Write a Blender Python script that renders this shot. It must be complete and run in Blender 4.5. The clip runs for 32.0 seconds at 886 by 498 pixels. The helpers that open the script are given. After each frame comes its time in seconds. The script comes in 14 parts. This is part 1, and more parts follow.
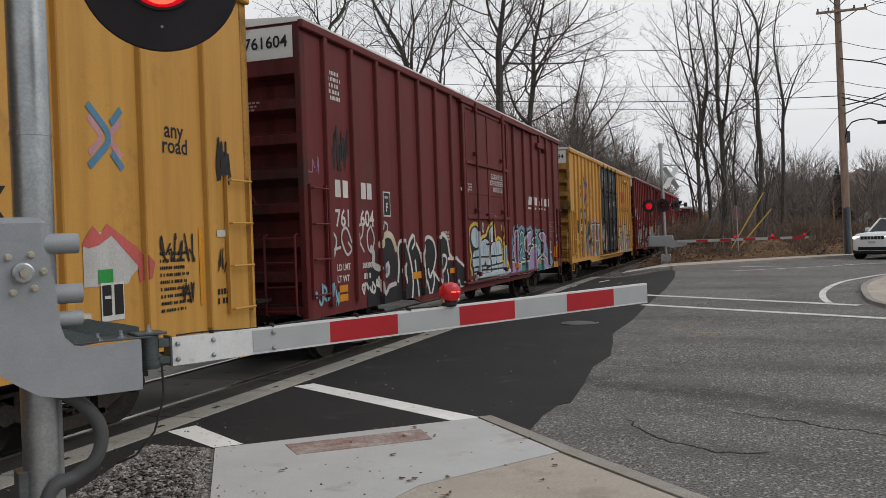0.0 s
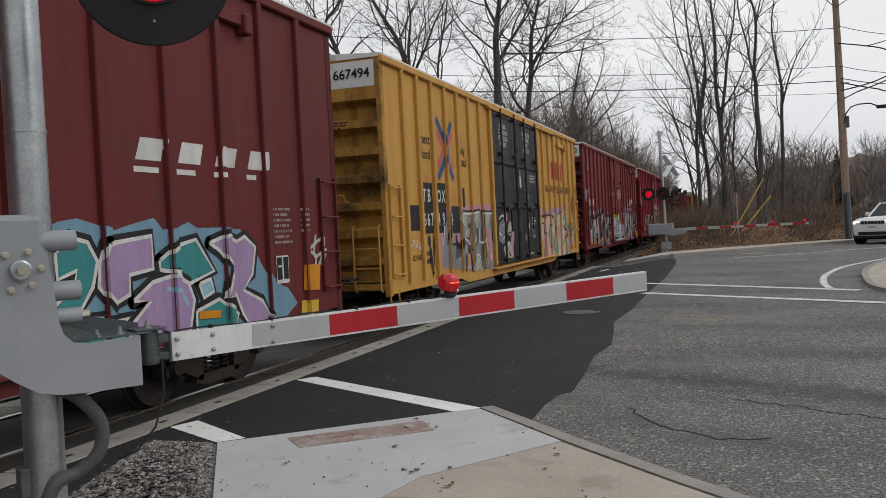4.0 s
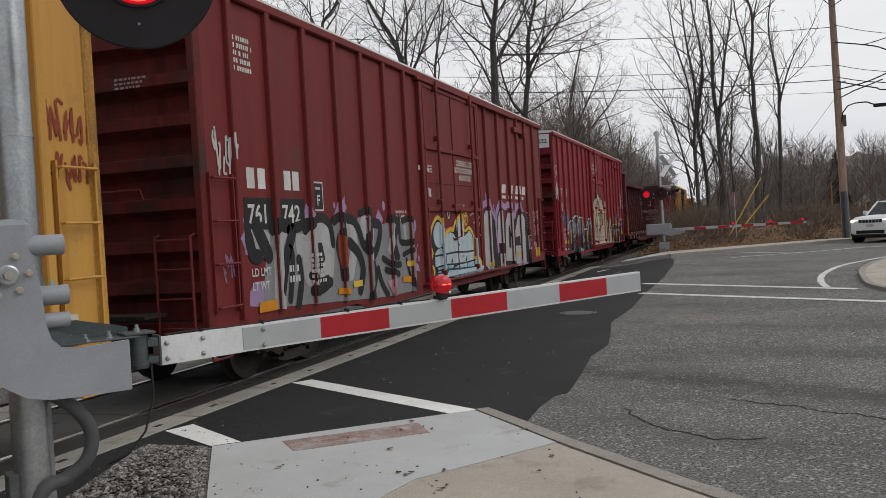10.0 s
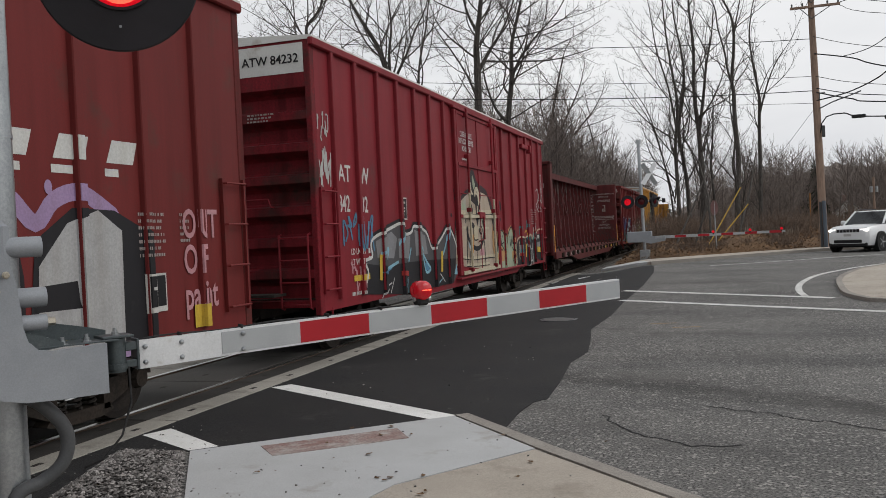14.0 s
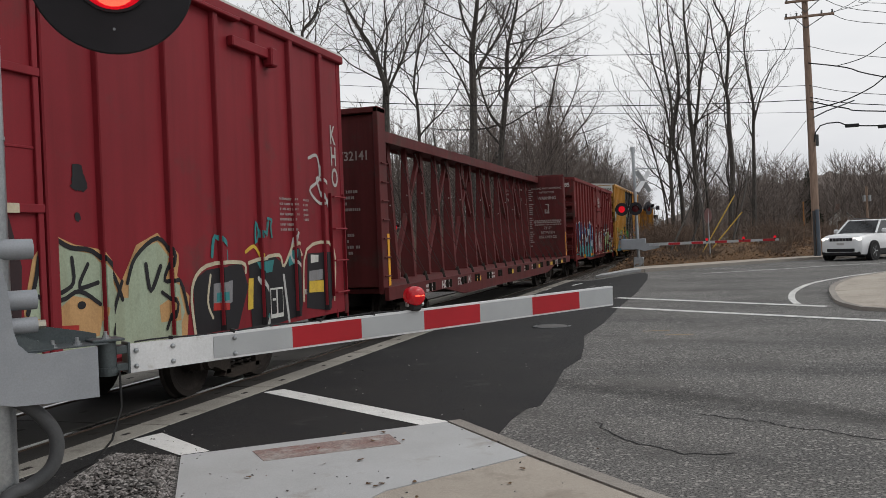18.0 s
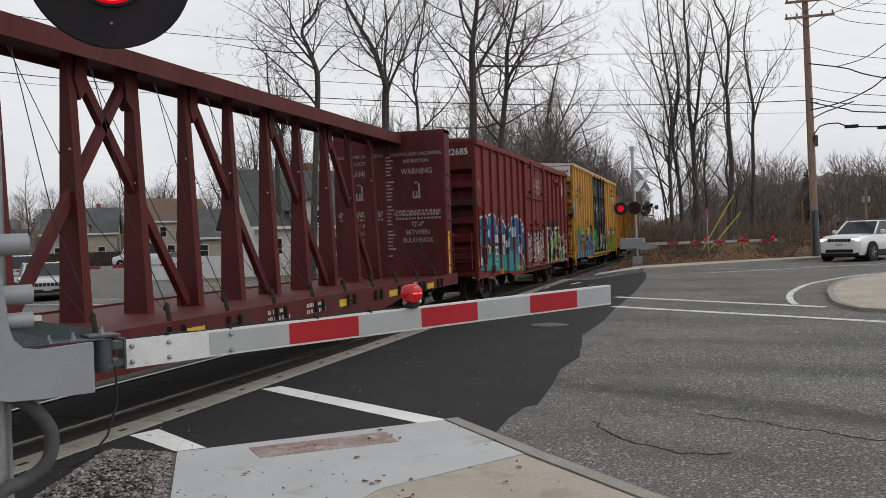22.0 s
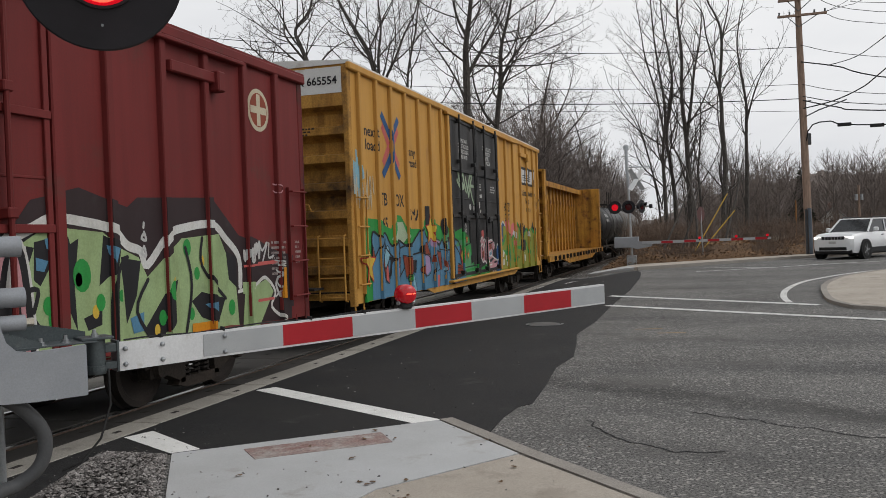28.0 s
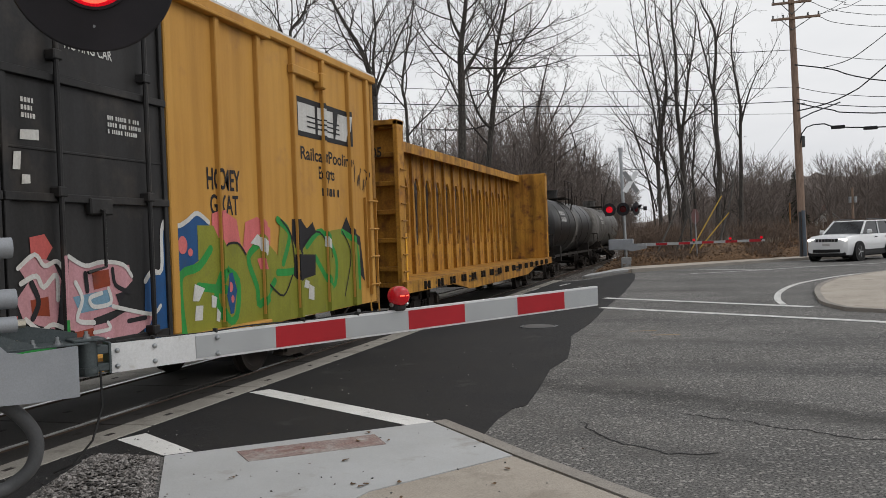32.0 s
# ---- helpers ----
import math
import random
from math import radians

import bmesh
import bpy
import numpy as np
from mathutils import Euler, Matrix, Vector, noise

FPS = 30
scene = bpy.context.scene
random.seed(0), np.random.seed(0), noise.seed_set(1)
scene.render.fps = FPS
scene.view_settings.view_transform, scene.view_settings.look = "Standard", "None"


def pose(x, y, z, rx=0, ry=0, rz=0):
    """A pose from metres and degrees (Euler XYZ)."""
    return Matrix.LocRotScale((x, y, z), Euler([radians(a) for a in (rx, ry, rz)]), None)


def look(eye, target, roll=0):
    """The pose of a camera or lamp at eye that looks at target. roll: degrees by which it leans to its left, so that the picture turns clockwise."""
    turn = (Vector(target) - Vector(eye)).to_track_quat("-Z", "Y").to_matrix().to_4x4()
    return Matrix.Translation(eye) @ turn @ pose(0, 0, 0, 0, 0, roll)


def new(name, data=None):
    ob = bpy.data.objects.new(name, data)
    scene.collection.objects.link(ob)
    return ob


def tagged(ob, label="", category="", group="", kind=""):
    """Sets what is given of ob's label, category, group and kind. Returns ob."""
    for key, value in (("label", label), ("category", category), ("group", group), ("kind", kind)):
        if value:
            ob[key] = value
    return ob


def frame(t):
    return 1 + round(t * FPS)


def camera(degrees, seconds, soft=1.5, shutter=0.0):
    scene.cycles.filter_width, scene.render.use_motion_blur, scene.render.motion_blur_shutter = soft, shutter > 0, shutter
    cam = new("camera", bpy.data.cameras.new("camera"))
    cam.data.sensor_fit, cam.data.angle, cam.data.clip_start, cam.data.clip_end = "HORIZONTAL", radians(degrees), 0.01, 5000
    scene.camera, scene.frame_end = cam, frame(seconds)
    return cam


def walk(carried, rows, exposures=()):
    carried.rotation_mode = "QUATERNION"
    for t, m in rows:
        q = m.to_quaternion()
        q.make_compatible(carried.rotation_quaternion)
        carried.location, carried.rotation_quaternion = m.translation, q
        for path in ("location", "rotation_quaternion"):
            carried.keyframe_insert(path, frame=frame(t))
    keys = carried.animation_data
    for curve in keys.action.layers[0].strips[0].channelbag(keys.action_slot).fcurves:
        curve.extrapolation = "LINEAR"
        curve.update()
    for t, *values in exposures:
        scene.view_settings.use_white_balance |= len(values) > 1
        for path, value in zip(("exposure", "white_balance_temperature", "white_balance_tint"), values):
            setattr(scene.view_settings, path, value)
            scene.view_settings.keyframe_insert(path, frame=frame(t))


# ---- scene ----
cam = camera(54.32, 32.0, soft=0.6)


def gaze(x, y, z, yaw, pitch, roll):
    """Camera pose from eye, heading to the left of +y, pitch up and lean, in degrees."""
    a, b = radians(yaw), radians(pitch)
    ahead = Vector((-math.sin(a) * math.cos(b), math.cos(a) * math.cos(b), math.sin(b)))
    return look(Vector((x, y, z)), Vector((x, y, z)) + ahead, roll)


# seconds, eye, heading, pitch, lean
PATH = [
    (0.0, -0.058, -0.033, 1.941, 19.04, -0.77, -1.95),
    (0.5, -0.046, -0.037, 1.946, 18.99, -0.74, -2.10),
    (1.0, -0.048, -0.035, 1.942, 18.99, -0.77, -2.25),
    (1.5, -0.038, -0.036, 1.942, 18.99, -0.84, -2.50),
    (2.0, -0.044, -0.036, 1.942, 18.93, -0.95, -2.59),
    (2.5, -0.045, -0.031, 1.940, 18.95, -1.09, -2.74),
    (3.0, -0.032, -0.037, 1.943, 19.00, -1.21, -2.89),
    (3.5, -0.049, -0.022, 1.936, 19.06, -1.33, -2.90),
    (5.5, -0.030, -0.029, 1.935, 19.16, -1.16, -2.83),
    (6.0, -0.028, -0.032, 1.934, 19.14, -1.13, -2.79),
    (6.5, -0.021, -0.021, 1.934, 19.19, -1.21, -2.83),
    (7.0, -0.021, -0.017, 1.936, 19.45, -1.20, -2.84),
    (7.5, -0.019, -0.021, 1.943, 19.57, -1.26, -2.90),
    (8.0, -0.018, -0.025, 1.942, 19.56, -1.24, -2.97),
    (8.5, -0.016, -0.014, 1.934, 19.43, -1.24, -3.06),
    (9.0, -0.015, -0.006, 1.934, 19.35, -1.27, -3.12),
    (9.5, -0.007, -0.004, 1.937, 19.23, -1.31, -3.19),
    (10.0, -0.004, 0.008, 1.934, 19.04, -1.22, -3.26),
    (10.5, 0.008, -0.004, 1.929, 18.88, -1.24, -3.24),
    (11.0, 0.005, 0.002, 1.936, 18.72, -1.32, -3.22),
    (11.5, 0.003, -0.001, 1.939, 18.47, -1.18, -3.12),
    (12.0, 0.004, 0.004, 1.933, 18.32, -1.07, -3.06),
    (12.5, 0.012, 0.003, 1.935, 18.23, -1.02, -2.94),
    (13.0, 0.013, 0.006, 1.931, 18.09, -1.00, -2.92),
    (13.5, 0.020, -0.001, 1.930, 17.97, -1.02, -2.82),
    (14.0, 0.010, -0.004, 1.935, 17.83, -0.91, -2.70),
    (14.5, 0.012, -0.003, 1.938, 17.79, -0.77, -2.63),
    (16.5, 0.015, 0.002, 1.938, 17.42, -0.62, -2.46),
    (17.0, 0.012, 0.007, 1.935, 17.44, -0.59, -2.38),
    (17.5, 0.009, 0.008, 1.935, 17.51, -0.62, -2.30),
    (18.0, 0.013, 0.005, 1.935, 17.43, -0.55, -2.25),
    (18.5, 0.014, 0.002, 1.934, 17.39, -0.46, -2.14),
    (19.0, 0.016, 0.003, 1.931, 17.26, -0.38, -2.10),
    (19.5, 0.014, 0.007, 1.932, 17.33, -0.34, -2.00),
    (20.0, 0.012, 0.007, 1.933, 17.51, -0.53, -1.89),
    (20.5, 0.016, 0.007, 1.935, 17.52, -0.54, -1.90),
    (21.0, 0.018, 0.012, 1.932, 17.50, -0.63, -1.88),
    (21.5, 0.013, 0.017, 1.934, 17.37, -0.70, -1.84),
    (22.0, 0.015, 0.019, 1.932, 17.35, -0.68, -1.86),
    (22.5, 0.014, 0.019, 1.928, 17.26, -0.76, -1.87),
    (23.0, 0.015, 0.021, 1.930, 17.34, -0.73, -1.87),
    (23.5, 0.011, 0.024, 1.927, 17.30, -0.85, -1.84),
    (24.0, 0.015, 0.014, 1.930, 17.34, -0.92, -1.86),
    (24.5, 0.015, 0.023, 1.931, 17.35, -0.94, -1.90),
    (25.0, 0.019, 0.015, 1.928, 17.25, -0.84, -1.97),
    (25.5, 0.030, 0.013, 1.934, 17.17, -0.72, -1.97),
    (27.5, 0.019, 0.022, 1.941, 17.01, -0.83, -2.05),
    (28.0, 0.024, 0.020, 1.936, 17.01, -0.71, -2.15),
    (28.5, 0.028, 0.017, 1.939, 16.95, -0.90, -2.16),
    (29.0, 0.025, 0.020, 1.938, 16.91, -0.81, -2.20),
    (29.5, 0.021, 0.022, 1.939, 16.85, -0.73, -2.17),
    (30.0, 0.027, 0.018, 1.935, 16.92, -0.75, -2.17),
    (30.5, 0.032, 0.014, 1.934, 16.83, -0.69, -2.16),
    (31.0, 0.035, 0.012, 1.929, 16.80, -0.61, -2.16),
    (31.5, 0.038, 0.016, 1.931, 16.72, -0.56, -2.16),
    (32.0, 0.035, 0.023, 1.933, 16.67, -0.58, -2.12)]
walk(cam, [(r[0], gaze(*r[1:])) for r in PATH], exposures=[(0.0, 0.0), (32.0, 0.0)])

# ---- light: an overcast winter afternoon ----
world = bpy.data.worlds.new("overcast")
scene.world = world
world.use_nodes = True
nt = world.node_tree
nt.nodes.clear()
w_out = nt.nodes.new("ShaderNodeOutputWorld")
w_bg = nt.nodes.new("ShaderNodeBackground")
w_sky = nt.nodes.new("ShaderNodeTexSky")
w_sky.sky_type = "NISHITA"
w_sky.sun_disc = False
w_sky.sun_elevation = radians(39)
w_sky.sun_rotation = radians(77)
w_sky.air_density, w_sky.dust_density, w_sky.ozone_density = 2.0, 6.0, 1.0
w_hsv = nt.nodes.new("ShaderNodeHueSaturation")
w_hsv.inputs["Saturation"].default_value = 0.10
w_cloud = nt.nodes.new("ShaderNodeTexNoise")
w_cloud.inputs["Scale"].default_value = 2.2
w_cloud.inputs["Detail"].default_value = 6.0
w_map = nt.nodes.new("ShaderNodeMapping")
w_map.inputs["Scale"].default_value = (1.0, 1.0, 3.5)
w_co = nt.nodes.new("ShaderNodeTexCoord")
w_ramp = nt.nodes.new("ShaderNodeValToRGB")
w_ramp.color_ramp.elements[0].position, w_ramp.color_ramp.elements[0].color = 0.3, (7.0, 7.15, 7.5, 1)
w_ramp.color_ramp.elements[1].position, w_ramp.color_ramp.elements[1].color = 0.7, (9.1, 9.15, 9.25, 1)
w_mix = nt.nodes.new("ShaderNodeMixRGB")
w_mix.inputs[0].default_value = 0.85
nt.links.new(w_sky.outputs[0], w_hsv.inputs["Color"])
nt.links.new(w_co.outputs["Generated"], w_map.inputs[0])
nt.links.new(w_map.outputs[0], w_cloud.inputs["Vector"])
nt.links.new(w_cloud.outputs["Fac"], w_ramp.inputs[0])
nt.links.new(w_hsv.outputs[0], w_mix.inputs[1])
nt.links.new(w_ramp.outputs[0], w_mix.inputs[2])
nt.links.new(w_mix.outputs[0], w_bg.inputs[0])
nt.links.new(w_bg.outputs[0], w_out.inputs[0])
w_bg.inputs[1].default_value = 0.11

sun = new("sun", bpy.data.lights.new("sun", "SUN"))
sun.data.energy, sun.data.angle, sun.data.color = 0.88, radians(35), (1.0, 0.97, 0.93)
sun.matrix_world = look((0, 0, 20), (-22, -5, 0))

# ---- building helpers ----
def g(x, y):
    """Height of the ground: the road climbs gently beyond the crossing, the track stays level."""
    def ease(v, a, b):
        u = min(max((v - a) / (b - a), 0.0), 1.0)
        return u * u * (3 - 2 * u)
    return 0.40 * ease(y, 11, 42) * ease(x, -5.6, -2.5)


class Shape:
    """Vertices and faces of one mesh, gathered piece by piece."""

    def __init__(self):
        self.v, self.f, self.m, self.slot = [], [], [], 0

    def add(self, verts, faces):
        n = len(self.v)
        self.v += [tuple(p) for p in verts]
        self.f += [tuple(n + i for i in f) for f in faces]
        self.m += [self.slot] * len(faces)
        return self

    def box(self, x0, x1, y0, y1, z0, z1, m=None):
        c = [Vector((x, y, z)) for z in (z0, z1) for y in (y0, y1) for x in (x0, x1)]
        if m is not None:
            c = [m @ p for p in c]
        return self.add(c, [(0, 2, 3, 1), (4, 5, 7, 6), (0, 1, 5, 4), (2, 6, 7, 3), (0, 4, 6, 2), (1, 3, 7, 5)])

    def bevbox(self, x0, x1, y0, y1, z0, z1, b=0.01, m=None):
        """A box with all edges chamfered by b."""
        lo, hi = (x0, y0, z0), (x1, y1, z1)
        v, idx = [], {}
        for sx in (0, 1):
            for sy in (0, 1):
                for sz in (0, 1):
                    s = (sx, sy, sz)
                    for ax in range(3):
                        p = [hi[k] if s[k] else lo[k] for k in range(3)]
                        for k in range(3):
                            if k != ax:
                                p[k] += -b if s[k] else b
                        idx[s, ax] = len(v)
                        v.append(Vector(p) if m is None else m @ Vector(p))
        f = []
        for ax in range(3):
            o = [k for k in range(3) if k != ax]
            for side in (0, 1):
                loop = []
                for a, c in ((0, 0), (1, 0), (1, 1), (0, 1)):
                    s = [0, 0, 0]
                    s[ax], s[o[0]], s[o[1]] = side, a, c
                    loop.append(idx[tuple(s), ax])
                f.append(loop)
            for a in (0, 1):
                for c in (0, 1):
                    s0, s1 = [0, 0, 0], [0, 0, 0]
                    s0[ax], s1[ax] = 0, 1
                    s0[o[0]] = s1[o[0]] = a
                    s0[o[1]] = s1[o[1]] = c
                    s0, s1 = tuple(s0), tuple(s1)
                    f.append([idx[s0, o[0]], idx[s1, o[0]], idx[s1, o[1]], idx[s0, o[1]]])
        for s in [(a, c, d) for a in (0, 1) for c in (0, 1) for d in (0, 1)]:
            f.append([idx[s, 0], idx[s, 1], idx[s, 2]])
        return self.add(v, f)

    def cyl(self, p, q, r, r2=None, n=12, caps=True):
        p, q = Vector(p), Vector(q)
        r2 = r if r2 is None else r2
        a = (q - p).normalized()
        u = a.orthogonal().normalized()
        w = a.cross(u)
        ring = [math.cos(2 * math.pi * k / n) * u + math.sin(2 * math.pi * k / n) * w for k in range(n)]
        f = [(k, (k + 1) % n, n + (k + 1) % n, n + k) for k in range(n)]
        if caps:
            f += [tuple(range(n))[::-1], tuple(range(n, 2 * n))]
        return self.add([p + r * d for d in ring] + [q + r2 * d for d in ring], f)

    def tube(self, pts, r, n=8, taper=None):
        """A bent tube through the points."""
        pts = [Vector(p) for p in pts]
        rs = taper or [r] * len(pts)
        a0 = (pts[1] - pts[0]).normalized()
        u = a0.orthogonal().normalized()
        v, f = [], []
        for i, p in enumerate(pts):
            a = (pts[min(i + 1, len(pts) - 1)] - pts[max(i - 1, 0)]).normalized()
            u = (u - a * u.dot(a)).normalized()
            w = a.cross(u)
            v += [p + rs[i] * (math.cos(2 * math.pi * k / n) * u + math.sin(2 * math.pi * k / n) * w) for k in range(n)]
            if i:
                b = (i - 1) * n
                f += [(b + k, b + (k + 1) % n, b + n + (k + 1) % n, b + n + k) for k in range(n)]
        f += [tuple(range(n))[::-1], tuple(range(len(v) - n, len(v)))]
        return self.add(v, f)

    def prism(self, outline, along, m=None):
        """A flat outline (3D points) pushed along a vector."""
        along = Vector(along)
        a = [Vector(p) for p in outline]
        b = [p + along for p in a]
        n = len(a)
        pts = a + b if m is None else [m @ p for p in a + b]
        return self.add(pts, [tuple(range(n))[::-1], tuple(range(n, 2 * n))] + [(k, (k + 1) % n, n + (k + 1) % n, n + k) for k in range(n)])

    def lathe(self, profile, origin, axis, n=24):
        """A profile of (distance along the axis, radius) turned round the axis."""
        o, a = Vector(origin), Vector(axis).normalized()
        u = a.orthogonal().normalized()
        w = a.cross(u)
        v, f = [], []
        for i, (d, r) in enumerate(profile):
            v += [o + a * d + r * (math.cos(2 * math.pi * k / n) * u + math.sin(2 * math.pi * k / n) * w) for k in range(n)]
            if i:
                b = (i - 1) * n
                f += [(b + k, b + (k + 1) % n, b + n + (k + 1) % n, b + n + k) for k in range(n)]
        f += [tuple(range(n))[::-1], tuple(range(len(v) - n, len(v)))]
        return self.add(v, f)

    def mesh(self, name, mats, smooth=False):
        me = bpy.data.meshes.new(name)
        me.from_pydata(self.v, [], self.f)
        for mt in mats if isinstance(mats, (list, tuple)) else [mats]:
            me.materials.append(mt)
        if any(self.m):
            me.polygons.foreach_set("material_index", self.m)
        if smooth:
            me.shade_smooth()
            me.set_sharp_from_angle(angle=radians(38))
        me.update()
        return me


def part(name, sh, material, parent=None, label="", smooth=False):
    ob = new(name, sh.mesh(name, material, smooth) if isinstance(sh, Shape) else sh)
    if parent is not None:
        ob.parent = parent
    if label:
        ob["label"] = label
    return ob


def thing(name, label, category, at=(0, 0, 0), group="", kind=""):
    ob = new(name)
    ob.empty_display_size = 0.1
    ob.matrix_basis = Matrix.Translation(at) if not isinstance(at, Matrix) else at
    return tagged(ob, label, category, group, kind)


def drape(outline, lift, depth=0.0):
    """A polygon laid over the ground, cut fine enough to follow it; with depth it gets sides going down."""
    bm = bmesh.new()
    bm.faces.new([bm.verts.new((x, y, 0)) for x, y in outline])
    xs, ys = [p[0] for p in outline], [p[1] for p in outline]
    for axis, a, b, cuts in ((0, min(xs), max(xs), (-5.6, -5, -4.4, -3.8, -3.2, -2.5)), (1, min(ys), max(ys), tuple(range(11, 44, 3)))):
        for c in cuts:
            if a < c < b:
                no = (1, 0, 0) if axis == 0 else (0, 1, 0)
                co = (c, 0, 0) if axis == 0 else (0, c, 0)
                bmesh.ops.bisect_plane(bm, geom=bm.verts[:] + bm.edges[:] + bm.faces[:], plane_co=co, plane_no=no)
    bmesh.ops.triangulate(bm, faces=[f for f in bm.faces if len(f.verts) > 4])
    if depth:
        ret = bmesh.ops.extrude_face_region(bm, geom=bm.faces[:])
        top = {v for v in ret["geom"] if isinstance(v, bmesh.types.BMVert)}
        for v in bm.verts:
            v.co.z = g(v.co.x, v.co.y) + (lift if v in top else lift - depth)
    else:
        for v in bm.verts:
            v.co.z = g(v.co.x, v.co.y) + lift
    bmesh.ops.recalc_face_normals(bm, faces=bm.faces[:])
    if not depth:
        for f in bm.faces:
            if f.normal.z < 0:
                f.normal_flip()
    me = bpy.data.meshes.new("sheet")
    bm.to_mesh(me)
    bm.free()
    return me


def sheet(name, outline, lift, material, label="", category="", depth=0.0, kind="structure", parent=None):
    me = drape(outline, lift, depth)
    me.materials.append(material)
    ob = new(name, me)
    if parent is not None:
        ob.parent = parent
        if label:
            ob["label"] = label
        return ob
    return tagged(ob, label, category, kind=kind)


def ring_strip(pts, width):
    """The outline of a line of that width through plan points."""
    left, right = [], []
    for i, p in enumerate(pts):
        a = Vector(pts[max(i - 1, 0)])
        b = Vector(pts[min(i + 1, len(pts) - 1)])
        d = (b - a).normalized()
        n = Vector((-d.y, d.x)) * width / 2
        left.append(tuple(Vector(p) + n))
        right.append(tuple(Vector(p) - n))
    return left + right[::-1]


def bend(pts, n=5):
    """A smooth line through the points."""
    if len(pts) < 3:
        return pts
    p = [pts[0]] + list(pts) + [pts[-1]]
    out = []
    for i in range(1, len(p) - 2):
        for k in range(n):
            t = k / n
            out.append(tuple(0.5 * ((2 * p[i][a]) + (-p[i - 1][a] + p[i + 1][a]) * t + (2 * p[i - 1][a] - 5 * p[i][a] + 4 * p[i + 1][a] - p[i + 2][a]) * t * t
                                    + (-p[i - 1][a] + 3 * p[i][a] - 3 * p[i + 1][a] + p[i + 2][a]) * t ** 3) for a in range(len(pts[0]))))
    return out + [pts[-1]]

# ---- materials ----
def surface(name, base, alt=None, rough=0.6, metal=0.0, big=1.2, fine=40.0, grain=0.25, bump=0.15, dirt=None, dirt_amount=0.0, dirt_scale=2.5,
            streak=0.0, glow=None, glow_strength=0.0, coat=0.0, stretch=(1, 1, 1), vary=0.0, spot=0.0, spot_colour=(0.7, 0.7, 0.68), spec=0.2, bands=0.0):
    """A surface with broad patches between base and alt, fine grain, dirt, run-down streaks and fine relief, at real size."""
    m = bpy.data.materials.new(name)
    m.use_nodes = True
    n, k = m.node_tree.nodes, m.node_tree.links
    b = n["Principled BSDF"]
    b.inputs["Metallic"].default_value = metal
    b.inputs["Specular IOR Level"].default_value = spec
    alt = alt or tuple(c * 0.8 for c in base)
    co = n.new("ShaderNodeTexCoord")
    mp = n.new("ShaderNodeMapping")
    mp.inputs["Scale"].default_value = stretch
    k.new(co.outputs["Object"], mp.inputs[0])

    def noise_tex(scale, detail=4.0, rough_=0.6, vec=None):
        t = n.new("ShaderNodeTexNoise")
        t.inputs["Scale"].default_value, t.inputs["Detail"].default_value, t.inputs["Roughness"].default_value = scale, detail, rough_
        k.new(vec or mp.outputs[0], t.inputs["Vector"])
        return t

    def mix(kind, fac, a, c):
        x = n.new("ShaderNodeMixRGB")
        x.blend_type = kind
        for sock, val in ((x.inputs[0], fac), (x.inputs[1], a), (x.inputs[2], c)):
            if isinstance(val, (int, float)):
                sock.default_value = val
            elif isinstance(val, tuple):
                sock.default_value = (*val, 1)
            else:
                k.new(val, sock)
        return x.outputs[0]

    def ramp(sock, a, c, lo=(0, 0, 0), hi=(1, 1, 1)):
        r = n.new("ShaderNodeValToRGB")
        r.color_ramp.elements[0].position, r.color_ramp.elements[0].color = a, (*lo, 1)
        r.color_ramp.elements[1].position, r.color_ramp.elements[1].color = c, (*hi, 1)
        k.new(sock, r.inputs[0])
        return r.outputs[0]

    t_big, t_fine = noise_tex(big), noise_tex(fine, 3.0, 0.7)
    col = mix("MIX", ramp(t_big.outputs["Fac"], 0.35, 0.68), base, alt)
    g0 = 1.0 - grain
    col = mix("MULTIPLY", 1.0, col, ramp(t_fine.outputs["Fac"], 0.36, 0.64, (g0, g0, g0), (1 + grain * 0.5,) * 3))
    if spot:
        vo = n.new("ShaderNodeTexVoronoi")
        vo.inputs["Scale"].default_value = fine
        k.new(mp.outputs[0], vo.inputs["Vector"])
        col = mix("MIX", ramp(vo.outputs["Color"], 1 - spot, min(1.0, 1 - spot + 0.1)), col, spot_colour)
    if dirt:
        t_dirt = noise_tex(dirt_scale, 8.0, 0.65)
        col = mix("MIX", ramp(t_dirt.outputs["Fac"], 0.62 - 0.3 * dirt_amount, 0.8 - 0.3 * dirt_amount), col, dirt)
    if streak:
        ms = n.new("ShaderNodeMapping")
        ms.inputs["Scale"].default_value = (4, 4, 0.3)
        k.new(co.outputs["Object"], ms.inputs[0])
        t_s = noise_tex(1.0, 5.0, 0.6, ms.outputs[0])
        d = 1 - streak
        col = mix("MULTIPLY", 1.0, col, ramp(t_s.outputs["Fac"], 0.42, 0.66, (1, 1, 1), (d, d * 0.97, d * 0.93)))
    if bands:
        mb = n.new("ShaderNodeMapping")
        mb.inputs["Rotation"].default_value = (0, 0, radians(28))
        mb.inputs["Scale"].default_value = (0.10, 0.75, 1)
        k.new(co.outputs["Object"], mb.inputs[0])
        t_b = noise_tex(1.0, 6.0, 0.62, mb.outputs[0])
        d = 1 - bands
        col = mix("MULTIPLY", 1.0, col, ramp(t_b.outputs["Fac"], 0.46, 0.68, (1.08, 1.07, 1.05), (d, d, d)))
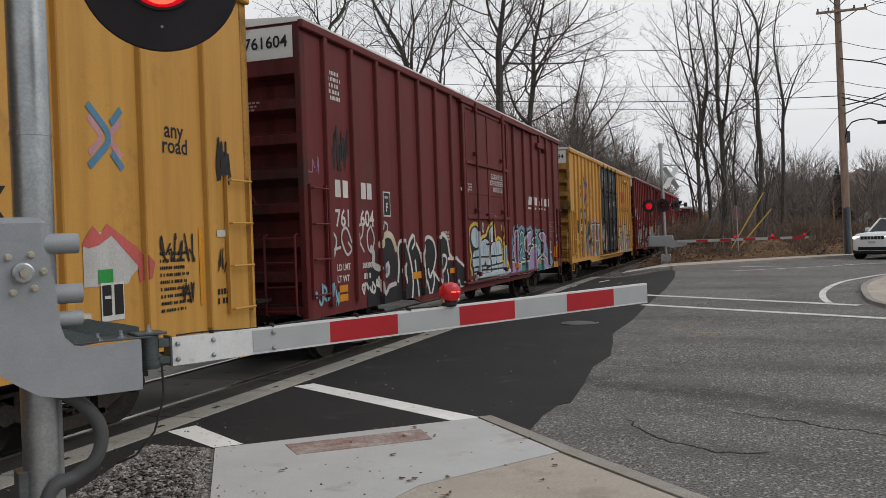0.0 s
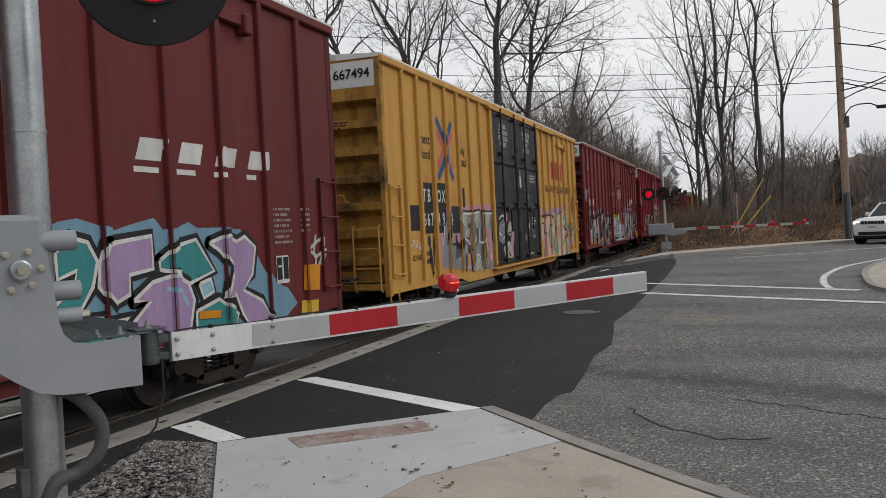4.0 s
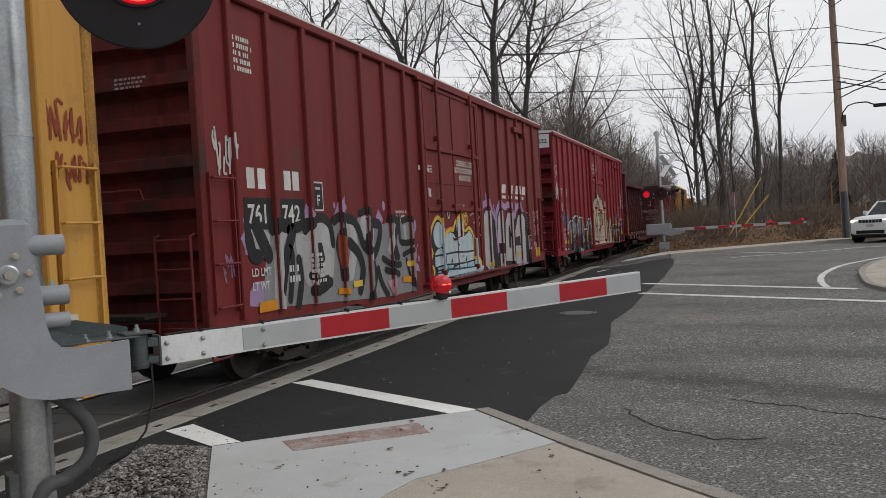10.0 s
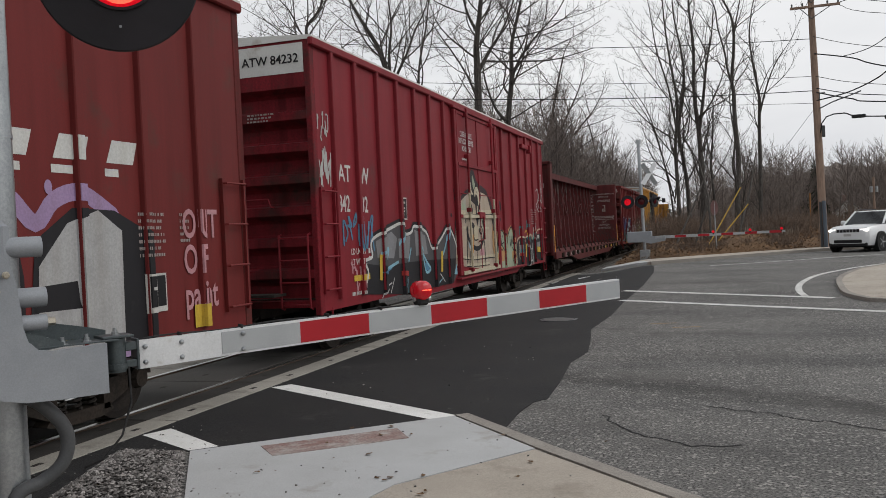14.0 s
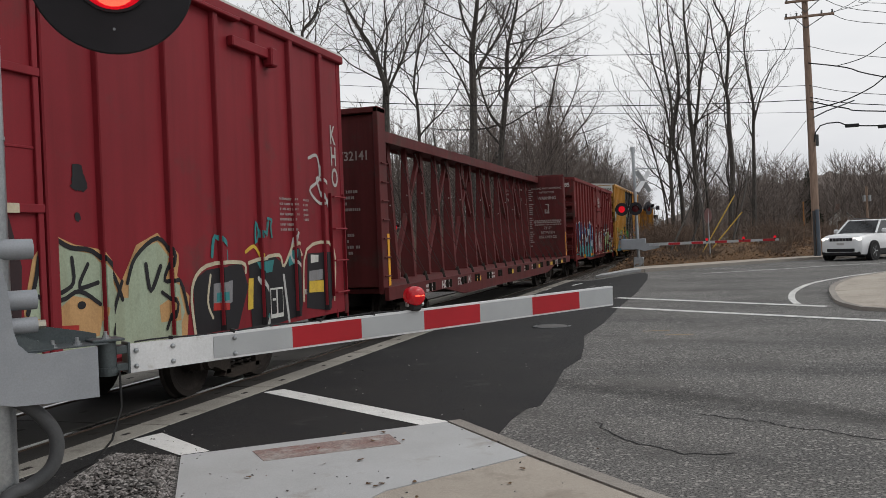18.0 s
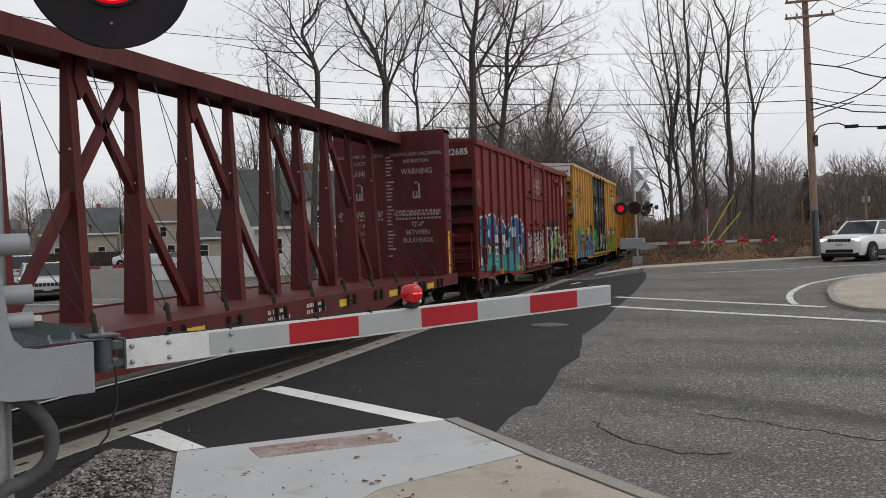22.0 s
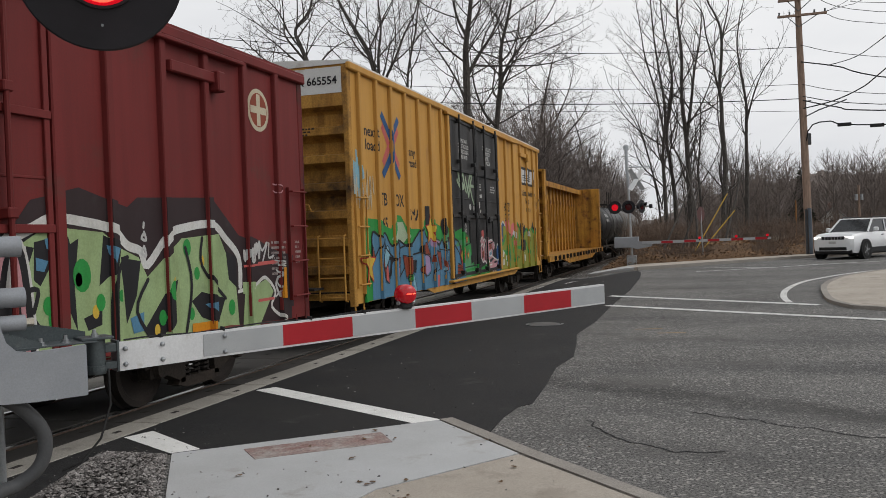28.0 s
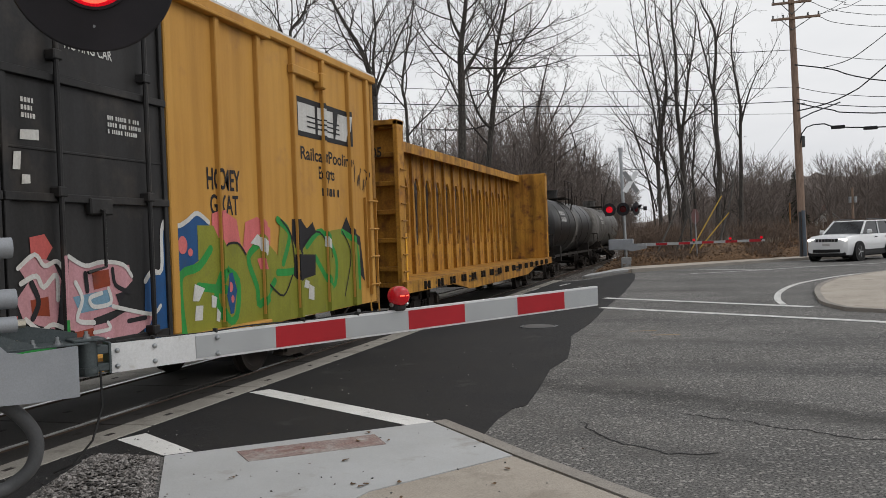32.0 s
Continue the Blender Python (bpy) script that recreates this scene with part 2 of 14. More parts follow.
    if bands:
        for at, turn, half, dark in (((-0.2, 10.35, 0), -25, 0.55, 0.58), ((0.1, 12.6, 0), -8, 0.30, 0.8), ((0.6, 7.2, 0), -38, 0.5, 0.84), ((0.5, 15.4, 0), -16, 0.5, 0.92)):
            # rubber laid down along the wheel paths
            mw = n.new("ShaderNodeMapping")
            mw.vector_type = "TEXTURE"
            mw.inputs["Location"].default_value, mw.inputs["Rotation"].default_value = at, (0, 0, radians(turn))
            k.new(co.outputs["Object"], mw.inputs[0])
            sx = n.new("ShaderNodeSeparateXYZ")
            k.new(mw.outputs[0], sx.inputs[0])
            jig = noise_tex(1.6, 7.0, 0.7, co.outputs["Object"])
            off = n.new("ShaderNodeMath")
            off.operation = "MULTIPLY_ADD"
            off.inputs[1].default_value, off.inputs[2].default_value = 1.6, -0.8
            k.new(jig.outputs["Fac"], off.inputs[0])
            add_ = n.new("ShaderNodeMath")
            k.new(sx.outputs[1], add_.inputs[0])
            k.new(off.outputs[0], add_.inputs[1])
            ab = n.new("ShaderNodeMath")
            ab.operation = "ABSOLUTE"
            k.new(add_.outputs[0], ab.inputs[0])
            col = mix("MULTIPLY", 1.0, col, ramp(ab.outputs[0], 0.05, half, (dark, dark, dark), (1, 1, 1)))
    if vary:
        oi = n.new("ShaderNodeObjectInfo")
        ri = n.new("ShaderNodeNewGeometry")
        add = n.new("ShaderNodeMath")
        k.new(oi.outputs["Random"], add.inputs[0])
        k.new(ri.outputs["Random Per Island"], add.inputs[1])
        fr = n.new("ShaderNodeMath")
        fr.operation = "FRACT"
        k.new(add.outputs[0], fr.inputs[0])
        col = mix("MULTIPLY", 1.0, col, ramp(fr.outputs[0], 0.0, 1.0, (1 - vary,) * 3, (1 + vary * 0.6,) * 3))
    k.new(col, b.inputs["Base Color"])
    rr = n.new("ShaderNodeMapRange")
    rr.inputs["To Min"].default_value, rr.inputs["To Max"].default_value = max(0.02, rough - 0.12), min(1.0, rough + 0.12)
    k.new(t_fine.outputs["Fac"], rr.inputs[0])
    k.new(rr.outputs[0], b.inputs["Roughness"])
    if coat:
        b.inputs["Coat Weight"].default_value = coat
        b.inputs["Coat Roughness"].default_value = 0.12
    if bump:
        bp = n.new("ShaderNodeBump")
        bp.inputs["Strength"].default_value = bump
        bp.inputs["Distance"].default_value = 0.01
        k.new(t_fine.outputs["Fac"], bp.inputs["Height"])
        k.new(bp.outputs[0], b.inputs["Normal"])
    if glow:
        b.inputs["Emission Color"].default_value = (*glow, 1)
        b.inputs["Emission Strength"].default_value = glow_strength
    return m


M_old_asphalt = surface("old_asphalt", (0.160, 0.157, 0.153), (0.110, 0.108, 0.106), 0.88, big=0.35, fine=42, grain=0.85, bump=1.0,
                        dirt=(0.088, 0.085, 0.082), dirt_amount=0.3, dirt_scale=0.6, spot=0.26, spot_colour=(0.27, 0.262, 0.25), bands=0.2)
M_new_asphalt = surface("new_asphalt", (0.021, 0.021, 0.022), (0.028, 0.027, 0.0265), 0.82, big=0.7, fine=70, grain=0.6, bump=0.6,
                        dirt=(0.06, 0.058, 0.055), dirt_amount=0.05, dirt_scale=1.2)
M_slab = surface("pale_concrete", (0.44, 0.45, 0.455), (0.38, 0.385, 0.385), 0.85, big=0.8, fine=90, grain=0.12, bump=0.1,
                 dirt=(0.27, 0.25, 0.22), dirt_amount=0.12, dirt_scale=1.7)
M_walk = surface("tan_concrete", (0.40, 0.36, 0.31), (0.33, 0.295, 0.25), 0.9, big=0.9, fine=110, grain=0.3, bump=0.25,
                 dirt=(0.2, 0.17, 0.14), dirt_amount=0.22, dirt_scale=1.3)
M_kerb = surface("kerb_concrete", (0.30, 0.28, 0.25), (0.23, 0.21, 0.19), 0.9, big=1.2, fine=80, grain=0.3, bump=0.25)
M_panel = surface("crossing_concrete", (0.33, 0.31, 0.275), (0.25, 0.235, 0.21), 0.88, big=0.7, fine=60, grain=0.25, bump=0.2,
                  dirt=(0.13, 0.115, 0.1), dirt_amount=0.3, dirt_scale=1.6)
# panel concrete between the rails, its colour darkened for shade under the train
M_panel_shaded = surface("gauge_concrete_shaded", (0.075, 0.07, 0.065), (0.05, 0.047, 0.045), 0.8, big=0.7, fine=60, grain=0.3, bump=0.2,
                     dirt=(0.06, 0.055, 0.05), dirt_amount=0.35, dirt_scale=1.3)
# strip along the rail, much darker than the outer panels
M_seal = surface("dark_rail_seal", (0.045, 0.041, 0.038), (0.03, 0.028, 0.026), 0.8, big=1.5, fine=50, grain=0.4, bump=0.3)
M_paint = surface("road_paint", (0.74, 0.74, 0.72), (0.62, 0.62, 0.6), 0.75, big=1.5, fine=90, grain=0.18, bump=0.2,
                  dirt=(0.22, 0.21, 0.2), dirt_amount=0.12, dirt_scale=5)
M_paint_worn = surface("worn_road_paint", (0.62, 0.62, 0.6), (0.5, 0.5, 0.48), 0.8, big=1.5, fine=60, grain=0.3, bump=0.2,
                       dirt=(0.18, 0.18, 0.175), dirt_amount=0.25, dirt_scale=6)
M_tactile = surface("tactile_pad", (0.25, 0.155, 0.14), (0.32, 0.27, 0.25), 0.9, big=2.5, fine=45, grain=0.4, bump=0.5,
                    dirt=(0.38, 0.37, 0.35), dirt_amount=0.4, dirt_scale=4)
M_gravel = surface("gravel_stone", (0.27, 0.255, 0.245), (0.15, 0.138, 0.13), 0.9, big=9, fine=60, grain=0.3, bump=0.3, vary=0.8)
M_gravel_bed = surface("gravel_bed", (0.05, 0.046, 0.043), (0.035, 0.032, 0.03), 0.95, big=5, fine=40, grain=0.6, bump=0.8)
M_ballast = surface("ballast", (0.13, 0.118, 0.105), (0.085, 0.077, 0.07), 0.95, big=1.2, fine=22, grain=0.7, bump=1.0, spot=0.15, spot_colour=(0.24, 0.22, 0.2))
M_leaves = surface("leaf_litter", (0.165, 0.1, 0.055), (0.105, 0.067, 0.042), 0.95, big=0.9, fine=18, grain=0.6, bump=1.0, spot=0.15, spot_colour=(0.25, 0.17, 0.1))
M_earth = surface("earth", (0.15, 0.115, 0.08), (0.1, 0.085, 0.06), 0.95, big=0.1, fine=6, grain=0.5, bump=0.6)
M_steel = surface("galvanised_steel", (0.38, 0.40, 0.41), (0.30, 0.315, 0.33), 0.36, 0.9, big=6, fine=60, grain=0.15, bump=0.04)
M_grey_paint = surface("grey_paint", (0.275, 0.29, 0.312), (0.24, 0.255, 0.275), 0.5, 0.15, big=4, fine=120, grain=0.08, bump=0.03,
                       dirt=(0.25, 0.25, 0.25), dirt_amount=0.05, dirt_scale=6)
M_dark_steel = surface("dark_steel", (0.12, 0.13, 0.135), (0.085, 0.09, 0.095), 0.45, 0.7, big=6, fine=60, grain=0.2, bump=0.06)
M_bracket = surface("bracket_steel", (0.085, 0.10, 0.105), (0.065, 0.078, 0.082), 0.42, 0.35, big=6, fine=90, grain=0.15, bump=0.04, dirt=(0.16, 0.17, 0.17), dirt_amount=0.1, dirt_scale=9)
M_bolt = surface("bolt_zinc", (0.45, 0.41, 0.33), (0.36, 0.33, 0.28), 0.35, 0.9, big=20, fine=200, grain=0.2, bump=0.05)
M_black_disc = surface("black_enamel", (0.018, 0.017, 0.02), (0.024, 0.022, 0.026), 0.42, big=4, fine=200, grain=0.1, bump=0.02)
M_lens_red = surface("lit_red_lens", (0.5, 0.01, 0.015), rough=0.25, glow=(1.0, 0.010, 0.03), glow_strength=0.42, big=30, fine=150, bump=0.2)
M_lamp_red = surface("lit_red_lamp", (0.42, 0.008, 0.014), rough=0.2, glow=(1.0, 0.008, 0.03), glow_strength=0.07, big=30, fine=150, bump=0.1, spec=0.5)
M_lens_hot = surface("lit_lamp_core", (1, 0.3, 0.1), rough=0.3, glow=(1.0, 0.045, 0.04), glow_strength=1.7, big=30, fine=150)
M_lens_off = surface("unlit_red_lens", (0.10, 0.012, 0.015), rough=0.15, big=30, fine=150, bump=0.2)
M_arm_white = surface("arm_white", (0.60, 0.61, 0.62), (0.54, 0.55, 0.56), 0.45, big=5, fine=80, grain=0.08, bump=0.03, dirt=(0.35, 0.33, 0.3), dirt_amount=0.12, dirt_scale=7)
M_arm_grey = surface("reflective_grey", (0.36, 0.375, 0.385), (0.33, 0.345, 0.355), 0.4, big=5, fine=250, grain=0.14, bump=0.05)
M_arm_red = surface("reflective_red", (0.36, 0.02, 0.028), (0.31, 0.018, 0.024), 0.4, big=5, fine=250, grain=0.14, bump=0.05)
M_black_rubber = surface("black_rubber", (0.02, 0.02, 0.021), (0.03, 0.03, 0.03), 0.7, big=6, fine=60, grain=0.2, bump=0.1)
M_conduit = surface("grey_conduit", (0.07, 0.072, 0.075), (0.055, 0.057, 0.06), 0.5, big=5, fine=90, grain=0.1, bump=0.05)

M_rail = surface("rail_steel", (0.12, 0.085, 0.065), (0.09, 0.065, 0.05), 0.7, 0.4, big=3, fine=40, grain=0.3, bump=0.1)
M_rail_top = surface("polished_rail", (0.42, 0.41, 0.40), (0.35, 0.34, 0.33), 0.3, 1.0, big=3, fine=60, grain=0.1, bump=0.02, stretch=(1, 0.05, 1))
M_tie = surface("tie_timber", (0.085, 0.07, 0.058), (0.06, 0.05, 0.042), 0.9, big=3, fine=30, grain=0.4, bump=0.4)

M_maroon = surface("maroon_car_paint", (0.118, 0.0190, 0.0195), (0.100, 0.0165, 0.0175), 0.62, big=0.5, fine=60, grain=0.1, bump=0.05,
                   dirt=(0.07, 0.035, 0.03), dirt_amount=0.14, dirt_scale=1.1, streak=0.16)
M_maroon_b = surface("brown_red_car_paint", (0.148, 0.0195, 0.0185), (0.125, 0.0175, 0.0170), 0.62, big=0.5, fine=60, grain=0.1, bump=0.05,
                     dirt=(0.08, 0.035, 0.028), dirt_amount=0.14, dirt_scale=1.1, streak=0.16)
M_red_car = surface("red_car_paint", (0.205, 0.0135, 0.0215), (0.168, 0.012, 0.019), 0.58, big=0.5, fine=60, grain=0.1, bump=0.05,
                    dirt=(0.11, 0.03, 0.03), dirt_amount=0.14, dirt_scale=1.1, streak=0.16)
M_yellow = surface("yellow_car_paint", (0.47, 0.255, 0.058), (0.43, 0.222, 0.050), 0.6, big=0.5, fine=60, grain=0.08, bump=0.05,
                   dirt=(0.26, 0.13, 0.045), dirt_amount=0.12, dirt_scale=1.2, streak=0.16)
M_yellow_b = surface("bright_yellow_car_paint", (0.49, 0.262, 0.058), (0.44, 0.225, 0.048), 0.6, big=0.5, fine=60, grain=0.08, bump=0.05,
                     dirt=(0.33, 0.17, 0.06), dirt_amount=0.12, dirt_scale=1.2, streak=0.16)
M_orange_beam = surface("rusty_yellow_beam_paint", (0.47, 0.24, 0.035), (0.38, 0.17, 0.028), 0.6, big=0.9, fine=25, grain=0.2, bump=0.12,
                        dirt=(0.13, 0.05, 0.022), dirt_amount=0.38, dirt_scale=2.4, streak=0.57)
M_door_black = surface("black_door_paint", (0.020, 0.020, 0.021), (0.028, 0.027, 0.027), 0.5, big=0.6, fine=25, grain=0.2, bump=0.12,
                       dirt=(0.05, 0.043, 0.038), dirt_amount=0.25, dirt_scale=1.5, streak=0.32)
M_beam_red = surface("centre_beam_red_paint", (0.10, 0.017, 0.017), (0.078, 0.014, 0.0145), 0.62, big=0.7, fine=60, grain=0.12, bump=0.06,
                     dirt=(0.06, 0.03, 0.025), dirt_amount=0.30, dirt_scale=1.6, streak=0.25)
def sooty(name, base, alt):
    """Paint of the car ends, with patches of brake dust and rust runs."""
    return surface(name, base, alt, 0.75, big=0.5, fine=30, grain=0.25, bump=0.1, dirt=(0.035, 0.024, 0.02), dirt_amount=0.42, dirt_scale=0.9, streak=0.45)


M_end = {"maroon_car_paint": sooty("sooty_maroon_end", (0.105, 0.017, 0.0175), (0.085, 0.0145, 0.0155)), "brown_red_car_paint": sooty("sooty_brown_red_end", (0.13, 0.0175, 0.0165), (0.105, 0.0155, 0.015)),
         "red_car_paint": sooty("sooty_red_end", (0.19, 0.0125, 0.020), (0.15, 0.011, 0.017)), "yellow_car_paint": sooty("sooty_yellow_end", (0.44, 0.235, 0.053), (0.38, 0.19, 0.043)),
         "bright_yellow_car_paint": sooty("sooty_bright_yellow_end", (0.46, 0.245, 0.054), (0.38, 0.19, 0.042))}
M_roof_galv = surface("galvanised_roof", (0.56, 0.56, 0.54), (0.49, 0.49, 0.47), 0.6, 0.0, big=0.8, fine=60, grain=0.08, bump=0.03, dirt=(0.3, 0.24, 0.19), dirt_amount=0.08)
M_under = surface("underframe_grime", (0.022, 0.019, 0.017), (0.033, 0.027, 0.023), 0.85, big=2, fine=25, grain=0.4, bump=0.3)
M_truck = surface("truck_cast_steel", (0.026, 0.022, 0.019), (0.04, 0.031, 0.025), 0.8, 0.2, big=3, fine=30, grain=0.4, bump=0.3)
M_wheel = surface("wheel_steel", (0.04, 0.033, 0.029), (0.028, 0.024, 0.022), 0.7, 0.5, big=4, fine=40, grain=0.3, bump=0.15)
M_tank = surface("black_tank_paint", (0.014, 0.014, 0.015), (0.024, 0.023, 0.022), 0.4, big=0.6, fine=20, grain=0.3, bump=0.04,
                 dirt=(0.07, 0.06, 0.05), dirt_amount=0.2, dirt_scale=1.1, streak=0.3)
M_tank_grey = surface("grey_tank_paint", (0.17, 0.16, 0.15), (0.11, 0.105, 0.1), 0.5, big=0.6, fine=20, grain=0.2, bump=0.04,
                      dirt=(0.04, 0.037, 0.033), dirt_amount=0.35, dirt_scale=1.1, streak=0.5)
M_safety_yellow = surface("safety_yellow", (0.72, 0.36, 0.03), (0.62, 0.3, 0.03), 0.5, big=3, fine=60, grain=0.1, bump=0.03)

M_bark = surface("grey_bark", (0.085, 0.077, 0.070), (0.060, 0.054, 0.049), 0.9, big=1.2, fine=14, grain=0.5, bump=0.8, stretch=(1, 1, 0.3))
M_twig = surface("grey_brown_twigs", (0.092, 0.080, 0.072), (0.070, 0.061, 0.055), 0.9, big=0.8, fine=10, grain=0.3, bump=0.0)
# far woods: distance haze is put into these paler twig and trunk colours
M_hazed_twig = surface("hazed_twigs", (0.19, 0.158, 0.142), (0.145, 0.121, 0.109), 0.95, big=0.15, fine=2, grain=0.3, bump=0.0)
M_hazed_bark = surface("hazed_trunks", (0.155, 0.135, 0.122), (0.125, 0.108, 0.098), 0.95, big=0.3, fine=2, grain=0.3, bump=0.0)
M_needles = surface("dark_needles", (0.022, 0.032, 0.02), (0.03, 0.04, 0.025), 0.9, big=0.5, fine=4, grain=0.4, bump=0.0)
M_pole_wood = surface("pole_timber", (0.27, 0.19, 0.145), (0.2, 0.142, 0.11), 0.85, big=2, fine=20, grain=0.3, bump=0.3, stretch=(1, 1, 0.1))
M_wire = surface("black_cable", (0.015, 0.015, 0.016), (0.02, 0.02, 0.02), 0.6, big=2, fine=20, grain=0.1, bump=0.0)


def pigment(name, colour, rough=0.55, worn=0.12, under=None):
    """Sprayed or stencilled paint: nearly even, slightly blotched and worn."""
    colour = tuple(c * 0.87 for c in colour)
    return surface(name, colour, tuple(c * 0.86 for c in colour), rough, big=2.5, fine=35, grain=0.12, bump=0.02,
                   dirt=under or tuple(c * 0.6 + 0.02 for c in colour), dirt_amount=worn, dirt_scale=3, streak=0.12)


PAINT = {
    "white": pigment("white_lettering", (0.62, 0.62, 0.6)),
    "black": pigment("black_lettering", (0.018, 0.018, 0.02)),
    "soot": pigment("black_spray", (0.02, 0.019, 0.022)),
    "silver": pigment("silver_spray", (0.42, 0.42, 0.42), 0.45),
    "ash": pigment("grey_spray", (0.24, 0.24, 0.25)),
    "pink": pigment("pink_spray", (0.52, 0.27, 0.3)),
    "lilac": pigment("lilac_spray", (0.36, 0.25, 0.42)),
    "mauve": pigment("mauve_spray", (0.30, 0.17, 0.28)),
    "jade": pigment("jade_spray", (0.10, 0.34, 0.15)),
    "teal": pigment("teal_spray", (0.045, 0.235, 0.245)),
    "sky": pigment("pale_blue_spray", (0.25, 0.47, 0.58)),
    "blue": pigment("blue_spray", (0.020, 0.085, 0.23)),
    "deepblue": pigment("deep_blue_spray", (0.012, 0.04, 0.12)),
    "steelblue": pigment("steel_blue_spray", (0.09, 0.23, 0.36)),
    "green": pigment("green_spray", (0.03, 0.29, 0.06)),
    "slate": pigment("slate_grey_spray", (0.085, 0.085, 0.09)),
    "haze": pigment("hazy_blue_spray", (0.17, 0.30, 0.40)),
    "lime": pigment("lime_spray", (0.31, 0.45, 0.18)),
    "mint": pigment("mint_spray", (0.39, 0.50, 0.35)),
    "olive": pigment("olive_spray", (0.25, 0.26, 0.035)),
    "gold": pigment("yellow_spray", (0.66, 0.45, 0.06)),
    "cream": pigment("cream_spray", (0.56, 0.50, 0.37)),
    "red": pigment("red_lettering", (0.40, 0.035, 0.03)),
    "coral": pigment("coral_spray", (0.55, 0.12, 0.11)),
    "orange": pigment("orange_patch", (0.62, 0.25, 0.015)),
    "rust": pigment("rust_lettering", (0.26, 0.05, 0.022)),
    "frost": pigment("frost_blue_spray", (0.44, 0.53, 0.58)),
    "blush": pigment("pale_pink_spray", (0.58, 0.43, 0.39)),
    "stone": pigment("stone_grey_spray", (0.40, 0.39, 0.33)),
    "tan": pigment("tan_spray", (0.47, 0.39, 0.31)),
    "sage": pigment("sage_spray", (0.36, 0.42, 0.31)),
    "apricot": pigment("apricot_spray", (0.52, 0.31, 0.14)),
    "mist": pigment("dark_spray_mist", (0.036, 0.022, 0.024)),
    "leaf": pigment("leaf_green_spray", (0.32, 0.43, 0.21)),
    "salmon": pigment("salmon_spray", (0.66, 0.17, 0.17)),
    "faded": pigment("faded_lettering", (0.36, 0.31, 0.30)),
    "plate": pigment("pale_grey_plate", (0.5, 0.5, 0.49)),
}

# ---- ground, road and crossing ----
def make_ground():
    """One sheet to the horizon; fine near the crossing, coarse far away."""
    xs = [-600, -300, -150, -80, -50, -35, -25, -18, -12, -9.6, -6, -5.6, -5, -4.4, -3.8, -3.2, -2.5, 0, 4, 8, 14, 22, 35, 60, 120, 300, 600]
    ys = [-300, -120, -50, -20, -8, -2, 2, 6, 11, 14, 17, 20, 23, 26, 29, 32, 35, 38, 41, 44, 50, 58, 70, 90, 130, 200, 400, 900]
    v = [(x, y, g(x, y) - 0.07) for y in ys for x in xs]
    n = len(xs)
    f = [(j * n + i, j * n + i + 1, (j + 1) * n + i + 1, (j + 1) * n + i) for j in range(len(ys) - 1) for i in range(n - 1)]
    part("ground", Shape().add(v, f), M_earth)
    tagged(bpy.data.objects["ground"], "brown winter earth with dead grass round the crossing", "ground", kind="structure")


make_ground()
sheet("road", [(-6.0, -6), (14, -6), (14, 20), (30, 30), (60, 44), (60, 56), (24, 50), (8, 45.2), (2.6, 41.2), (-1.0, 37.0), (-2.7, 35.4), (-3.2, 36.6), (-6.0, 37.2)],
      0.0, M_old_asphalt, "worn grey asphalt road with fine cracks and patches", "road", depth=0.05)
sheet("road_behind", [(-9.2, -22), (-9.2, 36), (-16, 39.5), (-30, 43), (-52, 80), (-62, 90), (-72, 84), (-70, 66), (-60, 44), (-90, 30), (-90, -30)], 0.0, M_old_asphalt, "grey asphalt road on the far side of the track", "road", depth=0.05)
sheet("new_asphalt", [(-6.0, -4), (-5.3, -4), (-5.05, 5.2), (-5.63, 6.95), (-4.84, 6.98), (-2.76, 8.72), (-2.08, 8.11), (-2.11, 9.0), (-2.07, 9.55), (-1.95, 9.74), (-2.0, 10.8),
                      (-2.12, 12.4), (-2.03, 13.5), (-2.2, 15.0), (-2.38, 16.3), (-2.27, 18.5), (-2.29, 21.6), (-2.2, 26.0), (-2.27, 31.2), (-2.45, 34.0), (-2.65, 35.15),
                      (-3.9, 34.7), (-6.0, 36.7)], 0.006, M_new_asphalt, "fresh black asphalt patch beside the track", "asphalt patch", depth=0.03)

# concrete pads and pavements
sheet("pavement", [(-4.84, 6.98), (-3.2, 4.42), (-2.62, 5.55), (-2.49, 6.23), (-1.63, 7.47), (-2.76, 8.72)], 0.014, M_slab,
      "pale new concrete ramp slab at the kerb", "concrete slab", depth=0.09)
sheet("pavement_old", [(-1.62, 7.44), (-2.48, 6.21), (-2.61, 5.53), (-3.18, 4.4), (-3.1, -4), (3.6, -4), (3.6, 2.0), (0.9, 4.95), (-0.62, 6.42)], 0.013, M_walk,
      "old tan concrete pavement with fine pebbles", "pavement", depth=0.09)
sheet("kerb", ring_strip([(-2.70, 8.80), (-2.05, 8.09), (-1.55, 7.53), (-0.52, 6.47), (1.0, 5.0), (3.7, 2.05)], 0.15), 0.018, M_kerb, "flush weathered concrete kerb", "kerb", depth=0.1)
pad = sheet("tactile_pad", [(-4.22, 7.22), (-3.92, 6.90), (-2.90, 7.70), (-3.16, 8.07)], 0.019, M_tactile, "worn brick-red tactile warning pad set in concrete", "tactile pad", depth=0.03, kind="thing")

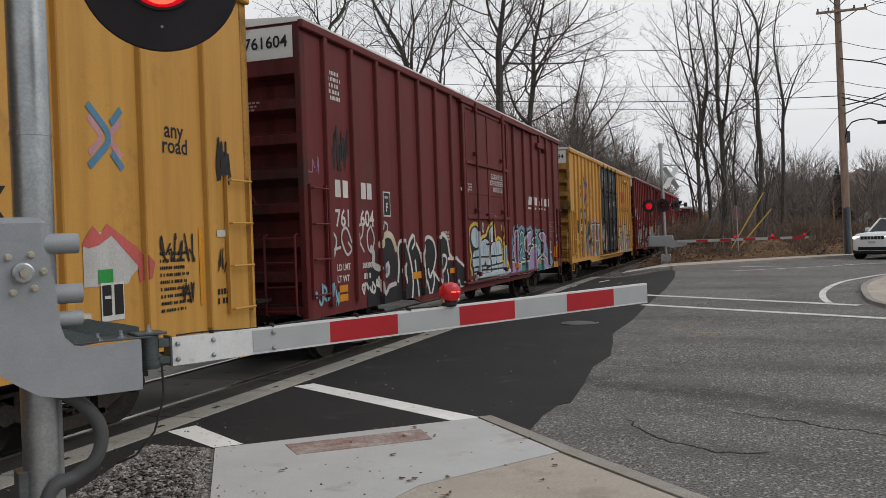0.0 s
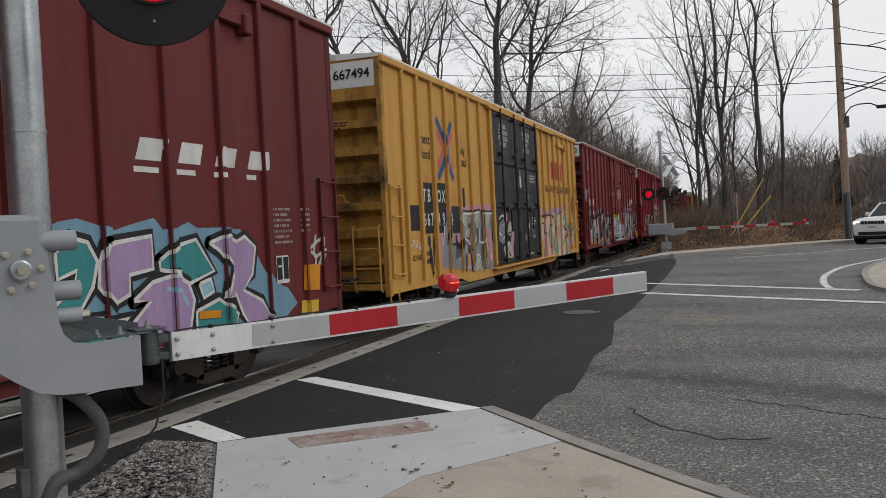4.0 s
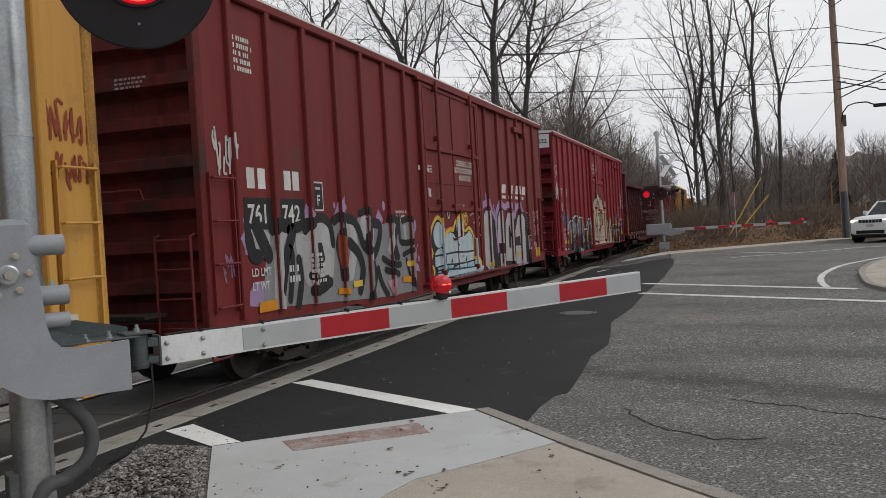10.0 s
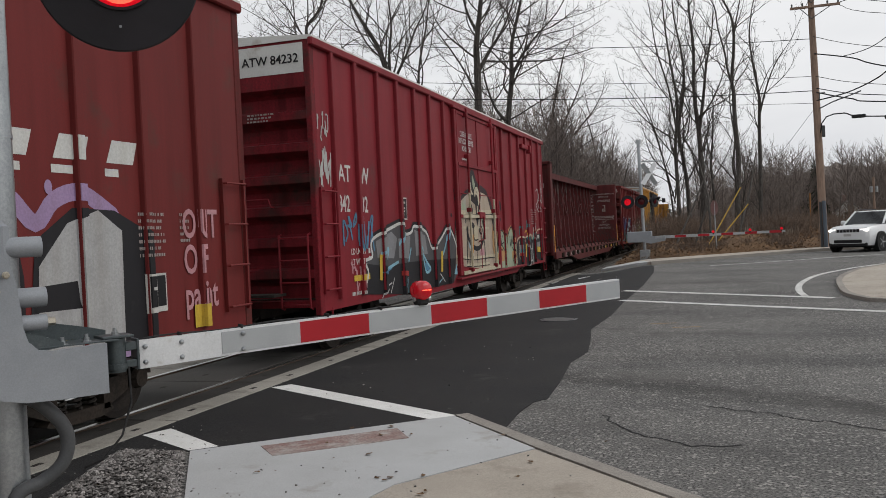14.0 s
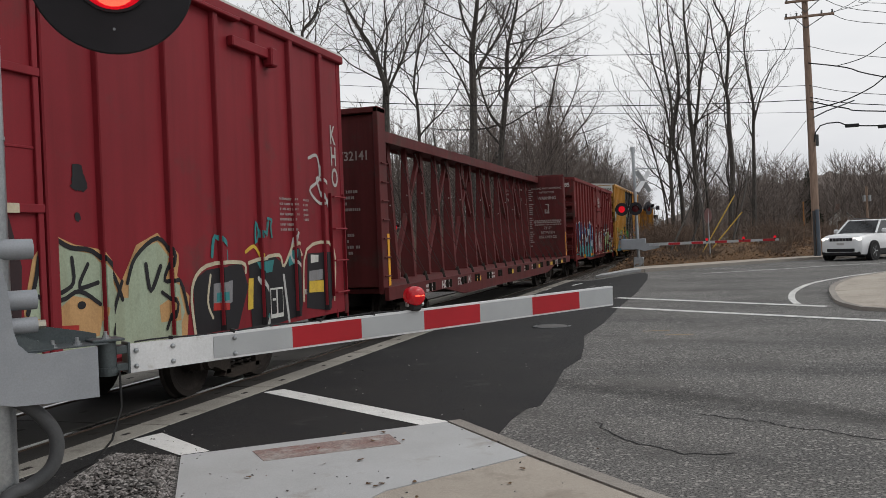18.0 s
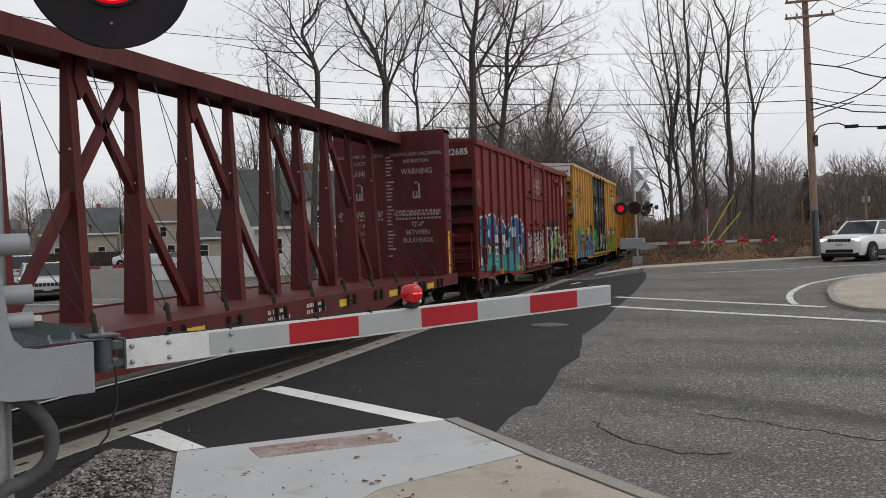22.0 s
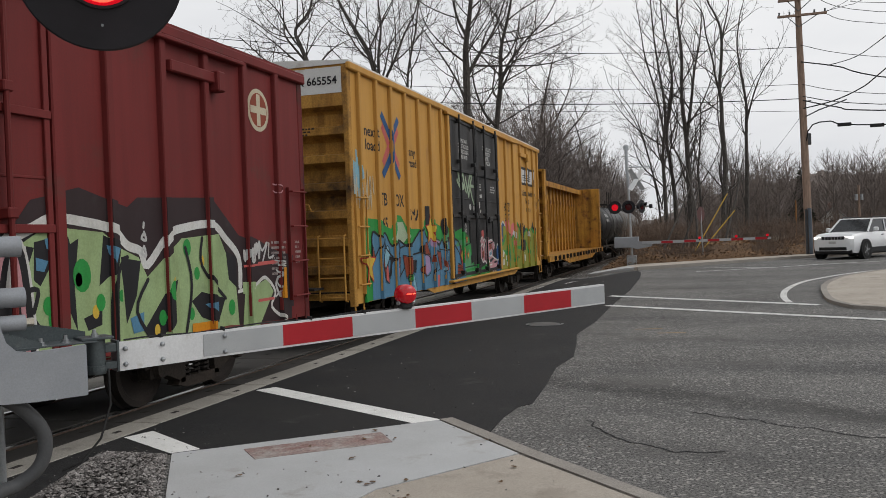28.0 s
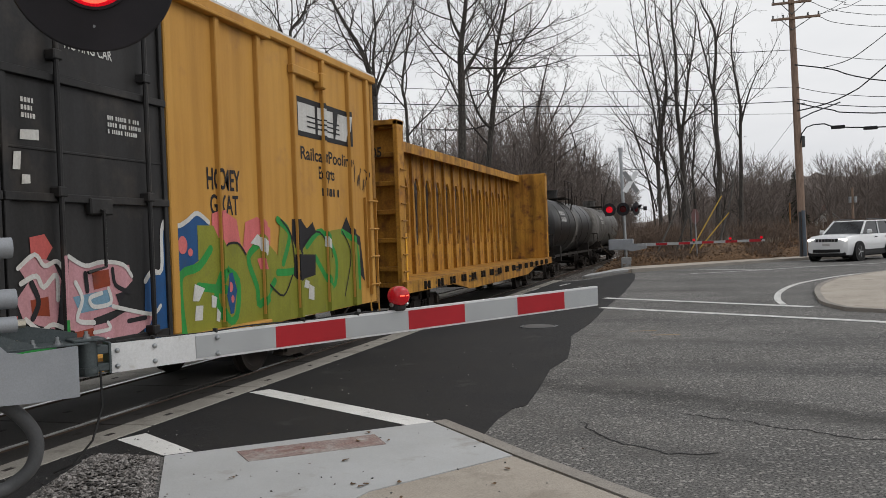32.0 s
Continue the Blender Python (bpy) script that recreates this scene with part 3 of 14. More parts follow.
for nm, q in (("stop_line", [(-5.79, 10.24), (-5.62, 10.49), (-2.74, 8.76), (-2.97, 8.54)]), ("stop_line", [(-5.78, 7.52), (-5.66, 7.84), (-4.66, 7.19), (-4.87, 7.0)])):
    sheet(nm, q, 0.010, M_paint, "thick white painted line on black asphalt", "road marking")
sheet("crosswalk_line", ring_strip([(-2.6, 24.25), (2.4, 21.2)], 0.27), 0.011, M_paint_worn, "white crosswalk line across the road", "road marking")
sheet("crosswalk_line", ring_strip([(-2.4, 21.65), (2.6, 18.65), (5.2, 17.0)], 0.27), 0.011, M_paint_worn, "white crosswalk line across the road", "road marking")
sheet("edge_line", ring_strip(bend([(1.84, 21.8), (1.82, 23.2), (2.06, 25.3), (2.66, 27.6), (3.42, 29.2), (4.7, 31.2), (8, 35)], 6), 0.16), 0.011, M_paint_worn, "curved white edge line round the kerb corner", "road marking")
sheet("edge_line", ring_strip([(-0.1, 36.4), (2.3, 35.0), (4.0, 36.3), (9.5, 39.2)], 0.14), 0.011, M_paint_worn, "thin white edge line", "road marking")
sheet("edge_line", ring_strip([(2.3, 35.0), (-0.4, 33.6)], 0.12), 0.011, M_paint_worn, "thin white edge line", "road marking")
sheet("stop_line", ring_strip([(-5.9, 30.6), (-5.1, 34.0)], 0.4), 0.012, M_paint, "thick white painted line on black asphalt", "road marking")


# ---- track ----
def make_track():
    for x in (TRACK_X_RAIL - 0.75, TRACK_X_RAIL + 0.75):
        rail = thing("rail", "rusty steel rail with a polished top", "rail", (x, 0, 0), "rails of the track", "structure")
        part("rail_body", Shape().prism([(-0.035, -70, -0.02), (0.035, -70, -0.02), (0.036, -70, 0.012), (-0.036, -70, 0.012)], (0, 300, 0)).box(-0.07, 0.07, -70, 230, -0.09, -0.02), M_rail, rail)
        part("rail_head", Shape().box(-0.034, 0.034, -70, 230, 0.012, 0.02), M_rail_top, rail)
    # crossing panels, cast in lengths
    n = 17
    deck = thing("grade_crossing", "concrete panel surface of the level crossing", "level crossing", (0, 0, 0), kind="structure")
    for k in range(n):
        y0 = -4.0 + k * 2.44
        # gauge panels get the concrete with the train's shade painted in
        for name, a, b, mt, lift in (("crossing_panel", -6.22, -5.82, M_panel, 0.012), ("rail_seal", -6.62, -6.235, M_seal, 0.006), ("gauge_panel", -8.07, -6.79, M_panel_shaded, 0.010), ("crossing_panel", -8.98, -8.27, M_panel, 0.012)):
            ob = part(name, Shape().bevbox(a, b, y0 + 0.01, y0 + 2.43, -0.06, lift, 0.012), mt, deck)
            for q_ in range(2):
                yy = y0 + 0.5 + q_ * 1.4
                part("lifting_slot", Shape().bevbox((a + b) / 2 - 0.03, (a + b) / 2 + 0.03, yy, yy + 0.12, lift - 0.002, lift + 0.002, 0.001), M_under, ob)
    sheet("ballast_bed", [(-9.9, 37.5), (-5.0, 37.5), (-5.0, 230), (-9.9, 230)], -0.055, M_ballast, "grey-brown ballast under the track", "ballast", depth=0.05)
    sheet("ballast_bed_near", [(-9.9, -70), (-5.0, -70), (-5.0, -4.1), (-9.9, -4.1)], -0.055, M_ballast, "grey-brown ballast under the track", "ballast", depth=0.05)
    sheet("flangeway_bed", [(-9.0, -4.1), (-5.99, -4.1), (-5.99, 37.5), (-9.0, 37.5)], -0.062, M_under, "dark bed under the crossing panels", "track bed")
    tie = Shape().bevbox(-1.25, 1.25, -0.11, 0.11, -0.10, -0.03, 0.01).mesh("tie", M_tie)
    for k in range(60):
        ob = tagged(new("tie", tie), "weathered dark timber tie in the ballast", "railway tie", "ties of the track")
        ob.location = (TRACK_X_RAIL, 38.0 + k * 0.55, 0)
    # loose ballast stones beyond the crossing
    rnd = random.Random(12)
    stones = Shape()
    for _ in range(2600):
        y = 37.6 + 30 * rnd.random() ** 1.6
        x = rnd.choice((rnd.uniform(-6.6, -4.4), rnd.uniform(-8.1, -6.75), rnd.uniform(-6.5, -4.6)))
        pebble(stones, rnd, x, y, -0.05 + (0.02 if x > -5 else 0), rnd.uniform(0.025, 0.05))
    tagged(part("ballast_stones", stones, M_gravel), "loose grey ballast stones beside the track", "ballast", kind="stuff")


def pebble(sh, rnd, x, y, z, r):
    """A broken stone: a lopsided octahedron."""
    a = rnd.uniform(0, 6.28)
    u, v = (math.cos(a), math.sin(a)), (-math.sin(a), math.cos(a))
    s = [r * rnd.uniform(0.6, 1.25) for _ in range(6)]
    t = rnd.uniform(-0.4, 0.4) * r
    sh.add([(x + u[0] * s[0], y + u[1] * s[0], z + t), (x - u[0] * s[1], y - u[1] * s[1], z - t), (x + v[0] * s[2] * 0.8, y + v[1] * s[2] * 0.8, z + t * 0.5), (x - v[0] * s[3] * 0.8, y - v[1] * s[3] * 0.8, z),
            (x + t, y - t, z + s[4] * 0.48), (x - t * 0.6, y + t * 0.5, z - s[5] * 0.5)], [(0, 2, 4), (2, 1, 4), (1, 3, 4), (3, 0, 4), (2, 0, 5), (1, 2, 5), (3, 1, 5), (0, 3, 5)])


TRACK_X_RAIL = -7.43
make_track()

# gravel corner round the gate foot
sheet("gravel_bed", [(-5.25, -4), (-5.06, 5.2), (-5.6, 6.9), (-4.86, 6.95), (-3.2, 4.42), (-3.12, -4)], -0.01, M_gravel_bed, "dark bed of crushed stone", "gravel", depth=0.03)


def gravel_heap():
    rnd = random.Random(7)
    sh = Shape()
    for _ in range(8200):
        y = rnd.uniform(3.6, 6.95)
        right = -4.86 + (6.95 - y) * 0.655
        left = -5.06 - max(0.0, y - 5.2) * 0.31
        x = rnd.uniform(left + 0.03, right - 0.02)
        edge = min(x - left, right - x, 6.95 - y)
        z = 0.01 + 0.09 * min(1.0, edge / 0.5) * rnd.random()
        pebble(sh, rnd, x, y, z, rnd.uniform(0.014, 0.036))
    for _ in range(90):
        y = rnd.uniform(5.0, 8.0)
        pebble(sh, rnd, rnd.uniform(-5.8, -4.6), y, 0.015, rnd.uniform(0.008, 0.02))
    tagged(part("gravel", sh, M_gravel), "loose heap of grey crushed stone beside the slab", "gravel", kind="stuff")


gravel_heap()


def litter():
    """Small stones and dead leaves lying on slab and asphalt."""
    rnd = random.Random(19)
    sh = Shape()
    for _ in range(70):
        x, y = rnd.uniform(-4.2, -1.0), rnd.uniform(5.2, 8.4)
        pebble(sh, rnd, x, y, 0.018, rnd.uniform(0.006, 0.018))
    for _ in range(60):
        x, y = rnd.uniform(-5.6, -2.6), rnd.uniform(8.4, 16)
        pebble(sh, rnd, x, y, 0.02, rnd.uniform(0.008, 0.02))
    for _ in range(120):
        x, y = rnd.uniform(-2.0, 3.0), rnd.uniform(7.5, 26)
        pebble(sh, rnd, x, y, g(x, y) + 0.012, rnd.uniform(0.006, 0.016))
    tagged(part("stray_stones", sh, M_gravel), "stray small stones on concrete and asphalt", "stones", kind="stuff")
    lv = Shape()
    for _ in range(26):
        x, y, a, r = rnd.uniform(-4.2, -0.8), rnd.uniform(5.4, 8.3), rnd.uniform(0, 6.28), rnd.uniform(0.02, 0.05)
        p = [(x + r * k * math.cos(a + b), y + r * k * math.sin(a + b), 0.022 + 0.012 * rnd.random()) for b, k in ((0, 1.0), (1.2, 0.5), (2.2, 0.6), (3.14, 0.8), (4.1, 0.6), (5.1, 0.5))]
        lv.add(p, [(0, 1, 2, 3, 4, 5)])
    tagged(part("dead_leaves", lv, M_leaves), "a few dry brown leaves on the slab", "leaves", kind="stuff")
    # sealed cracks in the old asphalt
    for k, pts in enumerate(([(-1.21, 8.95), (-0.91, 8.31), (-0.62, 8.02), (-0.27, 7.77), (0.1, 7.81)], [(-0.2, 9.45), (0.3, 9.2), (0.64, 8.97), (0.88, 8.84), (1.11, 8.71), (1.36, 8.53), (1.9, 8.4)], [(2.2, 13.6), (2.9, 13.2), (3.4, 13.3)], [(-1.9, 12.6), (-1.4, 12.5), (-1.1, 12.7)])):
        pts = [(x + rnd.uniform(-0.03, 0.03), y + rnd.uniform(-0.05, 0.05)) for x, y in bend(pts, 5)]
        sheet("road_crack", ring_strip(pts, 0.022), 0.004, M_new_asphalt, "dark crack in the old asphalt", "crack")
    for x, y in ((-1.35, 17.0), (-0.9, 16.4)):
        sheet("survey_mark", ring_strip([(x, y), (x + 0.5, y + 0.1)], 0.09), 0.005, surface("faded_orange_mark", (0.27, 0.2, 0.12), rough=0.9, fine=40, grain=0.5), "faded sprayed survey mark", "road marking")


litter()

lid = thing("manhole_cover", "round worn iron manhole cover set in the road", "manhole cover", (-3.3, 18.0, g(-3.3, 18.0) + 0.01))
part("cover", Shape().lathe([(-0.03, 0.33), (0.0, 0.33), (0.004, 0.31), (0.004, 0.02)], (0, 0, 0), (0, 0, 1), 32), surface("worn_iron", (0.13, 0.125, 0.12), (0.09, 0.088, 0.085), 0.6, 0.5, fine=60, grain=0.3), lid)
part("rim", Shape().lathe([(-0.03, 0.40), (0.002, 0.40), (0.002, 0.345), (-0.03, 0.345)], (0, 0, 0), (0, 0, 1), 32), M_dark_steel, lid)

# far pavement, kerb and bank
FAR_KERB = [(-4.9, 37.6), (-3.6, 36.6), (-2.75, 36.0), (-1.5, 36.9), (0.0, 38.4), (2.0, 40.4), (4.9, 43.6), (9, 47.5), (16, 51.8), (30, 57)]
sheet("pavement_far", FAR_KERB + [(30, 59.2), (16, 54), (8.5, 49.6), (4.0, 45.6), (1.2, 42.4), (-1.0, 40.2), (-2.4, 38.9), (-4.9, 39.9)], 0.10, M_walk, "tan concrete pavement along the far kerb", "pavement", depth=0.14)
sheet("kerb_far", ring_strip(FAR_KERB[2:], 0.16), 0.115, M_kerb, "raised concrete kerb", "kerb", depth=0.15)
sheet("concrete_pad_far", [(-4.95, 37.5), (-3.5, 36.4), (-2.8, 36.05), (-3.3, 38.2), (-4.95, 39.8)], 0.105, M_slab, "pale concrete pad at the far signal", "concrete slab", depth=0.1)
ISLAND = bend([(3.0, 20.5), (2.79, 21.6), (2.84, 23.2), (3.09, 25.6), (3.6, 27.6), (4.55, 29.8), (7.2, 33.0), (14, 38)], 5) + [ (30, 46), (40, 46), (40, 8), (14, 14), (6, 18.2)]
sheet("pavement_corner", ISLAND, 0.075, M_walk, "tan concrete pavement at the street corner", "pavement", depth=0.16)
sheet("kerb_corner", ring_strip([(6.2, 18.0)] + bend([(3.03, 20.4), (2.76, 21.6), (2.80, 23.2), (3.05, 25.6), (3.56, 27.7), (4.51, 29.9), (7.16, 33.1), (14, 38.1)], 5), 0.15), 0.08, M_kerb, "raised kerb round the street corner", "kerb", depth=0.16)


def leaf_bank():
    """A low bank of dead leaves and brush roots beyond the far pavement."""
    n, m = 44, 18
    v, f = [], []
    for j in range(m + 1):
        for i in range(n + 1):
            x = -4.8 + 26 * i / n
            base = 40.2 if x < -1 else 40.2 + (x + 1) * 0.97
            y = base + 16 * (j / m) ** 1.5
            rise = 0.75 * min(1.0, j / 5) * (0.7 + 0.3 * math.sin(x * 1.3)) * (0.25 + 0.75 * min(1.0, max(0.0, (x + 4.8) / 2.5)))
            z = g(x, 45) + 0.04 + rise + 0.10 * noise.noise((x * 0.8, y * 0.8, 0)) * min(1, j / 2)
            v.append((x, y, z if j else z - 0.1))
    w = n + 1
    for j in range(m):
        for i in range(n):
            f.append((j * w + i, j * w + i + 1, (j + 1) * w + i + 1, (j + 1) * w + i))
    tagged(part("leaf_bank", Shape().add(v, f), M_leaves, smooth=True), "low bank covered with brown dead leaves", "bank", kind="structure")
    rnd = random.Random(5)
    lv = Shape()
    for _ in range(8200):
        x = rnd.uniform(-4.6, 16)
        base = 40.2 if x < -1 else 40.2 + (x + 1) * 0.97
        u = rnd.random()
        y = base + 16 * u ** 1.5
        jj = u * 18
        z = g(x, 45) + 0.06 + 0.75 * min(1.0, jj / 5) * (0.7 + 0.3 * math.sin(x * 1.3)) * (0.25 + 0.75 * min(1.0, max(0.0, (x + 4.8) / 2.5))) + rnd.uniform(-0.02, 0.12)
        a, r, t = rnd.uniform(0, 6.28), rnd.uniform(0.03, 0.065), rnd.uniform(-0.04, 0.04)
        lv.add([(x + r * math.cos(a), y + r * math.sin(a), z + t), (x - r * math.sin(a), y + r * math.cos(a), z), (x - r * math.cos(a), y - r * math.sin(a), z - t), (x + r * math.sin(a), y - r * math.cos(a), z + 0.04)], [(0, 1, 2, 3)])
    tagged(part("leaf_litter", lv, surface("dry_leaves", (0.24, 0.145, 0.08), (0.15, 0.09, 0.05), 0.9, big=2, fine=12, grain=0.3, vary=0.5)), "scattered dry brown leaves on the bank", "leaves", kind="stuff")


leaf_bank()

# ---- near crossing gate ----
AX, AY, DX, DY, NX, NY = -3.05, 3.96, 0.574, 0.819, 0.819, -0.574


def on_arm(s, off, z):
    """A point at s metres along the gate arm's line and off metres from its plane towards the road."""
    return (AX + DX * s + NX * off, AY + DY * s + NY * off, z)


def slab_on_arm(outline, off0, off1):
    """An upright plate in the arm's plane, from off0 to off1."""
    return Shape().prism([on_arm(s, off0, z) for s, z in outline], (NX * (off1 - off0), NY * (off1 - off0), 0))


def bar_on_arm(s0, s1, o0, o1, z0, z1, b=0.006):
    m = Matrix(((DX, NX, 0, AX), (DY, NY, 0, AY), (0, 0, 1, 0), (0, 0, 0, 1)))
    return Shape().bevbox(s0, s1, o0, o1, z0, z1, b, m)


def arm_z(s):
    """Bottom and top of the arm at s."""
    return 1.286 + 0.0165 * s, 1.436 + 0.0185 * s


def near_gate():
    gate = thing("crossing_gate", "grey crossing gate with its striped arm lowered", "crossing gate", (0, 0, 0))
    ms = -0.66
    mx, my, _ = on_arm(ms, 0, 0)
    mast = part("mast", Shape().cyl((mx, my, 0.0), (mx, my, 5.2), 0.096, n=28), M_steel, gate, "galvanised steel mast", True)
    part("mast_joint", Shape().lathe([(0, 0.097), (0, 0.100), (0.02, 0.100), (0.02, 0.097)], (mx, my, 2.52), (0, 0, 1), 28), M_steel, mast)
    part("base", Shape().lathe([(0, 0.30), (0.03, 0.30), (0.05, 0.14), (0.35, 0.12), (0.36, 0.09)], (mx, my, 0.0), (0, 0, 1), 24), M_steel, gate)
    part("clamp", bar_on_arm(ms - 0.13, ms - 0.07, -0.06, 0.05, 0.70, 0.85), M_dark_steel, gate)
    # mechanism housing with its shafts
    part("mechanism_box", bar_on_arm(-1.25, -0.62, -0.16, 0.12, 1.62, 2.11, 0.03), M_grey_paint, gate, "grey painted gate mechanism box")
    for s1, z, r, o in ((-0.47, 1.975, 0.052, 0.06), (-0.46, 1.72, 0.05, 0.06), (-0.47, 1.595, 0.04, 0.10)):
        part("shaft", Shape().cyl(on_arm(-0.8, o, z), on_arm(s1, o, z), r, n=20), M_grey_paint, gate, smooth=True)
    part("shaft_nut", Shape().cyl(on_arm(-0.47, 0.10, 1.595), on_arm(-0.43, 0.10, 1.595), 0.022, n=6), M_bolt, gate)
    plate = part("side_plate", slab_on_arm([(-1.25, 1.985), (-0.80, 1.99), (-0.70, 1.975), (-0.645, 1.91), (-0.615, 1.80), (-0.60, 1.66), (-0.595, 1.58), (-0.575, 1.51), (-0.53, 1.463), (-0.46, 1.45), (-0.36, 1.455), (-0.205, 1.462),
                                            (-0.205, 1.205), (-0.45, 1.205), (-0.60, 1.212), (-0.70, 1.235), (-0.80, 1.30), (-0.95, 1.42), (-1.25, 1.5)], 0.15, 0.185), M_grey_paint, gate, "curved grey steel counterweight plate")
    part("hub", Shape().lathe([(0, 0.05), (0.03, 0.05), (0.035, 0.042), (0.035, 0.005)], on_arm(-0.755, 0.185, 1.838), (NX, NY, 0), 24), M_steel, plate)
    part("hub_nut", Shape().cyl(on_arm(-0.755, 0.22, 1.838), on_arm(-0.755, 0.25, 1.838), 0.024, n=6), M_bolt, plate)
    for s, z in ((-0.715, 1.925), (-0.66, 1.842), (-0.705, 1.762), (-0.80, 1.745), (-0.815, 1.915)):
        part("bolt", Shape().lathe([(0, 0.018), (0.008, 0.018), (0.009, 0.013), (0.022, 0.013), (0.022, 0.002)], on_arm(s, 0.185, z), (NX, NY, 0), 10), M_bolt, plate)
    # dark bracket that carries the arm
    bracket = part("arm_bracket", bar_on_arm(-0.58, -0.13, -0.10, 0.13, 1.462, 1.470, 0.002), M_bracket, gate, "dark steel channel that carries the arm")
    part("flange", slab_on_arm([(-0.58, 1.47), (-0.13, 1.47), (-0.13, 1.505), (-0.20, 1.525), (-0.47, 1.585), (-0.58, 1.585)], -0.108, -0.10), M_bracket, bracket)
    part("flange", slab_on_arm([(-0.60, 1.44), (-0.40, 1.462), (-0.40, 1.485), (-0.55, 1.545), (-0.60, 1.545)], 0.12, 0.128), M_bracket, bracket)
    part("gusset", Shape().prism([on_arm(-0.60, 0.12, 1.47), on_arm(-0.60, -0.09, 1.47), on_arm(-0.60, -0.09, 1.55), on_arm(-0.60, 0.10, 1.53)], (DX * 0.01, DY * 0.01, 0)), M_bracket, bracket)
    socket = part("arm_socket", Shape().cyl(on_arm(-0.115, 0.015, 1.285), on_arm(-0.115, 0.015, 1.465), 0.052, n=20), M_bracket, gate, "round steel socket at the foot of the arm", True)
    part("socket_cap", bar_on_arm(-0.20, -0.035, -0.075, 0.085, 1.470, 1.484, 0.003), M_bracket, socket)
    part("socket_collar", Shape().lathe([(0, 0.053), (0, 0.06), (0.03, 0.06), (0.03, 0.053)], on_arm(-0.115, 0.015, 1.30), (0, 0, 1), 20), M_bracket, socket)
    part("socket_wing", bar_on_arm(-0.075, -0.012, -0.045, 0.05, 1.305, 1.345, 0.004), M_bracket, socket)
    part("socket_wing", bar_on_arm(-0.075, -0.012, -0.045, 0.05, 1.395, 1.440, 0.004), M_bracket, socket)
    part("mounting_plate", bar_on_arm(-0.014, 0.0, -0.055, 0.055, 1.288, 1.455, 0.003), M_bracket, socket)
    for s, o in ((-0.46, 0.03), (-0.27, 0.05), (-0.50, -0.07), (-0.40, 0.10), (-0.115, 0.015)):
        up = 0.014 if s > -0.2 else 0.0
        part("bolt", Shape().lathe([(0, 0.026), (0.004, 0.026), (0.004, 0.017), (0.018, 0.017), (0.018, 0.010), (0.038, 0.010), (0.038, 0.002)], on_arm(s, o, 1.470 + up), (0, 0, 1), 8), M_steel, bracket)
    part("control_cable", Shape().tube([on_arm(-0.06, 0.05, 1.31), on_arm(-0.06, 0.06, 1.12), on_arm(-0.12, 0.07, 0.95), on_arm(-0.22, 0.06, 0.84), on_arm(-0.3, 0.0, 0.80)], 0.006, 6), M_black_rubber, gate)
    part("conduit", Shape().tube(bend([on_arm(-0.60, 0.06, 1.24), on_arm(-0.50, 0.08, 1.17), on_arm(-0.415, 0.08, 1.06), on_arm(-0.395, 0.08, 0.96), on_arm(-0.43, 0.08, 0.86), on_arm(-0.53, 0.08, 0.79), on_arm(-0.66, 0.12, 0.74), on_arm(-0.75, 0.1, 0.4), on_arm(-0.76, 0.1, 0.02)], 5), 0.036, 12), M_conduit, gate, "bent grey cable conduit", True)
    # arm
    arm = part("gate_arm", slab_on_arm([(0.0, arm_z(0)[0]), (3.93, arm_z(3.93)[0]), (3.93, arm_z(3.93)[1]), (0.0, arm_z(0)[1])], -0.045, 0.0), M_arm_white, gate, "tapered gate arm with red and grey reflective stripes")
    for s0, s1, mt in ((0.49, 0.998, M_arm_grey), (0.998, 1.498, M_arm_red), (1.498, 2.002, M_arm_grey), (2.002, 2.503, M_arm_red), (2.503, 3.02, M_arm_grey), (3.02, 3.531, M_arm_red), (3.531, 3.925, M_arm_grey)):
        a0, a1, b0, b1 = *arm_z(s0), *arm_z(s1)
        part("stripe", slab_on_arm([(s0, a0 + 0.012), (s1, b0 + 0.012), (s1, b1 - 0.012), (s0, a1 - 0.012)], 0.001, 0.0035), mt, arm)
    part("base_plate", slab_on_arm([(0.0, arm_z(0)[0] - 0.004), (0.485, arm_z(0.485)[0]), (0.485, arm_z(0.485)[1]), (0.0, arm_z(0)[1] + 0.002)], 0.001, 0.006), M_arm_white, arm)
    for s, up in ((0.045, 0.03), (0.045, 0.115), (0.25, 0.03), (0.25, 0.115), (0.62, 0.025), (0.62, 0.118)):
        part("bolt", Shape().lathe([(0, 0.014), (0.005, 0.014), (0.012, 0.009), (0.014, 0.002)], on_arm(s, 0.006, arm_z(s)[0] + up), (NX, NY, 0), 12), M_steel, arm)
    part("arm_cable", Shape().tube([on_arm(s, -0.03, arm_z(s)[1] + 0.006 + 0.006 * math.sin(s * 9)) for s in [0.05 + 0.1 * k for k in range(19)]], 0.005, 5), M_black_rubber, arm)
    for s in (0.25, 0.62, 1.2, 1.6):
        part("cable_clip", bar_on_arm(s - 0.006, s + 0.006, -0.045, 0.004, arm_z(s)[1] - 0.004, arm_z(s)[1] + 0.02, 0.002), M_black_rubber, arm)
    lamp = part("arm_lamp", Shape().lathe([(-0.065, 0.02), (-0.06, 0.050), (-0.045, 0.063), (-0.004, 0.066), (-0.004, 0.062), (0.004, 0.062), (0.004, 0.066), (0.035, 0.064), (0.052, 0.054), (0.060, 0.036), (0.063, 0.004)], on_arm(1.93, 0.0, 1.568), (NX, NY, 0), 24), M_lamp_red, gate, "lit red lamp on top of the arm", True)
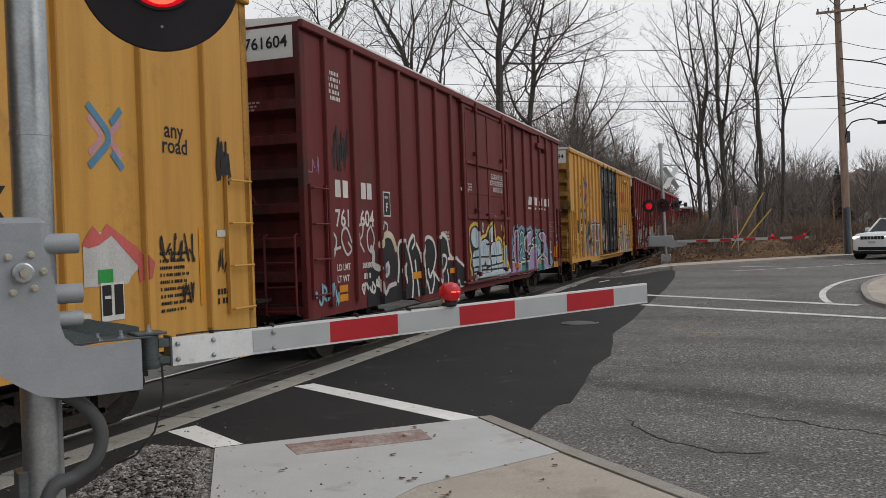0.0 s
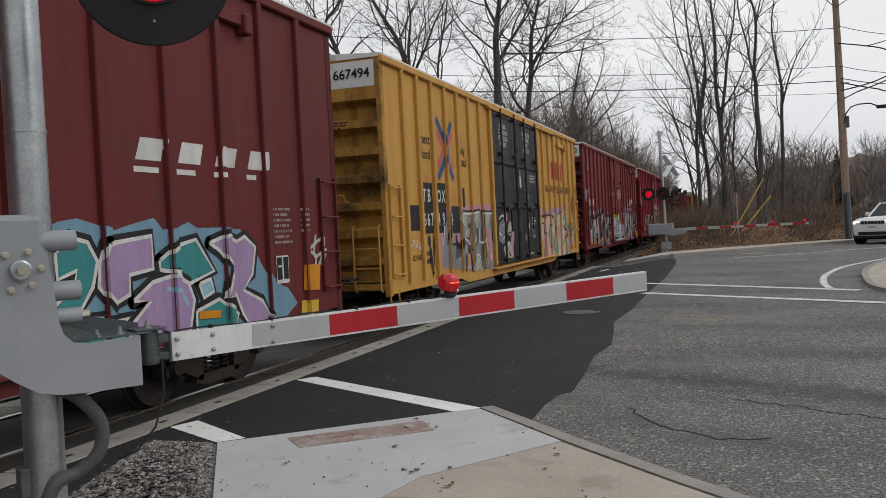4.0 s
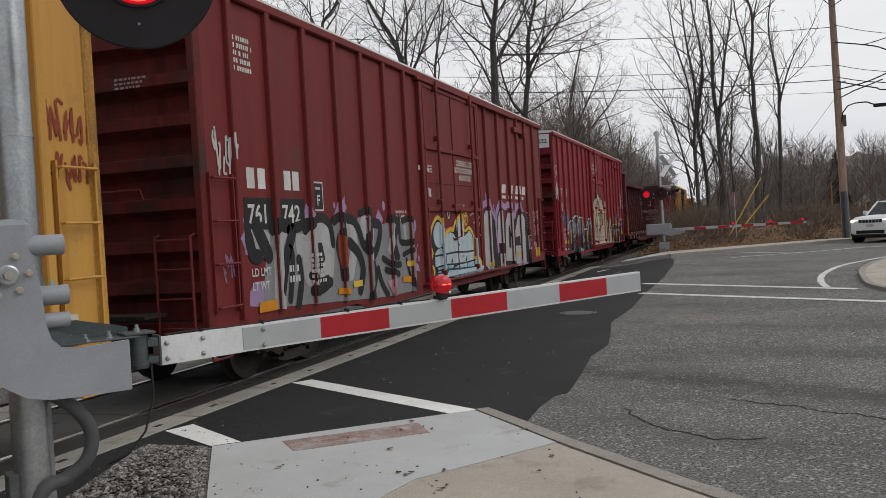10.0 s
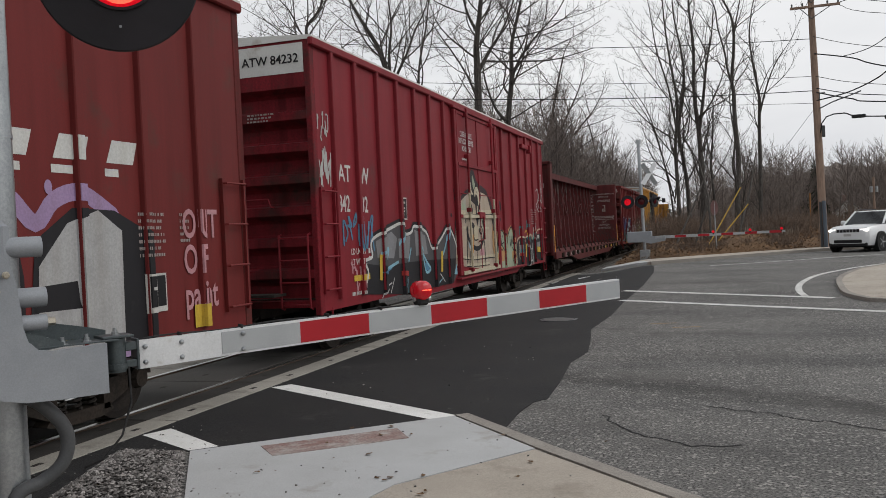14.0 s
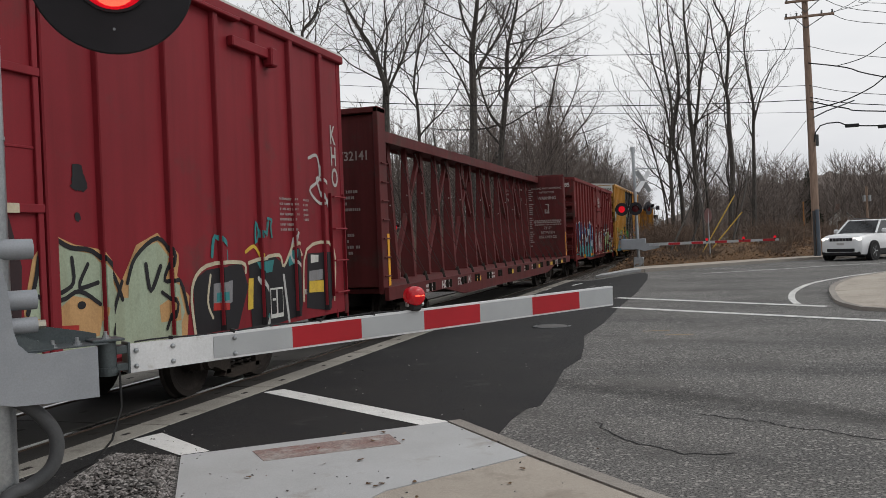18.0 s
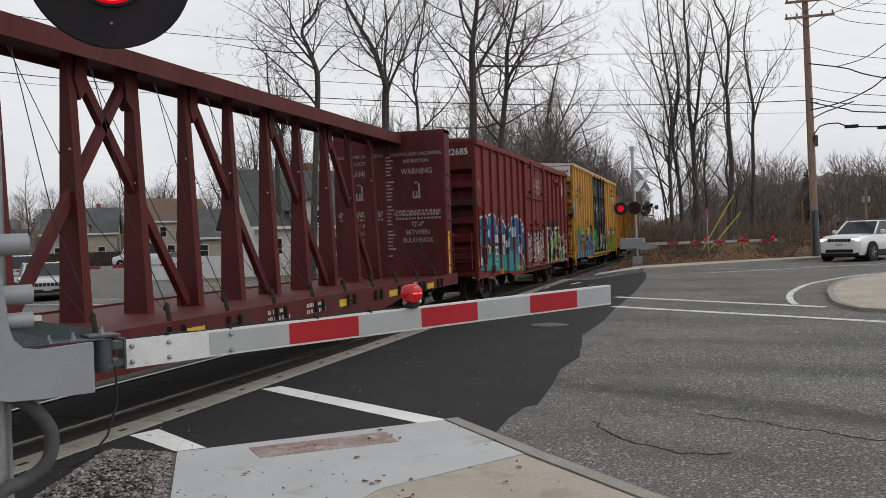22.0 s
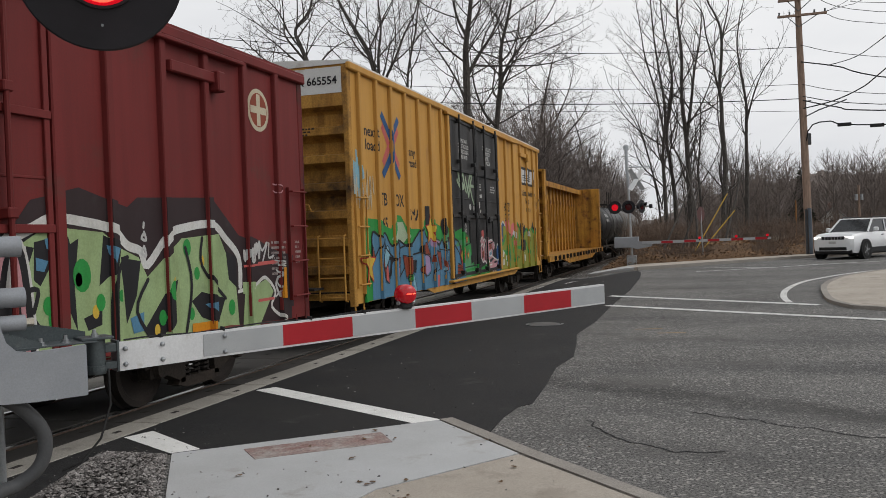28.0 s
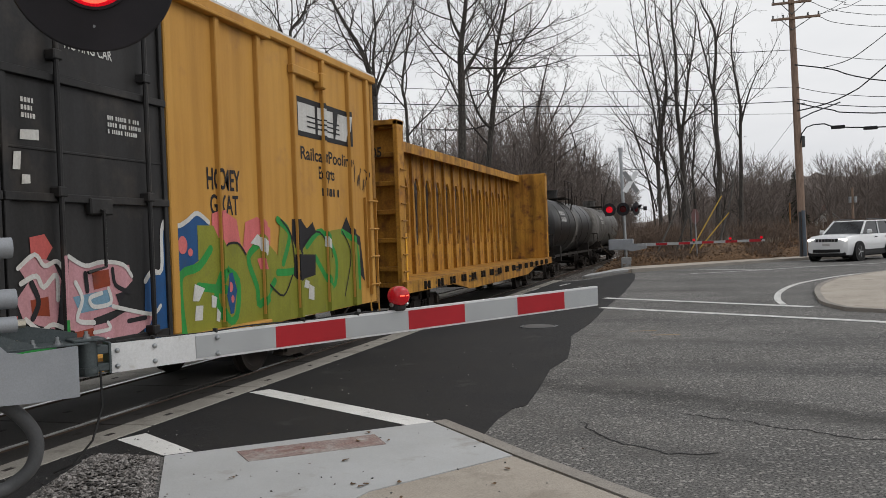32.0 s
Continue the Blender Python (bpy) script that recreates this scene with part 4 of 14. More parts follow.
    part("lamp_filament", Shape().cyl(on_arm(1.897, 0.059, 1.570), on_arm(1.934, 0.064, 1.570), 0.0045, n=6).cyl(on_arm(1.945, 0.064, 1.570), on_arm(1.968, 0.059, 1.570), 0.0045, n=6), M_lens_hot, lamp)
    part("lamp_foot", bar_on_arm(1.885, 1.975, -0.05, 0.03, 1.466, 1.516, 0.014), M_black_rubber, lamp)
    part("lamp_screw", Shape().cyl(on_arm(1.86, 0.0, 1.51), on_arm(1.875, 0.0, 1.51), 0.014, n=8).cyl(on_arm(1.985, 0.0, 1.51), on_arm(2.0, 0.0, 1.51), 0.014, n=8), M_steel, lamp)
    # flashing-light head
    hx, hy, hz = -2.38, 3.10, 3.12
    back = Vector((-0.61, 0.79, 0.0))
    ax = Vector((0.61, -0.79, -0.16)).normalized()
    head = part("signal_head", Shape().lathe([(0.0, 0.333), (0.004, 0.335), (0.014, 0.328), (0.014, 0.16)], (hx, hy, hz), ax, 64), M_black_disc, gate, "round black signal background with a red lens", True)
    part("lens_ring", Shape().lathe([(0.008, 0.162), (0.03, 0.162), (0.03, 0.150), (0.008, 0.150)], (hx, hy, hz), ax, 40), M_black_disc, head)
    part("lens", Shape().lathe([(0.012, 0.152), (0.020, 0.14), (0.036, 0.09), (0.042, 0.04), (0.043, 0.004)], (hx, hy, hz), ax, 32), M_lens_red, head, "lit red lens", True)
    part("lamp_core", Shape().lathe([(0.040, 0.10), (0.046, 0.05), (0.047, 0.004)], (hx, hy, hz - 0.04), ax, 24), M_lens_hot, head)
    part("visor", Shape().add(*visor((hx, hy, hz), ax)), M_black_disc, head)
    part("housing", Shape().lathe([(-0.22, 0.10), (-0.20, 0.16), (-0.02, 0.19), (0.0, 0.19)], (hx, hy, hz), ax, 24), M_black_disc, head)
    part("screw", Shape().cyl(Vector((hx, hy, hz)) + ax * 0.012 + Vector((0, 0, -0.235)), Vector((hx, hy, hz)) + ax * 0.02 + Vector((0, 0, -0.235)), 0.006, n=8), M_steel, head)
    part("cross_arm", Shape().tube([(mx, my, 4.1), (-2.6, 3.0, 4.1), tuple(Vector((hx, hy, 3.95)) - ax * 0.14), tuple(Vector((hx, hy, hz)) - ax * 0.14)], 0.035, 12), M_steel, gate)


def visor(c, ax):
    c = Vector(c)
    side = ax.cross(Vector((0, 0, 1))).normalized()
    up = side.cross(ax)
    v, f = [], []
    n = 16
    for k in range(n + 1):
        a = math.radians(-10 + 200 * k / n)
        d = side * math.cos(a) + up * math.sin(a)
        reach = 0.10 + 0.18 * max(0.0, math.sin(a))
        for r in (0.172, 0.180):
            v += [c + ax * 0.03 + d * r, c + ax * reach + d * r]
    for k in range(n):
        b = 4 * k
        f += [(b, b + 1, b + 5, b + 4), (b + 2, b + 6, b + 7, b + 3), (b + 1, b + 3, b + 7, b + 5), (b, b + 4, b + 6, b + 2)]
    return v, f


near_gate()


# ---- far signal with its own gate ----
def far_signal(label, x, y, z, toward, lit, arm_len, arm_dir, arm_rise=0.02, crossbuck=True):
    sig = thing("crossing_signal", label, "crossing signal", (x, y, z), "signals at the crossing")
    part("mast", Shape().cyl((0, 0, 0), (-0.1, 0, 5.35), 0.075, n=14), M_steel, sig, "galvanised steel mast", True)
    part("mast_cap", Shape().cyl((-0.1, 0, 5.35), (-0.1, 0, 5.55), 0.12, n=12), M_steel, sig)
    part("base", Shape().bevbox(-0.22, 0.22, -0.22, 0.22, 0.0, 0.5, 0.02), M_steel, sig)
    t = Vector((*toward, 0)).normalized()
    side = Vector((-t.y, t.x, 0))
    if crossbuck:
        for s in (1, -1):
            sh = Shape()
            c = Vector((0.33, -0.16, 3.95))
            d = Vector((0.36, 0.35, s * 0.62)).normalized()
            w = Vector((d.z, 0, -d.x)) * 0.115
            sh.prism([c - d * 0.60 - w, c + d * 0.60 - w, c + d * 0.60 + w, c - d * 0.60 + w], (0, -0.02 * (2 if s > 0 else 1), 0))
            part("crossbuck_board", sh, M_arm_white if s > 0 else M_arm_grey, sig, "white crossbuck board")
        part("sign_bracket", Shape().cyl((-0.06, 0, 4.55), (0.95, 0, 4.52), 0.03, n=8), M_steel, sig)
    part("lamp_bar", Shape().cyl((-0.75, 0.0, 2.72), (0.95, 0.0, 2.72), 0.035, n=8), M_steel, sig)
    for k, (dx, on) in enumerate(zip((-0.68, -0.06, 0.52), lit)):
        c = Vector((dx, -0.12, 2.72))
        ax = Vector((0, -1, 0)) if k < 2 else Vector((0.9, -0.45, 0)).normalized()
        hd = part("signal_head", Shape().lathe([(0.0, 0.30), (0.02, 0.30), (0.02, 0.02)], c, ax, 28), M_black_disc, sig, "round black signal background")
        part("lens", Shape().lathe([(0.02, 0.15), (0.04, 0.12), (0.05, 0.02)], c, ax, 20), M_lens_red if on else M_lens_off, hd)
        part("visor", Shape().add(*visor(c, ax)), M_black_disc, hd)
        part("housing", Shape().cyl(c - ax * 0.2, c, 0.12, 0.17, n=14), M_black_disc, hd)
    part("bell", Shape().cyl((0.85, -0.05, 2.72), (1.0, -0.05, 2.72), 0.1, n=12), M_black_disc, sig)
    part("mechanism_box", Shape().bevbox(-0.75, 0.35, -0.35, 0.05, 0.85, 1.35, 0.03), M_grey_paint, sig, "grey gate mechanism")
    part("side_plate", Shape().prism([(-0.1, -0.40, 1.25), (0.55, -0.40, 1.1), (0.95, -0.40, 1.05), (0.95, -0.40, 0.9), (0.3, -0.40, 0.78), (-0.1, -0.40, 0.9)], (0, 0.04, 0)), M_grey_paint, sig)
    part("bracket", Shape().bevbox(0.5, 0.95, -0.42, -0.2, 0.98, 1.12, 0.01), M_steel, sig)
    d = Vector((*arm_dir, 0)).normalized()
    nrm = Vector((d.y, -d.x, 0))
    if nrm.y > 0:
        nrm = -nrm
    o = Vector((0.85, -0.3, 1.06))
    arm = part("gate_arm", Shape().prism([o + Vector((0, 0, -0.06)), o + d * arm_len + Vector((0, 0, -0.05 + arm_rise * arm_len)), o + d * arm_len + Vector((0, 0, 0.05 + arm_rise * arm_len)), o + Vector((0, 0, 0.07))], nrm * -0.04), M_arm_grey, sig, "long gate arm with red stripes")
    k, u = 0, 0.5
    while u < arm_len - 0.3:
        p, q_ = o + d * u, o + d * (u + 0.5)
        part("stripe", Shape().prism([p + Vector((0, 0, -0.05 + arm_rise * u)), q_ + Vector((0, 0, -0.05 + arm_rise * u)), q_ + Vector((0, 0, 0.055 + arm_rise * u)), p + Vector((0, 0, 0.055 + arm_rise * u))], nrm * 0.004), M_arm_red, arm)
        u += 1.0
    for u in (0.42 * arm_len, 0.72 * arm_len, arm_len - 0.15):
        c = o + d * u + Vector((0, 0, 0.13 + arm_rise * u))
        lm = part("arm_lamp", Shape().cyl(c - nrm * 0.04, c + nrm * 0.04, 0.06, n=12), M_lens_red, sig, "lit red lamp on the arm")
        part("lamp_foot", Shape().cyl(c + Vector((0, 0, -0.12)), c + Vector((0, 0, -0.05)), 0.03, n=6), M_black_rubber, lm)


far_signal("far crossing signal with lit red lamps and lowered gate", -3.30, 40.5, 0.33, (0, -1), (True, False, False), 5.15, (1, 0.0), 0.006)

# ---- freight train: building kit ----
TRACK_X = -7.43
HALF = 1.48          # half width of a car at its side sheets
from mathutils.geometry import tessellate_polygon

_text_cache = {}


def text_tris(body):
    """Triangles of a text in the built-in font, one unit high, starting at 0, 0, with its width."""
    if body not in _text_cache:
        cu = bpy.data.curves.new("text", "FONT")
        cu.body, cu.resolution_u, cu.offset = body, 3, 0.018
        ob = new("text", cu)
        me = bpy.data.meshes.new_from_object(ob.evaluated_get(bpy.context.evaluated_depsgraph_get()))
        me.calc_loop_triangles()
        v = [(p.co.x / 0.69, p.co.y / 0.69) for p in me.vertices]
        tris = [tuple(v[i] for i in t.vertices) for t in me.loop_triangles]
        bpy.data.objects.remove(ob)
        bpy.data.curves.remove(cu)
        bpy.data.meshes.remove(me)
        xs = [p[0] for p in v] or [0]
        _text_cache[body] = ([tuple((x - min(xs), y) for x, y in t) for t in tris], max(xs) - min(xs))
    return _text_cache[body]


def clip_y(poly, a, b):
    """The part of a convex polygon of (y, z) between y = a and y = b."""
    for keep, c in ((1, a), (-1, b)):
        out = []
        for i, p in enumerate(poly):
            q = poly[(i + 1) % len(poly)]
            ip, iq = keep * (p[0] - c) >= 0, keep * (q[0] - c) >= 0
            if ip:
                out.append(p)
            if ip != iq:
                u = (c - p[0]) / (q[0] - p[0])
                out.append((c, p[1] + u * (q[1] - p[1])))
        poly = out
        if len(poly) < 3:
            return []
    return poly


class Coat:
    """Thin coats of paint on a car side: each follows the ribs of the side and lies just proud of it."""

    def __init__(self, knots, low=0.72, high=5.0):
        self.knots, self.by, self.low, self.high, self.count = knots, {}, low, high, 0

    def tri(self, poly, colour, layer=0, lift=0.0):
        sh = self.by.setdefault(colour, Shape())
        lo, hi = min(p[0] for p in poly), max(p[0] for p in poly)
        for (ya, da), (yb, db) in zip(self.knots, self.knots[1:]):
            if yb <= lo or ya >= hi or yb - ya < 1e-4:
                continue
            c = clip_y(poly, ya, yb)
            if len(c) >= 3:
                off = 0.004 + 0.0024 * layer + lift
                sh.add([(HALF + da + (db - da) * (y - ya) / (yb - ya) + off, y, min(max(z, self.low), self.high)) for y, z in c], [tuple(range(len(c)))])

    def poly(self, pts, colour, layer=0):
        self.count = (self.count + 1) % 12
        lift = 0.00012 * self.count
        for t in tessellate_polygon([[Vector((y, z, 0)) for y, z in pts]]):
            p = [pts[i] for i in t]
            if (p[1][0] - p[0][0]) * (p[2][1] - p[0][1]) - (p[1][1] - p[0][1]) * (p[2][0] - p[0][0]) < 0:
                p = p[::-1]
            self.tri(p, colour, layer, lift)

    def rect(self, y0, y1, z0, z1, colour, layer=0):
        self.poly([(y0, z0), (y1, z0), (y1, z1), (y0, z1)], colour, layer)

    def blob(self, y, z, ry, rz, colour, layer=0, n=14, rough=0.0, rnd=None):
        r = [1 + (rnd.uniform(-rough, rough) if rnd else 0) for _ in range(n)]
        self.poly([(y + ry * r[k] * math.cos(2 * math.pi * k / n), z + rz * r[k] * math.sin(2 * math.pi * k / n)) for k in range(n)], colour, layer)

    def stroke(self, pts, w, colour, layer=0, ends=True):
        """A brush line of width w, one strip with rounded ends; each line lies a hair above the one before."""
        self.count = (self.count + 1) % 12
        lift = 0.00012 * self.count
        n = len(pts)
        rim = []
        for i, (y, z) in enumerate(pts):
            ay, az = pts[max(i - 1, 0)]
            by, bz = pts[min(i + 1, n - 1)]
            d = math.hypot(by - ay, bz - az) or 1e-6
            ny, nz = -(bz - az) / d * w / 2, (by - ay) / d * w / 2
            rim.append(((y - ny, z - nz), (y + ny, z + nz), (ny, nz)))
        for i in range(n - 1):
            a, b = rim[i], rim[i + 1]
            for t in ((a[0], b[0], b[1]), (a[0], b[1], a[1])):
                self.tri(list(t), colour, layer, lift + 2e-5 * i)
        if ends:
            for (y, z), r, s in ((pts[0], rim[0], -1), (pts[-1], rim[-1], 1)):
                ny, nz = r[2]
                arc = [(y + ny * math.cos(a) + s * nz * math.sin(a), z + nz * math.cos(a) - s * ny * math.sin(a)) for a in [math.pi * k / 5 for k in range(6)]]
                for k in range(1, 5):
                    self.tri([arc[0], arc[k], arc[k + 1]], colour, layer, lift)

    def text(self, body, y, z, h, colour, layer=0, sx=1.0, slant=0.0, centre=False, span=None):
        tris, width = text_tris(body)
        sx = span / (width * h) if span else sx
        y0 = y - width * h * sx / 2 if centre else y
        for t in tris:
            p = [(y0 + (u + slant * v) * h * sx, z + v * h) for u, v in t]
            if (p[1][0] - p[0][0]) * (p[2][1] - p[0][1]) - (p[1][1] - p[0][1]) * (p[2][0] - p[0][0]) < 0:
                p = p[::-1]
            self.tri(p, colour, layer)

    def lines(self, rows, y, z, h, colour, layer=0, sx=0.9, gap=1.35, centre=True):
        for i, body in enumerate(rows):
            self.text(body, y, z - i * h * gap, h, colour, layer, sx, centre=centre)

    def bars(self, y0, y1, z, h, n, colour, layer=0, seed=0, gap=1.6):
        """Small stencilled writing that cannot be read, as bars."""
        rnd = random.Random(seed)
        for i in range(n):
            y = y0
            end = y1 - rnd.uniform(0, 0.25) * (y1 - y0)
            while y < end - 0.02:
                w = min(rnd.uniform(0.4, 0.75) * h, end - y)
                self.rect(y, y + w, z - i * h * gap, z - i * h * gap + h, colour, layer)
                y += w + h * (0.28 if rnd.random() < 0.8 else 0.9)

    def make(self, name, car, label):
        for colour, sh in self.by.items():
            tagged(part(name, sh, PAINT[colour], car, label if name == "graffiti" else PAINT[colour].name.replace("_", " ")), kind="stuff")


# letter-like skeletons for sprayed pieces, in a unit box
GLYPH = [
    [[(0.1, 0), (0.4, 1.0), (0.65, 0.95), (0.9, 0)], [(0.25, 0.38), (0.75, 0.38)]],
    [[(0.1, 1), (0.12, 0.05), (0.55, 0.0), (0.9, 0.35), (0.8, 0.8), (0.45, 1), (0.1, 0.95)]],
    [[(0.1, 0), (0.15, 1), (0.75, 0.05), (0.85, 1)]],
    [[(0.9, 0.9), (0.4, 1), (0.1, 0.6), (0.15, 0.15), (0.55, 0), (0.9, 0.15)]],
    [[(0.9, 1), (0.15, 0.95), (0.15, 0.05), (0.9, 0)], [(0.15, 0.5), (0.7, 0.55)]],
    [[(0.9, 0.95), (0.3, 1), (0.15, 0.7), (0.75, 0.42), (0.8, 0.12), (0.1, 0.02)]],
    [[(0.12, 0), (0.15, 1), (0.7, 0.95), (0.75, 0.6), (0.15, 0.5), (0.9, 0)]],
    [[(0.1, 1), (0.15, 0.2), (0.5, 0), (0.85, 0.2), (0.88, 1)]],
    [[(0.15, 0), (0.15, 1)], [(0.85, 1), (0.2, 0.5), (0.9, 0)]],
    [[(0.05, 0), (0.15, 1), (0.5, 0.35), (0.85, 1), (0.95, 0)]],
]


def piece(coat, y0, y1, z0, z1, order, fill, line, halo=None, shade=None, w=0.3, edge=0.06, seed=1, shine="white", layer=0, lean=0.0):
    """A sprayed piece: fat letter shapes with an outline, a halo, a second tone and highlights."""
    rnd = random.Random(seed)
    n = len(order)
    step = (y1 - y0) / n
    runs = []
    for i, k in enumerate(order):
        up, down = rnd.uniform(-0.08, 0.08), rnd.uniform(-0.06, 0.06)
        for g_ in GLYPH[k]:
            pts = []
            for u, v in g_:
                u, v = u + rnd.uniform(-0.07, 0.07), v + rnd.uniform(-0.05, 0.05)
                z = z0 + down + w / 2 + v * (z1 - z0 - w + up)
                pts.append((y0 + (i + 0.06 + u * 0.88) * step + lean * (z - z0), z))
            runs.append(bend(pts))
    if halo:
        for r in runs:
            coat.stroke(r, w + 4 * edge, halo, layer)
    for r in runs:
        coat.stroke(r, w + 2 * edge, line, layer + 1)
    for j, r in enumerate(runs):
        coat.stroke(r, w, fill if isinstance(fill, str) else fill[j % len(fill)], layer + 2)
    if shade:
        for r in runs:
            coat.stroke([(y - w * 0.18, z - w * 0.22) for y, z in r], w * 0.35, shade if isinstance(shade, str) else rnd.choice(shade), layer + 3)
    if shine:
        for r in runs:
            i = rnd.randrange(max(1, len(r) - 3))
            coat.stroke([(y + w * 0.22, z + w * 0.2) for y, z in r[i:i + 3]], w * 0.12, shine, layer + 4)


def drips(coat, y0, y1, z, r, colours, n, seed, layer=0, dz=0.25):
    rnd = random.Random(seed)
    for _ in range(n):
        a = rnd.uniform(0.4, 1.0) * r
        coat.blob(rnd.uniform(y0, y1), z + rnd.uniform(-dz, dz), a, a * rnd.uniform(0.7, 1.3), rnd.choice(colours), layer, rough=0.25, rnd=rnd)


def cloud(coat, y0, y1, z0, z1, colour, seed, layer=0, rag=0.18, step=0.35):
    """A ragged field of one colour behind a piece."""
    rnd = random.Random(seed)
    top = []
    y = y0
    while y < y1:
        top.append((y, z1 + rnd.uniform(-rag, rag)))
        y += step * rnd.uniform(0.6, 1.3)
    top.append((y1, z1 - rag))
    coat.poly([(y0, z0), (y1, z0)] + top[::-1], colour, layer)


def tag(coat, y, z, w, h, colour, seed, width=0.035, layer=3, n=4):
    """A quick scrawl."""
    rnd = random.Random(seed)
    for i in range(n):
        pts = [(y + (i + rnd.uniform(0, 1.1)) * w / n, z + rnd.uniform(0, h)) for _ in range(4)]
        coat.stroke(bend(pts, 3), width, colour, layer)


# ---- running gear, shared by all cars ----
WHEEL_R, RAIL_TOP = 0.46, 0.02


def wheel_mesh():
    sh = Shape()
    for s in (1, -1):
        sh.lathe([(0.60 * s, 0.10), (0.64 * s, 0.10), (0.66 * s, 0.32), (0.665 * s, 0.50), (0.69 * s, 0.49), (0.70 * s, WHEEL_R + 0.004), (0.80 * s, WHEEL_R - 0.004), (0.80 * s, 0.38),
                  (0.76 * s, 0.33), (0.75 * s, 0.16), (0.82 * s, 0.13), (0.82 * s, 0.02)], (0, 0, 0), (1, 0, 0), 28)
        for k in range(3):
            a = 2 * math.pi * k / 3
            sh.cyl((0.80 * s, 0.13 * math.cos(a), 0.13 * math.sin(a)), (0.835 * s, 0.13 * math.cos(a), 0.13 * math.sin(a)), 0.03, n=6)
    sh.cyl((-0.95, 0, 0), (0.95, 0, 0), 0.08, n=10)
    return sh.mesh("wheelset", M_wheel, True)


def truck_meshes():
    frame = Shape()
    for s in (1, -1):
        x0, x1 = (0.88, 1.06) if s > 0 else (-1.06, -0.88)
        top = [(-1.15, 0.56), (-0.95, 0.66), (-0.45, 0.66), (-0.3, 0.74), (0.3, 0.74), (0.45, 0.66), (0.95, 0.66), (1.15, 0.56), (1.15, 0.40), (1.02, 0.36), (0.78, 0.44), (0.5, 0.26), (0.32, 0.2),
               (-0.32, 0.2), (-0.5, 0.26), (-0.78, 0.44), (-1.02, 0.36), (-1.15, 0.40)]
        frame.prism([(x0, y, z) for y, z in top[:8]] + [(x0, 1.15, 0.5), (x0, 0.6, 0.56), (x0, 0.34, 0.56), (x0, -0.34, 0.56), (x0, -0.6, 0.56), (x0, -1.15, 0.5)], (x1 - x0, 0, 0))
        frame.prism([(x0, -0.42, 0.30), (x0, 0.42, 0.30), (x0, 0.5, 0.22), (x0, 0.3, 0.17), (x0, -0.3, 0.17), (x0, -0.5, 0.22)], (x1 - x0, 0, 0))
        for e in (1, -1):
            frame.prism([(x0, e * 0.34, 0.66), (x0, e * 0.44, 0.66), (x0, e * 0.44, 0.24), (x0, e * 0.34, 0.24)], (x1 - x0, 0, 0))
            frame.prism([(x0, e * 0.44, 0.6), (x0, e * 0.82, 0.52), (x0, e * 0.82, 0.42), (x0, e * 0.44, 0.27)], (x1 - x0, 0, 0))
            frame.prism([(x0, e * 0.74, 0.62), (x0, e * 1.06, 0.62), (x0, e * 1.06, 0.38), (x0, e * 0.74, 0.38)], (x1 - x0, 0, 0))
            frame.cyl((x1 if s > 0 else x0, e * 0.9, 0.48), ((x1 + 0.07) if s > 0 else (x0 - 0.07), e * 0.9, 0.48), 0.12, 0.10, 14)
    frame.box(-1.06, 1.06, -0.2, 0.2, 0.56, 0.72)
    frame.cyl((0, 0, 0.70), (0, 0, 0.86), 0.3, n=16)
    coil = Shape().tube([(0.062 * math.cos(k * 0.9), 0.062 * math.sin(k * 0.9), 0.30 + 0.26 * k / 34) for k in range(35)], 0.017, 5)
    return frame.mesh("truck_frame", M_truck), coil.mesh("spring", M_under)


WHEEL_ME = wheel_mesh()
TRUCK_ME, SPRING_ME = truck_meshes()
COUPLER = Shape().box(-0.09, 0.09, -0.85, 0.0, 0.80, 0.95).prism([(-0.16, -0.85, 0.76), (0.16, -0.85, 0.76), (0.17, -1.06, 0.76), (0.03, -1.08, 0.76), (0.0, -0.97, 0.76), (-0.15, -1.02, 0.76)], (0, 0, 0.24)) \
    .tube([(0.3, 0.05, 0.78), (0.3, -0.3, 0.62), (0.25, -0.6, 0.42), (0.12, -0.95, 0.36)], 0.025, 6).mesh("coupler", M_under)
CARS, WHEELS = [], []


def sprayed_bar(car, y, z0, z1, colour, r=0.0295):
    """Spray paint that covers a lock bar of the door over a stretch of its length."""
    tagged(part("sprayed_bar", Shape().cyl((HALF + 0.13, y, z0), (HALF + 0.13, y, z1), r, n=8), PAINT[colour], car), kind="stuff")


def sprayed_rail(car, y0, y1, z, colour):
    """Spray paint over a stretch of a horizontal rail of the door."""
    tagged(part("sprayed_rail", Shape().box(HALF + 0.05, HALF + 0.104, y0, y1, z - 0.043, z + 0.043), PAINT[colour], car), kind="stuff")


def running_gear(car, length, inset):
    for yc, turn in ((inset, 0), (length - inset, 180)):
        tr = part("truck", TRUCK_ME, None, car, "rusty brown cast steel two-axle truck")
        tr.matrix_basis = pose(0, yc, 0)
        for x in (-0.97, 0.97):
            for y in (-0.22, 0.0, 0.22):
                part("spring", SPRING_ME, None, tr).location = (x, y, 0)
        for e in (-0.9, 0.9):
            wh = part("wheelset", WHEEL_ME, None, tr)
            wh.matrix_basis = pose(0, e, WHEEL_R + RAIL_TOP)
            WHEELS.append((wh, e))
    for y, rz in ((0.12, 0), (length - 0.12, 180)):
        part("coupler", COUPLER, None, car).matrix_basis = pose(0, y, 0, 0, 0, rz)


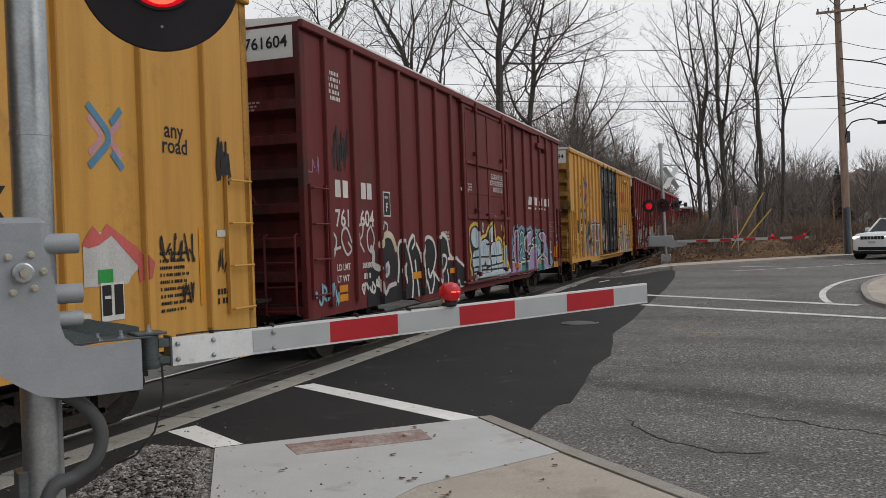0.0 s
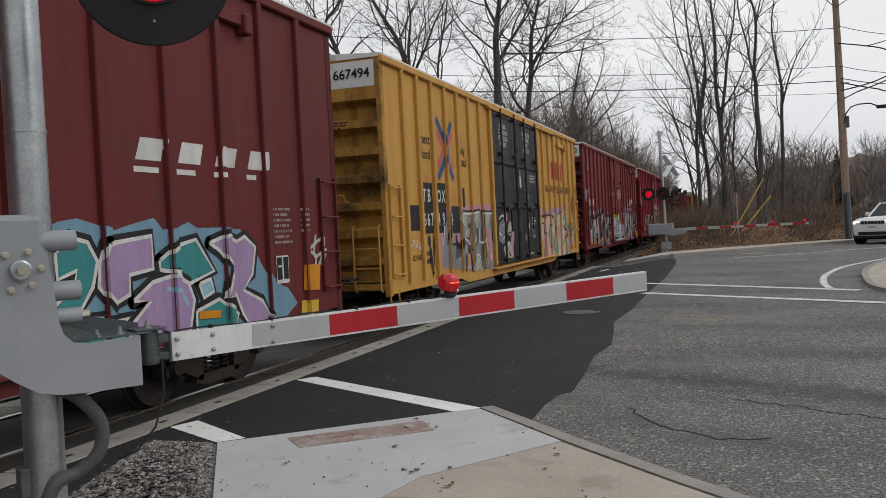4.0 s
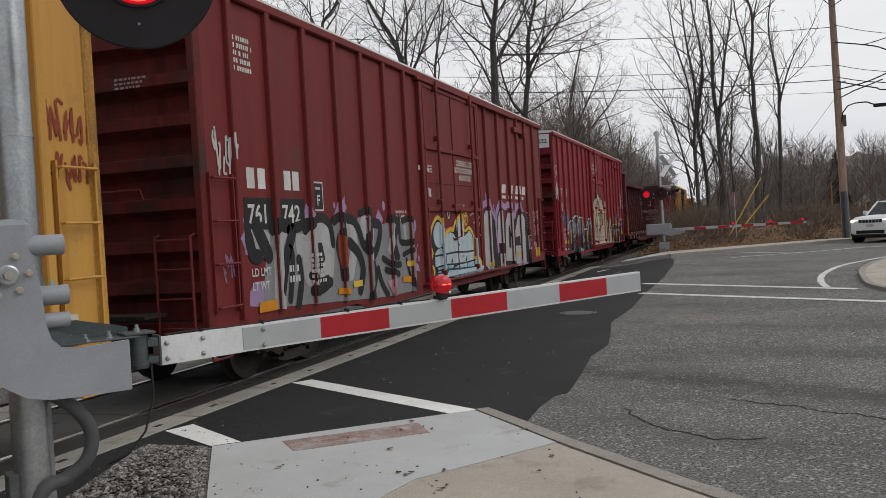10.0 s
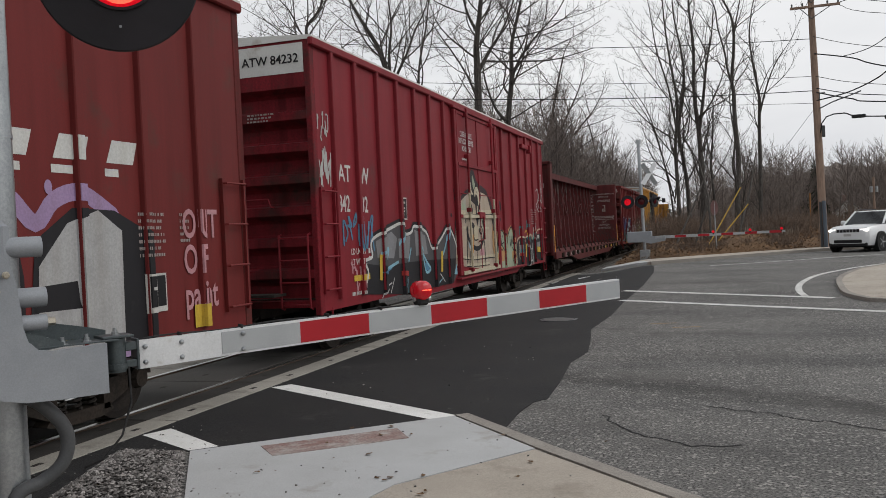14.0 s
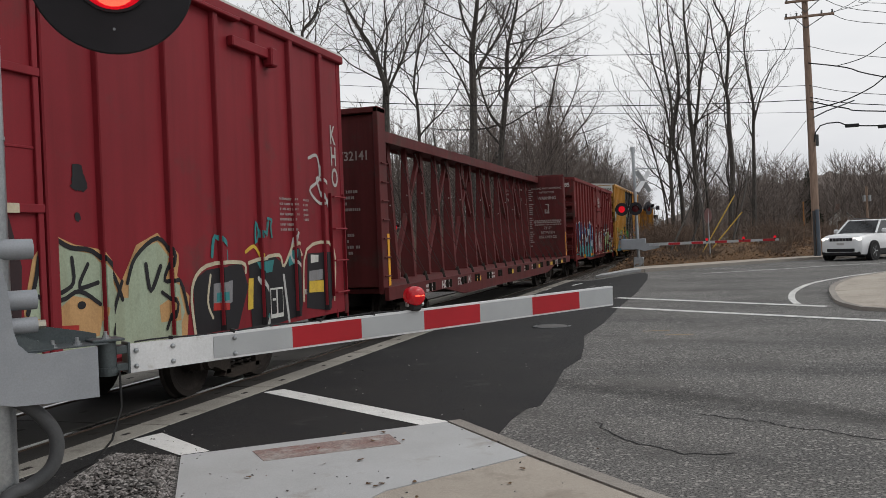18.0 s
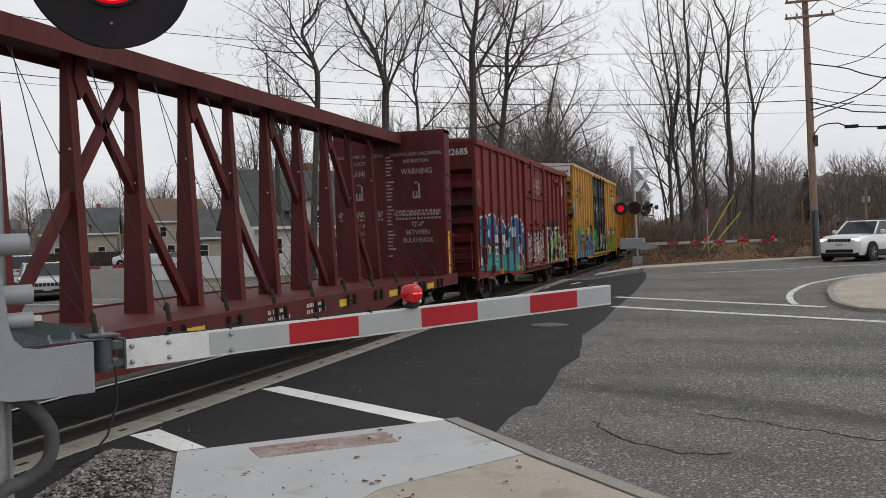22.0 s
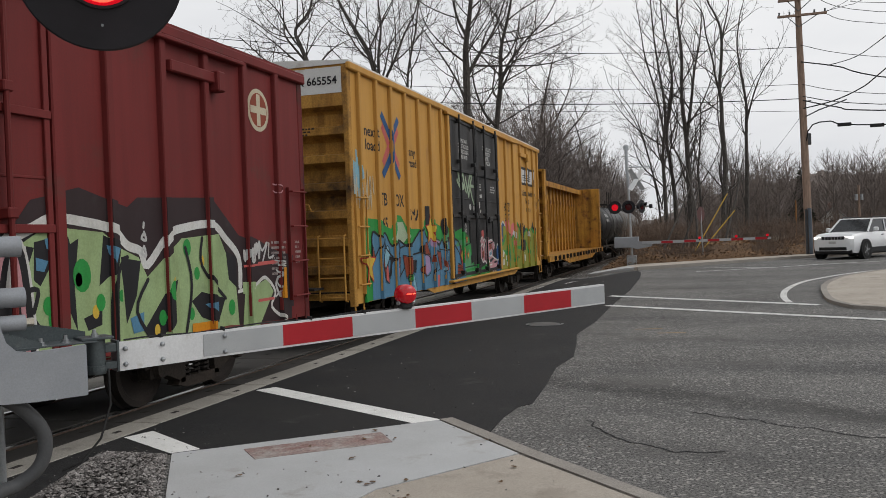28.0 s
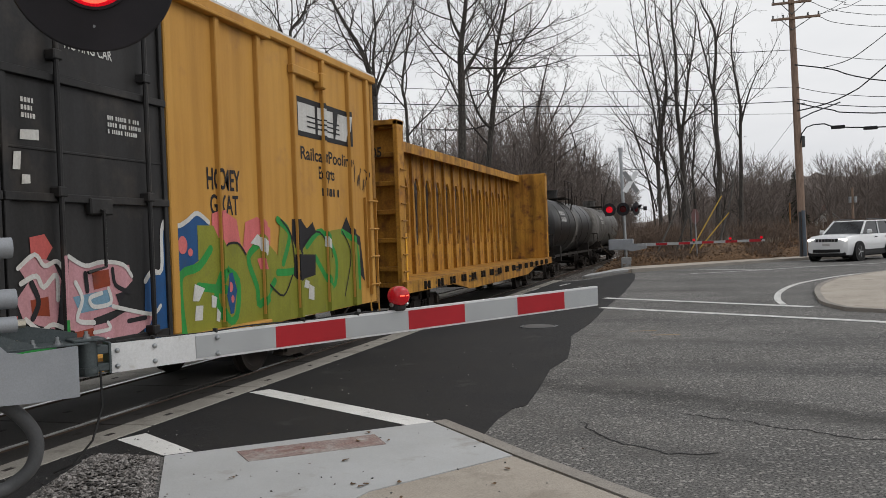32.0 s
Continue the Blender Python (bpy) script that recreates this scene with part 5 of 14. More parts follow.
def new_car(name, label, front, length, group="cars of the freight train", category="freight car"):
    car = thing(name, label, category, (TRACK_X, front, 0), group)
    CARS.append((car, front))
    return car


POST_D = 0.068        # how far a side post stands proud


def post_mesh(name, z0, z1, mt):
    return Shape().prism([(HALF - 0.01, -0.068, z0), (HALF + 0.055, -0.056, z0), (HALF + POST_D, -0.044, z0), (HALF + POST_D, 0.044, z0), (HALF + 0.055, 0.056, z0), (HALF - 0.01, 0.068, z0)], (0, 0, z1 - z0)).mesh(name, mt)


def knots_for(length, posts, door):
    """Depth of the side along the car, for paint."""
    k = [(0.0, 0.0)]
    for p in posts:
        if not (door and door[0] - 0.1 < p < door[1] + 0.1):
            k += [(p - 0.067, 0.0), (p - 0.044, POST_D), (p + 0.044, POST_D), (p + 0.067, 0.0)]
    if door:
        k += [(door[0] - 0.001, 0.0), (door[0], 0.05), (door[1], 0.05), (door[1] + 0.001, 0.0)]
    return sorted(k + [(length, 0.0)])


def end_wall(car, y, out, z0, z1, mt, top_band, name="end_wall"):
    """Pressed steel end with deep horizontal ribs; out is -1 for the front end and 1 for the rear."""
    outline = [(y, z0)]
    z = z0 + 0.10
    n = max(4, round((z1 - z0 - 0.70) / 0.52))
    pitch = (z1 - z0 - 0.70) / n
    for k in range(n):
        a = z + k * pitch
        outline += [(y, a), (y - out * 0.17, a + 0.06 * pitch), (y - out * 0.20, a + 0.14 * pitch), (y - out * 0.20, a + 0.50 * pitch), (y - out * 0.15, a + 0.60 * pitch), (y, a + 0.74 * pitch), (y, a + 0.96 * pitch)]
    outline += [(y, z1 - 0.58), (y, z1)]
    back = y - out * 0.26
    sh = Shape()
    n = len(outline)
    verts = [(x, yy, zz) for x in (-HALF + 0.06, HALF - 0.06) for yy, zz in outline]
    sh.add(verts, [(k, k + 1, n + k + 1, n + k) for k in range(n - 1)])
    sh.box(-HALF + 0.02, HALF - 0.02, min(y, back) + (0 if out > 0 else 0.22), max(y, back) - (0.22 if out > 0 else 0), z0, z1)
    part(name, sh, mt, car)
    for s in (-1, 1):
        part("corner_post", Shape().bevbox(s * HALF - (0.09 if s > 0 else 0.012), s * HALF + (0.012 if s > 0 else 0.09), min(y, y - out * 0.14) - (0.012 if out < 0 else 0), max(y, y - out * 0.14) + (0.012 if out > 0 else 0), z0 - 0.12, z1, 0.012), mt, car)
    if top_band:
        part("end_band", Shape().box(-HALF + 0.1, HALF - 0.1, y + out * 0.004 - 0.002, y + out * 0.004 + 0.002, z1 - 0.5, z1 - 0.04), top_band, car, "pale band across the top of the car end")


def end_text(car, body, y, z, h, colour, x=0.75):
    tris, width = text_tris(body)
    sh = Shape()
    for t in tris:
        sh.add([(x - width * h + u * h, y - 0.009, z + v * h) for u, v in t], [(0, 1, 2)])
    tagged(part("lettering", sh, PAINT[colour], car), kind="stuff")


def ladder(car, y, z0, z1, n, mt, width=0.5, name="ladder"):
    lad = part(name, Shape().box(HALF + 0.005, HALF + 0.055, y - width / 2 - 0.012, y - width / 2 + 0.012, z0 - 0.06, z1 + 0.06).box(HALF + 0.005, HALF + 0.055, y + width / 2 - 0.012, y + width / 2 + 0.012, z0 - 0.06, z1 + 0.06), mt, car)
    rung = Shape().tube([(HALF + 0.01, y - width / 2, 0), (HALF + 0.09, y - width / 2 + 0.02, 0), (HALF + 0.09, y + width / 2 - 0.02, 0), (HALF + 0.01, y + width / 2, 0)], 0.016, 6).mesh("rung", mt)
    for k in range(n):
        part("rung", rung, None, lad).location.z = z0 + (z1 - z0) * k / (n - 1)


def end_ladder(car, y, out, z0, z1, n, mt, x=1.15):
    rails = Shape()
    for xx in (x - 0.25, x + 0.25):
        rails.tube([(xx, y, z1 + 0.06), (xx, y + out * 0.09, z1 + 0.04), (xx, y + out * 0.09, z0 - 0.05), (xx, y, z0 - 0.07)], 0.018, 6)
    lad = part("ladder", rails, mt, car)
    rung = Shape().cyl((x - 0.25, y + out * 0.09, 0), (x + 0.25, y + out * 0.09, 0), 0.014, n=6).mesh("rung", mt)
    for k in range(n):
        part("rung", rung, None, lad).location.z = z0 + (z1 - z0) * k / (n - 1)


def boxcar(label, front, length, high, mt, posts, door, door_kind, band=None, door_mt=None, number=None, number_colour="black", inset=2.75, floor=0.92, low=0.70):
    car = new_car("boxcar", label, front, length)
    eave = high - 0.02
    # side sheets, the visible one with its opening filled by the door
    for s in (1, -1):
        a, b = (HALF - 0.05, HALF) if s > 0 else (-HALF, -HALF + 0.05)
        part("side_wall", Shape().box(a, b, 0.0, length, floor, eave), mt, car)
    mesh = post_mesh("side_post", floor + 0.06, eave - 0.05, mt)
    for p in posts:
        if not (door[0] - 0.12 < p < door[1] + 0.12):
            part("side_post", mesh, None, car).location.y = p
    far = Shape()
    for p in posts:
        far.box(-HALF - 0.06, -HALF + 0.01, p - 0.07, p + 0.07, floor + 0.06, eave - 0.05)
    part("far_side_posts", far, mt, car)
    # side sill: shallow over the trucks, deep between them
    for s in (1, -1):
        x = HALF - 0.046 if s > 0 else -HALF - 0.015
        part("side_sill", Shape().prism([(x, 0, floor + 0.05), (x, 0, floor - 0.10), (x, inset + 1.4, floor - 0.10), (x, inset + 1.9, low), (x, length - inset - 1.9, low), (x, length - inset - 1.4, floor - 0.10),
                                         (x, length, floor - 0.10), (x, length, floor + 0.05)], (0.045, 0, 0)), mt, car)
    part("underframe", Shape().box(-0.35, 0.35, 0.1, length - 0.1, 0.72, 1.0).box(-1.4, 1.4, 0.1, length - 0.1, 0.94, 1.04).box(-1.3, 1.3, inset + 2.4, inset + 2.6, 0.7, 1.0).box(-1.3, 1.3, length - inset - 2.6, length - inset - 2.4, 0.7, 1.0)
         .cyl((-0.9, inset + 3.4, 0.72), (-0.9, inset + 4.6, 0.72), 0.2), M_under, car)
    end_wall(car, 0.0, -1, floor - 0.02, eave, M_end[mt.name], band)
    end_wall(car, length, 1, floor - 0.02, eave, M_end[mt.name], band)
    # roof with a low ridge, a rolled eave and cross seams
    part("roof", Shape().prism([(-HALF - 0.06, -0.02, eave), (-HALF - 0.06, -0.02, eave + 0.06), (0, -0.02, eave + 0.16), (HALF + 0.06, -0.02, eave + 0.06), (HALF + 0.06, -0.02, eave)], (0, length + 0.04, 0)), M_roof_galv if band else mt, car, "dull galvanised roof" if band else "painted steel roof")
    part("eave_rail", Shape().bevbox(HALF - 0.01, HALF + 0.075, -0.03, length + 0.03, eave - 0.10, eave + 0.035, 0.02), mt, car)
    part("eave_rail", Shape().box(-HALF - 0.07, -HALF + 0.01, -0.03, length + 0.03, eave - 0.10, eave + 0.03), mt, car)
    # door
    dm = door_mt or mt
    y0, y1 = door
    za, zb = floor + 0.02, eave - 0.16
    leaves = 2 if door_kind == "double" else 1
    for k in range(leaves):
        a, b = y0 + (y1 - y0) * k / leaves + 0.01, y0 + (y1 - y0) * (k + 1) / leaves - 0.01
        leaf = part("door", Shape().box(HALF - 0.02, HALF + 0.05, a, b, za, zb), dm, car, "plug door with lock bars" if not door_mt else "black plug door leaf with lock bars")
        fr = Shape()
        for yy in (a + 0.04, b - 0.04, (a + b) / 2)[:3 if leaves == 1 else 2]:
            thin = 0.02 if leaves == 1 and abs(yy - (a + b) / 2) < 0.1 else 0.035
            fr.bevbox(HALF + 0.045, HALF + 0.05 + thin, yy - thin, yy + thin, za, zb, 0.006)
        for part_way, out_ in ((0.015, 0.075), (0.36, 0.10), (0.50, 0.06), (0.675, 0.10), (0.99, 0.075)) if leaves == 1 else ((0.015, 0.075), (0.386, 0.10), (0.50, 0.06), (0.675, 0.10), (0.99, 0.075)):
            zz = za + part_way * (zb - za)
            half_ = 0.04 if out_ > 0.07 else 0.014
            fr.bevbox(HALF + 0.045, HALF + out_, a, b, zz - half_, zz + half_, 0.006)
        part("door_frame", fr, dm, leaf)
        for yy in (a + (0.19 if leaves == 1 else 0.27) * (b - a), a + 0.83 * (b - a)):
            rod = Shape().cyl((HALF + 0.13, yy, za + 0.05), (HALF + 0.13, yy, zb + 0.10), 0.028, n=8)
            for zz in (za + 0.12, za + 0.4 * (zb - za), za + 0.73 * (zb - za), zb - 0.06):
                rod.bevbox(HALF + 0.04, HALF + 0.165, yy - 0.06, yy + 0.06, zz - 0.05, zz + 0.05, 0.012)
            part("lock_bar", rod, dm, leaf)
        part("door_handle", Shape().tube([(HALF + 0.07, a + 0.5 * (b - a), za + 1.45), (HALF + 0.16, a + 0.5 * (b - a), za + 1.42), (HALF + 0.16, a + 0.5 * (b - a), za + 0.85), (HALF + 0.1, a + 0.42 * (b - a), za + 0.8)], 0.02, 6)
             .bevbox(HALF + 0.045, HALF + 0.13, a + 0.44 * (b - a), a + 0.58 * (b - a), za + 1.38, za + 1.55, 0.015), dm, leaf)
    trk = Shape().bevbox(HALF - 0.01, HALF + 0.12, y0 - 0.3, y1 + (3.6 if leaves == 1 else 2.6), eave - 0.155, eave - 0.10, 0.012)
    part("door_track", trk, mt, car)
    trk = Shape().bevbox(HALF - 0.01, HALF + 0.14, y0 - 0.3, y1 + (3.2 if leaves == 1 else 2.3), floor - 0.06, floor - 0.01, 0.012)
    part("door_track", trk, mt, car)
    for yy in (y0 - 0.09, y1 + 0.09):
        part("door_post", Shape().bevbox(HALF - 0.01, HALF + 0.09, yy - 0.07, yy + 0.07, floor + 0.03, eave - 0.16, 0.015), mt, car)
    # door stop bracket near the top of the side
    part("door_stop", Shape().bevbox(HALF, HALF + 0.10, length - 3.55, length - 2.55, eave - 0.50, eave - 0.36, 0.015).bevbox(HALF, HALF + 0.16, length - 2.62, length - 2.45, eave - 0.60, eave - 0.34, 0.02), mt, car)
    ladder(car, 0.36, 1.16, 2.72, 4, mt)
    ladder(car, length - 0.36, 1.16, 2.72, 4, mt)
    end_ladder(car, 0.0, -1, 0.95, 2.0, 4, mt, x=1.1)
    end_ladder(car, length, 1, 0.95, 2.0, 4, mt, x=1.1)
    part("end_platform", Shape().box(-1.0, 0.9, -0.42, -0.02, 1.10, 1.14), M_under, car)
    brake = part("hand_brake", Shape().lathe([(0.0, 0.27), (-0.03, 0.29), (-0.06, 0.27), (-0.03, 0.25), (0.0, 0.27)], (-0.55, length + 0.28, 2.4), (0, 1, 0), 18).cyl((-0.55, length, 2.4), (-0.55, length + 0.28, 2.4), 0.05), mt, car)
    for s in (0.22, length - 0.22):
        part("sill_step", Shape().tube([(HALF - 0.01, s - 0.2, floor - 0.05), (HALF + 0.01, s - 0.2, 0.55), (HALF + 0.01, s + 0.2, 0.55), (HALF - 0.01, s + 0.2, floor - 0.05)], 0.018, 6), mt, car)
    running_gear(car, length, inset)
    if number:
        end_text(car, number, -0.006, eave - 0.34, 0.165 if number[0].isdigit() else 0.135, number_colour, x=1.30)
        _, wide = text_tris(number)
        if number[0].isdigit():
            sh = Shape()
            for k in range(4):
                x0 = 1.30 - wide * 0.165 - 0.66 + k * 0.14
                sh.box(x0, x0 + 0.105, -0.011, -0.008, eave - 0.34, eave - 0.175)
            tagged(part("reporting_bars", sh, PAINT[number_colour], car), kind="stuff")
    rnd, sh = random.Random(int(length * 100)), Shape()
    for k in range(3):
        z, x0 = eave - 1.12 - 0.052 * k, 0.35
        while x0 < 0.80 - 0.05 * k:
            w_ = rnd.uniform(0.02, 0.06)
            sh.box(x0, x0 + w_, -0.006, -0.002, z, z + 0.026)
            x0 += w_ + 0.022
    tagged(part("end_stencils", sh, PAINT["faded" if number_colour == "white" or not door_mt else "black"], car), kind="stuff")
    part("end_handrail", Shape().tube([(-0.1, -0.02, 2.62), (-0.1, -0.13, 2.62), (0.72, -0.13, 2.62), (0.76, -0.13, 2.5), (0.76, -0.02, 2.5)], 0.016, 6), mt, car)
    return car, Coat(knots_for(length, posts, door), low=floor - 0.10, high=eave - 0.12)

# ---- the cars, in running order ----
POSTS_A = [0.72, 1.66, 2.68, 3.69, 4.70, 5.69, 6.68, 12.15, 13.30, 14.35, 15.38, 16.38, 17.40]
POSTS_T = [0.95, 1.72, 2.55, 3.38, 4.22, 5.08, 5.95, 12.88, 13.76, 14.61, 15.42, 16.26, 17.18, 18.05]


def arrows(c, y, z, r, bright=True):
    """The crossed-arrows sign of the car pool, as plain shapes."""
    red, blue = ("coral", "blue") if bright else ("pink", "steelblue")
    for sy, sz in ((-1, 1), (-1, -1), (1, 1), (1, -1)):
        c.stroke([(y + sy * 0.16 * r, z + sz * 0.02 * r), (y + sy * 0.75 * r, z + sz * 0.62 * r)], 0.24 * r, red, 0, ends=False)
    for sy, sz in ((-1, 1), (-1, -1)):
        c.stroke(bend([(y + 0.12 * r, z), (y + 0.02 * r, z + sz * 0.28 * r), (y - 0.8 * r, z + sz * 1.0 * r)]), 0.26 * r, blue, 1, ends=False)
    for sz in (1, -1):
        c.stroke([(y + 0.28 * r, z + sz * 0.48 * r), (y + 0.8 * r, z + sz * 1.0 * r)], 0.25 * r, blue, 1, ends=False)


def lot_tags(c, y, z, colour="white"):
    """Stencilled data at the end of the side: rows of writing too small to read."""
    c.bars(y, y + 0.5, z, 0.034, 7, "faded" if colour == "white" else colour, 3, seed=int(y * 10), gap=2.2)
    c.bars(y + 0.75, y + 0.95, z, 0.034, 5, "faded" if colour == "white" else colour, 3, seed=int(y * 10) + 1, gap=2.2)


def grid_sign(c, y, z, s=0.2):
    c.rect(y - s * 1.1, y + s * 1.1, z - s * 1.25, z + s * 1.25, "white", 4)
    c.rect(y - s, y - 0.02, z - s * 0.9, z + s * 1.1, "black", 5)
    c.rect(y + 0.02, y + s, z - s * 0.9, z + s * 1.1, "black", 5)
    c.rect(y - s * 0.8, y - s * 0.2, z + s * 0.2, z + s * 0.4, "white", 6)


def plate_f(c, y, z, colour="white"):
    c.rect(y - 0.16, y + 0.16, z - 0.22, z + 0.22, colour, 3)
    c.rect(y - 0.135, y + 0.135, z - 0.195, z + 0.195, "black", 4)
    c.text("F", y, z - 0.13, 0.15, colour, 5, centre=True)
    c.bars(y - 0.1, y + 0.12, z + 0.1, 0.04, 1, colour, 5, seed=3)


# 0: yellow pool car whose tail passes first
car, c = boxcar("yellow ribbed steel boxcar with crossed blue arrows and tags", -9.0, 18.6, 5.10, M_yellow, POSTS_T[:7] + [12.75, 13.62, 14.48, 15.34, 16.5, 17.62], (6.95, 12.0), "double", M_roof_galv, M_door_black)
q = Coat(c.knots, c.low, c.high)
q.text("next", 13.2, 3.20, 0.18, "black"), q.text("load", 13.25, 2.98, 0.18, "black")
arrows(q, 15.95, 3.04, 0.30, False)
q.text("any", 16.88, 3.14, 0.17, "black"), q.text("road", 16.84, 2.97, 0.17, "black")
q.text("TB OX", 13.4, 2.2, 0.3, "black")
q.bars(16.72, 17.3, 1.85, 0.035, 9, "black", 1, seed=5, gap=2.2)
q.bars(17.78, 18.1, 1.35, 0.07, 2, "black", 1, seed=6)
q.make("lettering", car, "")
q = Coat(c.knots, c.low, c.high)
q.poly([(15.58, 1.58), (16.2, 1.58), (16.25, 1.65), (16.4, 1.75), (16.0, 2.12), (15.75, 2.1), (15.58, 1.98)], "plate", 1)
q.poly([(15.56, 1.98), (15.72, 2.17), (15.82, 2.08), (15.92, 2.19), (16.35, 1.95), (16.55, 1.78), (16.5, 1.62), (16.38, 1.58), (16.36, 1.76), (15.98, 2.07), (15.8, 1.98), (15.66, 1.95)], "coral", 2)
q.rect(15.77, 15.98, 1.6, 1.74, "green", 3)
q.rect(17.43, 17.5, 1.25, 2.15, "orange", 2)
q.rect(17.8, 18.05, 2.04, 2.12, "white", 3)
tag(q, 17.85, 2.66, 0.28, 0.6, "soot", 4, 0.04, 3, 7), tag(q, 16.74, 1.75, 0.6, 0.36, "soot", 9, 0.025, 3, 6)
tag(q, 17.1, 1.3, 0.2, 0.25, "soot", 12, 0.02), tag(q, 17.8, 1.6, 0.25, 0.3, "soot", 2, 0.02)
grid_sign(q, 15.96, 1.42, 0.15)
q.make("graffiti", car, "sprayed graffiti and tags")

# 1: maroon car
car, c = boxcar("maroon ribbed steel boxcar with black and white graffiti", 11.03, 18.5, 5.12, M_maroon, POSTS_A, (7.55, 11.28), "plug", M_roof_galv, number="761604")
q = Coat(c.knots, c.low, c.high)
for k, y in enumerate((1.0, 1.27, 1.96, 2.2)):
    q.rect(y, y + 0.19, 2.62, 2.89, "white")
q.text("761", 0.98, 2.17, 0.26, "white"), q.text("604", 1.9, 2.17, 0.26, "white")
plate_f(q, 3.02, 2.56)
q.text("LD LMT", 0.98, 1.48, 0.10, "white"), q.text("LT WT", 0.98, 1.30, 0.10, "white"), q.text("206200", 1.9, 1.48, 0.09, "white", 4), q.bars(1.95, 2.3, 1.30, 0.09, 1, "white", 4, 2)
q.lines(["CLOSE AND LOCK", "BOTH DOORS BEFORE", "MOVING CAR"], 10.3, 3.36, 0.12, "white", 2, 0.82)
q.bars(7.75, 8.05, 3.12, 0.038, 3, "white", 2, 8), q.poly([(7.3, 2.98), (7.72, 2.95), (7.72, 3.02), (7.3, 3.05)], "white", 6)
q.bars(6.0, 6.5, 2.02, 0.045, 3, "white", 1, 4), q.bars(9.2, 10.2, 2.42, 0.04, 1, "white", 3, 5)
q.blob(8.8, 2.14, 0.09, 0.13, "white", 5), q.blob(8.8, 2.14, 0.05, 0.09, "black", 6)
for k in range(4):
    y = 13.82 + k * 0.72
    q.poly([(y, 2.82), (y + 0.42, 2.82), (y + 0.50, 3.06), (y + 0.1, 3.06)], "white"), q.rect(y - 0.03, y + 0.38 - 0.06 * k, 2.69, 2.75, "white")
lot_tags(q, 16.55, 2.3), q.bars(0.85, 1.3, 4.5, 0.06, 5, "white", 1, 11)
q.make("lettering", car, "")
q = Coat(c.knots, c.low, c.high)
q.poly([(2.1, 1.48), (2.36, 1.48), (2.57, 1.4), (2.64, 1.12), (2.57, 0.83), (2.05, 0.83)], "soot", 1)
q.poly([(2.65, 1.82), (2.8, 1.97), (3.04, 1.99), (3.23, 1.88), (3.34, 1.7), (3.45, 1.45), (3.33, 1.25), (3.05, 1.16), (2.81, 1.26), (2.7, 1.34), (2.6, 1.5), (2.52, 1.66)], "soot", 1)
q.poly([(3.48, 1.77), (3.59, 1.86), (3.78, 1.82), (3.99, 1.61), (4.14, 1.38), (4.18, 1.12), (4.14, 0.83), (2.57, 0.83), (2.63, 1.02), (3.32, 1.14)], "soot", 1)
q.poly([(4.0, 1.75), (4.1, 1.88), (4.28, 1.94), (4.39, 1.86), (4.62, 1.64), (4.78, 1.31), (5.13, 1.07), (5.11, 0.83), (4.14, 0.83), (4.18, 1.21), (4.09, 1.52)], "soot", 1)
q.poly([(4.72, 1.7), (4.9, 1.87), (5.17, 1.93), (5.37, 1.89), (5.49, 1.67), (5.39, 1.33), (5.59, 1.1), (5.95, 1.01), (6.14, 0.83), (5.11, 0.83), (5.03, 1.14), (4.85, 1.36)], "soot", 1)
q.poly([(5.47, 1.8), (5.74, 1.95), (6.04, 1.98), (6.26, 1.84), (6.27, 1.51), (5.98, 1.3), (5.61, 1.32), (5.48, 1.55)], "soot", 2)
q.poly([(5.98, 1.3), (6.38, 1.41), (6.88, 1.42), (7.31, 1.29), (7.48, 1.06), (7.26, 0.83), (7.07, 0.83), (6.1, 0.83), (5.95, 1.01)], "soot", 2)
q.stroke(bend([(2.64, 1.85), (2.75, 1.95), (2.99, 2.03), (3.19, 1.99), (3.31, 1.87), (3.37, 1.76)], 4), 0.12, "cream", 3)
q.poly([(2.74, 1.34), (2.91, 1.53), (3.01, 1.56), (3.07, 1.45), (3.03, 1.31), (2.91, 1.26)], "plate", 3)
q.poly([(2.84, 1.35), (2.93, 1.48), (2.99, 1.44), (2.96, 1.34)], "mauve", 4)
q.stroke(bend([(2.56, 1.28), (2.62, 1.15), (2.68, 1.02), (2.87, 1.01), (3.02, 1.11), (3.32, 1.14)], 4), 0.08, "plate", 3)
q.stroke(bend([(2.29, 1.8), (2.37, 1.69), (2.36, 1.52), (2.58, 1.45)], 4), 0.12, "plate", 3)
q.stroke(bend([(3.43, 1.18), (3.5, 1.45), (3.48, 1.76), (3.6, 1.9), (3.81, 1.87), (3.99, 1.7), (4.14, 1.38), (4.19, 1.09), (4.12, 0.83)], 4), 0.07, "white", 3)
q.stroke(bend([(3.72, 1.14), (3.66, 1.33), (3.69, 1.46), (3.8, 1.43), (3.81, 1.24), (3.75, 1.13)], 4), 0.07, "white", 3)
q.stroke(bend([(3.97, 1.74), (4.07, 1.89), (4.25, 2.0)], 4), 0.08, "white", 3)
q.stroke(bend([(4.31, 1.99), (4.34, 1.87), (4.2, 1.75)], 4), 0.06, "white", 3)
q.stroke(bend([(4.42, 1.83), (4.62, 1.64), (4.69, 1.38), (4.76, 1.07), (4.88, 0.96), (4.96, 1.09), (5.1, 0.83)], 4), 0.07, "white", 3)
q.stroke(bend([(4.33, 1.51), (4.37, 1.31), (4.44, 1.07), (4.48, 0.83)], 4), 0.07, "white", 3)
q.stroke(bend([(4.68, 1.64), (4.79, 1.82), (5.0, 1.95), (5.24, 1.94), (5.44, 1.83), (5.52, 1.58), (5.35, 1.3)], 4), 0.07, "white", 3)
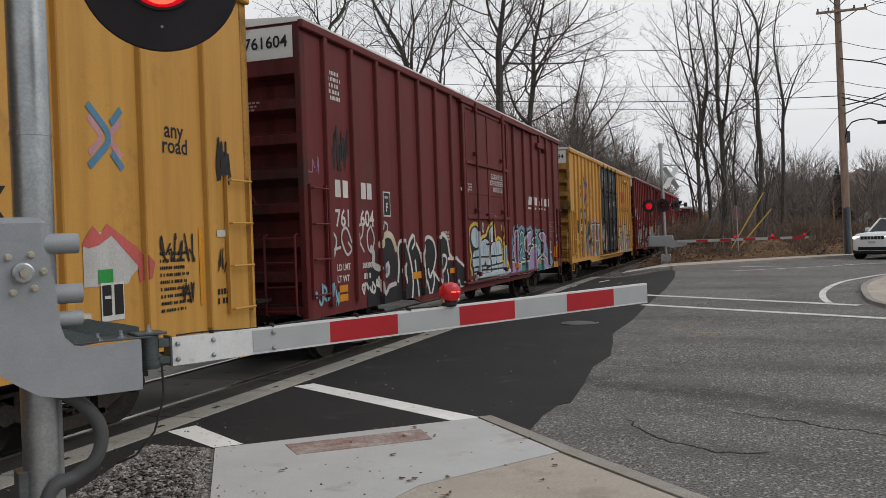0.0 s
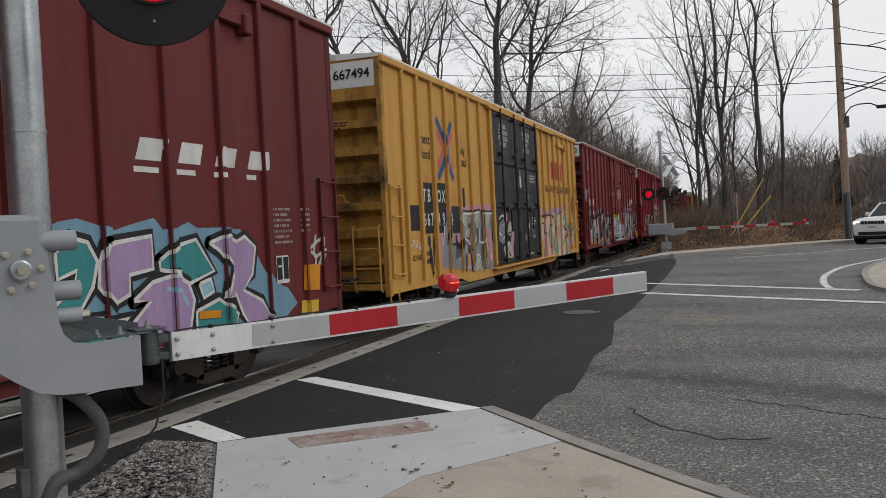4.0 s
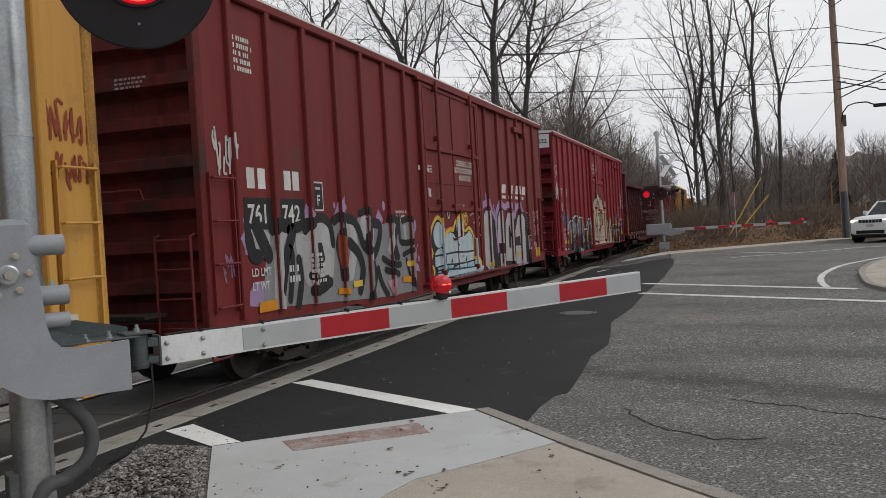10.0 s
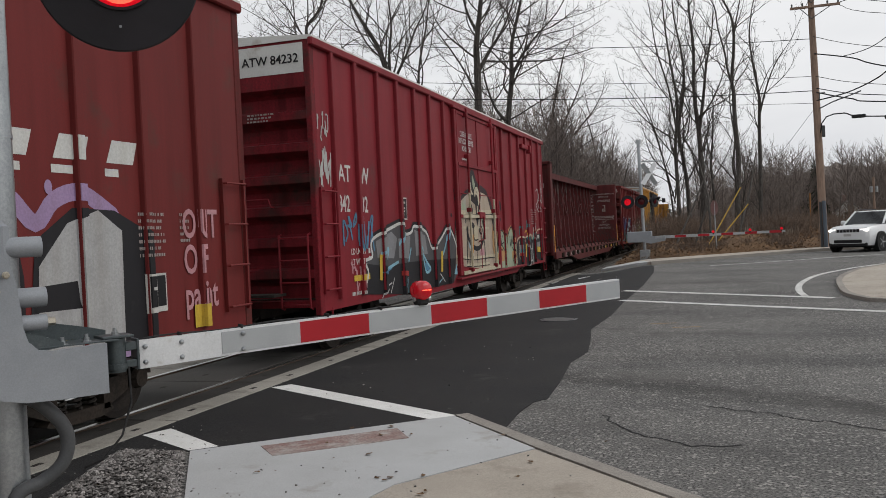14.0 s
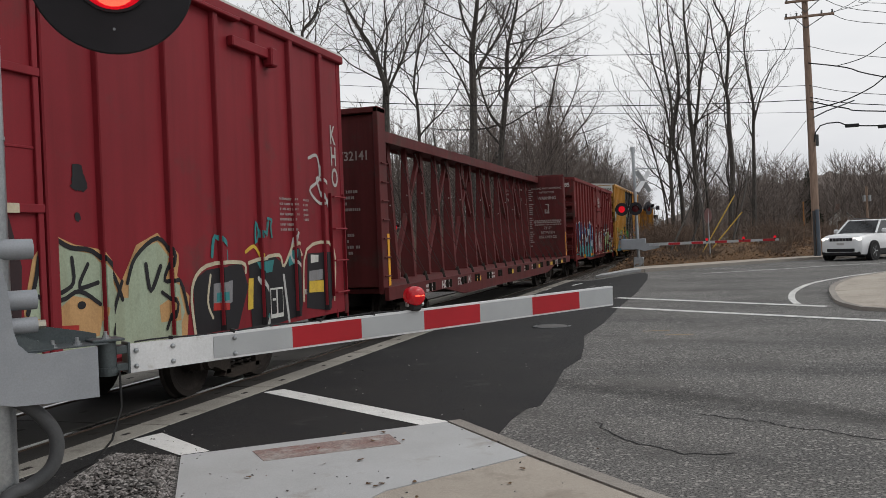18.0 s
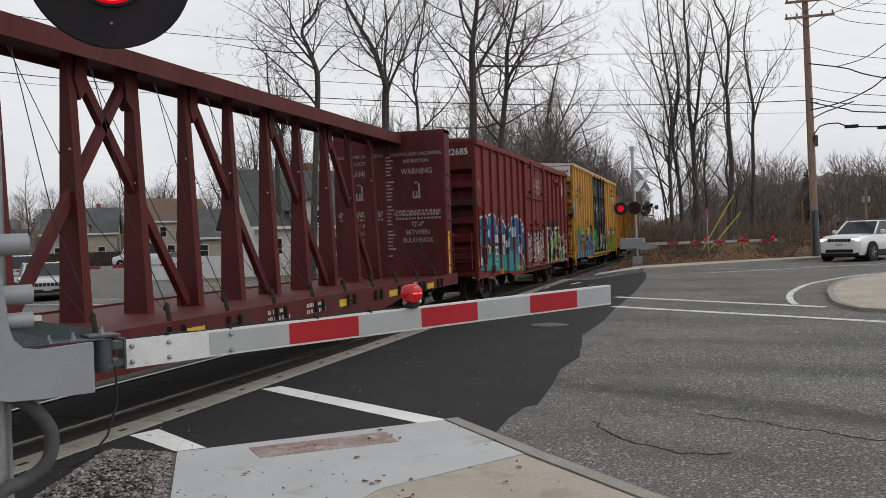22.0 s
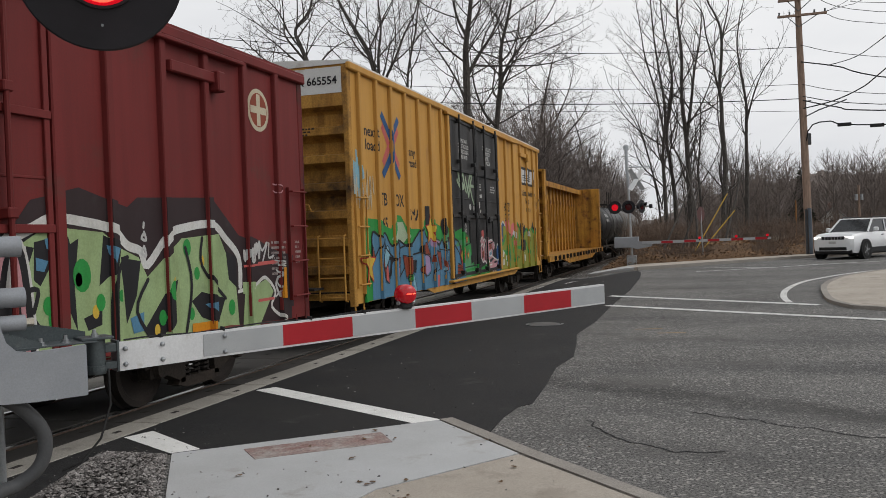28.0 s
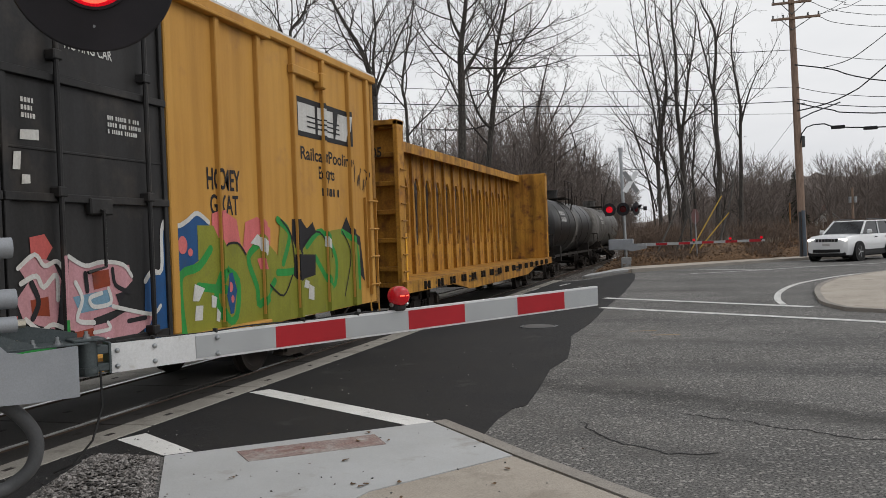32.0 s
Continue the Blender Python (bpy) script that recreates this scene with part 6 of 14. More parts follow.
q.stroke(bend([(5.04, 1.31), (5.13, 1.16), (5.32, 1.27), (5.37, 1.05), (5.21, 0.83)], 4), 0.07, "white", 3)
q.stroke(bend([(5.38, 1.24), (5.65, 1.06), (5.85, 0.83)], 4), 0.06, "white", 3)
q.stroke(bend([(5.67, 1.95), (5.97, 2.01), (6.23, 1.92), (6.33, 1.74), (6.4, 1.57), (6.55, 1.48)], 4), 0.09, "white", 4)
q.stroke(bend([(5.73, 1.47), (6.0, 1.57), (6.19, 1.48), (6.05, 1.29), (5.82, 1.24), (5.73, 1.44)], 4), 0.07, "white", 4)
q.stroke(bend([(5.9, 1.24), (5.91, 1.04)], 4), 0.06, "white", 4)
q.stroke(bend([(6.31, 1.49), (6.8, 1.47), (7.23, 1.34), (7.49, 1.21), (7.49, 0.99), (7.26, 0.83), (7.12, 0.83)], 4), 0.07, "white", 4)
q.stroke(bend([(6.21, 1.25), (6.27, 1.05), (6.2, 0.83)], 4), 0.06, "white", 4)
q.stroke(bend([(6.76, 1.04), (6.83, 0.83), (6.97, 1.0), (7.08, 0.83)], 4), 0.04, "white", 4)
q.rect(4.17, 4.62, 1.17, 1.30, "orange", 7), q.rect(6.35, 6.62, 1.17, 1.28, "orange", 7)
q.poly([(7.79, 0.94), (7.81, 1.16), (7.69, 1.25), (7.8, 1.49), (7.79, 1.56), (7.73, 1.66), (7.67, 1.83), (7.7, 2.01), (7.8, 2.15), (8.11, 2.23), (8.36, 2.21), (8.48, 2.04), (8.5, 1.79), (8.73, 1.92), (9.03, 1.95), (9.15, 2.05), (9.35, 2.17), (9.68, 2.27), (9.81, 2.21), (9.88, 2.06), (9.89, 1.8), (10.1, 1.88), (10.31, 1.86), (10.5, 1.75), (10.51, 1.29), (10.8, 1.27), (11.08, 1.21), (11.18, 1.04), (11.22, 0.77), (8.29, 0.84)], "soot", 1)
q.stroke(bend([(7.79, 0.94), (7.81, 1.16), (7.69, 1.25), (7.8, 1.49), (7.79, 1.56), (7.73, 1.66), (7.67, 1.83), (7.7, 2.01), (7.8, 2.15), (8.11, 2.23), (8.36, 2.21), (8.48, 2.04), (8.5, 1.79), (8.73, 1.92), (9.03, 1.95), (9.15, 2.05), (9.35, 2.17), (9.68, 2.27), (9.81, 2.21), (9.88, 2.06), (9.89, 1.8), (10.1, 1.88), (10.31, 1.86), (10.5, 1.75), (10.51, 1.29), (10.8, 1.27), (11.08, 1.21), (11.18, 1.04)], 3), 0.085, "gold", 3)
q.poly([(7.88, 1.43), (8.01, 1.6), (8.42, 1.63), (8.49, 1.5), (8.48, 1.63), (8.67, 1.81), (8.95, 1.87), (9.2, 1.84), (9.39, 1.73), (9.35, 1.84), (9.31, 2.05), (9.67, 2.2), (9.8, 2.13), (9.83, 1.78), (10.03, 1.81), (10.29, 1.81), (10.45, 1.69), (10.47, 1.35), (10.55, 1.27), (11, 1.17), (11.12, 1), (11.22, 0.79), (8.24, 0.86), (7.99, 0.96), (8.01, 1.23), (7.9, 1.25)], "frost", 2)
q.poly(bend([(8.1, 2.15), (8.29, 2.12), (8.44, 2), (8.45, 1.82), (8.38, 1.69), (8.11, 1.68), (7.92, 1.77), (7.84, 1.91), (7.92, 2.09), (8.1, 2.15)], 3), "frost", 2)
q.stroke(bend([(7.91, 1.44), (8.57, 1.45), (9.34, 1.43), (10.48, 1.44)], 4), 0.04, "soot", 4)
q.stroke(bend([(8.04, 1.22), (8.71, 1.23), (9.43, 1.21), (10.55, 1.24)], 4), 0.04, "soot", 4)
q.stroke(bend([(8, 1.11), (8.7, 1.13), (9.56, 1.11), (10.67, 1.1)], 4), 0.04, "soot", 4)
q.stroke(bend([(8.03, 1.04), (9.17, 1.03), (10.93, 0.99)], 4), 0.04, "soot", 4)
q.stroke(bend([(8.25, 0.93), (9.54, 0.91), (11.11, 0.87)], 4), 0.04, "soot", 4)
q.stroke(bend([(8.44, 1.67), (8.5, 1.48), (8.53, 1.24)], 4), 0.04, "soot", 4)
q.stroke(bend([(8.68, 1.23), (8.67, 1.11)], 4), 0.04, "soot", 4)
q.stroke(bend([(9.06, 1.23), (9.03, 1.04)], 4), 0.04, "soot", 4)
q.stroke(bend([(9.56, 1.12), (9.54, 0.91)], 4), 0.04, "soot", 4)
q.stroke(bend([(10.07, 1.23), (10.05, 0.99)], 4), 0.04, "soot", 4)
q.stroke(bend([(8.66, 1.03), (8.64, 0.87)], 4), 0.04, "soot", 4)
q.stroke(bend([(9.48, 1.33), (9.47, 1.21)], 4), 0.04, "soot", 4)
q.stroke(bend([(10.62, 1.24), (10.58, 0.9)], 4), 0.04, "soot", 4)
q.stroke(bend([(10.15, 0.98), (10.14, 0.89)], 4), 0.04, "soot", 4)
q.stroke(bend([(8.36, 1.18), (8.35, 1.06)], 4), 0.04, "soot", 4)
q.stroke(bend([(9.03, 1.74), (9.53, 1.72)], 4), 0.04, "soot", 4)
q.stroke(bend([(9.32, 1.73), (9.31, 1.52)], 4), 0.04, "soot", 4)
q.stroke(bend([(9.71, 1.63), (9.73, 1.46), (9.5, 1.45)], 4), 0.04, "soot", 4)
q.stroke(bend([(9.91, 1.8), (9.92, 1.53)], 4), 0.04, "soot", 4)
q.poly([(8.9, 1.37), (8.82, 1.24), (9.01, 1.24)], "soot", 4)
q.poly([(9.92, 1.32), (9.85, 1.23), (10.01, 1.23)], "soot", 4)
q.poly([(9.01, 1.21), (9.49, 1.23), (9.45, 1.18), (9.15, 1.15), (8.99, 1.05)], "soot", 4)
q.poly([(9.31, 2.05), (9.37, 1.73), (9.13, 1.89)], "soot", 4)
q.poly([(9.24, 1.55), (9.41, 1.54), (9.39, 1.37), (9.22, 1.37)], "ash", 5)
q.bars(9.66, 9.86, 1.94, 0.03, 4, "soot", 6, 5)
q.poly([(10.67, 1.68), (10.8, 1.63), (10.75, 1.21), (10.61, 1.18)], "frost", 3)
q.stroke(bend([(8.86, 1.79), (8.77, 1.51)], 4), 0.025, "haze", 4)
q.stroke(bend([(10.13, 1.75), (10.14, 1.48)], 4), 0.025, "haze", 4)
q.stroke(bend([(8.13, 1.58), (8.07, 1.28)], 4), 0.025, "haze", 4)
q.stroke(bend([(8.02, 2.09), (7.92, 1.93)], 4), 0.03, "white", 5)
q.stroke(bend([(10.5, 2.2), (10.55, 2.06)], 4), 0.05, "gold", 3)
q.stroke(bend([(10.77, 1.96), (10.68, 1.78)], 4), 0.05, "gold", 3)
for y, z0, z1, colour in ((8.265, 0.99, 2.05, "frost"), (10.64, 0.99, 1.68, "frost")):
    sprayed_bar(car, y, z0, z1, colour)
sprayed_rail(car, 8.1, 11.2, 1.0, "frost")
q.stroke(bend([(8.93, 1.77), (8.92, 1.41)], 4), 0.03, "steelblue", 4)
q.stroke(bend([(9.94, 1.65), (9.93, 1.35)], 4), 0.03, "steelblue", 4)
q.stroke(bend([(9.02, 1.37), (9.04, 1.18)], 4), 0.04, "plate", 4)
q.stroke(bend([(0.82, 2.1), (0.96, 1.98), (0.93, 1.82), (0.85, 1.67)], 4), 0.045, "plate", 3)
q.stroke(bend([(0.8, 1.8), (1.1, 1.84)], 4), 0.045, "plate", 3)
q.stroke(bend([(1.51, 1.92), (1.36, 2.13), (1.21, 2.11), (1.15, 1.95), (1.33, 1.72), (1.5, 1.8), (1.39, 1.91)], 4), 0.045, "plate", 3)
q.stroke(bend([(1.77, 2.17), (1.83, 1.96), (1.76, 1.76)], 4), 0.045, "plate", 3)
q.stroke(bend([(1.77, 2.17), (1.97, 2.2), (1.93, 2.02), (1.83, 1.93), (1.98, 1.76)], 4), 0.045, "plate", 3)
q.stroke(bend([(2.29, 2.18), (2.14, 2.05), (2.15, 1.83), (2.28, 1.74), (2.42, 1.95), (2.29, 2.18)], 4), 0.045, "plate", 3)
q.stroke(bend([(2.68, 2.13), (2.77, 2.25), (3.01, 2.2), (2.97, 2.07), (2.69, 1.98)], 4), 0.045, "plate", 3)
tag(q, 1.85, 0.98, 0.7, 0.3, "white", 6, 0.05, 5, 5), tag(q, 0.2, 0.96, 0.8, 0.35, "sky", 16, 0.05, 3, 6)
tag(q, 0.95, 3.0, 0.55, 0.75, "soot", 7, 0.045, 1, 9), tag(q, 0.1, 2.9, 0.45, 0.3, "mauve", 8, 0.02, 1, 3)
q.rect(1.0, 1.3, 1.0, 1.11, "orange", 7), q.rect(1.0, 1.3, 1.14, 1.25, "orange", 7)
q.poly([(11.24, 1.44), (11.4, 1.53), (11.52, 1.67), (11.72, 1.77), (11.87, 1.91), (11.98, 2.16), (12.17, 2.24), (12.39, 2.22), (12.53, 2.12), (12.7, 2.18), (12.94, 2.21), (13.19, 2.15), (13.45, 2.09), (13.73, 2.15), (14.07, 2.21), (14.21, 2.08), (14.46, 2.1), (14.67, 2.16), (14.84, 2.09), (15.34, 2.09), (15.72, 2.06), (15.99, 1.88), (16.21, 1.58), (16.45, 1.36), (16.85, 1.24), (17.1, 1.01), (16.8, 0.87), (16.11, 0.83), (13.3, 0.79), (11.34, 0.9), (11.49, 1.1), (11.38, 1.29)], "haze", 0)
q.stroke([(12.73, 1.15), (13.2, 1.17), (13.62, 1.19), (13.71, 0.81), (12.72, 0.82), (12.73, 1.15)], 0.17, "soot", 1); q.poly([(12.73, 1.15), (13.2, 1.17), (13.62, 1.19), (13.71, 0.81), (12.72, 0.82)], "teal", 2); q.stroke([(12.73, 1.15), (13.2, 1.17), (13.62, 1.19), (13.71, 0.81), (12.72, 0.82), (12.73, 1.15)], 0.045, "white", 3)
q.stroke([(11.54, 1.21), (11.98, 1.2), (12.39, 1.12), (12.74, 1.13), (12.64, 0.82), (11.6, 0.89), (11.54, 1.21)], 0.17, "soot", 1); q.poly([(11.54, 1.21), (11.98, 1.2), (12.39, 1.12), (12.74, 1.13), (12.64, 0.82), (11.6, 0.89)], "lilac", 2); q.stroke([(11.54, 1.21), (11.98, 1.2), (12.39, 1.12), (12.74, 1.13), (12.64, 0.82), (11.6, 0.89), (11.54, 1.21)], 0.045, "white", 3)
q.stroke([(11.92, 1.79), (12.1, 2.06), (12.4, 2.07), (12.49, 1.98), (12.39, 1.13), (12.05, 1.17), (11.93, 1.39), (11.84, 1.61), (12.08, 1.7), (11.92, 1.79)], 0.17, "soot", 3); q.poly([(11.92, 1.79), (12.1, 2.06), (12.4, 2.07), (12.49, 1.98), (12.39, 1.13), (12.05, 1.17), (11.93, 1.39), (11.84, 1.61), (12.08, 1.7)], "lilac", 4); q.stroke([(11.92, 1.79), (12.1, 2.06), (12.4, 2.07), (12.49, 1.98), (12.39, 1.13), (12.05, 1.17), (11.93, 1.39), (11.84, 1.61), (12.08, 1.7), (11.92, 1.79)], 0.045, "white", 5)
q.stroke([(12.63, 1.9), (12.83, 2.03), (13.05, 1.98), (13.17, 1.79), (13.09, 1.55), (12.86, 1.28), (13.21, 1.23), (13.08, 1.16), (12.65, 1.18), (12.56, 1.4), (12.84, 1.56), (12.89, 1.72), (12.64, 1.65), (12.63, 1.9)], 0.17, "soot", 3); q.poly([(12.63, 1.9), (12.83, 2.03), (13.05, 1.98), (13.17, 1.79), (13.09, 1.55), (12.86, 1.28), (13.21, 1.23), (13.08, 1.16), (12.65, 1.18), (12.56, 1.4), (12.84, 1.56), (12.89, 1.72), (12.64, 1.65)], "teal", 4); q.stroke([(12.63, 1.9), (12.83, 2.03), (13.05, 1.98), (13.17, 1.79), (13.09, 1.55), (12.86, 1.28), (13.21, 1.23), (13.08, 1.16), (12.65, 1.18), (12.56, 1.4), (12.84, 1.56), (12.89, 1.72), (12.64, 1.65), (12.63, 1.9)], 0.045, "white", 5)
q.stroke([(13.29, 1.95), (14, 2.02), (14, 1.67), (13.62, 1.63), (13.61, 1.43), (13.36, 1.35), (13.17, 1.54), (13.2, 1.78), (13.29, 1.95)], 0.17, "soot", 3); q.poly([(13.29, 1.95), (14, 2.02), (14, 1.67), (13.62, 1.63), (13.61, 1.43), (13.36, 1.35), (13.17, 1.54), (13.2, 1.78)], "lilac", 4); q.stroke([(13.29, 1.95), (14, 2.02), (14, 1.67), (13.62, 1.63), (13.61, 1.43), (13.36, 1.35), (13.17, 1.54), (13.2, 1.78), (13.29, 1.95)], 0.045, "white", 5)
q.stroke([(13.66, 1.36), (13.98, 1.53), (14.35, 1.58), (14.59, 1.48), (14.69, 1.28), (14.58, 0.92), (14.06, 0.84), (13.63, 0.84), (13.55, 1.08), (13.92, 1.33), (13.66, 1.36)], 0.17, "soot", 4); q.poly([(13.66, 1.36), (13.98, 1.53), (14.35, 1.58), (14.59, 1.48), (14.69, 1.28), (14.58, 0.92), (14.06, 0.84), (13.63, 0.84), (13.55, 1.08), (13.92, 1.33)], "lilac", 5); q.stroke([(13.66, 1.36), (13.98, 1.53), (14.35, 1.58), (14.59, 1.48), (14.69, 1.28), (14.58, 0.92), (14.06, 0.84), (13.63, 0.84), (13.55, 1.08), (13.92, 1.33), (13.66, 1.36)], 0.045, "white", 6)
q.stroke([(14.11, 1.75), (14.43, 1.9), (14.78, 1.96), (15.11, 1.58), (14.59, 1.46), (14.4, 1.61), (14.12, 1.65), (14.11, 1.75)], 0.17, "soot", 3); q.poly([(14.11, 1.75), (14.43, 1.9), (14.78, 1.96), (15.11, 1.58), (14.59, 1.46), (14.4, 1.61), (14.12, 1.65)], "teal", 4); q.stroke([(14.11, 1.75), (14.43, 1.9), (14.78, 1.96), (15.11, 1.58), (14.59, 1.46), (14.4, 1.61), (14.12, 1.65), (14.11, 1.75)], 0.045, "white", 5)
q.stroke([(14.72, 1.14), (15.18, 1.24), (15.58, 1.02), (15.47, 0.74), (14.71, 0.73), (14.72, 1.14)], 0.17, "soot", 4); q.poly([(14.72, 1.14), (15.18, 1.24), (15.58, 1.02), (15.47, 0.74), (14.71, 0.73)], "teal", 5); q.stroke([(14.72, 1.14), (15.18, 1.24), (15.58, 1.02), (15.47, 0.74), (14.71, 0.73), (14.72, 1.14)], 0.045, "white", 6)
q.stroke([(15.04, 1.91), (15.39, 1.99), (15.62, 1.91), (15.8, 1.97), (16.04, 1.83), (15.94, 1.49), (15.72, 1.3), (16.15, 1.13), (16.38, 0.86), (15.85, 0.8), (15.68, 1.01), (15.54, 1.27), (15.3, 1.24), (15.46, 1.61), (15.25, 1.81), (15.04, 1.91)], 0.17, "soot", 4); q.poly([(15.04, 1.91), (15.39, 1.99), (15.62, 1.91), (15.8, 1.97), (16.04, 1.83), (15.94, 1.49), (15.72, 1.3), (16.15, 1.13), (16.38, 0.86), (15.85, 0.8), (15.68, 1.01), (15.54, 1.27), (15.3, 1.24), (15.46, 1.61), (15.25, 1.81)], "lilac", 5); q.stroke([(15.04, 1.91), (15.39, 1.99), (15.62, 1.91), (15.8, 1.97), (16.04, 1.83), (15.94, 1.49), (15.72, 1.3), (16.15, 1.13), (16.38, 0.86), (15.85, 0.8), (15.68, 1.01), (15.54, 1.27), (15.3, 1.24), (15.46, 1.61), (15.25, 1.81), (15.04, 1.91)], 0.045, "white", 6)
q.stroke([(14.8, 1.45), (15.03, 1.49), (15.08, 1.34), (14.87, 1.28), (14.8, 1.45)], 0.17, "soot", 4); q.poly([(14.8, 1.45), (15.03, 1.49), (15.08, 1.34), (14.87, 1.28)], "sky", 5); q.stroke([(14.8, 1.45), (15.03, 1.49), (15.08, 1.34), (14.87, 1.28), (14.8, 1.45)], 0.045, "white", 6)
q.blob(12.22, 1.39, 0.06, 0.04, "mauve", 7)
q.blob(12.19, 1.22, 0.05, 0.04, "mauve", 7)
q.blob(11.86, 1.1, 0.03, 0.02, "mauve", 7)
q.poly([(12.01, 1.04), (12.49, 1), (12.5, 1.1), (12.02, 1.15)], "orange", 9)
q.poly([(14.75, 1.05), (15.18, 1.02), (15.19, 1.11), (14.76, 1.14)], "orange", 9)
q.stroke(bend([(11.98, 1.83), (12.16, 1.93), (12.35, 1.97)], 4), 0.05, "sky", 6)
q.stroke(bend([(14.23, 1.44), (14.45, 1.38), (14.56, 1.24)], 4), 0.05, "sky", 6)
q.stroke(bend([(17.54, 1.3), (17.71, 1.62), (17.51, 1.74), (18, 1.89), (17.75, 1.46), (17.47, 1.25)], 4), 0.05, "plate", 4)
q.stroke(bend([(17.72, 1.93), (17.65, 1.63), (18.04, 1.72), (17.88, 1.51)], 4), 0.05, "plate", 4)
q.poly([(17.28, 1.17), (17.76, 1.14), (17.82, 1.51), (17.33, 1.53)], "orange", 5)
q.poly([(17.17, 0.84), (17.68, 0.8), (17.71, 1), (17.2, 1.03)], "gold", 5)
q.stroke(bend([(11.41, 1.86), (11.42, 1.67), (11.5, 1.74), (11.44, 1.78)], 4), 0.04, "white", 4)
q.stroke(bend([(10.75, 2.13), (10.75, 1.99), (10.84, 2.12), (10.79, 2.06), (10.83, 1.98)], 4), 0.09, "gold", 6)
q.stroke(bend([(10.68, 1.87), (10.78, 1.92), (10.81, 1.8), (10.72, 1.69), (10.64, 1.73)], 4), 0.1, "gold", 6)
grid_sign(q, 16.72, 1.5, 0.15)
q.make("graffiti", car, "black and white sprayed graffiti letters")

# 2: yellow pool car with black stencil squares
car, c = boxcar("yellow boxcar with black double doors and grey graffiti", 31.5, 18.8, 5.05, M_yellow, POSTS_T, (6.95, 12.0), "double", M_roof_galv, M_door_black, "667494")
q = Coat(c.knots, c.low, c.high)
q.text("next", 1.92, 3.66, 0.20, "black"), q.text("load", 1.95, 3.36, 0.20, "black")
arrows(q, 3.38, 3.62, 0.62)
q.text("any", 4.38, 3.60, 0.20, "black"), q.text("road", 4.35, 3.33, 0.20, "black")
q.rect(1.0, 1.64, 1.93, 2.42, "black", 0), q.rect(1.82, 2.45, 1.86, 2.88, "black", 0), q.rect(2.64, 3.28, 1.86, 2.9, "black", 0), q.rect(3.46, 4.14, 1.84, 2.42, "black", 4)
for body, y, z in (("T", 1.86, 2.5), ("B", 2.14, 2.5), ("O", 2.70, 2.5), ("X", 2.98, 2.5), ("6", 1.85, 2.02), ("6", 2.06, 2.02), ("7", 2.27, 2.02), ("4", 2.68, 2.02), ("9", 2.98, 2.02), ("4", 3.5, 2.02)):
    q.text(body, y, z, 0.25, "white", 6, 0.85)
q.text("LD LMT", 1.2, 1.36, 0.10, "black"), q.bars(1.9, 2.3, 1.42, 0.10, 2, "black", 0, 3)
plate_f(q, 4.45, 2.62, "black")
q.lines(["-IMPORTANT-", "CLOSE THIS DOOR", "BEFORE CLOSING", "MAIN DOOR"], 8.05, 4.5, 0.115, "white", 2, 0.66)
q.lines(["CLOSE AND LOCK", "BOTH DOORS", "BEFORE", "MOVING CAR"], 10.62, 4.5, 0.115, "white", 2, 0.66)
q.bars(10.9, 11.6, 3.35, 0.05, 3, "white", 2, 4), q.rect(9.66, 9.84, 3.0, 3.3, "white", 2), q.rect(10.35, 10.62, 2.7, 2.8, "white", 2), q.bars(9.62, 9.86, 3.45, 0.05, 3, "white", 2, 6)
q.blob(10.55, 1.92, 0.09, 0.11, "white", 2), q.rect(10.5, 10.62, 1.6, 1.78, "white", 2), q.bars(10.95, 11.5, 2.1, 0.05, 3, "white", 2, 7), q.bars(10.95, 11.4, 1.7, 0.1, 2, "ash", 2, 9), q.bars(10.3, 11.2, 1.08, 0.05, 1, "white", 2, 10)
# pool company sign: bars and slanting strokes in faded red
q.rect(14.27, 14.76, 3.42, 4.0, "red"), q.rect(14.84, 15.34, 3.42, 4.0, "red"), q.poly([(15.42, 3.42), (15.98, 3.42), (16.18, 4.0), (15.62, 4.0)], "red")
q.text("RAILCAR POOLING EXPERTS", 13.02, 2.98, 0.20, "black", 0, span=4.35)
lot_tags(q, 16.9, 1.9, "black")
q.make("lettering", car, "")
q = Coat(c.knots, c.low, c.high)
q.poly([(2.81, 2.05), (2.9, 2.35), (3.11, 2.4), (3.36, 2.38), (3.59, 2.45), (3.78, 2.38), (4.08, 2.43), (4.69, 2.43), (5, 2.48), (5.43, 2.45), (6.03, 2.48), (6.71, 2.52), (7, 2.49), (7.1, 2.3), (6.94, 0.86), (3.29, 1.08), (2.75, 1.15)], "pink", 0)
q.poly([(2.9, 1.13), (2.99, 1.79), (3.38, 2.26), (4.25, 2.3), (5.71, 2.34), (5.89, 2.3), (7.08, 2.28), (6.93, 0.88), (4.37, 1)], "ash", 1)
q.poly([(4.65, 2.04), (4.98, 2.04), (5, 1.86), (4.87, 1.62), (4.66, 1.57), (4.5, 1.7), (4.76, 1.75)], "slate", 2)
q.poly([(5.27, 2), (5.57, 1.96), (5.56, 1.65), (5.36, 1.47), (5.13, 1.68)], "slate", 2)
q.poly([(5.83, 2.31), (5.94, 2.29), (5.92, 1.63), (5.96, 1.28), (5.79, 0.99), (5.69, 1)], "slate", 2)
q.poly([(4.23, 1.56), (4.92, 1.63), (5.05, 1.39), (4.6, 1.47), (4.24, 1.43)], "slate", 2)
q.poly([(6.67, 2.17), (6.95, 2.03), (6.93, 1.58), (6.75, 1.81)], "slate", 2)
q.poly([(3.8, 1.58), (4.25, 1.56), (4.12, 1.32), (3.73, 1.25)], "slate", 2)
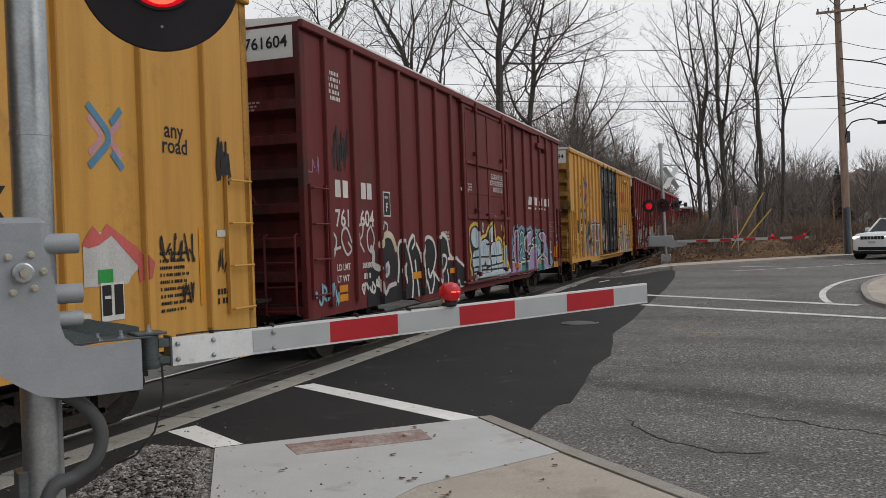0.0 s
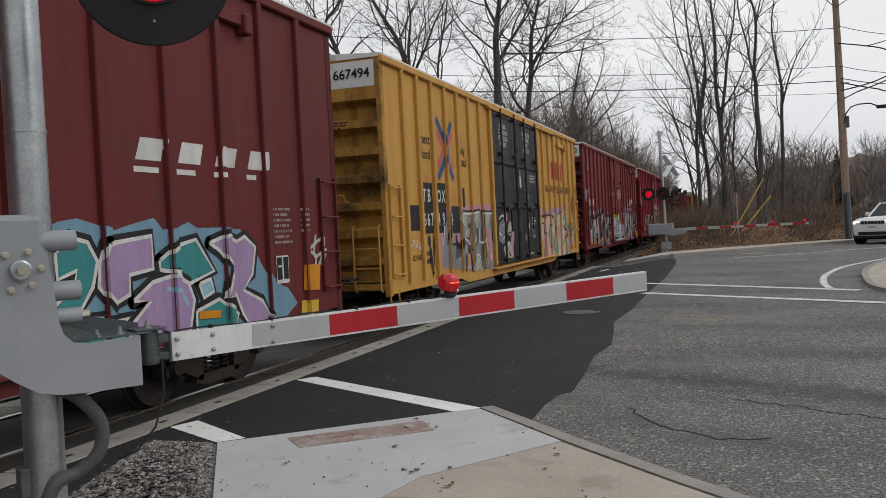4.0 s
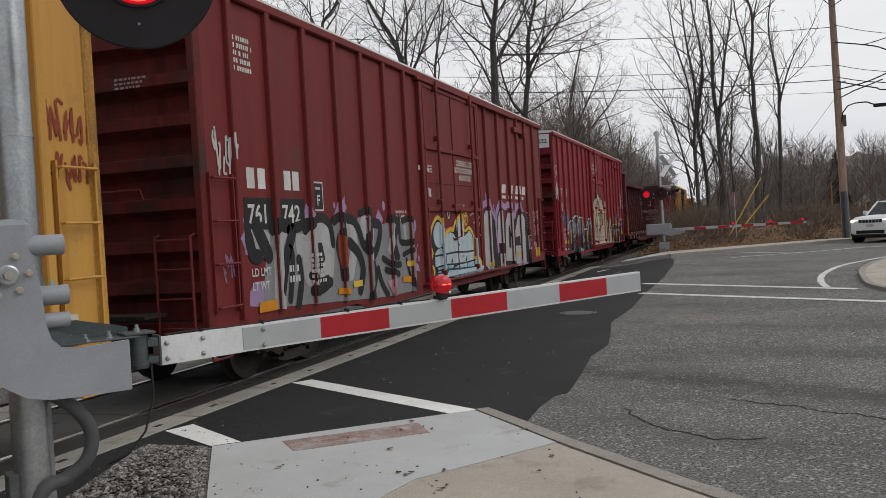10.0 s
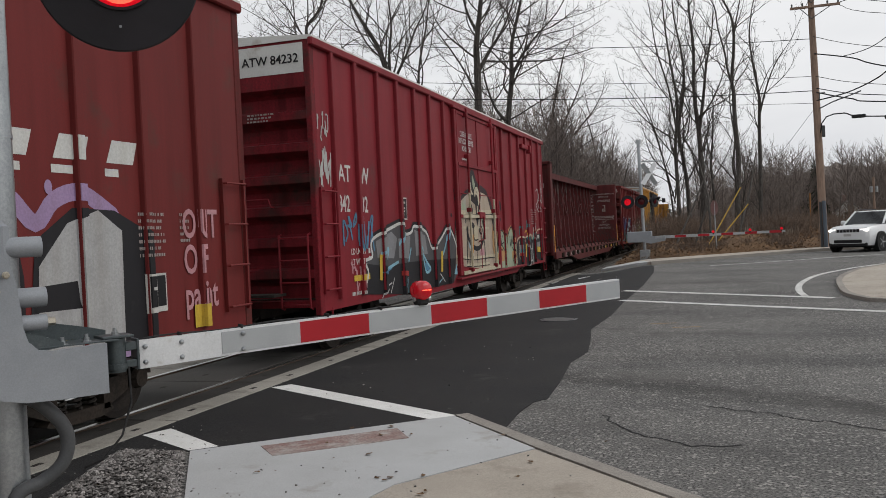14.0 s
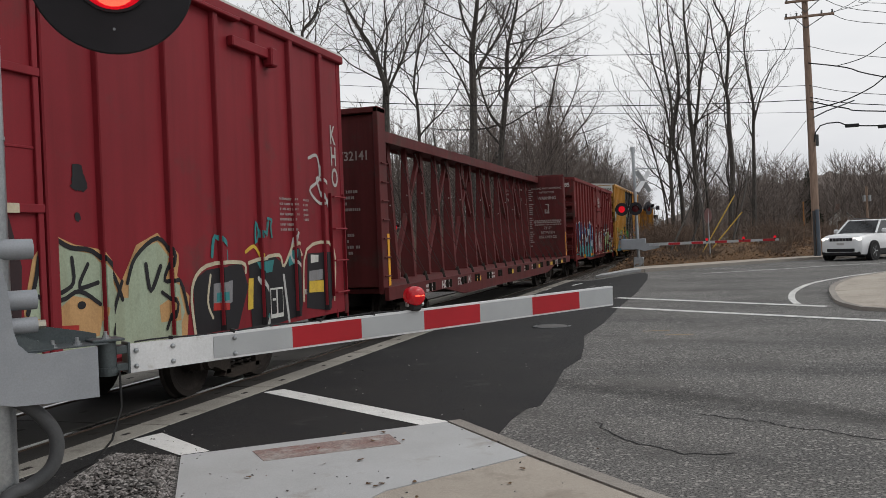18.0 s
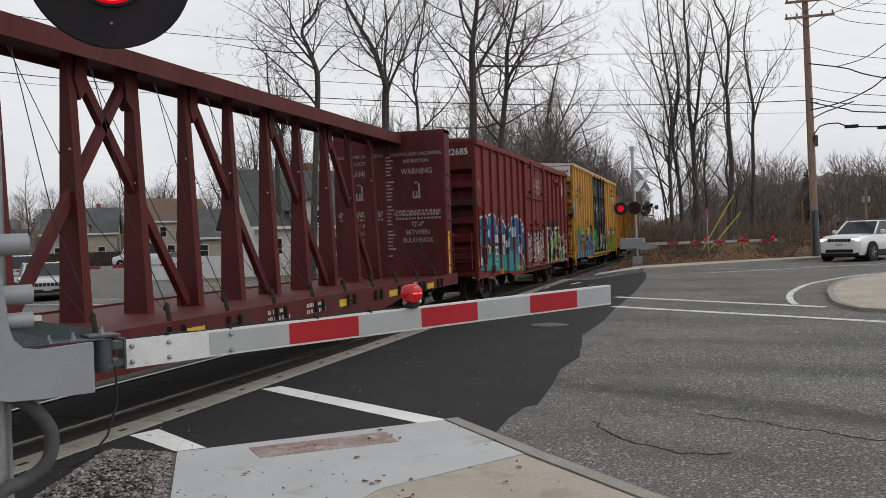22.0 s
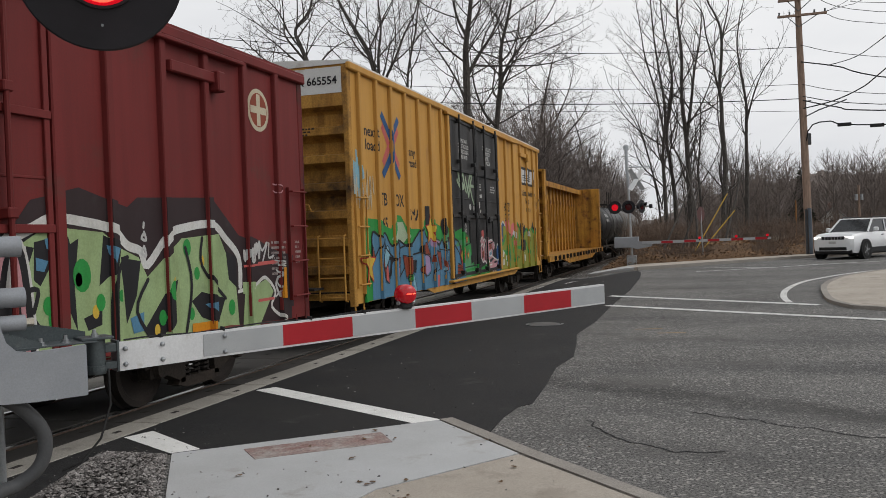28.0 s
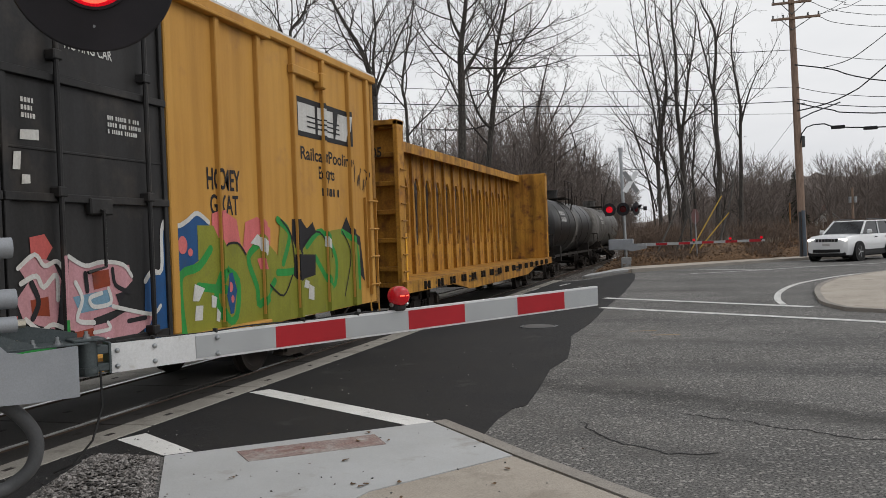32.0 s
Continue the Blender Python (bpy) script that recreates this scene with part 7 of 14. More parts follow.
q.poly([(4.62, 1.89), (4.9, 1.94), (4.8, 1.73), (4.67, 1.7)], "pink", 3)
q.poly([(4.53, 0.99), (4.58, 1.26), (4.69, 1.38), (4.83, 1.32), (4.87, 0.98)], "pink", 3)
q.poly([(6.04, 1.89), (6.37, 1.97), (6.64, 1.82), (6.7, 1.37), (6.72, 1.07), (6.42, 1.06), (6.18, 1.34), (5.94, 1.56)], "pink", 3)
q.poly([(3.46, 1.81), (4.12, 1.82), (4.14, 1.6), (3.44, 1.61)], "pink", 3)
q.poly([(5.07, 0.96), (5.11, 1.18), (5.32, 1.28), (5.57, 1.21), (5.66, 0.91)], "stone", 3)
q.poly([(4.27, 2.26), (4.67, 2.23), (4.6, 1.95), (4.43, 1.7), (4.26, 1.66)], "stone", 3)
q.poly([(5.13, 2.23), (5.67, 2.27), (5.67, 2.09), (5.28, 2.05)], "stone", 3)
q.poly([(5.98, 2.25), (6.61, 2.25), (6.44, 1.97), (6.04, 1.94)], "stone", 3)
q.stroke(bend([(4.25, 2.31), (4.87, 2.3), (5.71, 2.35)], 4), 0.07, "soot", 4)
q.stroke(bend([(4.27, 2.28), (4.87, 2.26), (5.67, 2.3)], 4), 0.05, "white", 5)
q.stroke(bend([(5.87, 2.32), (6.41, 2.3), (7.1, 2.32)], 4), 0.07, "soot", 4)
q.stroke(bend([(5.91, 2.27), (6.4, 2.27), (7.08, 2.27)], 4), 0.05, "white", 5)
q.stroke(bend([(4.21, 2.27), (4.18, 2.15), (4.22, 2.02)], 4), 0.05, "white", 5)
q.stroke(bend([(5.07, 2.12), (5.26, 2.13), (5.2, 1.97), (5.14, 1.77), (5.06, 1.6)], 4), 0.055, "white", 5)
q.stroke(bend([(5.7, 2.07), (5.64, 1.85), (5.58, 1.61), (5.89, 1.57), (5.93, 1.66)], 4), 0.055, "white", 5)
q.stroke(bend([(4.66, 2.04), (4.64, 1.89), (4.48, 1.71), (4.67, 1.65), (4.83, 1.56)], 4), 0.05, "white", 5)
q.stroke(bend([(6.09, 2.03), (6.09, 1.73), (6.22, 1.53), (6.57, 1.16)], 4), 0.045, "white", 5)
q.stroke(bend([(6.16, 2.18), (6.27, 2.22), (6.35, 2.12), (6.21, 1.98), (6.35, 1.83), (6.26, 1.62)], 4), 0.04, "mint", 5)
q.stroke(bend([(5.38, 2.13), (5.52, 2.23), (5.41, 1.99), (5.61, 2.14)], 4), 0.04, "mint", 5)
q.stroke(bend([(4.48, 0.99), (4.52, 1.27), (4.67, 1.41), (4.87, 1.34), (4.93, 0.97)], 4), 0.09, "soot", 4)
q.stroke(bend([(5.03, 0.96), (5.09, 1.19), (5.31, 1.3), (5.59, 1.23), (5.69, 0.91)], 4), 0.05, "white", 5)
q.stroke(bend([(5.19, 1.09), (5.33, 1.17), (5.5, 1.05), (5.36, 0.97), (5.21, 1.07)], 4), 0.05, "mint", 5)
q.stroke(bend([(5.27, 1.24), (5.4, 1.2), (5.54, 1.18)], 4), 0.04, "mint", 5)
q.stroke(bend([(4.38, 2.17), (4.44, 2.21), (4.49, 2.15), (4.41, 2.09), (4.37, 2.16)], 4), 0.035, "lime", 5)
q.stroke(bend([(4.37, 1.95), (4.47, 1.97), (4.5, 1.88), (4.4, 1.85), (4.36, 1.94)], 4), 0.035, "lime", 5)
q.stroke(bend([(4.32, 1.73), (4.4, 1.78), (4.45, 1.7)], 4), 0.035, "lime", 5)
q.stroke(bend([(6.72, 2.08), (6.94, 2.19), (6.8, 2), (6.95, 2.05)], 4), 0.035, "lime", 5)
q.stroke(bend([(3.44, 1.59), (3.76, 1.6), (4.14, 1.59)], 4), 0.06, "soot", 4)
q.stroke(bend([(3.37, 2.27), (3.36, 1.93), (3.26, 1.62)], 4), 0.05, "soot", 4)
q.stroke(bend([(3.09, 2), (3.02, 1.79), (2.95, 1.62)], 4), 0.045, "white", 5)
q.stroke(bend([(3.38, 2.23), (3.47, 2.24)], 4), 0.04, "white", 5)
q.stroke(bend([(3.85, 1.75), (3.9, 1.57), (4.14, 1.53), (4.22, 1.67)], 4), 0.12, "soot", 4)
q.poly([(3.43, 1.3), (3.52, 1.29), (3.54, 1.55), (3.46, 1.56)], "orange", 8)
q.poly([(6.31, 1.11), (6.42, 1.1), (6.47, 1.56), (6.36, 1.57)], "orange", 8)
q.poly([(4.3, 1.51), (4.53, 1.56), (4.59, 1.4), (4.39, 1.3)], "frost", 4)
q.blob(5.08, 1.65, 0.05, 0.04, "lime", 4)
q.blob(5.47, 1.96, 0.07, 0.05, "frost", 4)
q.stroke(bend([(6.17, 1.26), (6.34, 0.96)], 4), 0.05, "soot", 4)
q.stroke(bend([(6.02, 1.1), (6.22, 1.15), (6.3, 0.97)], 4), 0.04, "white", 5)
q.stroke(bend([(6.78, 1.59), (6.75, 1.81), (6.85, 1.92)], 4), 0.06, "soot", 4)
tag(q, 2.05, 1.0, 0.35, 0.85, "soot", 35, 0.05, 4, 5), tag(q, 1.15, 1.45, 0.5, 0.3, "white", 36, 0.03, 1, 3)
q.poly([(7.25, 1.98), (7.7, 2.14), (7.94, 2.01), (7.82, 1.52), (7.58, 1.46), (7.22, 1.57)], "ash", 1)
q.stroke(bend([(7.27, 2.12), (7.54, 2.21), (7.74, 2.19)], 4), 0.05, "white", 3)
q.stroke(bend([(7.69, 1.96), (7.9, 1.99), (7.82, 1.69), (7.59, 1.61)], 4), 0.05, "white", 3)
q.stroke(bend([(7.24, 1.76), (7.5, 1.7)], 4), 0.05, "white", 3)
q.poly([(7.79, 2.34), (8.04, 2.34), (8.15, 2.11), (7.97, 1.98), (7.8, 2.01)], "pink", 2)
q.poly([(8.37, 1.58), (8.45, 1.78), (8.62, 1.87), (8.78, 1.74), (8.73, 1.5), (8.62, 1.37), (8.6, 1.07), (8.47, 1.06), (8.41, 1.34)], "pink", 1)
q.poly([(8.02, 1.75), (8.15, 1.98), (8.32, 2.09), (8.47, 2.02), (8.52, 1.86), (8.44, 1.65), (8.21, 1.7)], "stone", 2)
q.stroke(bend([(8.02, 1.75), (8.15, 1.98), (8.32, 2.1), (8.49, 2.02), (8.53, 1.86), (8.44, 1.64)], 4), 0.05, "soot", 3)
q.stroke(bend([(8.21, 1.8), (8.34, 1.95), (8.43, 2.02)], 4), 0.06, "white", 3)
q.poly([(7.6, 1.34), (8.19, 1.5), (8.33, 1.39), (8.41, 1.18), (8.39, 1.07), (7.79, 1.12)], "stone", 2)
q.stroke(bend([(7.59, 1.35), (7.92, 1.43), (8.21, 1.5), (8.37, 1.36), (8.43, 1.15)], 4), 0.05, "white", 3)
q.stroke(bend([(7.96, 1.86), (8.09, 1.65), (8.27, 1.58)], 4), 0.06, "soot", 3)
q.stroke(bend([(8.1, 1.34), (8.16, 1.2), (8.31, 1.16)], 4), 0.06, "soot", 3)
tag(q, 10.0, 1.45, 0.5, 0.3, "plate", 39, 0.03)
q.stroke(bend([(12.06, 1.4), (12.26, 2.06), (12.66, 2.25), (13.64, 2.23), (14.44, 2.29), (16.33, 2.41)], 4), 0.3, "lilac", 0)
q.stroke(bend([(16.8, 1.91), (17.01, 1.47), (17.0, 0.84)], 4), 0.22, "lilac", 0)
q.poly([(11.94, 0.83), (12.03, 1.4), (12.21, 1.91), (12.39, 2.11), (12.86, 2.22), (13.64, 2.2), (14.44, 2.28), (16.32, 2.38), (16.17, 2.03), (16.43, 1.61), (16.34, 0.83), (15.1, 0.83), (13.45, 0.83)], "blush", 1)
q.poly([(12.11, 1.31), (12.84, 1.5), (13.08, 1.24), (12.89, 0.83), (12.05, 0.83)], "pink", 2)
q.poly([(13.08, 1.24), (13.54, 1.43), (13.97, 1.17), (13.77, 0.83), (13.1, 0.83)], "blush", 2)
q.poly([(13.94, 1.57), (14.36, 1.65), (14.43, 1.24), (14.01, 0.83), (13.85, 1.18)], "pink", 2)
q.poly([(13.63, 1.81), (13.88, 1.83), (13.87, 1.34), (13.62, 1.2)], "mint", 2)
q.poly([(14.55, 1.82), (14.82, 1.95), (14.69, 0.84), (14.48, 0.96)], "mint", 2)
q.poly([(16.15, 2.26), (16.38, 2.03), (16.43, 1.49), (16.37, 0.83), (15.74, 1.12), (16.2, 1.5)], "mint", 2)
q.poly([(14.69, 2.3), (15.52, 2.33), (16.09, 2.18), (15.56, 1.97), (14.75, 2.05)], "mint", 2)
q.stroke(bend([(12.05, 1.4), (12.21, 1.91), (12.39, 2.13), (12.86, 2.22), (13.56, 2.21), (14.38, 2.18)], 4), 0.05, "soot", 4)
q.stroke(bend([(12.45, 2.13), (12.78, 2.17), (13.04, 2.08)], 4), 0.05, "soot", 4)
q.stroke(bend([(12.5, 1.95), (12.77, 1.95), (12.79, 1.68), (13.01, 1.52), (13.02, 1.27)], 4), 0.05, "soot", 4)
q.stroke(bend([(13.07, 2.01), (13.15, 1.76), (13.18, 1.59)], 4), 0.05, "soot", 4)
q.stroke(bend([(13.89, 2.13), (14.25, 2.13), (14.51, 1.88), (14.47, 1.58), (14.23, 1.29), (14.44, 1.0)], 4), 0.05, "soot", 4)
q.stroke(bend([(13.75, 1.94), (13.58, 1.71), (13.58, 1.42), (13.7, 1.16)], 4), 0.05, "soot", 4)
q.stroke(bend([(14.04, 1.25), (13.99, 0.83)], 4), 0.05, "soot", 4)
q.stroke(bend([(12.67, 1.2), (12.61, 0.83)], 4), 0.05, "soot", 4)
q.stroke(bend([(14.74, 2.28), (14.95, 2.24), (15.42, 2.32)], 4), 0.05, "soot", 4)
q.stroke(bend([(15.57, 2.0), (16.08, 2.15), (16.16, 2.36)], 4), 0.05, "soot", 4)
q.stroke(bend([(15.8, 1.89), (16.23, 1.69), (16.17, 1.43), (15.65, 1.16)], 4), 0.05, "soot", 4)
q.stroke(bend([(15.09, 0.84), (15.11, 0.83)], 4), 0.05, "soot", 4)
q.stroke(bend([(16.4, 1.26), (16.41, 0.83)], 4), 0.05, "soot", 4)
q.rect(13.0, 13.1, 1.3, 1.75, "orange", 6), q.rect(15.1, 15.2, 1.42, 1.9, "orange", 6)
drips(q, 16.6, 18.0, 1.7, 0.25, ["mauve", "lilac", "sky", "pink"], 12, 44, 0, 0.6), tag(q, 17.4, 2.2, 0.55, 0.8, "rust", 45, 0.04, 1, 6)
grid_sign(q, 16.55, 1.4, 0.16), q.rect(16.75, 16.9, 1.72, 1.86, "green", 6), q.rect(16.9, 17.4, 1.0, 1.1, "orange", 6), q.rect(4.55, 4.63, 1.1, 1.6, "orange", 8)
tag(q, 18.1, 2.95, 0.6, 0.4, "rust", 46, 0.03, 2, 7), tag(q, 18.15, 2.5, 0.5, 0.38, "rust", 47, 0.03, 2, 6)
q.make("graffiti", car, "grey, pink and cream sprayed graffiti")

# 3: brown-red car
car, c = boxcar("brown-red ribbed boxcar with grey and lilac graffiti", 52.0, 18.5, 5.10, M_maroon_b, POSTS_A, (7.55, 11.28), "plug", M_roof_galv, number="761742")
q = Coat(c.knots, c.low, c.high)
for y in (1.0, 1.27, 1.96, 2.2):
    q.rect(y, y + 0.19, 2.62, 2.89, "white")
q.rect(0.9, 1.58, 2.08, 2.5, "black", 1), q.rect(1.76, 2.5, 2.08, 2.5, "black", 1)
q.text("761", 0.98, 2.17, 0.24, "white", 2), q.text("742", 1.86, 2.17, 0.24, "white", 2)
plate_f(q, 2.95, 2.55)
q.text("LD LMT", 0.98, 1.48, 0.10, "white", 5), q.text("LT WT", 0.98, 1.30, 0.10, "white", 5), q.bars(1.95, 2.3, 1.48, 0.09, 2, "white", 5, 2)
q.lines(["CLOSE AND LOCK", "BOTH DOORS BEFORE", "MOVING CAR"], 10.2, 3.36, 0.12, "white", 2, 0.82)
q.rect(7.28, 7.42, 3.16, 3.25, "white", 6), q.poly([(7.5, 3.19), (7.78, 3.12), (7.79, 3.19), (7.51, 3.25)], "white", 6), q.bars(7.72, 8.02, 3.24, 0.035, 3, "white", 2, 9), q.poly([(7.62, 2.66), (7.84, 2.62), (7.85, 2.79), (7.63, 2.82)], "plate", 3), q.bars(6.0, 6.6, 2.3, 0.05, 3, "white", 1, 4)
q.blob(8.85, 2.28, 0.07, 0.1, "white", 5), q.blob(8.85, 2.28, 0.04, 0.06, "black", 6), q.bars(9.2, 10.2, 2.45, 0.04, 1, "white", 3, 5)
for k in range(4):
    y = 13.55 + k * 0.75
    q.poly([(y, 2.84), (y + 0.42, 2.84), (y + 0.50, 3.08), (y + 0.1, 3.08)], "white"), q.rect(y - 0.03, y + 0.42 - 0.08 * k, 2.70, 2.78, "white")
lot_tags(q, 16.25, 2.3), q.bars(0.85, 1.3, 4.5, 0.06, 5, "white", 1, 11)
q.make("lettering", car, "")
q = Coat(c.knots, c.low, c.high)
q.poly([(0.74, 2.22), (0.8, 2.24), (0.95, 2.17), (0.89, 1.86), (1, 1.74), (0.78, 1.8), (0.67, 1.98), (0.79, 2.1)], "lilac", 0)
q.poly([(2.45, 2.24), (2.57, 2.45), (2.69, 2.31), (2.93, 2.27), (3.05, 2.19), (2.63, 2.15)], "lilac", 0)
q.poly([(3.41, 2.21), (3.61, 2.46), (3.74, 2.58), (3.82, 2.49), (3.76, 2.21)], "lilac", 0)
q.poly([(5, 2.12), (5.2, 2.37), (5.39, 2.2), (5.28, 2)], "lilac", 0)
q.poly([(0.92, 1.29), (1.04, 1.41), (1.41, 1.41), (1.39, 1.05), (0.9, 1.11)], "lilac", 0)
q.blob(3.49, 2.42, 0.04, 0.05, "lilac", 0)
q.blob(3.89, 2.4, 0.04, 0.05, "lilac", 0)
q.blob(4.77, 2.39, 0.04, 0.05, "lilac", 0)
q.blob(5.45, 2.43, 0.06, 0.09, "lilac", 0)
q.poly([(6.82, 2.25), (6.88, 2.19), (7, 2.16), (7.03, 2.04), (6.97, 1.96), (6.85, 1.88), (6.8, 1.84), (6.74, 1.97), (6.77, 2.13)], "lilac", 0)
q.poly([(6.53, 1.23), (6.52, 1.33), (6.66, 1.43), (6.71, 1.53), (6.79, 1.61), (6.89, 1.66), (6.98, 1.62), (6.95, 1.45), (6.91, 1.35), (7.05, 1.28), (7.09, 1.17)], "lilac", 0)
q.blob(7.04, 1.67, 0.03, 0.03, "lilac", 0)
q.blob(7.07, 1.42, 0.05, 0.06, "lilac", 0)
q.blob(7.07, 1.41, 0.02, 0.02, "rust", 1)
q.poly([(6.42, 1.25), (6.5, 1.36), (6.66, 1.4), (6.68, 1.22)], "pink", 0)
q.poly([(0.91, 2.09), (1.15, 2.13), (1.51, 2.1), (1.77, 2.13), (2.51, 2.1), (2.89, 2.19), (3.29, 2.13), (3.73, 2.2), (4.1, 2.13), (4.53, 2.29), (4.78, 2.23), (5.22, 2.1), (6.02, 2.16), (6.86, 2.13), (6.75, 1.32), (6.83, 0.74), (1.21, 1.05), (1.35, 1.69), (1, 1.79)], "ash", 1)
q.poly([(0.97, 2.1), (1.1, 2.08), (1.24, 1.85), (1.12, 1.79), (1.05, 1.92)], "silver", 2)
q.poly([(1.28, 2.11), (1.48, 2.02), (1.48, 1.74), (1.34, 1.91)], "silver", 2)
q.poly([(1.66, 2.07), (1.99, 2.04), (1.81, 1.82), (1.67, 1.38), (1.77, 0.99), (1.52, 1.01), (1.56, 1.65)], "silver", 2)
q.poly([(2.18, 2.01), (2.49, 2), (2.43, 1.66), (2.2, 1.67)], "silver", 2)
q.stroke(bend([(2.58, 1.44), (2.58, 1.79), (2.74, 2.01), (2.97, 2.06), (3.14, 1.95), (3.17, 1.62), (3.07, 1.33)], 4), 0.42, "silver", 2)
q.stroke(bend([(2.48, 2.05), (2.74, 2.19), (3.03, 2.23), (3.28, 2.11), (3.36, 1.83)], 4), 0.15, "soot", 3)
q.poly([(2.74, 1.74), (2.85, 1.86), (2.98, 1.86), (3.06, 1.62), (2.94, 1.44), (2.71, 1.5)], "soot", 3)
q.stroke(bend([(0.89, 2.12), (0.98, 1.92), (1.04, 1.76), (1.17, 1.73)], 4), 0.2, "soot", 3)
q.stroke(bend([(1.15, 2.14), (1.28, 1.94), (1.42, 1.74)], 4), 0.24, "soot", 3)
q.stroke(bend([(1.56, 2.09), (1.74, 2.15), (2.1, 2.06), (2.01, 1.88), (1.89, 1.66), (1.74, 1.25)], 4), 0.2, "soot", 3)
q.stroke(bend([(2.02, 2.06), (2.36, 2.12), (2.61, 2.16)], 4), 0.16, "soot", 3)
q.stroke(bend([(2.03, 1.81), (2.06, 1.61), (1.94, 1.1)], 4), 0.14, "soot", 3)
q.stroke(bend([(2.24, 1.64), (2.28, 1.33), (2.17, 1.01)], 4), 0.16, "soot", 3)
q.stroke(bend([(2.57, 1.39), (2.85, 1.28), (3.12, 1.31)], 4), 0.12, "soot", 3)
q.stroke(bend([(2.62, 1.16), (2.91, 1.17), (3.21, 1.25)], 4), 0.16, "soot", 3)
q.stroke(bend([(3.43, 2.18), (3.66, 2.24), (3.74, 2.06), (3.53, 1.82), (3.62, 1.52), (3.65, 1.3)], 4), 0.16, "soot", 3)
q.poly([(3.55, 1.99), (3.76, 1.89), (3.82, 1.58), (3.62, 1.42), (3.52, 1.67)], "rust", 4)
q.stroke(bend([(3.84, 2.1), (4.1, 1.96), (4.1, 1.71), (3.93, 1.34)], 4), 0.26, "silver", 3)
q.stroke(bend([(3.79, 2.21), (4.11, 2.19), (4.33, 2.02), (4.47, 1.79), (4.66, 1.68)], 4), 0.17, "soot", 4)
q.stroke(bend([(3.96, 1.82), (4.28, 1.63), (4.42, 1.37), (4.27, 1.04)], 4), 0.2, "soot", 4)
q.stroke(bend([(4.43, 2.3), (4.71, 2.34), (4.78, 2.11), (4.6, 1.78)], 4), 0.13, "soot", 4)
q.stroke(bend([(4.53, 2.14), (4.55, 1.9)], 4), 0.24, "silver", 3)
q.stroke(bend([(4.88, 2.02), (4.77, 1.57)], 4), 0.18, "silver", 3)
q.stroke(bend([(4.79, 2.14), (5.22, 2.08), (5.1, 1.76), (4.85, 1.52), (4.92, 1.22), (4.7, 0.91)], 4), 0.18, "soot", 4)
q.stroke(bend([(5.62, 2.2), (6.08, 2.14), (5.87, 1.82), (6, 1.5)], 4), 0.15, "soot", 4)
q.stroke(bend([(5.8, 2.02), (5.63, 1.65)], 4), 0.18, "silver", 3)
q.stroke(bend([(5.29, 1.51), (5.71, 1.37), (6.08, 1.36)], 4), 0.12, "soot", 4)
q.stroke(bend([(5.38, 1.3), (5.99, 1.19)], 4), 0.12, "soot", 4)
q.blob(5.74, 1.58, 0.10, 0.15, "soot", 4)
q.poly([(5.43, 1.09), (5.7, 1.12), (5.65, 0.83)], "pink", 5)
q.stroke(bend([(5.05, 1.34), (5.18, 1.08), (5.44, 0.84)], 4), 0.14, "soot", 4)
q.stroke(bend([(6.12, 2.23), (6.12, 1.91), (6.2, 1.76), (6.75, 1.79), (6.71, 2.17), (6.28, 2.16)], 4), 0.12, "soot", 4)
q.stroke(bend([(6.39, 2.04), (6.41, 1.85)], 4), 0.12, "silver", 3)
q.stroke(bend([(6.26, 1.53), (6.72, 1.61)], 4), 0.1, "soot", 4)
q.stroke(bend([(6.4, 1.43), (6.54, 1.14), (6.73, 0.84)], 4), 0.1, "soot", 4)
q.stroke(bend([(3.78, 2.16), (4.01, 2.05)], 4), 0.03, "plate", 5)
q.stroke(bend([(4.49, 2.21), (4.63, 2.24)], 4), 0.03, "plate", 5)
q.stroke(bend([(5.73, 2.11), (5.93, 2.07)], 4), 0.03, "plate", 5)
q.bars(2.6, 3.07, 1.66, 0.05, 6, "white", 6, 77, 1.55)
q.poly([(3.44, 1.04), (3.89, 1), (3.9, 1.1), (3.45, 1.14)], "orange", 7)
q.poly([(6.14, 1.03), (6.56, 0.99), (6.58, 1.1), (6.16, 1.14)], "orange", 7)
tag(q, 0.25, 2.75, 0.5, 0.6, "plate", 53, 0.035, 2, 7), tag(q, 0.3, 1.4, 0.4, 0.4, "mauve", 54, 0.03, 1, 4), q.rect(1.1, 1.55, 1.0, 1.14, "orange", 7), q.rect(4.0, 4.35, 1.1, 1.2, "gold", 7), q.rect(6.4, 6.65, 1.3, 1.4, "gold", 7)
q.poly([(11.4, 0.83), (11.51, 2.25), (11.95, 2.44), (12.46, 2.33), (12.76, 2.09), (12.72, 1.31), (13.0, 1.25), (12.95, 0.83), (11.77, 0.83)], "soot", 1)
q.poly([(11.66, 1.05), (11.75, 2.25), (11.94, 2.37), (12.27, 2.36), (12.43, 2.17), (12.43, 1.29), (12.5, 1.06), (12.08, 0.84)], "silver", 2)
q.poly([(12.93, 2.12), (13.27, 2.44), (13.58, 2.34), (13.69, 2.03), (13.65, 0.83), (12.96, 0.83)], "soot", 1)
q.poly([(12.97, 1.54), (13.0, 2.12), (13.27, 2.39), (13.53, 2.27), (13.57, 1.49)], "silver", 2)
q.poly([(13.09, 1.24), (13.59, 1.25), (13.6, 0.84), (13.1, 0.83)], "silver", 2)
q.poly([(13.69, 2.03), (13.97, 2.34), (14.23, 2.41), (14.52, 2.25), (14.62, 1.73), (14.61, 0.83), (13.64, 0.83)], "soot", 1)
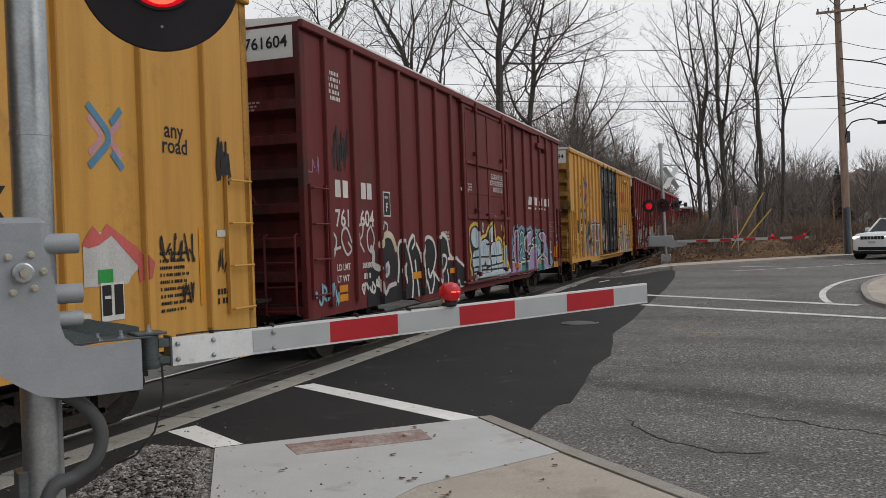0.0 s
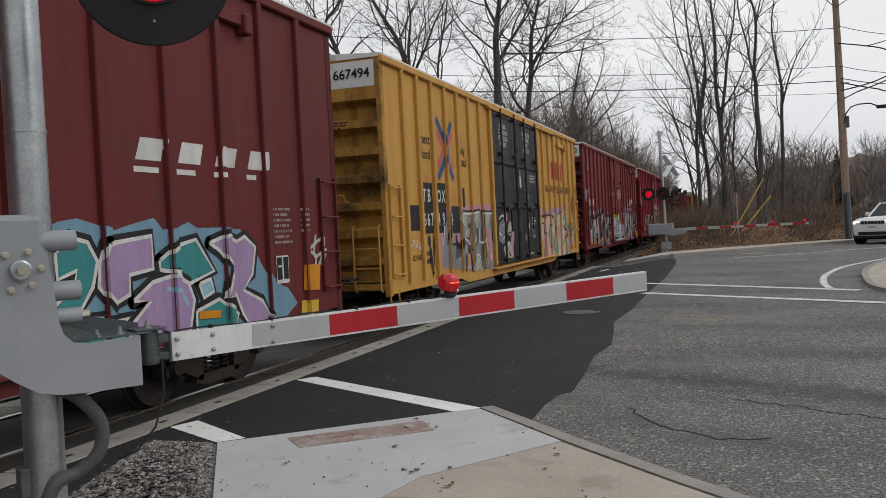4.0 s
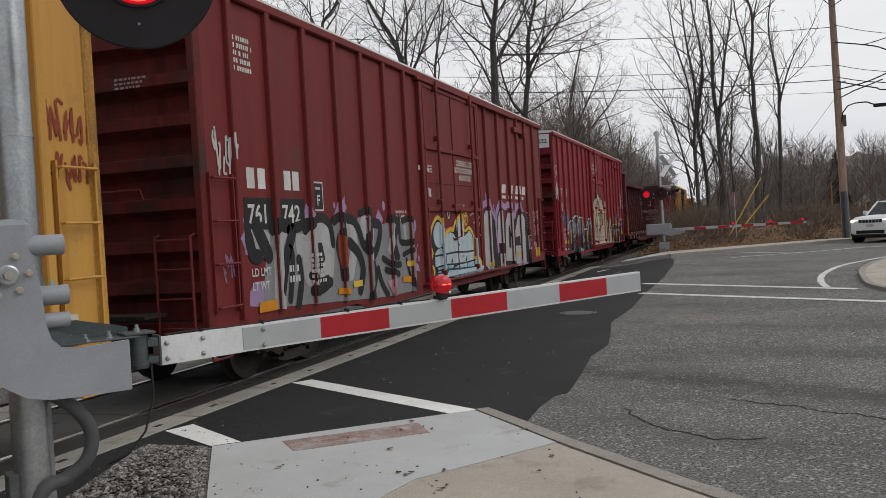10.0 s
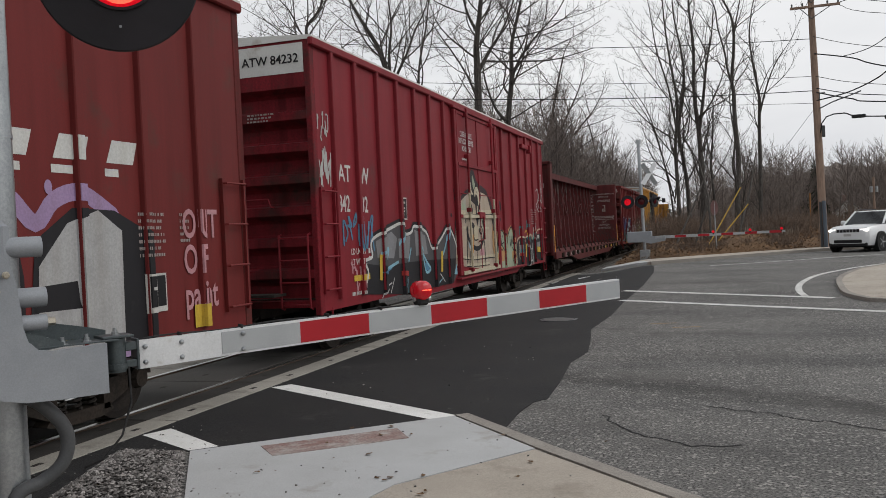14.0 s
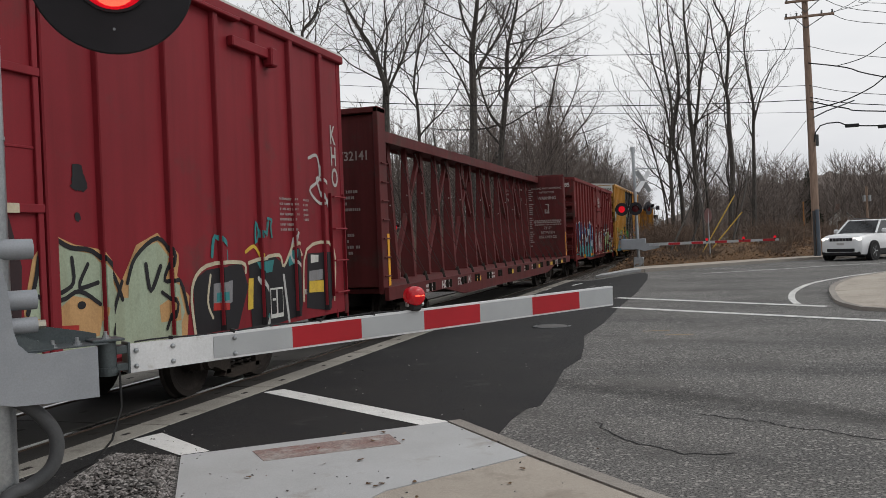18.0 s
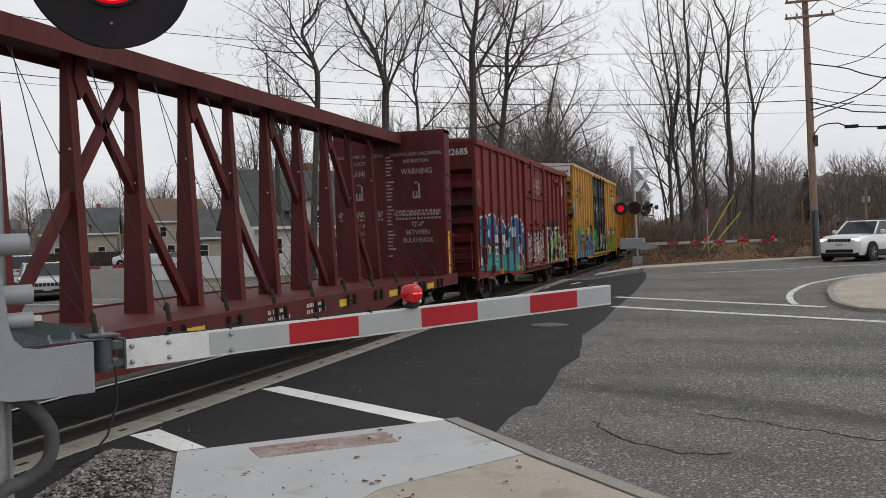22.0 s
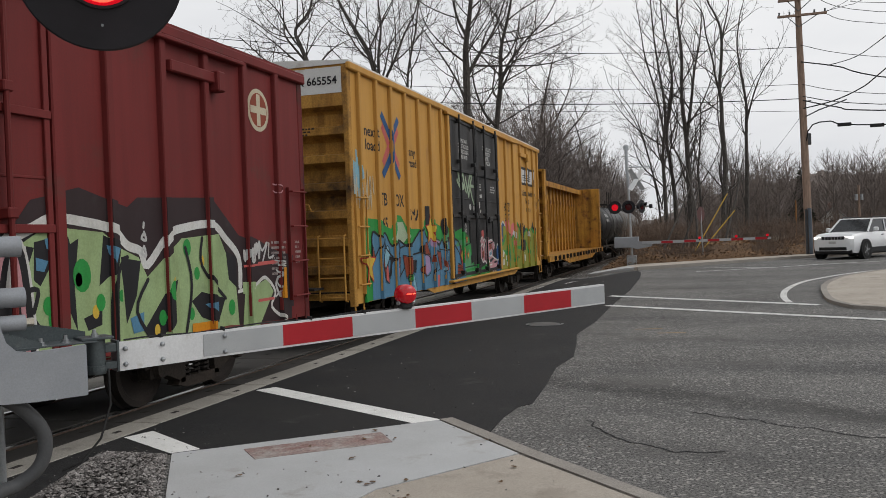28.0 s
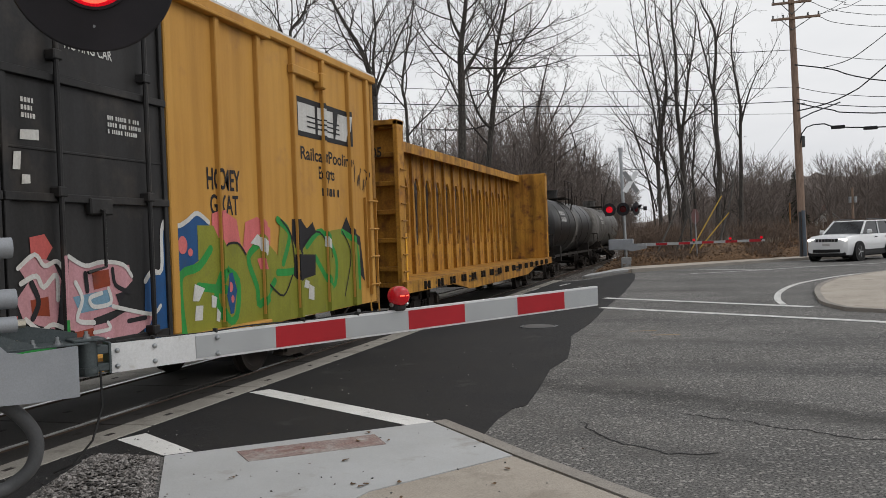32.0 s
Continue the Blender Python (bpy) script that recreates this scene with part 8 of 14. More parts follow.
q.poly([(13.66, 1.04), (13.78, 2.03), (14.06, 2.32), (14.37, 2.32), (14.55, 2.06), (14.47, 0.99)], "silver", 2)
q.poly([(14.06, 1.89), (14.21, 2.0), (14.3, 1.74), (14.23, 1.34), (14.05, 1.39)], "soot", 3)
q.poly([(14.77, 2.06), (15.27, 2.37), (15.88, 2.35), (16.51, 2.09), (16.47, 0.83), (14.61, 0.83)], "soot", 1)
q.poly([(14.8, 1.82), (15.19, 2.22), (15.63, 2.35), (15.98, 2.14), (15.95, 0.83), (14.74, 0.84)], "silver", 2)
q.poly([(14.72, 1.63), (15.29, 1.66), (15.32, 1.39), (14.74, 1.4)], "soot", 3)
q.stroke(bend([(11.4, 1.48), (11.45, 2.14), (11.56, 2.4), (11.89, 2.54), (12.33, 2.53), (12.65, 2.25), (12.83, 2.11), (12.96, 2.33), (13.28, 2.53), (13.6, 2.51), (13.88, 2.47), (14.14, 2.54), (14.49, 2.46), (14.79, 2.22), (15.04, 2.44), (15.41, 2.52), (15.87, 2.3)], 4), 0.17, "lilac", 0)
q.stroke(bend([(12.81, 2.13), (12.85, 1.76), (12.93, 1.34)], 4), 0.16, "lilac", 4)
q.stroke(bend([(13.04, 0.83), (14.19, 0.83), (16.07, 0.83)], 4), 0.1, "lilac", 3)
q.blob(12.03, 2.71, 0.05, 0.12, "lilac", 1)
q.blob(11.46, 2.57, 0.05, 0.07, "lilac", 1)
q.blob(12.37, 2.59, 0.05, 0.07, "lilac", 1)
q.blob(12.7, 2.47, 0.05, 0.07, "lilac", 1)
q.blob(12.76, 2.35, 0.05, 0.07, "lilac", 1)
q.blob(13.24, 2.59, 0.05, 0.07, "lilac", 1)
q.blob(14.51, 2.62, 0.05, 0.07, "lilac", 1)
q.blob(14.97, 2.56, 0.05, 0.07, "lilac", 1)
q.poly([(7.76, 1.01), (7.78, 1.16), (7.63, 1.24), (7.64, 1.37), (7.74, 1.49), (7.65, 1.6), (7.63, 1.76), (7.68, 1.91), (7.81, 2.05), (7.98, 2.16), (8.15, 2.21), (8.31, 2.17), (8.43, 2.05), (8.48, 1.88), (8.41, 1.62), (8.53, 1.78), (8.72, 1.9), (8.96, 1.95), (9.12, 1.93), (9.24, 2.06), (9.4, 2.15), (9.57, 2.21), (9.71, 2.28), (9.83, 2.23), (9.9, 2.07), (9.92, 1.86), (10.16, 1.94), (10.34, 1.95), (10.51, 1.87), (10.6, 1.73), (10.56, 1.27), (10.81, 1.26), (11.07, 1.18), (11.21, 1.02), (11.33, 0.84), (10.6, 0.77), (9.11, 0.84)], "soot", 1)
q.stroke(bend([(7.76, 1.01), (7.78, 1.16), (7.63, 1.24), (7.64, 1.37), (7.74, 1.49), (7.65, 1.6), (7.63, 1.76), (7.68, 1.91), (7.81, 2.05), (7.98, 2.16), (8.15, 2.21), (8.31, 2.17), (8.43, 2.05), (8.48, 1.88), (8.41, 1.62), (8.53, 1.78), (8.72, 1.9), (8.96, 1.95), (9.12, 1.93), (9.24, 2.06), (9.4, 2.15), (9.57, 2.21), (9.71, 2.28), (9.83, 2.23), (9.9, 2.07), (9.92, 1.86), (10.16, 1.94), (10.34, 1.95), (10.51, 1.87), (10.6, 1.73), (10.56, 1.27), (10.81, 1.26), (11.07, 1.18), (11.21, 1.02), (11.33, 0.84)], 3), 0.085, "gold", 3)
q.poly([(7.89, 1.48), (8.08, 1.56), (8.28, 1.57), (8.44, 1.52), (8.48, 1.61), (8.57, 1.75), (8.72, 1.85), (8.93, 1.89), (9.15, 1.85), (9.32, 1.73), (9.44, 1.73), (9.36, 1.89), (9.33, 2.06), (9.55, 2.15), (9.7, 2.22), (9.82, 2.17), (9.88, 2.02), (9.91, 1.77), (10.16, 1.88), (10.37, 1.89), (10.53, 1.76), (10.54, 1.44), (10.55, 1.24), (10.8, 1.2), (11.04, 1.17), (11.18, 1.02), (11.21, 0.9), (10.61, 0.86), (9.78, 0.87), (7.98, 0.99), (7.99, 1.19), (7.86, 1.22), (7.86, 1.4)], "frost", 2)
q.poly(bend([(8.04, 2.09), (8.18, 2.12), (8.32, 2.08), (8.45, 1.97), (8.46, 1.82), (8.38, 1.67), (8.28, 1.59), (8.04, 1.6), (7.89, 1.7), (7.84, 1.84), (7.89, 1.98), (8.04, 2.09)], 3), "frost", 2)
q.poly([(7.52, 1.54), (7.67, 1.56), (7.7, 1.45), (7.59, 1.34), (7.52, 1.4)], "coral", 0)
q.poly([(8.54, 1.96), (8.89, 2), (9.18, 2.02), (9.12, 1.91), (8.73, 1.9), (8.54, 1.8)], "coral", 0)
q.poly([(8.01, 1.17), (8.54, 1.17), (9.4, 1.13), (10.56, 1.13), (10.89, 1.06), (10.62, 0.87), (9.78, 0.88), (7.99, 1)], "sky", 3)
q.stroke(bend([(7.88, 1.42), (8.13, 1.43), (8.46, 1.43), (9.22, 1.45), (9.91, 1.43), (10.54, 1.43)], 4), 0.035, "soot", 4)
q.stroke(bend([(8.44, 1.52), (8.55, 1.41), (8.56, 1.22)], 4), 0.035, "soot", 4)
q.stroke(bend([(7.99, 1.19), (8.55, 1.21), (9.33, 1.19), (10.02, 1.19), (10.54, 1.21)], 4), 0.035, "soot", 4)
q.stroke(bend([(7.98, 1.12), (8.54, 1.11), (9.39, 1.08), (10.56, 1.05), (11.19, 1.02)], 4), 0.035, "soot", 4)
q.stroke(bend([(7.99, 1.06), (8.65, 1.03), (9.52, 0.99), (10.71, 0.97), (11.19, 0.97)], 4), 0.035, "soot", 4)
q.stroke(bend([(8.65, 1.19), (8.63, 1.02)], 4), 0.035, "soot", 4)
q.stroke(bend([(9.47, 1.2), (9.45, 0.89)], 4), 0.035, "soot", 4)
q.stroke(bend([(10.02, 1.19), (10.02, 1.04)], 4), 0.035, "soot", 4)
q.stroke(bend([(10.58, 1.23), (10.57, 0.87)], 4), 0.035, "soot", 4)
q.stroke(bend([(9.08, 1.78), (9.2, 1.72), (9.44, 1.73)], 4), 0.035, "soot", 4)
q.stroke(bend([(8.36, 1.56), (8.35, 1.49)], 4), 0.035, "soot", 4)
q.stroke(bend([(9.06, 1.02), (9.06, 0.9)], 4), 0.035, "soot", 4)
q.stroke(bend([(8.32, 1.19), (8.3, 0.97)], 4), 0.035, "soot", 4)
q.stroke(bend([(9.76, 1.04), (9.75, 0.87)], 4), 0.035, "soot", 4)
q.stroke(bend([(8.47, 1.52), (8.42, 1.65)], 4), 0.035, "soot", 4)
q.poly([(8.94, 1.36), (8.87, 1.25), (9, 1.22)], "soot", 4)
q.poly([(9.96, 1.34), (9.88, 1.23), (10.02, 1.22)], "soot", 4)
q.poly([(9.21, 1.19), (9.46, 1.21), (9.4, 1.16), (8.95, 1.1), (9.08, 1.19)], "soot", 4)
q.stroke(bend([(9.92, 1.86), (10.06, 1.85), (10.22, 1.9)], 4), 0.05, "soot", 4)
q.poly([(9.33, 2.06), (9.43, 1.72), (9.27, 1.88)], "soot", 4)
q.poly([(9.43, 1.63), (9.56, 1.61), (9.5, 1.57)], "soot", 4)
q.poly([(9.59, 1.81), (9.86, 1.8), (9.87, 1.94), (9.61, 1.94)], "plate", 5)
q.bars(9.62, 9.85, 1.91, 0.03, 4, "rust", 6, 5)
q.stroke(bend([(8.84, 1.83), (8.79, 1.56)], 4), 0.02, "plate", 4)
q.stroke(bend([(10.18, 1.81), (10.17, 1.47)], 4), 0.02, "plate", 4)
q.stroke(bend([(8.09, 2.02), (7.97, 1.83)], 4), 0.025, "plate", 4)
q.blob(9.75, 1.34, 0.07, 0.03, "orange", 4)
q.blob(10.08, 2.21, 0.15, 0.2, "gold", 2), q.blob(10.08, 2.21, 0.11, 0.155, "rust", 3), q.stroke([(10.09, 2.32), (10.07, 2.12)], 0.04, "gold", 4), q.stroke([(9.99, 2.24), (10.18, 2.24)], 0.04, "gold", 4)
q.stroke(bend([(10.44, 2.25), (10.65, 2.3), (10.87, 2.22), (10.83, 2.1), (10.68, 2.08)], 4), 0.04, "pink", 3)
q.stroke(bend([(11.11, 2.18), (11.31, 2.23), (11.36, 2.1), (11.1, 2.04), (11.41, 1.92), (11.33, 1.74), (11.14, 1.79)], 4), 0.04, "pink", 3)
q.stroke(bend([(10.85, 1.97), (10.92, 1.8)], 4), 0.04, "pink", 3)
q.stroke(bend([(10.68, 1.77), (10.87, 1.59), (10.9, 1.31)], 4), 0.04, "pink", 3)
q.rect(12.0, 12.4, 0.98, 1.08, "gold", 7), q.rect(14.9, 15.2, 1.1, 1.22, "gold", 7), q.rect(17.2, 17.55, 0.98, 1.25, "gold", 7), grid_sign(q, 16.5, 1.45, 0.17)
for i, body in enumerate(("OUT", "OF", "paint")):
    q.text(body, 17.05, 2.05 - i * 0.42, 0.33, "pink", 4, 0.72)
for y, z0, z1, colour in ((8.265, 0.99, 2.08, "frost"), (8.265, 2.08, 2.2, "gold"), (10.64, 0.99, 1.72, "frost")):
    sprayed_bar(car, y, z0, z1, colour)
sprayed_rail(car, 7.95, 11.2, 1.0, "frost")
q.make("graffiti", car, "silver, lilac and pale blue sprayed graffiti")

# 4: red car
car, c = boxcar("red ribbed boxcar with a cream sprayed figure on its door", 72.6, 18.25, 5.10, M_red_car, POSTS_A, (7.55, 11.28), "plug", M_roof_galv, number="ATW 84232")
q = Coat(c.knots, c.low, c.high)
q.text("AT", 0.86, 2.92, 0.27, "white"), q.text("W", 1.75, 2.92, 0.27, "white"), q.text("842", 0.83, 2.41, 0.27, "white", 0, 0.8), q.text("32", 1.78, 2.41, 0.27, "white", 0, 0.8)
plate_f(q, 3.9, 2.5), q.text("LD LMT", 1.25, 1.68, 0.1, "white"), q.text("LT WT", 1.25, 1.5, 0.1, "white"), q.bars(2.0, 2.3, 1.68, 0.09, 2, "white", 0, 6)
q.lines(["CLOSE AND LOCK", "BOTH DOORS BEFORE", "MOVING CAR"], 8.42, 4.32, 0.13, "white", 2, 0.66), q.bars(8.0, 8.8, 3.75, 0.05, 1, "white", 2, 6), q.bars(7.75, 8.05, 2.55, 0.05, 3, "white", 2, 6)
lot_tags(q, 15.95, 2.62), q.bars(16.6, 17.0, 1.2, 0.08, 1, "white", 1, 7), q.bars(1.2, 1.9, 0.98, 0.06, 1, "white", 3, 8)
q.make("lettering", car, "")
q = Coat(c.knots, c.low, c.high)
q.stroke(bend([(2.15, 1.66), (2.11, 1.86), (2.24, 1.99), (2.71, 2.1), (3.24, 2.2), (3.7, 2.26), (3.87, 2.06), (4.26, 2.09), (4.46, 2.21), (5.18, 2.08), (5.56, 1.72), (6.15, 1.91), (6.73, 2.18), (7.07, 2.03), (7.36, 1.73)], 4), 0.07, "soot", 1)
q.poly([(1.75, 1.05), (1.93, 1.34), (1.8, 1.54), (2.14, 1.61), (2.1, 1.81), (2.24, 1.94), (2.71, 2.04), (3.23, 2.14), (3.69, 2.2), (3.87, 2), (4.26, 2.03), (4.46, 2.15), (5.17, 2.02), (5.55, 1.66), (6.14, 1.84), (6.72, 2.11), (7.06, 1.96), (7.35, 1.66), (7.29, 1), (7.01, 0.57), (1.65, 0.97)], "slate", 1)
q.poly([(2.35, 1.88), (3.15, 2.05), (3.44, 1.92), (3.23, 1.54), (2.4, 1.58)], "ash", 2)
q.poly([(4.45, 2.08), (5.1, 1.95), (5.23, 1.56), (4.49, 1.54)], "ash", 2)
q.poly([(3.51, 1.91), (4.19, 1.96), (4.06, 1.5), (3.51, 1.53)], "ash", 2)
q.poly([(1.84, 1.5), (2.81, 1.41), (4, 1.43), (5.39, 1.42), (7.27, 1.38), (7.01, 0.57), (1.65, 0.97)], "soot", 2)
q.stroke(bend([(1.75, 1.05), (1.93, 1.34), (1.8, 1.54), (2.14, 1.61), (2.1, 1.81), (2.24, 1.94), (2.71, 2.04), (3.23, 2.14), (3.69, 2.2), (3.87, 2), (4.26, 2.03), (4.46, 2.15), (5.17, 2.02), (5.55, 1.66), (6.14, 1.84), (6.72, 2.11), (7.06, 1.96), (7.35, 1.66)], 4), 0.06, "white", 4)
q.stroke(bend([(2.58, 1.64), (2.94, 1.74), (2.87, 1.56), (2.76, 1.36), (3.08, 1.4), (3.43, 1.46)], 4), 0.06, "sky", 4)
q.poly([(2.58, 1.3), (2.94, 1.41), (3.1, 1.35), (2.71, 1.26)], "steelblue", 4)
q.stroke(bend([(4.7, 1.7), (4.93, 1.46), (5.07, 1.18), (5.37, 1.23), (5.1, 1.41), (4.78, 1.68)], 4), 0.06, "sky", 4)
q.poly([(5, 1.38), (5.29, 1.34), (5.31, 1.21), (5.04, 1.2)], "steelblue", 4)
q.stroke(bend([(3.55, 1.8), (3.74, 1.96), (3.83, 2.15)], 4), 0.07, "sky", 4)
q.stroke(bend([(4.03, 1.45), (4.19, 1.7)], 4), 0.05, "sky", 4)
q.stroke(bend([(6.3, 1.52), (6.53, 1.74), (6.71, 2.04)], 4), 0.07, "sky", 4)
q.poly([(3.7, 1.01), (3.96, 1.13), (3.88, 0.82), (3.73, 0.83)], "sky", 4)
q.poly([(4.45, 0.77), (4.53, 0.99), (4.79, 0.84), (4.89, 0.73)], "sky", 4)
q.poly([(5.45, 0.68), (5.95, 0.92), (6.26, 1), (5.79, 0.65)], "sky", 4)
q.poly([(7.07, 1.01), (7.29, 1.26), (7.33, 1)], "sky", 4)
q.poly([(2.44, 1.17), (2.57, 1.16), (2.62, 1.63), (2.49, 1.64)], "gold", 6)
q.poly([(6.08, 1.13), (6.21, 1.12), (6.27, 1.58), (6.14, 1.58)], "gold", 6)
q.poly([(3.57, 1.19), (3.97, 1.16), (3.98, 1.26), (3.58, 1.28)], "red", 6)
q.stroke(bend([(2.98, 0.9), (3.19, 1.16)], 4), 0.03, "plate", 4)
q.stroke(bend([(2.54, 0.84), (2.77, 1.01), (3.04, 1.08)], 4), 0.03, "plate", 4)
q.stroke(bend([(6.04, 1.08), (6.35, 0.89)], 4), 0.03, "plate", 4)
q.stroke(bend([(5.12, 1.16), (5.37, 1.21)], 4), 0.05, "plate", 4)
tag(q, 0.95, 1.7, 1.3, 0.75, "steelblue", 63, 0.05, 2, 7), tag(q, 1.2, 1.05, 0.7, 0.5, "pink", 64, 0.04, 2, 6), tag(q, 0.15, 2.75, 0.45, 0.7, "plate", 65, 0.035, 2, 8), tag(q, 0.15, 3.5, 0.4, 0.5, "plate", 66, 0.03, 2, 5)
q.rect(1.3, 2.0, 1.22, 1.32, "gold", 4)
# pale dome with a sprouting crest
q.poly([(7.22, 1.34), (7.24, 1.79), (7.32, 2.22), (7.47, 2.55), (7.76, 2.85), (8.11, 2.99), (8.58, 3.09), (9.61, 3.19), (10.1, 3.1), (10.62, 2.77), (10.88, 2.27), (11, 1.85), (10.93, 0.83)], "mist", 0)
q.poly([(7.3, 1.2), (7.31, 1.79), (7.4, 2.17), (7.53, 2.5), (7.79, 2.76), (8.15, 2.88), (8.57, 2.96), (8.98, 2.96), (9.42, 3.01), (9.84, 2.99), (10.22, 2.91), (10.47, 2.63), (10.65, 2.23), (10.76, 1.86), (10.8, 1.25), (10.74, 0.91)], "tan", 1)
q.poly([(7.57, 2.49), (7.82, 2.73), (8.14, 2.84), (8.21, 2.52)], "stone", 2)
q.poly([(7.57, 2.47), (7.85, 2.72), (8.09, 2.64), (8.07, 2.48)], "sage", 2)
q.poly([(10.58, 2.23), (10.77, 1.93), (10.77, 1.33), (10.56, 1.49)], "apricot", 2)
q.poly([(8.45, 3.11), (8.53, 3.36), (8.73, 3.54), (8.97, 3.54), (9.22, 3.28), (9.49, 3.16), (9.59, 2.91), (9.39, 2.56), (8.56, 2.78)], "mist", 1)
q.poly([(8.47, 3.13), (8.55, 3.29), (8.71, 3.23), (8.73, 3.04), (8.89, 2.93), (8.78, 2.82), (8.57, 2.93)], "soot", 3)
q.poly([(8.51, 3.2), (8.64, 3.23), (8.67, 3.04), (8.85, 2.92), (8.69, 2.92), (8.55, 3.05)], "cream", 4)
q.blob(8.58, 3.18, 0.05, 0.05, "cream", 5)
q.poly([(8.72, 3.34), (8.76, 3.54), (8.91, 3.48), (9.11, 3.17), (8.94, 2.98), (8.8, 3.05)], "soot", 3)
q.poly([(8.76, 3.32), (8.81, 3.44), (9.06, 3.17), (8.89, 3.05), (8.82, 3.14)], "sage", 4)
q.poly([(8.85, 3.01), (8.99, 3.14), (9.17, 3.18), (9.38, 3.1), (9.49, 2.9), (9.47, 2.69), (9.3, 2.55), (9.26, 2.76), (9.08, 2.87), (8.92, 2.78), (8.84, 2.89)], "soot", 3)
q.poly([(8.91, 3.02), (9.04, 3.12), (9.23, 3.14), (9.41, 2.97), (9.39, 2.73), (9.28, 2.65), (9.23, 2.89), (9.08, 2.95), (8.95, 2.86)], "cream", 4)
q.blob(9.12, 3, 0.03, 0.02, "soot", 5)
q.blob(9.01, 2.87, 0.04, 0.03, "soot", 5)
q.poly([(8.32, 2.51), (8.41, 2.68), (8.54, 2.75), (8.63, 2.69), (8.74, 2.54), (8.65, 2.34), (8.54, 2.24), (8.78, 2.2), (8.88, 2.1), (8.66, 2.06), (8.42, 2.19), (8.34, 2.35)], "soot", 3)
q.poly([(8.5, 2.62), (8.6, 2.52), (8.54, 2.34), (8.49, 2.46)], "tan", 4)
q.poly([(9, 2.73), (9.18, 2.82), (9.35, 2.7), (9.34, 2.48), (9.23, 2.29), (9.09, 2.09), (9.01, 2.36)], "soot", 3)
q.poly([(9.12, 2.68), (9.26, 2.61), (9.21, 2.48), (9.1, 2.45)], "tan", 4)
q.stroke(bend([(7.59, 2.46), (8.54, 2.47), (9.38, 2.48), (10.58, 2.51)], 4), 0.11, "cream", 3)
q.stroke(bend([(7.58, 2.41), (8.53, 2.42), (9.38, 2.42), (10.58, 2.44)], 4), 0.02, "soot", 3)
q.stroke(bend([(7.86, 2.1), (8.91, 2.08), (10.25, 2.08)], 4), 0.05, "cream", 3)
q.stroke(bend([(8.15, 2.08), (8.18, 1.93), (8.35, 1.74), (8.67, 1.6), (9.09, 1.56), (9.44, 1.66), (9.69, 1.89), (9.75, 2.09), (9.66, 2.23)], 4), 0.12, "soot", 4)
q.poly([(8.71, 2.05), (8.92, 2.19), (9.08, 2.15), (9.11, 1.79), (8.75, 1.79)], "cream", 5)
q.stroke(bend([(8.71, 2.05), (8.75, 1.79), (9.11, 1.79)], 4), 0.03, "soot", 6)
q.stroke(bend([(9.25, 2.1), (9.3, 1.96), (9.46, 1.93), (9.56, 2.03), (9.47, 2.11)], 4), 0.05, "soot", 5)
q.poly([(9.24, 2.32), (9.49, 2.35), (9.53, 2.11), (9.26, 2.11)], "stone", 3)
q.blob(8.06, 2.25, 0.04, 0.06, "soot", 3)
q.stroke(bend([(8.15, 2.05), (8.09, 1.64), (8.06, 1.22)], 4), 0.06, "soot", 4)
q.stroke(bend([(9.69, 1.82), (9.75, 1.4), (9.75, 1.12)], 4), 0.05, "soot", 4)
q.stroke(bend([(8.33, 1.5), (8.25, 1.14)], 4), 0.04, "soot", 4)
q.stroke(bend([(8.62, 1.36), (8.51, 1.05)], 4), 0.04, "soot", 4)
q.stroke(bend([(8.98, 1.58), (8.97, 1.13)], 4), 0.04, "soot", 4)
q.poly([(8.2, 1.74), (8.39, 1.77), (8.47, 1.61), (8.34, 1.56), (8.21, 1.62)], "frost", 4)
q.poly([(9.25, 1.5), (9.67, 1.54), (9.69, 1.27), (9.29, 1.27)], "pink", 3)
q.poly([(8.53, 1.46), (8.62, 1.45), (8.66, 1.91), (8.57, 1.92)], "orange", 6)
q.stroke(bend([(7.33, 1.42), (8.46, 1.33), (9.65, 1.33), (10.71, 1.32)], 4), 0.07, "cream", 3)
q.stroke(bend([(7.33, 1.38), (8.45, 1.29), (9.64, 1.28), (10.71, 1.27)], 4), 0.02, "soot", 4)
q.stroke(bend([(7.99, 1.19), (8.95, 1.15), (10.14, 1.14)], 4), 0.07, "cream", 3)
q.stroke(bend([(7.98, 1.15), (8.95, 1.11), (10.14, 1.09)], 4), 0.02, "soot", 4)
q.blob(8.95, 1.02, 0.06, 0.04, "red", 5)
q.blob(10.34, 0.95, 0.08, 0.06, "red", 5)
drips(q, 7.0, 7.5, 2.7, 0.12, ["soot"], 4, 67, 1, 0.3), drips(q, 11.4, 11.9, 2.5, 0.09, ["soot"], 4, 68, 1, 0.3)
q.poly([(11.05, 1), (11, 1.46), (11.13, 1.92), (11.36, 2.17), (11.73, 2.04), (12.07, 1.99), (12.41, 1.64), (12.68, 2.02), (13.06, 2.15), (13.37, 1.88), (13.3, 1.65), (13.63, 1.4), (13.54, 0.84), (13.03, 0.88)], "apricot", 0)
q.poly([(11.09, 0.99), (11.06, 1.46), (11.21, 1.92), (11.37, 2.1), (11.66, 1.99), (11.98, 1.94), (12.23, 1.73), (12.36, 1.47), (12.51, 1.46), (12.54, 1.79), (12.76, 1.98), (13.05, 2.05), (13.24, 1.88), (13.17, 1.61), (13.42, 1.51), (13.52, 1.22), (13.36, 0.96), (13.04, 0.83)], "sage", 1)
